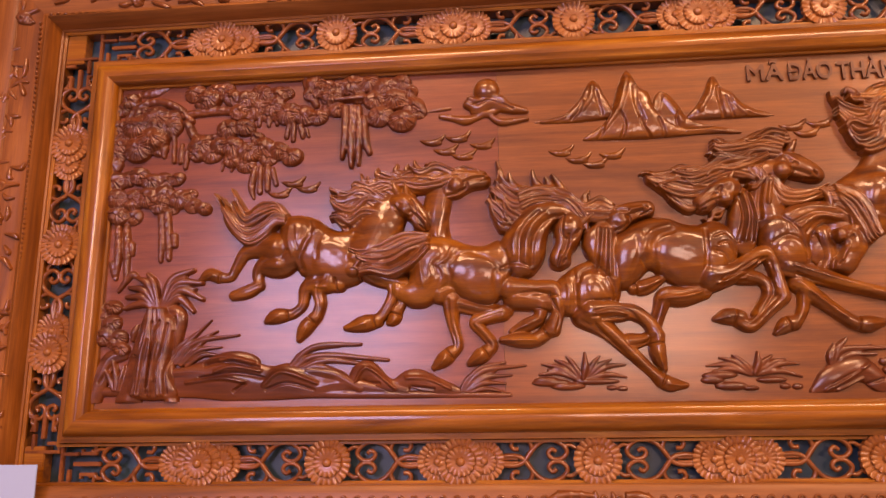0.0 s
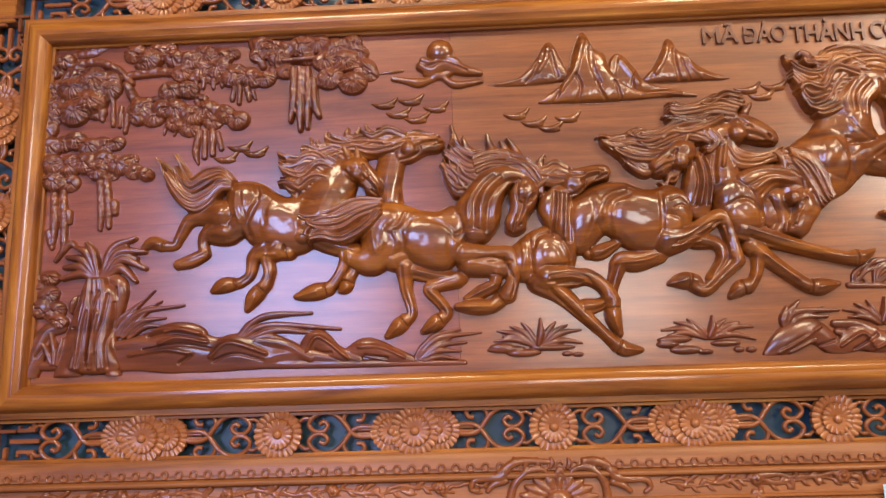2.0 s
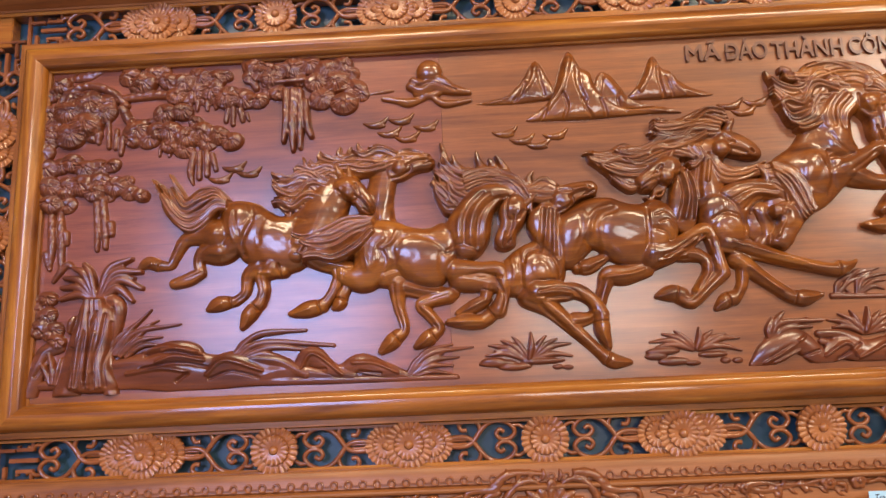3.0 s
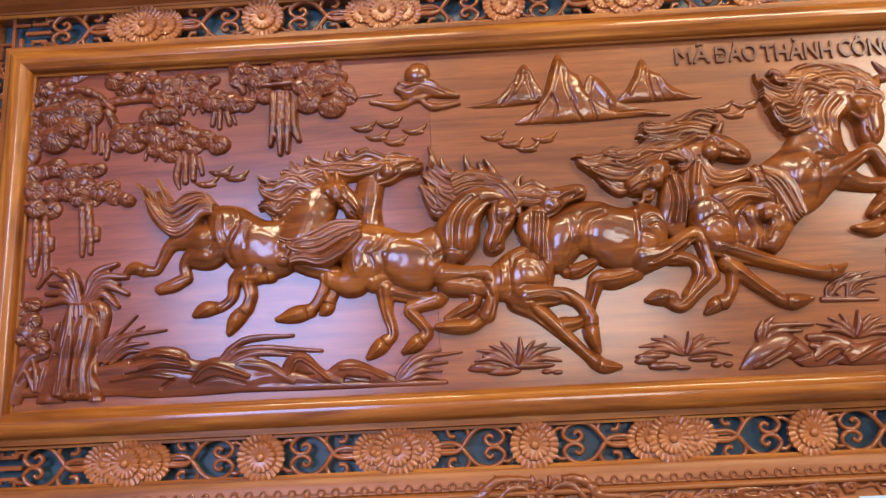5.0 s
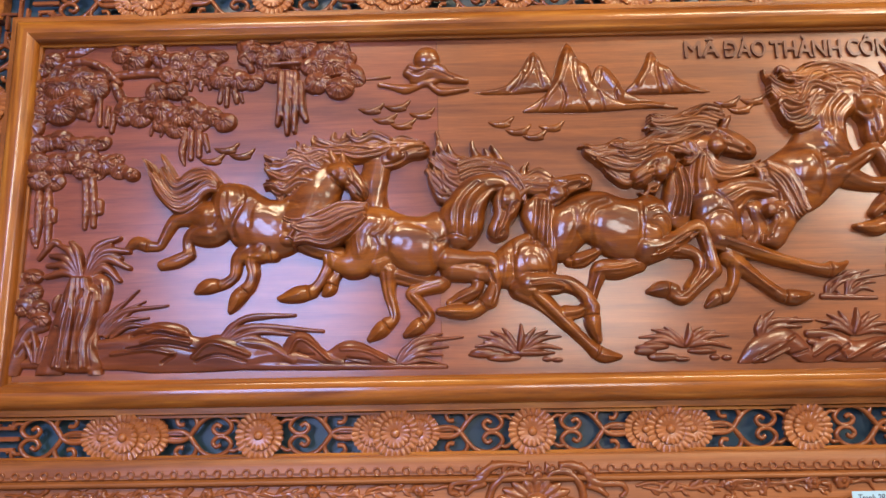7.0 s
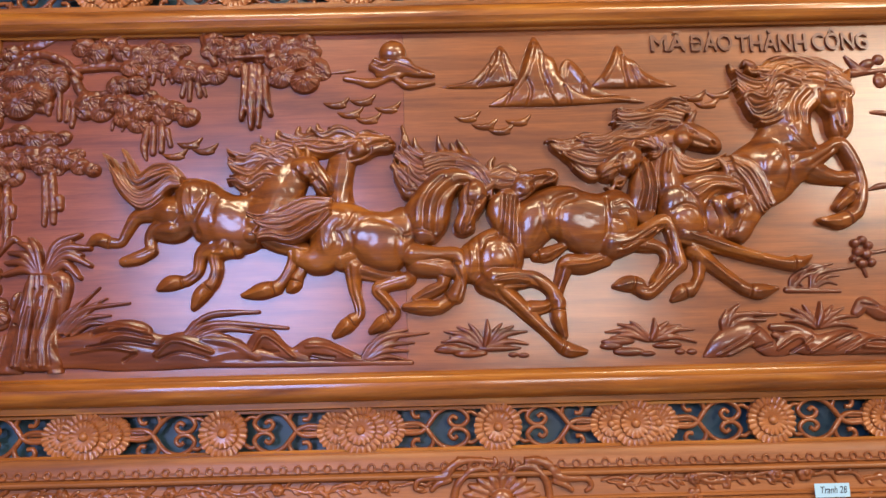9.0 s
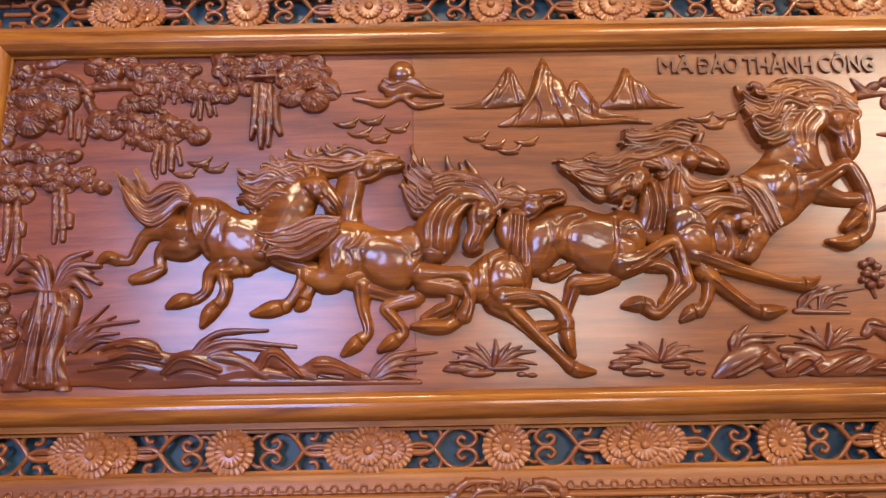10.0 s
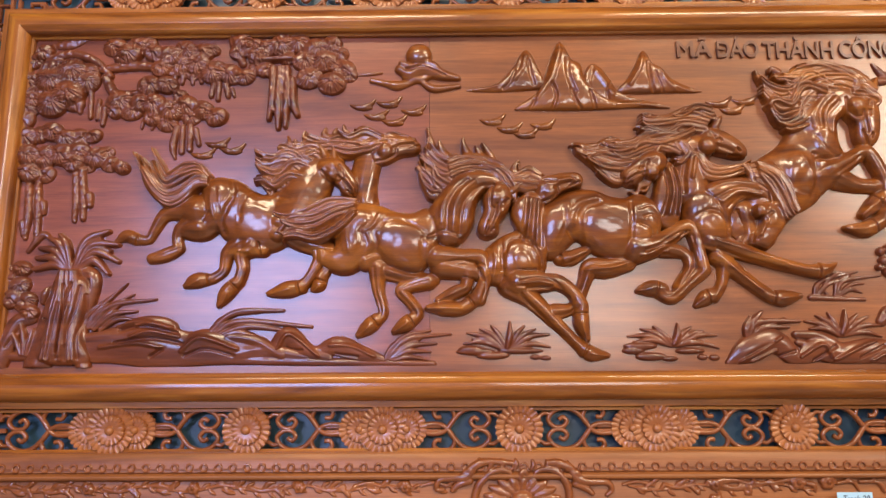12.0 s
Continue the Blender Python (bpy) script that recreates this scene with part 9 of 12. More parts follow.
r.tube([(-0.512, 2.056, 0.0027), (-0.496, 2.050, 0.0075), (-0.477, 2.048, 0.0081), (-0.464, 2.048, 0.0047)], h=1.1)
r.tube([(-0.480, 2.051, 0.0075), (-0.465, 2.056, 0.0068), (-0.455, 2.067, 0.0041)], h=1.1)
r.done("carved_cloudlet", relief_panel, "small carved drifting cloudlet")

# carving on the frame's lower border
r = Relief(-1.000, 1.300, 1.225, 1.325, 1.637)
r.tube([(0.590, 1.303, 0.0093), (0.625, 1.305, 0.0058), (0.658, 1.299, 0.0035), (0.708, 1.300, 0.0046)], h=0.9, k=0)
r.tube([(0.589, 1.299, 0.0070), (0.614, 1.289, 0.0058), (0.648, 1.292, 0.0035)], h=0.9, k=0)
r.tube([(0.648, 1.297, 0.0047), (0.654, 1.282, 0.0058), (0.644, 1.277, 0.0035)], h=0.9)
r.tube([(0.661, 1.301, 0.0046), (0.665, 1.316, 0.0070)], h=0.9)
r.tube([(0.696, 1.300, 0.0047), (0.707, 1.286, 0.0058)], h=0.9)
r.tube([(0.708, 1.300, 0.0035), (0.735, 1.306, 0.0058), (0.751, 1.312, 0.0035)], h=0.9, k=0)
r.lump(0.766, 1.300, 0.0073, 0.0073, 0, h=0.006, base=0.002)
r.lump(0.760, 1.292, 0.0073, 0.0073, 0, h=0.006, base=0.002)
r.lump(0.750, 1.292, 0.0073, 0.0073, 0, h=0.006, base=0.002)
r.lump(0.745, 1.301, 0.0073, 0.0073, 0, h=0.006, base=0.002)
r.lump(0.751, 1.309, 0.0074, 0.0074, 0, h=0.006, base=0.002)
r.lump(0.762, 1.309, 0.0073, 0.0073, 0, h=0.006, base=0.002)
r.lump(0.756, 1.300, 0.0057, 0.0057, 0, h=0.009, base=0.004)
r.lump(0.829, 1.302, 0.0079, 0.0079, 0, h=0.006, base=0.002)
r.lump(0.822, 1.293, 0.0078, 0.0078, 0, h=0.006, base=0.002)
r.lump(0.811, 1.293, 0.0079, 0.0079, 0, h=0.006, base=0.002)
r.lump(0.807, 1.302, 0.0079, 0.0079, 0, h=0.006, base=0.002)
r.lump(0.813, 1.311, 0.0079, 0.0079, 0, h=0.006, base=0.002)
r.lump(0.824, 1.311, 0.0079, 0.0079, 0, h=0.006, base=0.002)
r.lump(0.818, 1.302, 0.0061, 0.0061, 0, h=0.009, base=0.004)
r.tube([(0.770, 1.298, 0.0035), (0.788, 1.295, 0.0070), (0.791, 1.281, 0.0035)], h=0.9)
r.tube([(0.836, 1.298, 0.0047), (0.869, 1.301, 0.0047), (0.882, 1.283, 0.0035)], h=0.9)
r.tube([(0.853, 1.302, 0.0035), (0.869, 1.313, 0.0047)], h=0.9)
r.tube([(0.886, 1.301, 0.0047), (0.922, 1.300, 0.0047), (0.936, 1.283, 0.0070)], h=0.9)
r.tube([(0.905, 1.300, 0.0035), (0.922, 1.314, 0.0047)], h=0.9)
r.tube([(0.944, 1.288, 0.0047), (0.981, 1.293, 0.0047)], h=0.9)
r.tube([(-0.937, 1.292, 0.0034), (-0.909, 1.298, 0.0046), (-0.873, 1.290, 0.0034)], h=0.9, k=0)
r.tube([(-0.908, 1.287, 0.0034), (-0.892, 1.282, 0.0057), (-0.880, 1.280, 0.0023)], h=0.9, k=0)
r.tube([(-0.885, 1.291, 0.0034), (-0.870, 1.302, 0.0058), (-0.866, 1.306, 0.0057)], h=0.9, k=0)
r.tube([(-0.853, 1.292, 0.0034), (-0.824, 1.284, 0.0046), (-0.789, 1.290, 0.0034)], h=0.9, k=0)
r.tube([(-0.824, 1.287, 0.0034), (-0.810, 1.300, 0.0057), (-0.798, 1.302, 0.0023)], h=0.9, k=0)
r.tube([(-0.801, 1.290, 0.0034), (-0.785, 1.279, 0.0057), (-0.780, 1.274, 0.0057)], h=0.9, k=0)
r.lump(-0.738, 1.291, 0.0057, 0.0057, 0, h=0.006, base=0.002)
r.lump(-0.742, 1.285, 0.0057, 0.0057, 0, h=0.006, base=0.002)
r.lump(-0.750, 1.285, 0.0057, 0.0057, 0, h=0.006, base=0.002)
r.lump(-0.754, 1.292, 0.0057, 0.0057, 0, h=0.006, base=0.002)
r.lump(-0.751, 1.298, 0.0057, 0.0057, 0, h=0.006, base=0.002)
r.lump(-0.743, 1.298, 0.0057, 0.0057, 0, h=0.006, base=0.002)
r.lump(-0.746, 1.292, 0.0044, 0.0044, 0, h=0.009, base=0.004)
r.tube([(-0.714, 1.293, 0.0034), (-0.684, 1.286, 0.0046), (-0.649, 1.291, 0.0035)], h=0.9, k=0)
r.tube([(-0.684, 1.288, 0.0034), (-0.670, 1.301, 0.0057), (-0.658, 1.303, 0.0023)], h=0.9, k=0)
r.tube([(-0.661, 1.292, 0.0034), (-0.645, 1.280, 0.0057), (-0.640, 1.275, 0.0057)], h=0.9, k=0)
r.tube([(-0.630, 1.294, 0.0034), (-0.601, 1.300, 0.0046), (-0.565, 1.292, 0.0035)], h=0.9, k=0)
r.tube([(-0.600, 1.289, 0.0034), (-0.585, 1.284, 0.0057), (-0.573, 1.281, 0.0023)], h=0.9, k=0)
r.tube([(-0.577, 1.292, 0.0034), (-0.562, 1.303, 0.0058), (-0.558, 1.308, 0.0058)], h=0.9, k=0)
r.lump(-0.514, 1.292, 0.0057, 0.0057, 0, h=0.006, base=0.002)
r.lump(-0.518, 1.286, 0.0057, 0.0057, 0, h=0.006, base=0.002)
r.lump(-0.526, 1.286, 0.0057, 0.0057, 0, h=0.006, base=0.002)
r.lump(-0.530, 1.293, 0.0057, 0.0057, 0, h=0.006, base=0.002)
r.lump(-0.526, 1.299, 0.0057, 0.0057, 0, h=0.006, base=0.002)
r.lump(-0.518, 1.299, 0.0057, 0.0057, 0, h=0.006, base=0.002)
r.lump(-0.522, 1.293, 0.0044, 0.0044, 0, h=0.009, base=0.004)
r.tube([(-0.489, 1.294, 0.0035), (-0.460, 1.300, 0.0046), (-0.425, 1.292, 0.0034)], h=0.9, k=0)
r.tube([(-0.460, 1.289, 0.0034), (-0.445, 1.284, 0.0057), (-0.433, 1.281, 0.0023)], h=0.9, k=0)
r.tube([(-0.437, 1.292, 0.0035), (-0.422, 1.303, 0.0058), (-0.417, 1.308, 0.0058)], h=0.9, k=0)
r.tube([(-0.405, 1.295, 0.0035), (-0.376, 1.287, 0.0046), (-0.341, 1.293, 0.0035)], h=0.9, k=0)
r.tube([(-0.376, 1.289, 0.0035), (-0.361, 1.303, 0.0058), (-0.349, 1.304, 0.0023)], h=0.9, k=0)
r.tube([(-0.353, 1.293, 0.0035), (-0.337, 1.282, 0.0057), (-0.332, 1.277, 0.0058)], h=0.9, k=0)
r.lump(-0.289, 1.293, 0.0057, 0.0057, 0, h=0.006, base=0.002)
r.lump(-0.293, 1.287, 0.0057, 0.0057, 0, h=0.006, base=0.002)
r.lump(-0.301, 1.287, 0.0057, 0.0057, 0, h=0.006, base=0.002)
r.lump(-0.305, 1.294, 0.0057, 0.0057, 0, h=0.006, base=0.002)
r.lump(-0.302, 1.300, 0.0057, 0.0057, 0, h=0.006, base=0.002)
r.lump(-0.294, 1.300, 0.0057, 0.0057, 0, h=0.006, base=0.002)
r.lump(-0.297, 1.293, 0.0044, 0.0044, 0, h=0.009, base=0.004)
r.tube([(-0.265, 1.295, 0.0035), (-0.235, 1.287, 0.0046), (-0.200, 1.293, 0.0034)], h=0.9, k=0)
r.tube([(-0.235, 1.290, 0.0035), (-0.220, 1.303, 0.0058), (-0.208, 1.305, 0.0023)], h=0.9, k=0)
r.tube([(-0.212, 1.293, 0.0035), (-0.197, 1.282, 0.0058), (-0.192, 1.277, 0.0057)], h=0.9, k=0)
r.tube([(-0.180, 1.296, 0.0035), (-0.151, 1.302, 0.0046), (-0.116, 1.294, 0.0035)], h=0.9, k=0)
r.tube([(-0.151, 1.290, 0.0035), (-0.136, 1.285, 0.0058), (-0.124, 1.283, 0.0023)], h=0.9, k=0)
r.tube([(-0.127, 1.294, 0.0035), (-0.112, 1.305, 0.0058), (-0.107, 1.309, 0.0058)], h=0.9, k=0)
r.lump(-0.0640, 1.294, 0.0057, 0.0057, 0, h=0.006, base=0.002)
r.lump(-0.0680, 1.287, 0.0057, 0.0057, 0, h=0.006, base=0.002)
r.lump(-0.0760, 1.288, 0.0057, 0.0057, 0, h=0.006, base=0.002)
r.lump(-0.0800, 1.294, 0.0057, 0.0057, 0, h=0.006, base=0.002)
r.lump(-0.0760, 1.301, 0.0057, 0.0057, 0, h=0.006, base=0.002)
r.lump(-0.0680, 1.301, 0.0057, 0.0057, 0, h=0.006, base=0.002)
r.lump(-0.0720, 1.294, 0.0044, 0.0044, 0, h=0.009, base=0.004)
r.tube([(-0.0390, 1.296, 0.0035), (-0.0100, 1.302, 0.0046), (0.0260, 1.294, 0.0035)], h=0.9, k=0)
r.tube([(-0.0100, 1.290, 0.0035), (0.0050, 1.285, 0.0058), (0.0170, 1.283, 0.0023)], h=0.9, k=0)
r.tube([(0.0140, 1.294, 0.0035), (0.0290, 1.305, 0.0058), (0.0340, 1.309, 0.0058)], h=0.9, k=0)
r.tube([(0.388, 1.297, 0.0035), (0.418, 1.303, 0.0046), (0.453, 1.295, 0.0035)], h=0.9, k=0)
r.tube([(0.417, 1.292, 0.0035), (0.432, 1.287, 0.0058), (0.444, 1.284, 0.0023)], h=0.9, k=0)
r.tube([(0.441, 1.296, 0.0035), (0.457, 1.306, 0.0058), (0.462, 1.311, 0.0058)], h=0.9, k=0)
r.tube([(0.473, 1.298, 0.0035), (0.502, 1.290, 0.0046), (0.538, 1.296, 0.0035)], h=0.9, k=0)
r.tube([(0.502, 1.292, 0.0035), (0.519, 1.306, 0.0058), (0.531, 1.307, 0.0023)], h=0.9, k=0)
r.tube([(0.526, 1.296, 0.0035), (0.541, 1.284, 0.0058), (0.545, 1.280, 0.0058)], h=0.9, k=0)
r.lump(0.590, 1.296, 0.0057, 0.0057, 0, h=0.006, base=0.002)
r.lump(0.585, 1.290, 0.0057, 0.0057, 0, h=0.006, base=0.002)
r.lump(0.577, 1.290, 0.0057, 0.0057, 0, h=0.006, base=0.002)
r.lump(0.574, 1.297, 0.0057, 0.0057, 0, h=0.006, base=0.002)
r.lump(0.579, 1.303, 0.0057, 0.0057, 0, h=0.006, base=0.002)
r.lump(0.587, 1.303, 0.0057, 0.0057, 0, h=0.006, base=0.002)
r.lump(0.582, 1.297, 0.0045, 0.0045, 0, h=0.009, base=0.004)
r.lump(0.957, 1.249, 0.0083, 0.0083, 0, h=0.006, base=0.002)
r.lump(0.949, 1.239, 0.0083, 0.0083, 0, h=0.006, base=0.002)
r.lump(0.938, 1.240, 0.0083, 0.0083, 0, h=0.006, base=0.002)
r.lump(0.933, 1.250, 0.0083, 0.0083, 0, h=0.006, base=0.002)
r.lump(0.940, 1.259, 0.0083, 0.0083, 0, h=0.006, base=0.002)
r.lump(0.952, 1.259, 0.0083, 0.0083, 0, h=0.006, base=0.002)
r.lump(0.945, 1.249, 0.0065, 0.0065, 0, h=0.009, base=0.004)
r.lump(0.591, 1.260, 0.0083, 0.0083, 0, h=0.006, base=0.002)
r.lump(0.585, 1.251, 0.0083, 0.0083, 0, h=0.006, base=0.002)
r.lump(0.573, 1.251, 0.0083, 0.0083, 0, h=0.006, base=0.002)
r.lump(0.568, 1.261, 0.0083, 0.0083, 0, h=0.006, base=0.002)
r.lump(0.575, 1.270, 0.0084, 0.0084, 0, h=0.006, base=0.002)
r.lump(0.587, 1.270, 0.0083, 0.0083, 0, h=0.006, base=0.002)
r.lump(0.580, 1.261, 0.0065, 0.0065, 0, h=0.009, base=0.004)
for x0, x1 in ((-0.955, -0.04), (0.40, 0.80), (0.93, 1.27)):
    stem = np.arange(x0, x1, 0.016)
    r.tube([(x, 1.291 + 0.006 * math.sin(38 * x), 0.0030) for x in stem], h=0.9, k=0.001)
    for k, x in enumerate(stem[1:-1]):
        up = 1 if k % 2 else -1
        z = 1.291 + 0.006 * math.sin(38 * x)
        r.tube([(x, z, 0.0024), (x + 0.008, z + 0.008 * up, 0.0046), (x + 0.018, z + 0.013 * up, 0.0018)], h=0.9, k=0)
r.done("border_carving", carved_frame, "carved vine with leaves and small flowers", material=FRET, kind="stuff")

r = Relief(-0.024, 0.382, 1.211, 1.365, 1.637)
r.tube([(0.0700, 1.250, 0.0091), (0.0830, 1.297, 0.0081), (0.115, 1.325, 0.0081), (0.144, 1.326, 0.0058), (0.155, 1.312, 0.0046)], h=0.9, base=0.004)
r.tube([(0.276, 1.249, 0.0092), (0.270, 1.297, 0.0081), (0.245, 1.326, 0.0081), (0.212, 1.327, 0.0058), (0.197, 1.313, 0.0046)], h=0.9, base=0.004)
r.lump(0.174, 1.264, 0.0252, 0.0229, 0, h=0.014, base=0.004)
r.tube([(0.208, 1.267, 0.0069), (0.233, 1.269, 0.0104), (0.252, 1.272, 0.0046)], h=0.8, base=0.003, k=0.001)
r.tube([(0.204, 1.275, 0.0069), (0.225, 1.283, 0.0104), (0.242, 1.289, 0.0046)], h=0.8, base=0.003, k=0.001)
r.tube([(0.196, 1.283, 0.0069), (0.213, 1.295, 0.0104), (0.224, 1.303, 0.0046)], h=0.8, base=0.003, k=0.001)
r.tube([(0.187, 1.288, 0.0069), (0.196, 1.302, 0.0104), (0.202, 1.312, 0.0046)], h=0.8, base=0.003, k=0.001)
r.tube([(0.175, 1.289, 0.0069), (0.176, 1.305, 0.0104), (0.176, 1.316, 0.0046)], h=0.8, base=0.003, k=0.001)
r.tube([(0.163, 1.288, 0.0069), (0.156, 1.303, 0.0104), (0.150, 1.314, 0.0046)], h=0.8, base=0.003, k=0.001)
r.tube([(0.154, 1.284, 0.0069), (0.138, 1.297, 0.0104), (0.127, 1.306, 0.0046)], h=0.8, base=0.003, k=0.001)
r.tube([(0.145, 1.277, 0.0069), (0.124, 1.286, 0.0104), (0.108, 1.293, 0.0046)], h=0.8, base=0.003, k=0.001)
r.tube([(0.140, 1.269, 0.0069), (0.115, 1.273, 0.0104), (0.0970, 1.277, 0.0046)], h=0.8, base=0.003, k=0.001)
r.tube([(0.170, 1.312, 0.0070), (0.179, 1.325, 0.0081), (0.188, 1.311, 0.0058)], h=0.9, base=0.004)
r.tube([(0.0700, 1.329, 0.0093), (0.0580, 1.315, 0.0104), (0.0340, 1.312, 0.0081), (0.0010, 1.308, 0.0069), (-0.0060, 1.290, 0.0058), (0.0080, 1.288, 0.0046)], h=0.9, base=0.003, k=0)
r.tube([(0.0640, 1.306, 0.0081), (0.0400, 1.298, 0.0069), (0.0280, 1.287, 0.0058)], h=0.9, base=0.003, k=0)
r.tube([(0.0700, 1.333, 0.0093), (0.0880, 1.342, 0.0093), (0.112, 1.345, 0.0070), (0.154, 1.342, 0.0058)], h=0.9, base=0.003, k=0)
r.tube([(0.281, 1.324, 0.0093), (0.294, 1.308, 0.0104), (0.317, 1.303, 0.0081), (0.353, 1.302, 0.0070), (0.364, 1.288, 0.0058), (0.353, 1.277, 0.0046)], h=0.9, base=0.003, k=0)
r.tube([(0.288, 1.299, 0.0081), (0.311, 1.289, 0.0069), (0.322, 1.280, 0.0058)], h=0.9, base=0.003, k=0)
r.tube([(0.278, 1.331, 0.0093), (0.254, 1.341, 0.0093), (0.231, 1.342, 0.0070)], h=0.9, base=0.003, k=0)
r.tube([(0.0640, 1.327, 0.0104), (0.0540, 1.322, 0.0081)], h=0.9, base=0.003, k=0)
r.tube([(0.289, 1.320, 0.0104), (0.299, 1.312, 0.0081)], h=0.9, base=0.003, k=0)
r.tube([(0.0820, 1.333, 0.0047), (0.0870, 1.342, 0.0058), (0.0850, 1.350, 0.0035)], h=0.8, base=0.004)
r.tube([(0.106, 1.332, 0.0047), (0.111, 1.341, 0.0058), (0.109, 1.349, 0.0035)], h=0.8, base=0.004)
r.tube([(0.130, 1.331, 0.0046), (0.135, 1.340, 0.0058), (0.133, 1.348, 0.0035)], h=0.8, base=0.004)
r.tube([(0.159, 1.331, 0.0046), (0.164, 1.339, 0.0058), (0.162, 1.348, 0.0035)], h=0.8, base=0.004)
r.tube([(0.195, 1.329, 0.0046), (0.200, 1.338, 0.0058), (0.198, 1.346, 0.0035)], h=0.8, base=0.004)
r.tube([(0.224, 1.328, 0.0046), (0.229, 1.337, 0.0058), (0.227, 1.346, 0.0035)], h=0.8, base=0.004)
r.tube([(0.248, 1.328, 0.0047), (0.253, 1.337, 0.0058), (0.251, 1.345, 0.0035)], h=0.8, base=0.004)
r.tube([(0.269, 1.327, 0.0047), (0.274, 1.336, 0.0058), (0.272, 1.344, 0.0035)], h=0.8, base=0.004)
r.tube([(0.0850, 1.249, 0.0160), (0.173, 1.246, 0.0229), (0.265, 1.248, 0.0161)], h=0.3)
r.done("medallion", carved_frame, "carved shell medallion with curled acanthus leaves", material=FRET, kind="stuff")

# carving on the frame's upright border
r = Relief(-1.330, -1.158, 1.200, 2.690, 1.6)
r.tube([(-1.250, 2.650, 0.0041), (-1.253, 2.649, 0.0073), (-1.266, 2.631, 0.0032)], h=0.6, k=0.001)
r.lump(-1.252, 2.640, 0.0088, 0.0088, 0, h=0.006, base=0.002)
r.lump(-1.257, 2.630, 0.0088, 0.0088, 0, h=0.006, base=0.002)
r.lump(-1.268, 2.631, 0.0088, 0.0088, 0, h=0.006, base=0.002)
r.lump(-1.276, 2.642, 0.0088, 0.0088, 0, h=0.006, base=0.002)
r.lump(-1.271, 2.652, 0.0088, 0.0088, 0, h=0.006, base=0.002)
r.lump(-1.259, 2.651, 0.0088, 0.0088, 0, h=0.006, base=0.002)
r.lump(-1.264, 2.641, 0.0068, 0.0068, 0, h=0.009, base=0.004)
r.tube([(-1.269, 2.620, 0.0041), (-1.259, 2.626, 0.0073), (-1.253, 2.635, 0.0032)], h=0.6, k=0.001)
r.tube([(-1.203, 2.625, 0.0040), (-1.217, 2.608, 0.0072), (-1.230, 2.598, 0.0032)], h=0.6, k=0.001)
r.tube([(-1.230, 2.613, 0.0040), (-1.226, 2.593, 0.0072), (-1.225, 2.586, 0.0032)], h=0.6, k=0.001)
r.tube([(-1.268, 2.573, 0.0040), (-1.265, 2.595, 0.0072), (-1.268, 2.607, 0.0032)], h=0.6, k=0.001)
r.tube([(-1.228, 2.556, 0.0040), (-1.242, 2.582, 0.0072), (-1.251, 2.596, 0.0032)], h=0.6, k=0.001)
r.tube([(-1.241, 2.578, 0.0040), (-1.232, 2.567, 0.0072), (-1.231, 2.546, 0.0032)], h=0.6, k=0.001)
r.tube([(-1.301, 2.546, 0.0040), (-1.295, 2.554, 0.0072), (-1.285, 2.561, 0.0032)], h=0.6, k=0.001)
r.tube([(-1.193, 2.545, 0.0040), (-1.219, 2.534, 0.0071), (-1.232, 2.525, 0.0032)], h=0.6, k=0.001)
r.tube([(-1.200, 2.510, 0.0039), (-1.226, 2.531, 0.0071), (-1.242, 2.536, 0.0032)], h=0.6, k=0.001)
r.lump(-1.216, 2.523, 0.0086, 0.0086, 0, h=0.006, base=0.002)
r.lump(-1.220, 2.513, 0.0085, 0.0085, 0, h=0.006, base=0.002)
r.lump(-1.232, 2.513, 0.0085, 0.0085, 0, h=0.006, base=0.002)
r.lump(-1.239, 2.524, 0.0086, 0.0086, 0, h=0.006, base=0.002)
r.lump(-1.234, 2.534, 0.0086, 0.0086, 0, h=0.006, base=0.002)
r.lump(-1.223, 2.533, 0.0086, 0.0086, 0, h=0.006, base=0.002)
r.lump(-1.227, 2.523, 0.0066, 0.0066, 0, h=0.009, base=0.004)
r.tube([(-1.207, 2.506, 0.0039), (-1.224, 2.510, 0.0071), (-1.229, 2.514, 0.0032)], h=0.6, k=0.001)
r.tube([(-1.281, 2.509, 0.0040), (-1.293, 2.508, 0.0071), (-1.308, 2.495, 0.0032)], h=0.6, k=0.001)
r.tube([(-1.274, 2.506, 0.0040), (-1.256, 2.495, 0.0071), (-1.251, 2.469, 0.0031)], h=0.6, k=0.001)
r.tube([(-1.248, 2.466, 0.0039), (-1.262, 2.467, 0.0071), (-1.270, 2.485, 0.0032)], h=0.6, k=0.001)
r.tube([(-1.317, 2.481, 0.0040), (-1.294, 2.469, 0.0071), (-1.282, 2.449, 0.0031)], h=0.6, k=0.001)
r.tube([(-1.278, 2.455, 0.0039), (-1.261, 2.449, 0.0071), (-1.248, 2.445, 0.0031)], h=0.6, k=0.001)
r.tube([(-1.293, 2.448, 0.0039), (-1.272, 2.437, 0.0070), (-1.263, 2.431, 0.0031)], h=0.6, k=0.001)
r.tube([(-1.229, 2.438, 0.0039), (-1.248, 2.433, 0.0070), (-1.265, 2.412, 0.0031)], h=0.6, k=0.001)
r.tube([(-1.274, 2.430, 0.0039), (-1.284, 2.416, 0.0070), (-1.285, 2.399, 0.0031)], h=0.6, k=0.001)
r.lump(-1.274, 2.414, 0.0085, 0.0085, 0, h=0.006, base=0.002)
r.lump(-1.278, 2.404, 0.0084, 0.0084, 0, h=0.006, base=0.002)
r.lump(-1.290, 2.405, 0.0084, 0.0084, 0, h=0.006, base=0.002)
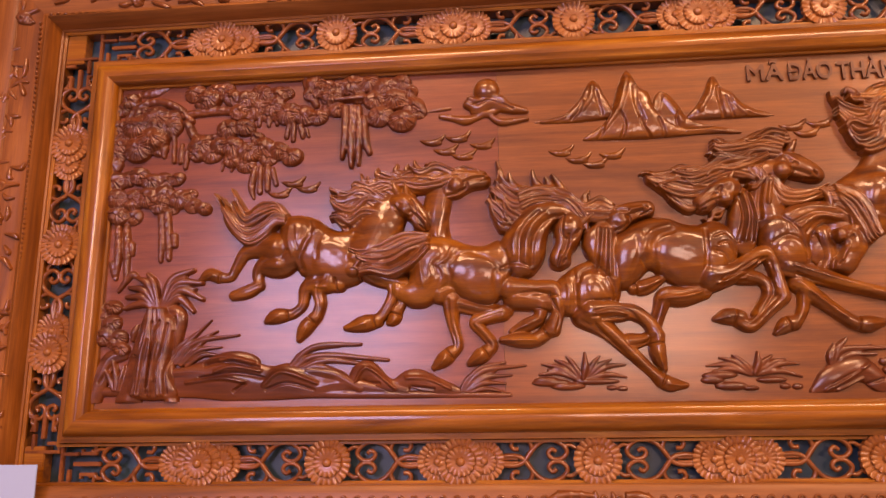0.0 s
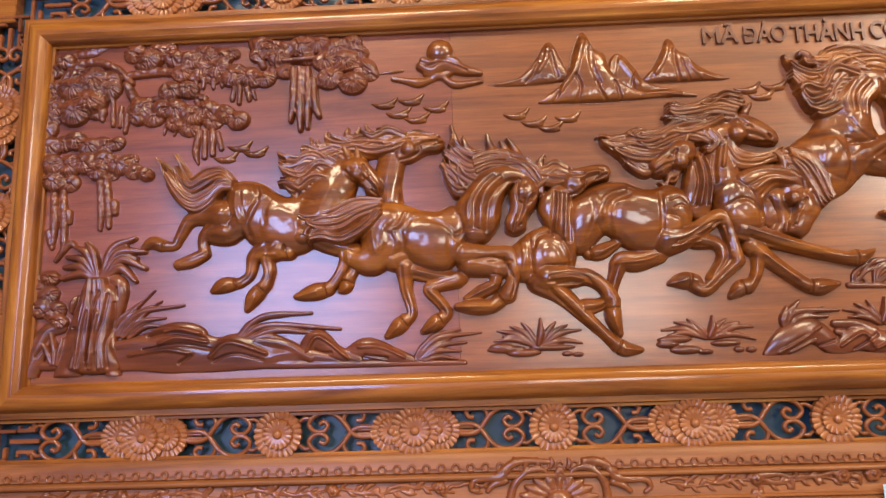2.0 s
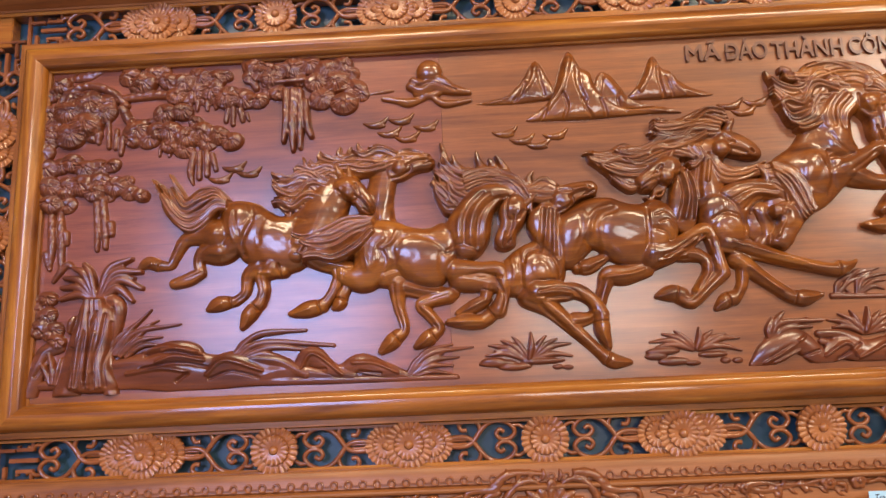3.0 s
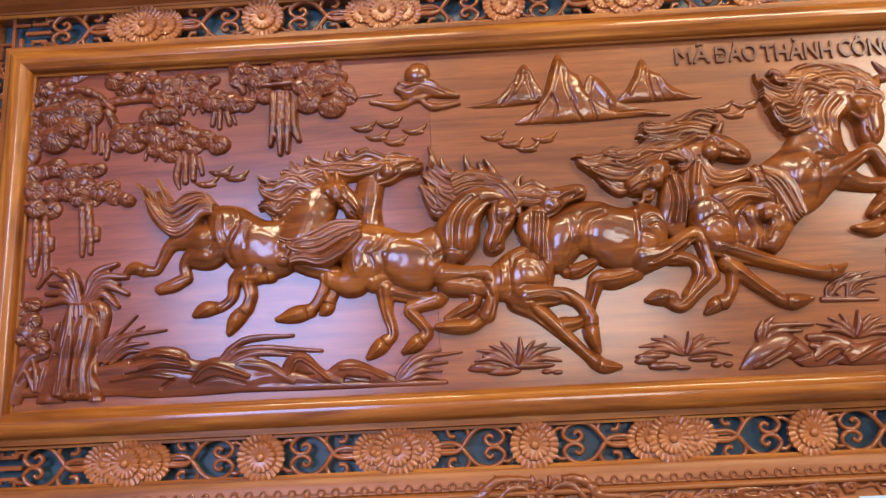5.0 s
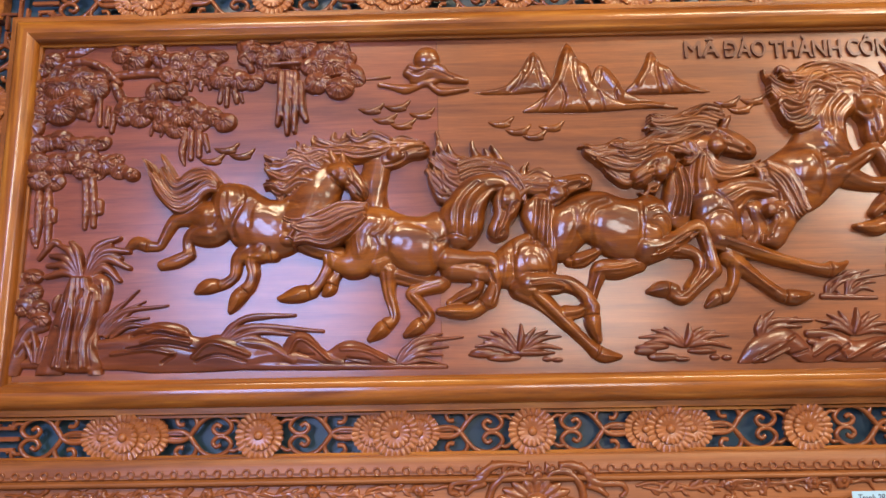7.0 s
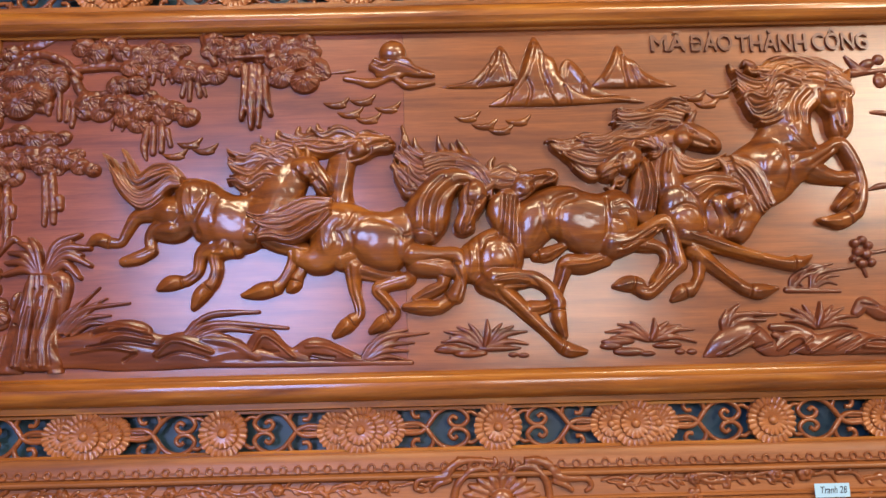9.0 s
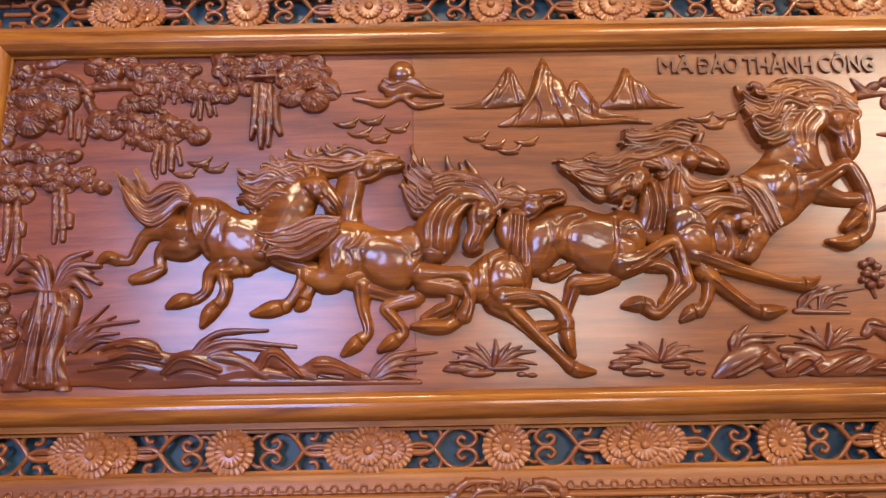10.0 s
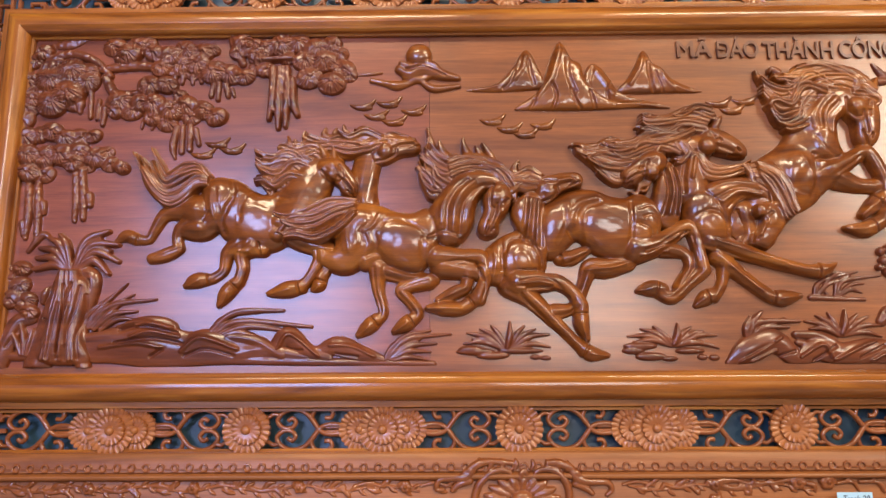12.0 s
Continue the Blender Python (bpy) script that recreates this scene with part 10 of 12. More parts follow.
r.lump(-1.297, 2.415, 0.0084, 0.0084, 0, h=0.006, base=0.002)
r.lump(-1.292, 2.425, 0.0085, 0.0085, 0, h=0.006, base=0.002)
r.lump(-1.281, 2.424, 0.0084, 0.0084, 0, h=0.006, base=0.002)
r.lump(-1.285, 2.415, 0.0066, 0.0066, 0, h=0.009, base=0.004)
r.tube([(-1.253, 2.411, 0.0039), (-1.241, 2.395, 0.0070), (-1.217, 2.387, 0.0031)], h=0.6, k=0.001)
r.tube([(-1.208, 2.364, 0.0039), (-1.207, 2.382, 0.0069), (-1.206, 2.407, 0.0031)], h=0.6, k=0.001)
r.tube([(-1.224, 2.358, 0.0038), (-1.230, 2.368, 0.0069), (-1.231, 2.391, 0.0031)], h=0.6, k=0.001)
r.tube([(-1.227, 2.379, 0.0039), (-1.243, 2.361, 0.0069), (-1.254, 2.348, 0.0031)], h=0.6, k=0.001)
r.tube([(-1.226, 2.338, 0.0038), (-1.225, 2.343, 0.0069), (-1.212, 2.361, 0.0031)], h=0.6, k=0.001)
r.tube([(-1.240, 2.330, 0.0038), (-1.218, 2.346, 0.0069), (-1.197, 2.344, 0.0031)], h=0.6, k=0.001)
r.tube([(-1.215, 2.341, 0.0038), (-1.206, 2.317, 0.0069), (-1.202, 2.310, 0.0030)], h=0.6, k=0.001)
r.tube([(-1.248, 2.329, 0.0038), (-1.241, 2.321, 0.0069), (-1.222, 2.300, 0.0030)], h=0.6, k=0.001)
r.tube([(-1.248, 2.292, 0.0038), (-1.253, 2.300, 0.0069), (-1.258, 2.314, 0.0031)], h=0.6, k=0.001)
r.lump(-1.247, 2.303, 0.0083, 0.0083, 0, h=0.006, base=0.002)
r.lump(-1.251, 2.293, 0.0082, 0.0082, 0, h=0.006, base=0.002)
r.lump(-1.263, 2.294, 0.0083, 0.0083, 0, h=0.006, base=0.002)
r.lump(-1.270, 2.304, 0.0083, 0.0083, 0, h=0.006, base=0.002)
r.lump(-1.265, 2.314, 0.0083, 0.0083, 0, h=0.006, base=0.002)
r.lump(-1.254, 2.313, 0.0082, 0.0082, 0, h=0.006, base=0.002)
r.lump(-1.258, 2.303, 0.0064, 0.0064, 0, h=0.009, base=0.004)
r.tube([(-1.255, 2.306, 0.0038), (-1.276, 2.289, 0.0069), (-1.285, 2.277, 0.0030)], h=0.6, k=0.001)
r.tube([(-1.282, 2.268, 0.0038), (-1.277, 2.288, 0.0069), (-1.260, 2.291, 0.0030)], h=0.6, k=0.001)
r.tube([(-1.259, 2.285, 0.0038), (-1.255, 2.264, 0.0068), (-1.238, 2.249, 0.0030)], h=0.6, k=0.001)
r.tube([(-1.233, 2.255, 0.0038), (-1.220, 2.253, 0.0068), (-1.207, 2.252, 0.0030)], h=0.6, k=0.001)
r.tube([(-1.245, 2.259, 0.0038), (-1.228, 2.241, 0.0068), (-1.225, 2.226, 0.0030)], h=0.6, k=0.001)
r.tube([(-1.308, 2.238, 0.0038), (-1.277, 2.232, 0.0068), (-1.261, 2.228, 0.0030)], h=0.6, k=0.001)
r.tube([(-1.223, 2.213, 0.0038), (-1.252, 2.217, 0.0068), (-1.269, 2.225, 0.0030)], h=0.6, k=0.001)
r.tube([(-1.243, 2.227, 0.0038), (-1.244, 2.214, 0.0068), (-1.251, 2.189, 0.0030)], h=0.6, k=0.001)
r.tube([(-1.245, 2.200, 0.0037), (-1.259, 2.203, 0.0067), (-1.277, 2.193, 0.0030)], h=0.6, k=0.001)
r.lump(-1.256, 2.196, 0.0081, 0.0081, 0, h=0.006, base=0.002)
r.lump(-1.260, 2.187, 0.0081, 0.0081, 0, h=0.006, base=0.002)
r.lump(-1.271, 2.188, 0.0081, 0.0081, 0, h=0.006, base=0.002)
r.lump(-1.278, 2.197, 0.0081, 0.0081, 0, h=0.006, base=0.002)
r.lump(-1.273, 2.207, 0.0081, 0.0081, 0, h=0.006, base=0.002)
r.lump(-1.262, 2.206, 0.0081, 0.0081, 0, h=0.006, base=0.002)
r.lump(-1.267, 2.197, 0.0063, 0.0063, 0, h=0.009, base=0.004)
r.tube([(-1.238, 2.200, 0.0037), (-1.254, 2.180, 0.0067), (-1.265, 2.169, 0.0030)], h=0.6, k=0.001)
r.tube([(-1.244, 2.158, 0.0037), (-1.270, 2.172, 0.0067), (-1.279, 2.190, 0.0030)], h=0.6, k=0.001)
r.tube([(-1.243, 2.147, 0.0037), (-1.259, 2.166, 0.0067), (-1.260, 2.176, 0.0030)], h=0.6, k=0.001)
r.tube([(-1.256, 2.160, 0.0037), (-1.252, 2.151, 0.0067), (-1.245, 2.140, 0.0030)], h=0.6, k=0.001)
r.tube([(-1.264, 2.142, 0.0037), (-1.246, 2.134, 0.0067), (-1.222, 2.133, 0.0030)], h=0.6, k=0.001)
r.tube([(-1.213, 2.120, 0.0037), (-1.188, 2.117, 0.0066), (-1.179, 2.128, 0.0030)], h=0.6, k=0.001)
r.tube([(-1.281, 2.125, 0.0037), (-1.272, 2.112, 0.0067), (-1.255, 2.105, 0.0029)], h=0.6, k=0.001)
r.tube([(-1.215, 2.114, 0.0037), (-1.216, 2.095, 0.0066), (-1.208, 2.090, 0.0029)], h=0.6, k=0.001)
r.tube([(-1.269, 2.107, 0.0037), (-1.282, 2.093, 0.0066), (-1.293, 2.079, 0.0029)], h=0.6, k=0.001)
r.lump(-1.276, 2.093, 0.0080, 0.0080, 0, h=0.006, base=0.002)
r.lump(-1.280, 2.084, 0.0079, 0.0079, 0, h=0.006, base=0.002)
r.lump(-1.291, 2.084, 0.0080, 0.0080, 0, h=0.006, base=0.002)
r.lump(-1.298, 2.094, 0.0080, 0.0080, 0, h=0.006, base=0.002)
r.lump(-1.293, 2.103, 0.0080, 0.0080, 0, h=0.006, base=0.002)
r.lump(-1.282, 2.103, 0.0080, 0.0080, 0, h=0.006, base=0.002)
r.lump(-1.287, 2.094, 0.0062, 0.0062, 0, h=0.009, base=0.004)
r.tube([(-1.216, 2.069, 0.0037), (-1.230, 2.080, 0.0066), (-1.237, 2.090, 0.0029)], h=0.6, k=0.001)
r.tube([(-1.192, 2.075, 0.0037), (-1.219, 2.073, 0.0066), (-1.231, 2.060, 0.0029)], h=0.6, k=0.001)
r.tube([(-1.276, 2.064, 0.0037), (-1.258, 2.056, 0.0066), (-1.250, 2.053, 0.0029)], h=0.6, k=0.001)
r.tube([(-1.225, 2.051, 0.0036), (-1.215, 2.040, 0.0065), (-1.199, 2.040, 0.0029)], h=0.6, k=0.001)
r.tube([(-1.280, 2.016, 0.0036), (-1.271, 2.031, 0.0066), (-1.275, 2.057, 0.0029)], h=0.6, k=0.001)
r.tube([(-1.284, 2.023, 0.0036), (-1.276, 2.028, 0.0065), (-1.261, 2.026, 0.0029)], h=0.6, k=0.001)
r.tube([(-1.229, 2.012, 0.0036), (-1.239, 2.014, 0.0065), (-1.259, 2.012, 0.0029)], h=0.6, k=0.001)
r.tube([(-1.209, 2.016, 0.0036), (-1.207, 1.999, 0.0065), (-1.210, 1.985, 0.0029)], h=0.6, k=0.001)
r.tube([(-1.237, 2.004, 0.0036), (-1.232, 1.994, 0.0065), (-1.221, 1.975, 0.0029)], h=0.6, k=0.001)
r.lump(-1.224, 1.989, 0.0077, 0.0077, 0, h=0.006, base=0.002)
r.lump(-1.228, 1.981, 0.0077, 0.0077, 0, h=0.006, base=0.002)
r.lump(-1.239, 1.981, 0.0078, 0.0078, 0, h=0.006, base=0.002)
r.lump(-1.246, 1.990, 0.0078, 0.0078, 0, h=0.006, base=0.002)
r.lump(-1.241, 1.999, 0.0078, 0.0078, 0, h=0.006, base=0.002)
r.lump(-1.231, 1.999, 0.0078, 0.0078, 0, h=0.006, base=0.002)
r.lump(-1.235, 1.990, 0.0060, 0.0060, 0, h=0.009, base=0.004)
r.tube([(-1.247, 1.996, 0.0036), (-1.236, 1.984, 0.0065), (-1.228, 1.962, 0.0029)], h=0.6, k=0.001)
r.tube([(-1.238, 1.982, 0.0036), (-1.242, 1.965, 0.0065), (-1.251, 1.955, 0.0029)], h=0.6, k=0.001)
r.tube([(-1.264, 1.945, 0.0036), (-1.266, 1.960, 0.0065), (-1.270, 1.970, 0.0029)], h=0.6, k=0.001)
r.tube([(-1.175, 1.939, 0.0036), (-1.186, 1.946, 0.0064), (-1.207, 1.950, 0.0029)], h=0.6, k=0.001)
r.tube([(-1.249, 1.934, 0.0036), (-1.259, 1.939, 0.0064), (-1.273, 1.937, 0.0029)], h=0.6, k=0.001)
r.tube([(-1.244, 1.929, 0.0036), (-1.229, 1.929, 0.0064), (-1.224, 1.920, 0.0028)], h=0.6, k=0.001)
r.tube([(-1.207, 1.920, 0.0035), (-1.196, 1.905, 0.0064), (-1.194, 1.902, 0.0028)], h=0.6, k=0.001)
r.tube([(-1.228, 1.914, 0.0036), (-1.244, 1.906, 0.0064), (-1.259, 1.890, 0.0028)], h=0.6, k=0.001)
r.tube([(-1.239, 1.901, 0.0036), (-1.250, 1.893, 0.0064), (-1.254, 1.882, 0.0028)], h=0.6, k=0.001)
r.lump(-1.242, 1.891, 0.0076, 0.0076, 0, h=0.006, base=0.002)
r.lump(-1.246, 1.882, 0.0076, 0.0076, 0, h=0.006, base=0.002)
r.lump(-1.257, 1.883, 0.0076, 0.0076, 0, h=0.006, base=0.002)
r.lump(-1.263, 1.892, 0.0077, 0.0077, 0, h=0.006, base=0.002)
r.lump(-1.259, 1.900, 0.0077, 0.0077, 0, h=0.006, base=0.002)
r.lump(-1.248, 1.900, 0.0077, 0.0077, 0, h=0.006, base=0.002)
r.lump(-1.252, 1.891, 0.0059, 0.0059, 0, h=0.009, base=0.004)
r.tube([(-1.185, 1.865, 0.0035), (-1.203, 1.886, 0.0063), (-1.221, 1.893, 0.0028)], h=0.6, k=0.001)
r.tube([(-1.261, 1.872, 0.0035), (-1.239, 1.866, 0.0063), (-1.229, 1.867, 0.0028)], h=0.6, k=0.001)
r.tube([(-1.262, 1.846, 0.0035), (-1.270, 1.860, 0.0063), (-1.266, 1.873, 0.0028)], h=0.6, k=0.001)
r.tube([(-1.247, 1.861, 0.0035), (-1.241, 1.850, 0.0063), (-1.241, 1.834, 0.0028)], h=0.6, k=0.001)
r.tube([(-1.215, 1.830, 0.0035), (-1.244, 1.842, 0.0063), (-1.259, 1.844, 0.0028)], h=0.6, k=0.001)
r.tube([(-1.244, 1.817, 0.0035), (-1.257, 1.830, 0.0063), (-1.258, 1.835, 0.0028)], h=0.6, k=0.001)
r.tube([(-1.240, 1.809, 0.0035), (-1.235, 1.813, 0.0063), (-1.222, 1.822, 0.0028)], h=0.6, k=0.001)
r.tube([(-1.230, 1.787, 0.0035), (-1.214, 1.802, 0.0063), (-1.209, 1.822, 0.0028)], h=0.6, k=0.001)
r.tube([(-1.246, 1.801, 0.0035), (-1.227, 1.794, 0.0062), (-1.206, 1.787, 0.0028)], h=0.6, k=0.001)
r.lump(-1.221, 1.794, 0.0075, 0.0075, 0, h=0.006, base=0.002)
r.lump(-1.225, 1.785, 0.0075, 0.0075, 0, h=0.006, base=0.002)
r.lump(-1.236, 1.785, 0.0075, 0.0075, 0, h=0.006, base=0.002)
r.lump(-1.242, 1.794, 0.0075, 0.0075, 0, h=0.006, base=0.002)
r.lump(-1.238, 1.803, 0.0075, 0.0075, 0, h=0.006, base=0.002)
r.lump(-1.227, 1.803, 0.0075, 0.0075, 0, h=0.006, base=0.002)
r.lump(-1.232, 1.794, 0.0058, 0.0058, 0, h=0.009, base=0.004)
r.tube([(-1.253, 1.780, 0.0035), (-1.230, 1.777, 0.0062), (-1.220, 1.787, 0.0028)], h=0.6, k=0.001)
r.tube([(-1.180, 1.787, 0.0034), (-1.185, 1.765, 0.0062), (-1.201, 1.756, 0.0028)], h=0.6, k=0.001)
r.tube([(-1.177, 1.757, 0.0034), (-1.197, 1.760, 0.0062), (-1.220, 1.766, 0.0028)], h=0.6, k=0.001)
r.tube([(-1.271, 1.762, 0.0035), (-1.259, 1.752, 0.0062), (-1.258, 1.744, 0.0028)], h=0.6, k=0.001)
r.tube([(-1.205, 1.729, 0.0034), (-1.205, 1.744, 0.0062), (-1.193, 1.752, 0.0027)], h=0.6, k=0.001)
r.tube([(-1.170, 1.739, 0.0034), (-1.184, 1.724, 0.0062), (-1.199, 1.720, 0.0027)], h=0.6, k=0.001)
r.tube([(-1.192, 1.729, 0.0034), (-1.184, 1.724, 0.0062), (-1.178, 1.709, 0.0027)], h=0.6, k=0.001)
r.tube([(-1.220, 1.707, 0.0034), (-1.231, 1.706, 0.0061), (-1.254, 1.713, 0.0027)], h=0.6, k=0.001)
r.tube([(-1.268, 1.711, 0.0034), (-1.251, 1.701, 0.0061), (-1.248, 1.688, 0.0027)], h=0.6, k=0.001)
r.lump(-1.253, 1.700, 0.0074, 0.0074, 0, h=0.006, base=0.002)
r.lump(-1.257, 1.692, 0.0074, 0.0074, 0, h=0.006, base=0.002)
r.lump(-1.268, 1.692, 0.0074, 0.0074, 0, h=0.006, base=0.002)
r.lump(-1.274, 1.700, 0.0074, 0.0074, 0, h=0.006, base=0.002)
r.lump(-1.270, 1.709, 0.0074, 0.0074, 0, h=0.006, base=0.002)
r.lump(-1.259, 1.709, 0.0074, 0.0074, 0, h=0.006, base=0.002)
r.lump(-1.264, 1.700, 0.0057, 0.0057, 0, h=0.009, base=0.004)
r.tube([(-1.193, 1.690, 0.0034), (-1.199, 1.687, 0.0061), (-1.216, 1.688, 0.0027)], h=0.6, k=0.001)
r.tube([(-1.203, 1.676, 0.0034), (-1.191, 1.677, 0.0061), (-1.172, 1.681, 0.0027)], h=0.6, k=0.001)
r.tube([(-1.254, 1.677, 0.0034), (-1.263, 1.675, 0.0061), (-1.264, 1.661, 0.0027)], h=0.6, k=0.001)
r.tube([(-1.217, 1.676, 0.0034), (-1.228, 1.664, 0.0061), (-1.228, 1.641, 0.0027)], h=0.6, k=0.001)
r.tube([(-1.229, 1.657, 0.0034), (-1.221, 1.652, 0.0061), (-1.207, 1.639, 0.0027)], h=0.6, k=0.001)
r.tube([(-1.244, 1.633, 0.0034), (-1.229, 1.640, 0.0061), (-1.219, 1.643, 0.0027)], h=0.6, k=0.001)
r.tube([(-1.244, 1.624, 0.0034), (-1.252, 1.632, 0.0061), (-1.264, 1.631, 0.0027)], h=0.6, k=0.001)
r.tube([(-1.202, 1.620, 0.0034), (-1.179, 1.618, 0.0060), (-1.161, 1.614, 0.0027)], h=0.6, k=0.001)
r.tube([(-1.220, 1.598, 0.0033), (-1.220, 1.605, 0.0060), (-1.227, 1.616, 0.0027)], h=0.6, k=0.001)
r.lump(-1.219, 1.607, 0.0072, 0.0072, 0, h=0.006, base=0.002)
r.lump(-1.223, 1.599, 0.0072, 0.0072, 0, h=0.006, base=0.002)
r.lump(-1.233, 1.599, 0.0072, 0.0072, 0, h=0.006, base=0.002)
r.lump(-1.239, 1.607, 0.0073, 0.0073, 0, h=0.006, base=0.002)
r.lump(-1.235, 1.616, 0.0073, 0.0073, 0, h=0.006, base=0.002)
r.lump(-1.225, 1.616, 0.0073, 0.0073, 0, h=0.006, base=0.002)
r.lump(-1.229, 1.607, 0.0056, 0.0056, 0, h=0.009, base=0.004)
r.tube([(-1.271, 1.603, 0.0034), (-1.255, 1.594, 0.0060), (-1.238, 1.592, 0.0027)], h=0.6, k=0.001)
r.tube([(-1.194, 1.570, 0.0033), (-1.208, 1.587, 0.0060), (-1.220, 1.603, 0.0027)], h=0.6, k=0.001)
r.tube([(-1.271, 1.583, 0.0033), (-1.253, 1.578, 0.0060), (-1.229, 1.573, 0.0027)], h=0.6, k=0.001)
r.tube([(-1.203, 1.552, 0.0033), (-1.197, 1.571, 0.0060), (-1.197, 1.581, 0.0027)], h=0.6, k=0.001)
r.tube([(-1.253, 1.543, 0.0033), (-1.252, 1.561, 0.0060), (-1.242, 1.572, 0.0027)], h=0.6, k=0.001)
r.tube([(-1.233, 1.555, 0.0033), (-1.212, 1.541, 0.0060), (-1.191, 1.538, 0.0026)], h=0.6, k=0.001)
r.tube([(-1.177, 1.522, 0.0033), (-1.188, 1.537, 0.0059), (-1.204, 1.551, 0.0026)], h=0.6, k=0.001)
r.tube([(-1.163, 1.532, 0.0033), (-1.169, 1.520, 0.0059), (-1.189, 1.522, 0.0026)], h=0.6, k=0.001)
r.tube([(-1.263, 1.517, 0.0033), (-1.260, 1.520, 0.0060), (-1.241, 1.519, 0.0026)], h=0.6, k=0.001)
r.lump(-1.248, 1.517, 0.0071, 0.0071, 0, h=0.006, base=0.002)
r.lump(-1.252, 1.509, 0.0071, 0.0071, 0, h=0.006, base=0.002)
r.lump(-1.262, 1.510, 0.0071, 0.0071, 0, h=0.006, base=0.002)
r.lump(-1.268, 1.518, 0.0071, 0.0071, 0, h=0.006, base=0.002)
r.lump(-1.264, 1.526, 0.0071, 0.0071, 0, h=0.006, base=0.002)
r.lump(-1.254, 1.526, 0.0071, 0.0071, 0, h=0.006, base=0.002)
r.lump(-1.258, 1.518, 0.0056, 0.0056, 0, h=0.009, base=0.004)
r.tube([(-1.187, 1.517, 0.0033), (-1.179, 1.506, 0.0059), (-1.162, 1.497, 0.0026)], h=0.6, k=0.001)
r.tube([(-1.203, 1.517, 0.0033), (-1.208, 1.492, 0.0059), (-1.205, 1.478, 0.0026)], h=0.6, k=0.001)
r.tube([(-1.209, 1.478, 0.0033), (-1.212, 1.482, 0.0059), (-1.222, 1.496, 0.0026)], h=0.6, k=0.001)
r.tube([(-1.172, 1.481, 0.0033), (-1.188, 1.475, 0.0059), (-1.206, 1.475, 0.0026)], h=0.6, k=0.001)
r.tube([(-1.219, 1.484, 0.0033), (-1.222, 1.469, 0.0059), (-1.229, 1.453, 0.0026)], h=0.6, k=0.001)
r.tube([(-1.208, 1.448, 0.0032), (-1.226, 1.459, 0.0059), (-1.231, 1.469, 0.0026)], h=0.6, k=0.001)
r.tube([(-1.231, 1.439, 0.0033), (-1.235, 1.448, 0.0059), (-1.238, 1.458, 0.0026)], h=0.6, k=0.001)
r.tube([(-1.226, 1.451, 0.0033), (-1.212, 1.438, 0.0058), (-1.202, 1.425, 0.0026)], h=0.6, k=0.001)
r.tube([(-1.237, 1.426, 0.0032), (-1.250, 1.427, 0.0058), (-1.256, 1.433, 0.0026)], h=0.6, k=0.001)
r.lump(-1.242, 1.429, 0.0070, 0.0070, 0, h=0.006, base=0.002)
r.lump(-1.246, 1.421, 0.0070, 0.0070, 0, h=0.006, base=0.002)
r.lump(-1.256, 1.421, 0.0070, 0.0070, 0, h=0.006, base=0.002)
r.lump(-1.262, 1.429, 0.0070, 0.0070, 0, h=0.006, base=0.002)
r.lump(-1.259, 1.437, 0.0070, 0.0070, 0, h=0.006, base=0.002)
r.lump(-1.248, 1.437, 0.0070, 0.0070, 0, h=0.006, base=0.002)
r.lump(-1.252, 1.429, 0.0055, 0.0055, 0, h=0.009, base=0.004)
r.tube([(-1.194, 1.416, 0.0032), (-1.174, 1.423, 0.0058), (-1.160, 1.423, 0.0026)], h=0.6, k=0.001)
r.lump(-1.181, 2.506, 0.0035, 0.0041, 0, h=0.002)
r.lump(-1.180, 2.492, 0.0035, 0.0041, 0, h=0.002)
r.lump(-1.180, 2.479, 0.0035, 0.0041, 0, h=0.002)
r.lump(-1.179, 2.465, 0.0034, 0.0041, 0, h=0.002)
r.lump(-1.179, 2.451, 0.0034, 0.0041, 0, h=0.002)
r.lump(-1.178, 2.438, 0.0034, 0.0040, 0, h=0.002)
r.lump(-1.178, 2.424, 0.0034, 0.0040, 0, h=0.002)
r.lump(-1.178, 2.411, 0.0034, 0.0040, 0, h=0.002)
r.lump(-1.177, 2.397, 0.0034, 0.0040, 0, h=0.002)
r.lump(-1.177, 2.384, 0.0034, 0.0040, 0, h=0.002)
r.lump(-1.176, 2.370, 0.0034, 0.0040, 0, h=0.002)
r.lump(-1.176, 2.357, 0.0034, 0.0040, 0, h=0.002)
r.lump(-1.175, 2.344, 0.0034, 0.0040, 0, h=0.002)
r.lump(-1.175, 2.330, 0.0034, 0.0040, 0, h=0.002)
r.lump(-1.174, 2.317, 0.0034, 0.0040, 0, h=0.002)
r.lump(-1.174, 2.304, 0.0033, 0.0039, 0, h=0.002)
r.lump(-1.174, 2.291, 0.0033, 0.0039, 0, h=0.002)
r.lump(-1.173, 2.278, 0.0033, 0.0039, 0, h=0.002)
r.lump(-1.173, 2.265, 0.0033, 0.0039, 0, h=0.002)
r.lump(-1.172, 2.252, 0.0033, 0.0039, 0, h=0.002)
r.lump(-1.172, 2.239, 0.0033, 0.0039, 0, h=0.002)
r.lump(-1.171, 2.226, 0.0033, 0.0039, 0, h=0.002)
r.lump(-1.171, 2.213, 0.0033, 0.0039, 0, h=0.002)
r.lump(-1.171, 2.200, 0.0033, 0.0039, 0, h=0.002)
r.lump(-1.170, 2.187, 0.0033, 0.0039, 0, h=0.002)
r.lump(-1.170, 2.174, 0.0033, 0.0039, 0, h=0.002)
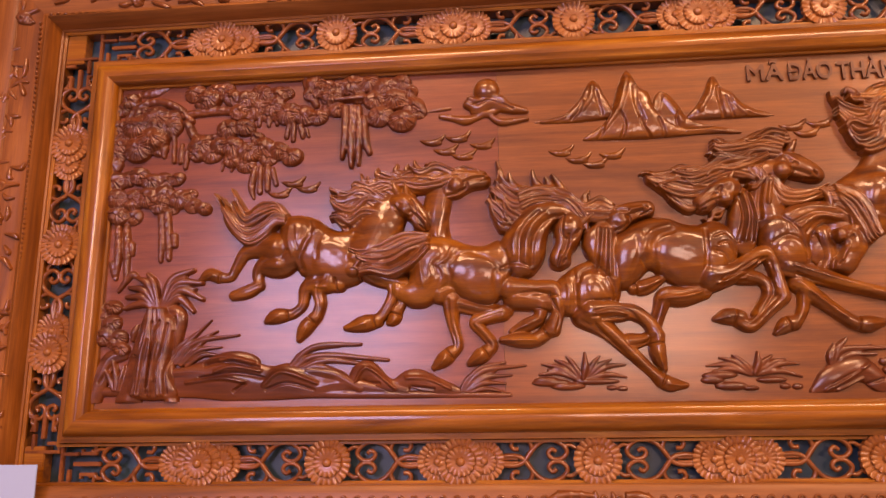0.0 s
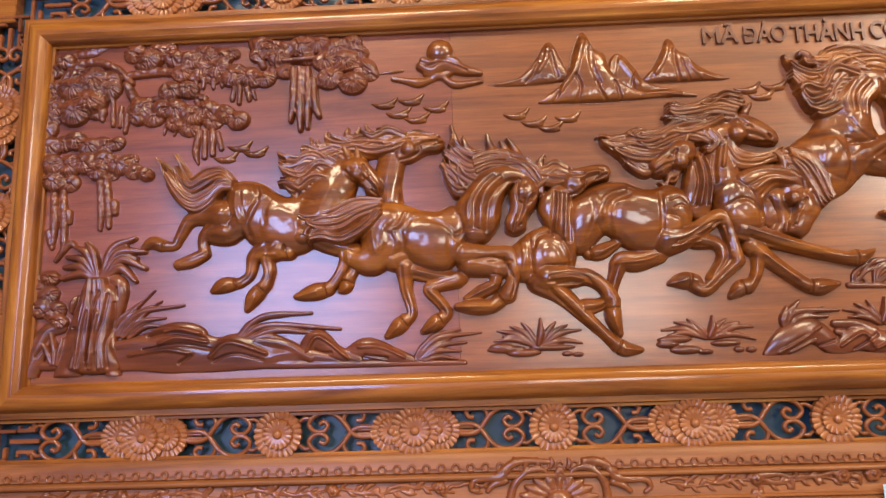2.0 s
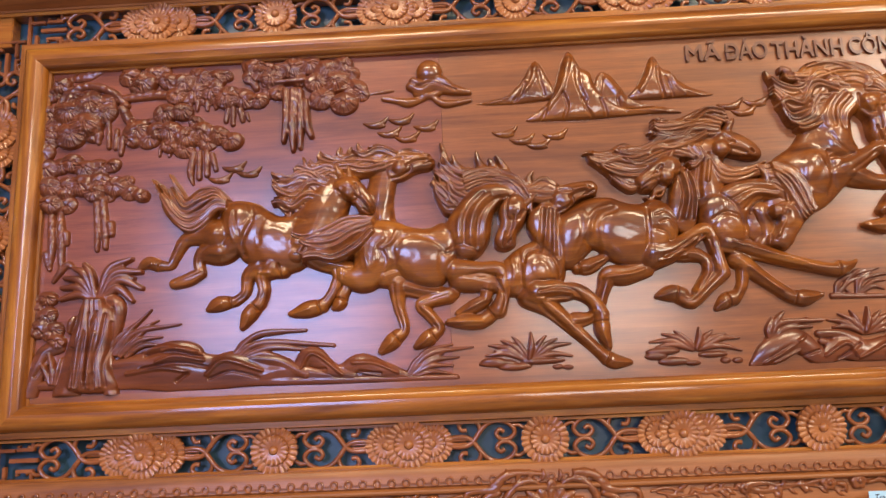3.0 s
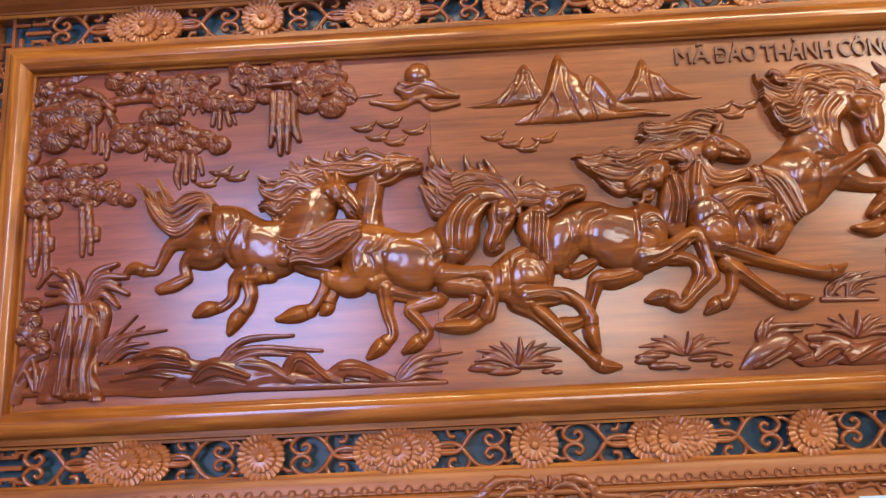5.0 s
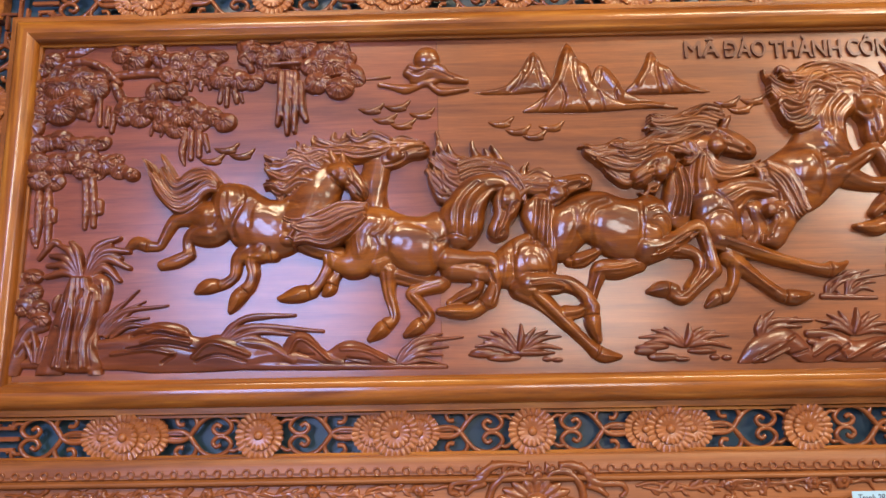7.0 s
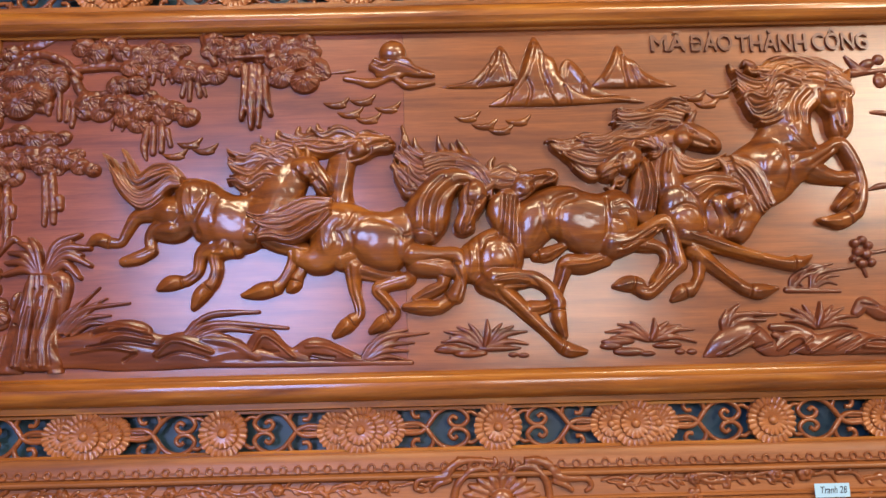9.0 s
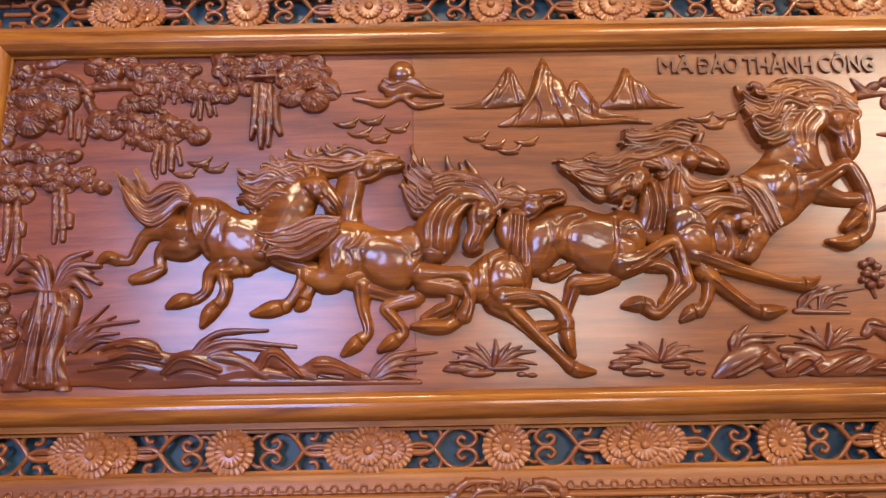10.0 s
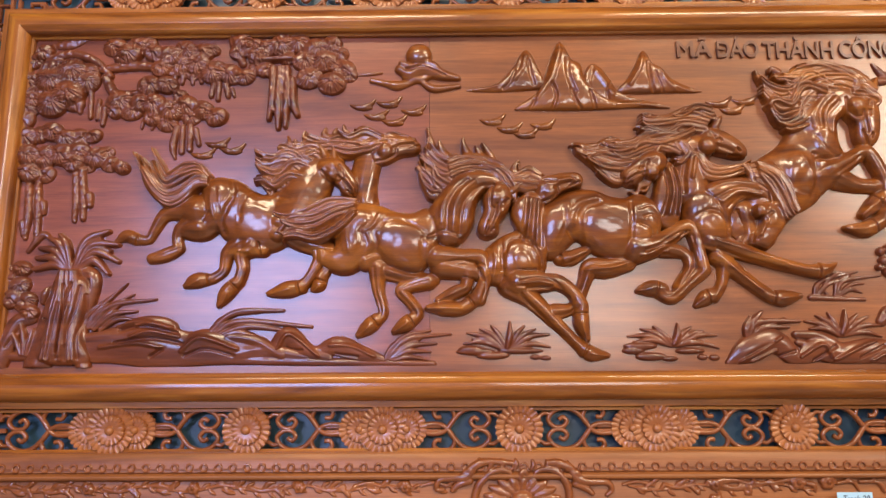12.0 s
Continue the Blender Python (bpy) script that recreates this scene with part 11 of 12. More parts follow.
r.lump(-1.169, 2.162, 0.0033, 0.0039, 0, h=0.002)
r.lump(-1.169, 2.149, 0.0032, 0.0038, 0, h=0.002)
r.lump(-1.169, 2.136, 0.0032, 0.0038, 0, h=0.002)
r.lump(-1.168, 2.124, 0.0032, 0.0038, 0, h=0.002)
r.lump(-1.168, 2.111, 0.0032, 0.0038, 0, h=0.002)
r.lump(-1.167, 2.098, 0.0032, 0.0038, 0, h=0.002)
r.lump(-1.167, 2.086, 0.0032, 0.0038, 0, h=0.002)
r.lump(-1.166, 2.073, 0.0032, 0.0038, 0, h=0.002)
r.lump(-1.166, 2.061, 0.0032, 0.0038, 0, h=0.002)
r.lump(-1.166, 2.049, 0.0032, 0.0038, 0, h=0.002)
r.lump(-1.165, 2.036, 0.0032, 0.0038, 0, h=0.002)
r.lump(-1.165, 2.024, 0.0032, 0.0038, 0, h=0.002)
r.lump(-1.164, 2.012, 0.0032, 0.0038, 0, h=0.002)
r.lump(-1.164, 1.999, 0.0032, 0.0037, 0, h=0.002)
r.lump(-1.164, 1.987, 0.0031, 0.0037, 0, h=0.002)
r.lump(-1.163, 1.975, 0.0032, 0.0037, 0, h=0.002)
r.lump(-1.163, 1.963, 0.0031, 0.0037, 0, h=0.002)
r.lump(-1.162, 1.951, 0.0031, 0.0037, 0, h=0.002)
r.lump(-1.162, 1.939, 0.0031, 0.0037, 0, h=0.002)
r.lump(-1.162, 1.927, 0.0031, 0.0037, 0, h=0.002)
r.lump(-1.161, 1.915, 0.0031, 0.0037, 0, h=0.002)
r.lump(-1.161, 1.903, 0.0031, 0.0037, 0, h=0.002)
r.lump(-1.160, 1.891, 0.0031, 0.0037, 0, h=0.002)
r.lump(-1.160, 1.879, 0.0031, 0.0037, 0, h=0.002)
r.lump(-1.160, 1.867, 0.0031, 0.0036, 0, h=0.002)
r.lump(-1.159, 1.855, 0.0031, 0.0036, 0, h=0.002)
r.lump(-1.159, 1.844, 0.0031, 0.0036, 0, h=0.002)
r.lump(-1.159, 1.832, 0.0031, 0.0036, 0, h=0.002)
r.lump(-1.158, 1.820, 0.0030, 0.0036, 0, h=0.002)
r.lump(-1.158, 1.808, 0.0030, 0.0036, 0, h=0.002)
r.lump(-1.157, 1.797, 0.0030, 0.0036, 0, h=0.002)
r.lump(-1.157, 1.785, 0.0030, 0.0036, 0, h=0.002)
r.lump(-1.157, 1.774, 0.0030, 0.0036, 0, h=0.002)
r.lump(-1.156, 1.762, 0.0030, 0.0036, 0, h=0.002)
r.lump(-1.156, 1.751, 0.0030, 0.0036, 0, h=0.002)
r.lump(-1.155, 1.739, 0.0030, 0.0036, 0, h=0.002)
r.lump(-1.155, 1.728, 0.0030, 0.0035, 0, h=0.002)
r.lump(-1.155, 1.716, 0.0030, 0.0035, 0, h=0.002)
r.lump(-1.154, 1.705, 0.0030, 0.0035, 0, h=0.002)
r.lump(-1.154, 1.694, 0.0030, 0.0035, 0, h=0.002)
r.lump(-1.154, 1.682, 0.0030, 0.0035, 0, h=0.002)
r.lump(-1.153, 1.671, 0.0030, 0.0035, 0, h=0.002)
r.lump(-1.153, 1.660, 0.0030, 0.0035, 0, h=0.002)
r.lump(-1.152, 1.649, 0.0030, 0.0035, 0, h=0.002)
r.lump(-1.152, 1.637, 0.0029, 0.0035, 0, h=0.002)
r.lump(-1.152, 1.626, 0.0029, 0.0035, 0, h=0.002)
r.lump(-1.151, 1.615, 0.0029, 0.0035, 0, h=0.002)
r.lump(-1.151, 1.604, 0.0029, 0.0035, 0, h=0.002)
r.lump(-1.151, 1.593, 0.0029, 0.0034, 0, h=0.002)
r.lump(-1.150, 1.582, 0.0029, 0.0034, 0, h=0.002)
r.lump(-1.150, 1.571, 0.0029, 0.0034, 0, h=0.002)
r.lump(-1.150, 1.560, 0.0029, 0.0034, 0, h=0.002)
r.lump(-1.149, 1.549, 0.0029, 0.0034, 0, h=0.002)
r.lump(-1.149, 1.538, 0.0029, 0.0034, 0, h=0.002)
r.lump(-1.148, 1.527, 0.0029, 0.0034, 0, h=0.002)
r.lump(-1.148, 1.517, 0.0029, 0.0034, 0, h=0.002)
r.lump(-1.148, 1.506, 0.0029, 0.0034, 0, h=0.002)
r.lump(-1.147, 1.495, 0.0029, 0.0034, 0, h=0.002)
r.lump(-1.147, 1.484, 0.0029, 0.0034, 0, h=0.002)
r.lump(-1.147, 1.474, 0.0029, 0.0034, 0, h=0.002)
r.lump(-1.146, 1.463, 0.0028, 0.0034, 0, h=0.002)
r.lump(-1.146, 1.452, 0.0028, 0.0034, 0, h=0.002)
r.lump(-1.146, 1.442, 0.0028, 0.0034, 0, h=0.002)
r.lump(-1.145, 1.431, 0.0028, 0.0033, 0, h=0.002)
r.done("border_carving", carved_frame, "carved upright border with leaves and blossoms", material=FRET, kind="stuff")

# carving on the frame's top border
r = Relief(-1.160, 1.200, 2.525, 2.660, 1.6)
r.tube([(-1.180, 2.585, 0.0040), (-1.164, 2.587, 0.0072), (-1.136, 2.570, 0.0032)], h=0.6, k=0.001)
r.lump(-1.148, 2.590, 0.0086, 0.0086, 0, h=0.006, base=0.002)
r.lump(-1.153, 2.580, 0.0086, 0.0086, 0, h=0.006, base=0.002)
r.lump(-1.164, 2.581, 0.0086, 0.0086, 0, h=0.006, base=0.002)
r.lump(-1.171, 2.592, 0.0086, 0.0086, 0, h=0.006, base=0.002)
r.lump(-1.166, 2.602, 0.0086, 0.0086, 0, h=0.006, base=0.002)
r.lump(-1.155, 2.601, 0.0086, 0.0086, 0, h=0.006, base=0.002)
r.lump(-1.160, 2.591, 0.0067, 0.0067, 0, h=0.009, base=0.004)
r.tube([(-1.146, 2.561, 0.0040), (-1.122, 2.568, 0.0071), (-1.102, 2.578, 0.0032)], h=0.6, k=0.001)
r.tube([(-1.107, 2.586, 0.0040), (-1.093, 2.587, 0.0071), (-1.077, 2.576, 0.0032)], h=0.6, k=0.001)
r.tube([(-1.078, 2.588, 0.0040), (-1.066, 2.601, 0.0072), (-1.043, 2.619, 0.0032)], h=0.6, k=0.001)
r.tube([(-1.048, 2.561, 0.0039), (-1.031, 2.571, 0.0071), (-1.000, 2.566, 0.0031)], h=0.6, k=0.001)
r.tube([(-1.008, 2.602, 0.0040), (-0.988, 2.594, 0.0071), (-0.981, 2.600, 0.0032)], h=0.6, k=0.001)
r.tube([(-0.971, 2.545, 0.0039), (-0.959, 2.544, 0.0070), (-0.943, 2.546, 0.0031)], h=0.6, k=0.001)
r.tube([(-0.937, 2.552, 0.0039), (-0.928, 2.544, 0.0070), (-0.913, 2.543, 0.0031)], h=0.6, k=0.001)
r.lump(-0.915, 2.560, 0.0084, 0.0084, 0, h=0.006, base=0.002)
r.lump(-0.919, 2.550, 0.0084, 0.0084, 0, h=0.006, base=0.002)
r.lump(-0.931, 2.551, 0.0084, 0.0084, 0, h=0.006, base=0.002)
r.lump(-0.937, 2.561, 0.0084, 0.0084, 0, h=0.006, base=0.002)
r.lump(-0.932, 2.571, 0.0084, 0.0084, 0, h=0.006, base=0.002)
r.lump(-0.921, 2.571, 0.0084, 0.0084, 0, h=0.006, base=0.002)
r.lump(-0.926, 2.561, 0.0066, 0.0066, 0, h=0.009, base=0.004)
r.tube([(-0.914, 2.560, 0.0039), (-0.894, 2.564, 0.0070), (-0.873, 2.564, 0.0031)], h=0.6, k=0.001)
r.tube([(-0.885, 2.547, 0.0039), (-0.854, 2.534, 0.0070), (-0.834, 2.525, 0.0031)], h=0.6, k=0.001)
r.tube([(-0.849, 2.553, 0.0039), (-0.826, 2.562, 0.0070), (-0.807, 2.561, 0.0031)], h=0.6, k=0.001)
r.tube([(-0.815, 2.544, 0.0039), (-0.791, 2.547, 0.0069), (-0.777, 2.551, 0.0031)], h=0.6, k=0.001)
r.tube([(-0.779, 2.543, 0.0039), (-0.763, 2.537, 0.0069), (-0.746, 2.522, 0.0030)], h=0.6, k=0.001)
r.tube([(-0.755, 2.554, 0.0039), (-0.737, 2.558, 0.0069), (-0.710, 2.561, 0.0031)], h=0.6, k=0.001)
r.tube([(-0.712, 2.545, 0.0038), (-0.701, 2.543, 0.0069), (-0.688, 2.536, 0.0030)], h=0.6, k=0.001)
r.lump(-0.689, 2.552, 0.0083, 0.0083, 0, h=0.006, base=0.002)
r.lump(-0.694, 2.542, 0.0083, 0.0083, 0, h=0.006, base=0.002)
r.lump(-0.705, 2.543, 0.0083, 0.0083, 0, h=0.006, base=0.002)
r.lump(-0.711, 2.553, 0.0083, 0.0083, 0, h=0.006, base=0.002)
r.lump(-0.706, 2.563, 0.0083, 0.0083, 0, h=0.006, base=0.002)
r.lump(-0.695, 2.563, 0.0083, 0.0083, 0, h=0.006, base=0.002)
r.lump(-0.700, 2.553, 0.0064, 0.0064, 0, h=0.009, base=0.004)
r.tube([(-0.682, 2.557, 0.0038), (-0.672, 2.572, 0.0069), (-0.655, 2.581, 0.0031)], h=0.6, k=0.001)
r.tube([(-0.652, 2.573, 0.0038), (-0.632, 2.562, 0.0069), (-0.622, 2.542, 0.0030)], h=0.6, k=0.001)
r.tube([(-0.620, 2.583, 0.0038), (-0.602, 2.579, 0.0069), (-0.592, 2.589, 0.0031)], h=0.6, k=0.001)
r.tube([(-0.592, 2.517, 0.0038), (-0.574, 2.528, 0.0068), (-0.551, 2.531, 0.0030)], h=0.6, k=0.001)
r.tube([(-0.555, 2.510, 0.0038), (-0.535, 2.514, 0.0067), (-0.525, 2.537, 0.0030)], h=0.6, k=0.001)
r.tube([(-0.521, 2.543, 0.0038), (-0.507, 2.549, 0.0068), (-0.499, 2.565, 0.0030)], h=0.6, k=0.001)
r.tube([(-0.497, 2.554, 0.0038), (-0.480, 2.559, 0.0068), (-0.461, 2.569, 0.0030)], h=0.6, k=0.001)
r.lump(-0.469, 2.574, 0.0082, 0.0082, 0, h=0.006, base=0.002)
r.lump(-0.474, 2.564, 0.0082, 0.0082, 0, h=0.006, base=0.002)
r.lump(-0.485, 2.565, 0.0082, 0.0082, 0, h=0.006, base=0.002)
r.lump(-0.490, 2.575, 0.0082, 0.0082, 0, h=0.006, base=0.002)
r.lump(-0.485, 2.585, 0.0082, 0.0082, 0, h=0.006, base=0.002)
r.lump(-0.474, 2.584, 0.0082, 0.0082, 0, h=0.006, base=0.002)
r.lump(-0.480, 2.575, 0.0064, 0.0064, 0, h=0.009, base=0.004)
r.tube([(-0.467, 2.555, 0.0038), (-0.451, 2.540, 0.0068), (-0.429, 2.517, 0.0030)], h=0.6, k=0.001)
r.tube([(-0.440, 2.567, 0.0038), (-0.417, 2.572, 0.0068), (-0.394, 2.583, 0.0030)], h=0.6, k=0.001)
r.tube([(-0.400, 2.555, 0.0038), (-0.388, 2.559, 0.0067), (-0.373, 2.569, 0.0030)], h=0.6, k=0.001)
r.tube([(-0.375, 2.547, 0.0037), (-0.356, 2.565, 0.0067), (-0.336, 2.574, 0.0030)], h=0.6, k=0.001)
r.tube([(-0.338, 2.559, 0.0037), (-0.323, 2.536, 0.0067), (-0.310, 2.527, 0.0030)], h=0.6, k=0.001)
r.tube([(-0.309, 2.585, 0.0037), (-0.292, 2.570, 0.0067), (-0.278, 2.567, 0.0030)], h=0.6, k=0.001)
r.tube([(-0.279, 2.567, 0.0037), (-0.263, 2.560, 0.0067), (-0.247, 2.560, 0.0030)], h=0.6, k=0.001)
r.lump(-0.252, 2.575, 0.0080, 0.0080, 0, h=0.006, base=0.002)
r.lump(-0.257, 2.565, 0.0080, 0.0080, 0, h=0.006, base=0.002)
r.lump(-0.268, 2.566, 0.0081, 0.0081, 0, h=0.006, base=0.002)
r.lump(-0.273, 2.576, 0.0080, 0.0080, 0, h=0.006, base=0.002)
r.lump(-0.268, 2.586, 0.0081, 0.0081, 0, h=0.006, base=0.002)
r.lump(-0.257, 2.585, 0.0081, 0.0081, 0, h=0.006, base=0.002)
r.lump(-0.263, 2.576, 0.0063, 0.0063, 0, h=0.009, base=0.004)
r.tube([(-0.247, 2.532, 0.0037), (-0.227, 2.542, 0.0066), (-0.217, 2.563, 0.0030)], h=0.6, k=0.001)
r.tube([(-0.216, 2.581, 0.0037), (-0.199, 2.569, 0.0067), (-0.186, 2.554, 0.0030)], h=0.6, k=0.001)
r.tube([(-0.187, 2.511, 0.0037), (-0.167, 2.512, 0.0066), (-0.156, 2.517, 0.0029)], h=0.6, k=0.001)
r.tube([(-0.153, 2.546, 0.0037), (-0.140, 2.539, 0.0066), (-0.128, 2.538, 0.0029)], h=0.6, k=0.001)
r.tube([(-0.127, 2.526, 0.0036), (-0.113, 2.529, 0.0066), (-0.0960, 2.537, 0.0029)], h=0.6, k=0.001)
r.tube([(-0.0940, 2.505, 0.0036), (-0.0790, 2.510, 0.0065), (-0.0690, 2.523, 0.0029)], h=0.6, k=0.001)
r.tube([(-0.0620, 2.558, 0.0037), (-0.0560, 2.547, 0.0066), (-0.0380, 2.533, 0.0029)], h=0.6, k=0.001)
r.lump(-0.0400, 2.558, 0.0079, 0.0079, 0, h=0.006, base=0.002)
r.lump(-0.0450, 2.548, 0.0079, 0.0079, 0, h=0.006, base=0.002)
r.lump(-0.0560, 2.549, 0.0079, 0.0079, 0, h=0.006, base=0.002)
r.lump(-0.0600, 2.559, 0.0079, 0.0079, 0, h=0.006, base=0.002)
r.lump(-0.0550, 2.569, 0.0079, 0.0079, 0, h=0.006, base=0.002)
r.lump(-0.0450, 2.568, 0.0079, 0.0079, 0, h=0.006, base=0.002)
r.lump(-0.0500, 2.558, 0.0061, 0.0061, 0, h=0.009, base=0.004)
r.tube([(-0.0380, 2.521, 0.0036), (-0.0230, 2.535, 0.0065), (-0.0040, 2.540, 0.0029)], h=0.6, k=0.001)
r.tube([(0.0000, 2.531, 0.0036), (0.0070, 2.526, 0.0065), (0.0160, 2.514, 0.0029)], h=0.6, k=0.001)
r.tube([(0.0240, 2.512, 0.0036), (0.0420, 2.513, 0.0065), (0.0520, 2.513, 0.0029)], h=0.6, k=0.001)
r.tube([(0.0540, 2.535, 0.0036), (0.0700, 2.538, 0.0065), (0.0840, 2.552, 0.0029)], h=0.6, k=0.001)
r.tube([(0.0750, 2.513, 0.0036), (0.101, 2.518, 0.0065), (0.119, 2.513, 0.0029)], h=0.6, k=0.001)
r.tube([(0.112, 2.540, 0.0036), (0.129, 2.528, 0.0065), (0.141, 2.522, 0.0029)], h=0.6, k=0.001)
r.tube([(0.138, 2.561, 0.0036), (0.156, 2.555, 0.0065), (0.178, 2.555, 0.0029)], h=0.6, k=0.001)
r.lump(0.169, 2.569, 0.0078, 0.0078, 0, h=0.006, base=0.002)
r.lump(0.163, 2.560, 0.0078, 0.0078, 0, h=0.006, base=0.002)
r.lump(0.153, 2.561, 0.0078, 0.0078, 0, h=0.006, base=0.002)
r.lump(0.149, 2.571, 0.0078, 0.0078, 0, h=0.006, base=0.002)
r.lump(0.154, 2.580, 0.0078, 0.0078, 0, h=0.006, base=0.002)
r.lump(0.164, 2.580, 0.0078, 0.0078, 0, h=0.006, base=0.002)
r.lump(0.159, 2.570, 0.0061, 0.0061, 0, h=0.009, base=0.004)
r.tube([(0.169, 2.516, 0.0036), (0.183, 2.521, 0.0064), (0.200, 2.514, 0.0028)], h=0.6, k=0.001)
r.tube([(0.200, 2.509, 0.0036), (0.209, 2.504, 0.0064), (0.228, 2.506, 0.0028)], h=0.6, k=0.001)
r.tube([(0.230, 2.525, 0.0036), (0.241, 2.505, 0.0064), (0.257, 2.496, 0.0028)], h=0.6, k=0.001)
r.tube([(0.262, 2.544, 0.0036), (0.276, 2.543, 0.0064), (0.287, 2.552, 0.0028)], h=0.6, k=0.001)
r.tube([(0.289, 2.538, 0.0036), (0.304, 2.532, 0.0064), (0.317, 2.519, 0.0028)], h=0.6, k=0.001)
r.tube([(0.315, 2.512, 0.0035), (0.329, 2.511, 0.0064), (0.346, 2.517, 0.0028)], h=0.6, k=0.001)
r.tube([(0.345, 2.492, 0.0035), (0.363, 2.498, 0.0063), (0.371, 2.505, 0.0028)], h=0.6, k=0.001)
r.lump(0.369, 2.510, 0.0076, 0.0076, 0, h=0.006, base=0.002)
r.lump(0.363, 2.501, 0.0076, 0.0076, 0, h=0.006, base=0.002)
r.lump(0.353, 2.502, 0.0076, 0.0076, 0, h=0.006, base=0.002)
r.lump(0.349, 2.512, 0.0076, 0.0076, 0, h=0.006, base=0.002)
r.lump(0.355, 2.521, 0.0076, 0.0076, 0, h=0.006, base=0.002)
r.lump(0.364, 2.520, 0.0076, 0.0076, 0, h=0.006, base=0.002)
r.lump(0.359, 2.511, 0.0059, 0.0059, 0, h=0.009, base=0.004)
r.tube([(0.369, 2.504, 0.0035), (0.390, 2.492, 0.0063), (0.403, 2.476, 0.0028)], h=0.6, k=0.001)
r.tube([(0.406, 2.528, 0.0035), (0.422, 2.527, 0.0063), (0.430, 2.535, 0.0028)], h=0.6, k=0.001)
r.tube([(0.436, 2.505, 0.0035), (0.442, 2.506, 0.0063), (0.452, 2.491, 0.0028)], h=0.6, k=0.001)
r.tube([(0.454, 2.484, 0.0035), (0.471, 2.500, 0.0063), (0.489, 2.504, 0.0028)], h=0.6, k=0.001)
r.tube([(0.479, 2.489, 0.0035), (0.502, 2.500, 0.0062), (0.521, 2.501, 0.0028)], h=0.6, k=0.001)
r.tube([(0.515, 2.526, 0.0035), (0.531, 2.522, 0.0063), (0.547, 2.523, 0.0028)], h=0.6, k=0.001)
r.tube([(0.541, 2.532, 0.0035), (0.559, 2.528, 0.0063), (0.579, 2.529, 0.0028)], h=0.6, k=0.001)
r.lump(0.571, 2.542, 0.0075, 0.0075, 0, h=0.006, base=0.002)
r.lump(0.565, 2.532, 0.0075, 0.0075, 0, h=0.006, base=0.002)
r.lump(0.555, 2.533, 0.0075, 0.0075, 0, h=0.006, base=0.002)
r.lump(0.551, 2.543, 0.0076, 0.0076, 0, h=0.006, base=0.002)
r.lump(0.557, 2.552, 0.0075, 0.0075, 0, h=0.006, base=0.002)
r.lump(0.567, 2.552, 0.0075, 0.0075, 0, h=0.006, base=0.002)
r.lump(0.561, 2.542, 0.0059, 0.0059, 0, h=0.009, base=0.004)
r.tube([(0.568, 2.502, 0.0035), (0.588, 2.506, 0.0062), (0.602, 2.505, 0.0028)], h=0.6, k=0.001)
r.tube([(0.595, 2.537, 0.0035), (0.617, 2.530, 0.0063), (0.637, 2.534, 0.0028)], h=0.6, k=0.001)
r.tube([(0.628, 2.518, 0.0035), (0.643, 2.516, 0.0062), (0.659, 2.521, 0.0028)], h=0.6, k=0.001)
r.tube([(0.662, 2.522, 0.0035), (0.668, 2.535, 0.0063), (0.681, 2.536, 0.0028)], h=0.6, k=0.001)
r.tube([(0.684, 2.469, 0.0034), (0.690, 2.477, 0.0062), (0.704, 2.489, 0.0027)], h=0.6, k=0.001)
r.tube([(0.711, 2.530, 0.0034), (0.728, 2.505, 0.0062), (0.740, 2.494, 0.0027)], h=0.6, k=0.001)
r.tube([(0.728, 2.466, 0.0034), (0.749, 2.479, 0.0061), (0.770, 2.485, 0.0027)], h=0.6, k=0.001)
r.lump(0.760, 2.486, 0.0074, 0.0074, 0, h=0.006, base=0.002)
r.lump(0.754, 2.477, 0.0073, 0.0073, 0, h=0.006, base=0.002)
r.lump(0.745, 2.478, 0.0074, 0.0074, 0, h=0.006, base=0.002)
r.lump(0.741, 2.487, 0.0074, 0.0074, 0, h=0.006, base=0.002)
r.lump(0.747, 2.497, 0.0074, 0.0074, 0, h=0.006, base=0.002)
r.lump(0.756, 2.496, 0.0074, 0.0074, 0, h=0.006, base=0.002)
r.lump(0.750, 2.487, 0.0057, 0.0057, 0, h=0.009, base=0.004)
r.tube([(0.765, 2.518, 0.0034), (0.781, 2.522, 0.0062), (0.799, 2.520, 0.0027)], h=0.6, k=0.001)
r.tube([(0.783, 2.482, 0.0034), (0.808, 2.472, 0.0061), (0.825, 2.471, 0.0027)], h=0.6, k=0.001)
r.tube([(0.824, 2.525, 0.0034), (0.842, 2.525, 0.0062), (0.851, 2.531, 0.0027)], h=0.6, k=0.001)
r.tube([(0.852, 2.500, 0.0034), (0.862, 2.506, 0.0061), (0.874, 2.520, 0.0027)], h=0.6, k=0.001)
r.tube([(0.880, 2.526, 0.0034), (0.889, 2.513, 0.0061), (0.904, 2.511, 0.0027)], h=0.6, k=0.001)
r.tube([(0.908, 2.528, 0.0034), (0.921, 2.527, 0.0061), (0.933, 2.528, 0.0027)], h=0.6, k=0.001)
r.lump(-1.153, 2.529, 0.0063, 0.0038, 0, h=0.003)
r.lump(-1.134, 2.529, 0.0063, 0.0038, 0, h=0.003)
r.lump(-1.114, 2.528, 0.0063, 0.0038, 0, h=0.003)
r.lump(-1.095, 2.527, 0.0063, 0.0038, 0, h=0.003)
r.lump(-1.076, 2.527, 0.0063, 0.0038, 0, h=0.003)
r.lump(-1.057, 2.526, 0.0063, 0.0038, 0, h=0.003)
r.lump(-1.038, 2.525, 0.0063, 0.0038, 0, h=0.003)
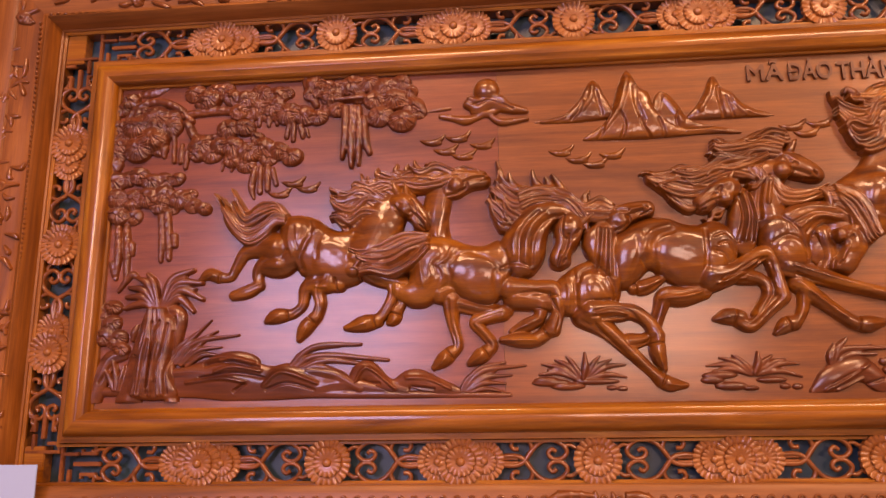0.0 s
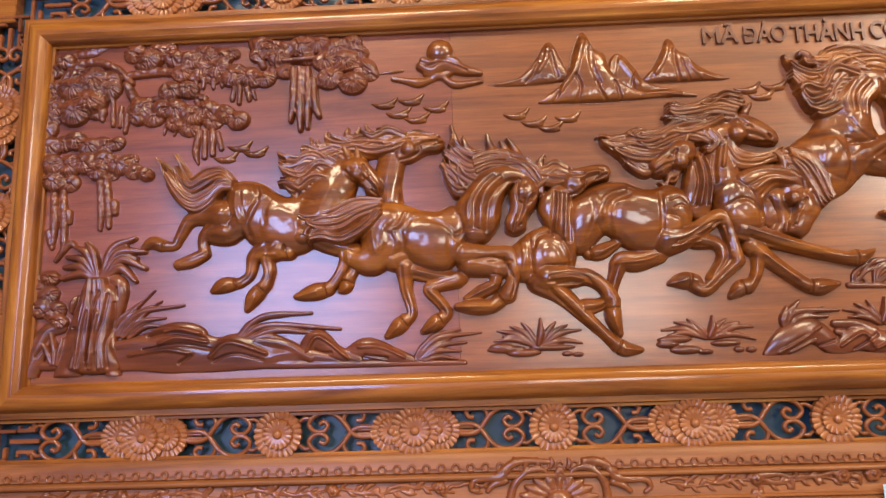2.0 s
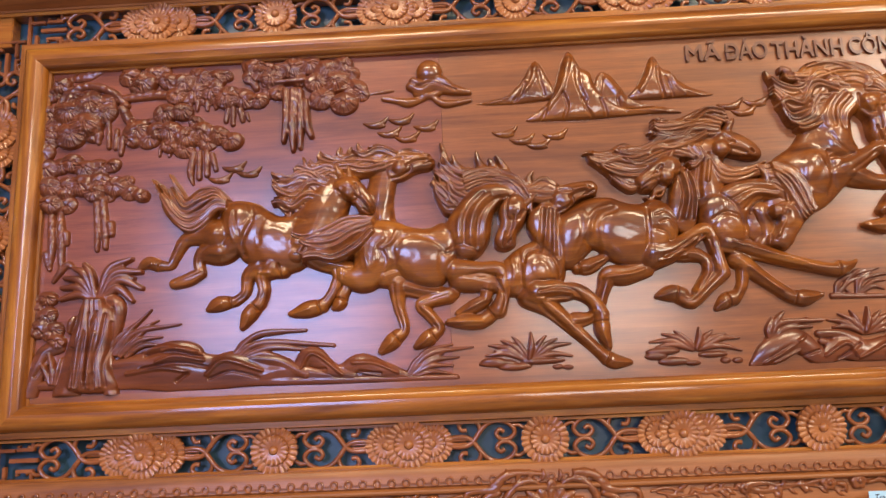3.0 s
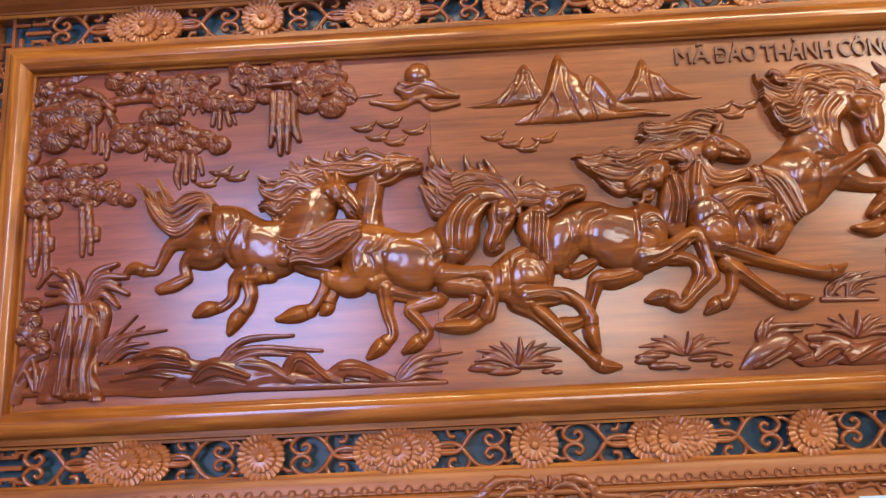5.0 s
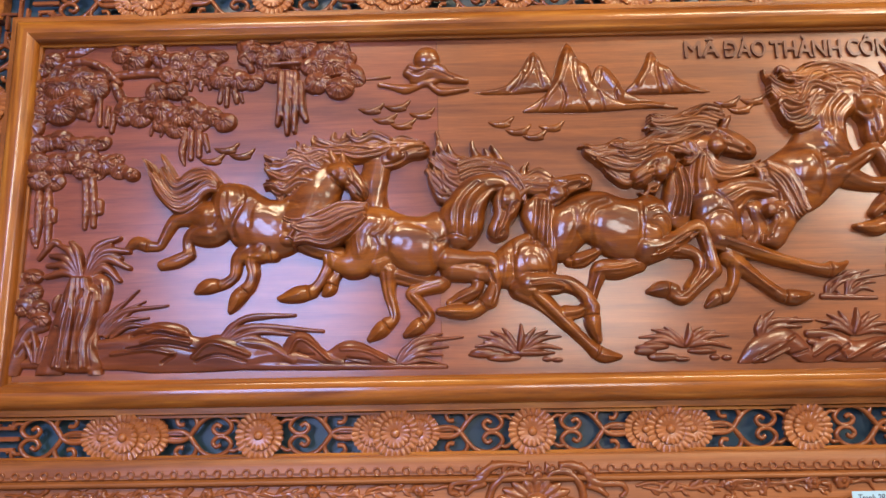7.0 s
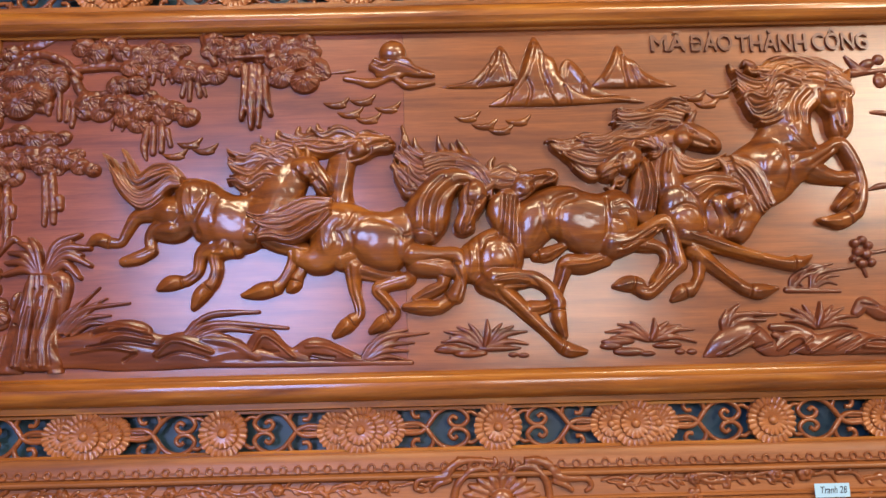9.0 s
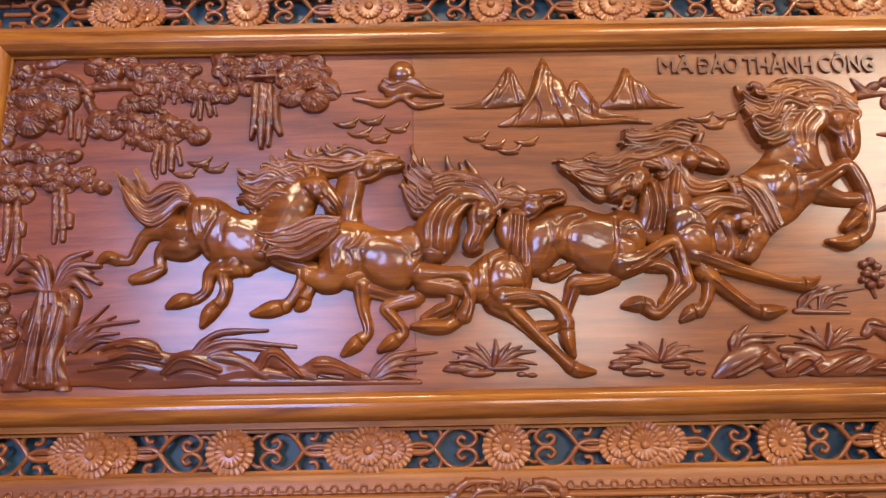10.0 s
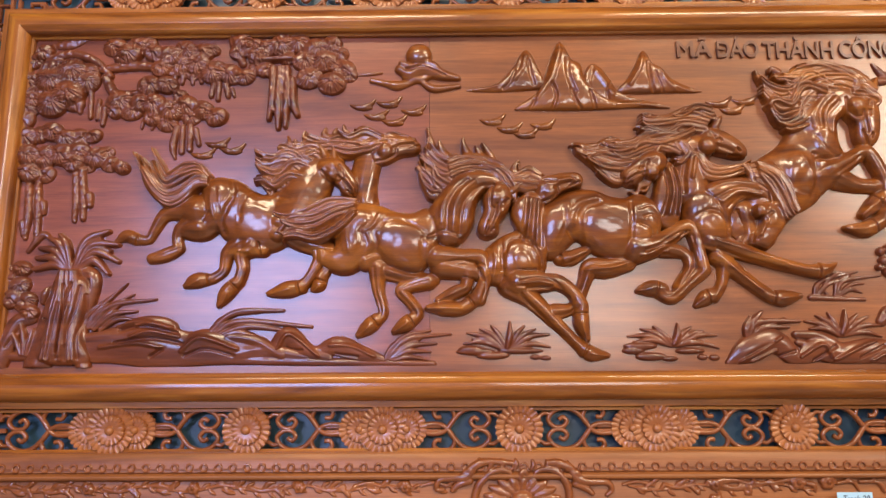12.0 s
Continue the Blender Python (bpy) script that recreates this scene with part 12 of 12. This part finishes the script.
r.lump(-1.019, 2.524, 0.0062, 0.0037, 0, h=0.003)
r.lump(-1.000, 2.524, 0.0062, 0.0037, 0, h=0.003)
r.lump(-0.981, 2.523, 0.0062, 0.0037, 0, h=0.003)
r.lump(-0.962, 2.522, 0.0062, 0.0037, 0, h=0.003)
r.lump(-0.943, 2.522, 0.0062, 0.0037, 0, h=0.003)
r.lump(-0.924, 2.521, 0.0062, 0.0037, 0, h=0.003)
r.lump(-0.905, 2.520, 0.0062, 0.0037, 0, h=0.003)
r.lump(-0.886, 2.519, 0.0062, 0.0037, 0, h=0.003)
r.lump(-0.868, 2.519, 0.0061, 0.0037, 0, h=0.003)
r.lump(-0.849, 2.518, 0.0062, 0.0037, 0, h=0.003)
r.lump(-0.830, 2.517, 0.0061, 0.0037, 0, h=0.003)
r.lump(-0.812, 2.517, 0.0061, 0.0037, 0, h=0.003)
r.lump(-0.793, 2.516, 0.0061, 0.0037, 0, h=0.003)
r.lump(-0.774, 2.515, 0.0061, 0.0037, 0, h=0.003)
r.lump(-0.756, 2.515, 0.0061, 0.0037, 0, h=0.003)
r.lump(-0.737, 2.514, 0.0061, 0.0037, 0, h=0.003)
r.lump(-0.719, 2.513, 0.0061, 0.0037, 0, h=0.003)
r.lump(-0.700, 2.513, 0.0061, 0.0037, 0, h=0.003)
r.lump(-0.682, 2.512, 0.0061, 0.0036, 0, h=0.003)
r.lump(-0.664, 2.511, 0.0061, 0.0036, 0, h=0.003)
r.lump(-0.645, 2.511, 0.0061, 0.0036, 0, h=0.003)
r.lump(-0.627, 2.510, 0.0060, 0.0036, 0, h=0.003)
r.lump(-0.609, 2.509, 0.0060, 0.0036, 0, h=0.003)
r.lump(-0.590, 2.509, 0.0060, 0.0036, 0, h=0.003)
r.lump(-0.572, 2.508, 0.0060, 0.0036, 0, h=0.003)
r.lump(-0.554, 2.507, 0.0060, 0.0036, 0, h=0.003)
r.lump(-0.536, 2.507, 0.0060, 0.0036, 0, h=0.003)
r.lump(-0.518, 2.506, 0.0060, 0.0036, 0, h=0.003)
r.lump(-0.500, 2.505, 0.0060, 0.0036, 0, h=0.003)
r.lump(-0.482, 2.504, 0.0060, 0.0036, 0, h=0.003)
r.lump(-0.464, 2.504, 0.0060, 0.0036, 0, h=0.003)
r.lump(-0.446, 2.503, 0.0060, 0.0036, 0, h=0.003)
r.lump(-0.428, 2.502, 0.0059, 0.0036, 0, h=0.003)
r.lump(-0.410, 2.502, 0.0059, 0.0036, 0, h=0.003)
r.lump(-0.392, 2.501, 0.0059, 0.0036, 0, h=0.003)
r.lump(-0.374, 2.501, 0.0059, 0.0036, 0, h=0.003)
r.lump(-0.356, 2.500, 0.0059, 0.0035, 0, h=0.003)
r.lump(-0.338, 2.499, 0.0059, 0.0035, 0, h=0.003)
r.lump(-0.321, 2.499, 0.0059, 0.0035, 0, h=0.003)
r.lump(-0.303, 2.498, 0.0059, 0.0035, 0, h=0.003)
r.lump(-0.285, 2.497, 0.0059, 0.0035, 0, h=0.003)
r.lump(-0.267, 2.497, 0.0059, 0.0035, 0, h=0.003)
r.lump(-0.250, 2.496, 0.0059, 0.0035, 0, h=0.003)
r.lump(-0.232, 2.495, 0.0059, 0.0035, 0, h=0.003)
r.lump(-0.215, 2.495, 0.0058, 0.0035, 0, h=0.003)
r.lump(-0.197, 2.494, 0.0059, 0.0035, 0, h=0.003)
r.lump(-0.180, 2.493, 0.0058, 0.0035, 0, h=0.003)
r.lump(-0.162, 2.493, 0.0058, 0.0035, 0, h=0.003)
r.lump(-0.145, 2.492, 0.0058, 0.0035, 0, h=0.003)
r.lump(-0.127, 2.491, 0.0058, 0.0035, 0, h=0.003)
r.lump(-0.110, 2.491, 0.0058, 0.0035, 0, h=0.003)
r.lump(-0.0930, 2.490, 0.0058, 0.0035, 0, h=0.003)
r.lump(-0.0750, 2.489, 0.0058, 0.0035, 0, h=0.003)
r.lump(-0.0580, 2.489, 0.0058, 0.0035, 0, h=0.003)
r.lump(-0.0410, 2.488, 0.0058, 0.0035, 0, h=0.003)
r.lump(-0.0240, 2.488, 0.0058, 0.0035, 0, h=0.003)
r.lump(-0.0060, 2.487, 0.0058, 0.0035, 0, h=0.003)
r.lump(0.0110, 2.486, 0.0057, 0.0034, 0, h=0.003)
r.lump(0.0280, 2.486, 0.0057, 0.0034, 0, h=0.003)
r.lump(0.0450, 2.485, 0.0057, 0.0034, 0, h=0.003)
r.lump(0.0620, 2.484, 0.0057, 0.0034, 0, h=0.003)
r.lump(0.0790, 2.484, 0.0057, 0.0034, 0, h=0.003)
r.lump(0.0960, 2.483, 0.0057, 0.0034, 0, h=0.003)
r.lump(0.113, 2.482, 0.0057, 0.0034, 0, h=0.003)
r.lump(0.130, 2.482, 0.0057, 0.0034, 0, h=0.003)
r.lump(0.147, 2.481, 0.0057, 0.0034, 0, h=0.003)
r.lump(0.164, 2.481, 0.0057, 0.0034, 0, h=0.003)
r.lump(0.181, 2.480, 0.0057, 0.0034, 0, h=0.003)
r.lump(0.198, 2.479, 0.0057, 0.0034, 0, h=0.003)
r.lump(0.214, 2.479, 0.0057, 0.0034, 0, h=0.003)
r.lump(0.231, 2.478, 0.0056, 0.0034, 0, h=0.003)
r.lump(0.248, 2.477, 0.0056, 0.0034, 0, h=0.003)
r.lump(0.265, 2.477, 0.0056, 0.0034, 0, h=0.003)
r.lump(0.281, 2.476, 0.0056, 0.0034, 0, h=0.003)
r.lump(0.298, 2.476, 0.0056, 0.0034, 0, h=0.003)
r.lump(0.315, 2.475, 0.0056, 0.0034, 0, h=0.003)
r.lump(0.331, 2.474, 0.0056, 0.0034, 0, h=0.003)
r.lump(0.348, 2.474, 0.0056, 0.0034, 0, h=0.003)
r.lump(0.364, 2.473, 0.0056, 0.0034, 0, h=0.003)
r.lump(0.381, 2.473, 0.0056, 0.0033, 0, h=0.003)
r.lump(0.397, 2.472, 0.0056, 0.0033, 0, h=0.003)
r.lump(0.414, 2.471, 0.0056, 0.0033, 0, h=0.003)
r.lump(0.430, 2.471, 0.0056, 0.0033, 0, h=0.003)
r.lump(0.446, 2.470, 0.0055, 0.0033, 0, h=0.003)
r.lump(0.463, 2.469, 0.0056, 0.0033, 0, h=0.003)
r.lump(0.479, 2.469, 0.0055, 0.0033, 0, h=0.003)
r.lump(0.495, 2.468, 0.0055, 0.0033, 0, h=0.003)
r.lump(0.512, 2.468, 0.0055, 0.0033, 0, h=0.003)
r.lump(0.528, 2.467, 0.0055, 0.0033, 0, h=0.003)
r.lump(0.544, 2.466, 0.0055, 0.0033, 0, h=0.003)
r.lump(0.560, 2.466, 0.0055, 0.0033, 0, h=0.003)
r.lump(0.577, 2.465, 0.0055, 0.0033, 0, h=0.003)
r.lump(0.593, 2.465, 0.0055, 0.0033, 0, h=0.003)
r.lump(0.609, 2.464, 0.0055, 0.0033, 0, h=0.003)
r.lump(0.625, 2.463, 0.0055, 0.0033, 0, h=0.003)
r.lump(0.641, 2.463, 0.0055, 0.0033, 0, h=0.003)
r.lump(0.657, 2.462, 0.0055, 0.0033, 0, h=0.003)
r.lump(0.673, 2.462, 0.0055, 0.0033, 0, h=0.003)
r.lump(0.689, 2.461, 0.0054, 0.0033, 0, h=0.003)
r.lump(0.705, 2.461, 0.0055, 0.0033, 0, h=0.003)
r.lump(0.721, 2.460, 0.0054, 0.0033, 0, h=0.003)
r.lump(0.737, 2.459, 0.0054, 0.0033, 0, h=0.003)
r.lump(0.753, 2.459, 0.0054, 0.0033, 0, h=0.003)
r.lump(0.768, 2.458, 0.0054, 0.0033, 0, h=0.003)
r.lump(0.784, 2.458, 0.0054, 0.0032, 0, h=0.003)
r.lump(0.800, 2.457, 0.0054, 0.0032, 0, h=0.003)
r.lump(0.816, 2.456, 0.0054, 0.0032, 0, h=0.003)
r.lump(0.831, 2.456, 0.0054, 0.0032, 0, h=0.003)
r.lump(0.847, 2.455, 0.0054, 0.0032, 0, h=0.003)
r.lump(0.863, 2.455, 0.0054, 0.0032, 0, h=0.003)
r.lump(0.878, 2.454, 0.0054, 0.0032, 0, h=0.003)
r.lump(0.894, 2.453, 0.0054, 0.0032, 0, h=0.003)
r.lump(0.910, 2.453, 0.0054, 0.0032, 0, h=0.003)
r.done("border_carving", carved_frame, "carved top border with leaves and blossoms", material=FRET, kind="stuff")


# ---- inscription, sticker and paper ----
def words(text, x0, x1, z0, depth, y, name, material, parent, height=None, label="", shear=0.0):
    curve = bpy.data.curves.new(name, "FONT")
    curve.body, curve.size, curve.extrude, curve.bevel_depth, curve.bevel_resolution = text, 0.05, depth, 0.0, 1
    curve.shear = shear
    ob = new(name + "_text", curve)
    me = bpy.data.meshes.new_from_object(ob.evaluated_get(bpy.context.evaluated_depsgraph_get()))
    bpy.data.objects.remove(ob)
    if depth > 0.001:
        bm = bmesh.new()
        bm.from_mesh(me)
        stroke = bm.verts[:] + bm.edges[:] + bm.faces[:]
        for dx, dy, dz in ((0.0022, 0.0, -0.0006), (0.0011, 0.0012, -0.0003), (0.0011, -0.0012, -0.0009)):
            copied = bmesh.ops.duplicate(bm, geom=stroke)["geom"]
            bmesh.ops.translate(bm, verts=[g for g in copied if isinstance(g, bmesh.types.BMVert)], vec=(dx, dy, dz))
        bm.to_mesh(me)
        bm.free()
    co = np.array([v.co for v in me.vertices])
    lo, hi = co.min(0), co.max(0)
    kx = (x1 - x0) / (hi[0] - lo[0])
    kz = kx if height is None else height / (hi[1] - lo[1])
    me.transform(Matrix.Translation((x0, y, z0)) @ Matrix.Diagonal((kx, 1, kz, 1)) @ Matrix.Rotation(radians(90), 4, "X") @ Matrix.Translation((-lo[0], 0 if kz == kx else -lo[1], 0)))
    me.materials.clear()
    me.materials.append(material)
    made = new(name, me)
    made.parent = parent
    return tagged(made, label) if label else made


LETTER = wood("dark_letters", (0.10, 0.026, 0.010), (0.15, 0.042, 0.016), (0.20, 0.06, 0.022), rough=0.35, coat=0.6, coat_rough=0.2)
for text, x0, x1, z0, up in (("M\u00c3", 0.571, 0.655, 2.273, 0.052), ("D\u00c1O", 0.667, 0.766, 2.271, 0.054), ("TH\u00c0NH", 0.776, 0.944, 2.268, 0.055), ("C\u00d4NG", 0.957, 1.091, 2.268, 0.055)):
    words(text, x0, x1, z0, 0.004, 1.657, "inscription", LETTER, relief_panel, up, "raised dark brown lettering on the board")
part("letter_stroke", boxes((0.664, 0.685, 1.6500, 1.6560, 2.2895, 2.2945), bevel=0.0005), LETTER, relief_panel)

sticker = tagged(new("price_sticker"), "small pale blue paper sticker with handwriting, stuck on the frame", "sticker")
part("paper", boxes((0.826, 0.899, 1.6175, 1.6185, 1.254, 1.282)), STICKER, sticker)
words("Tranh 28", 0.838, 0.893, 1.262, 0.0002, 1.6170, "handwriting", INK, sticker, 0.014, "dark pen writing", 0.2)

white_sheet = tagged(new("white_sheet"), "blank white card leaning against the frame's lower corner", "card")
part("card", boxes((-1.40, -1.064, 1.598, 1.602, 1.12, 1.415), bevel=0.001), PAPER, white_sheet)
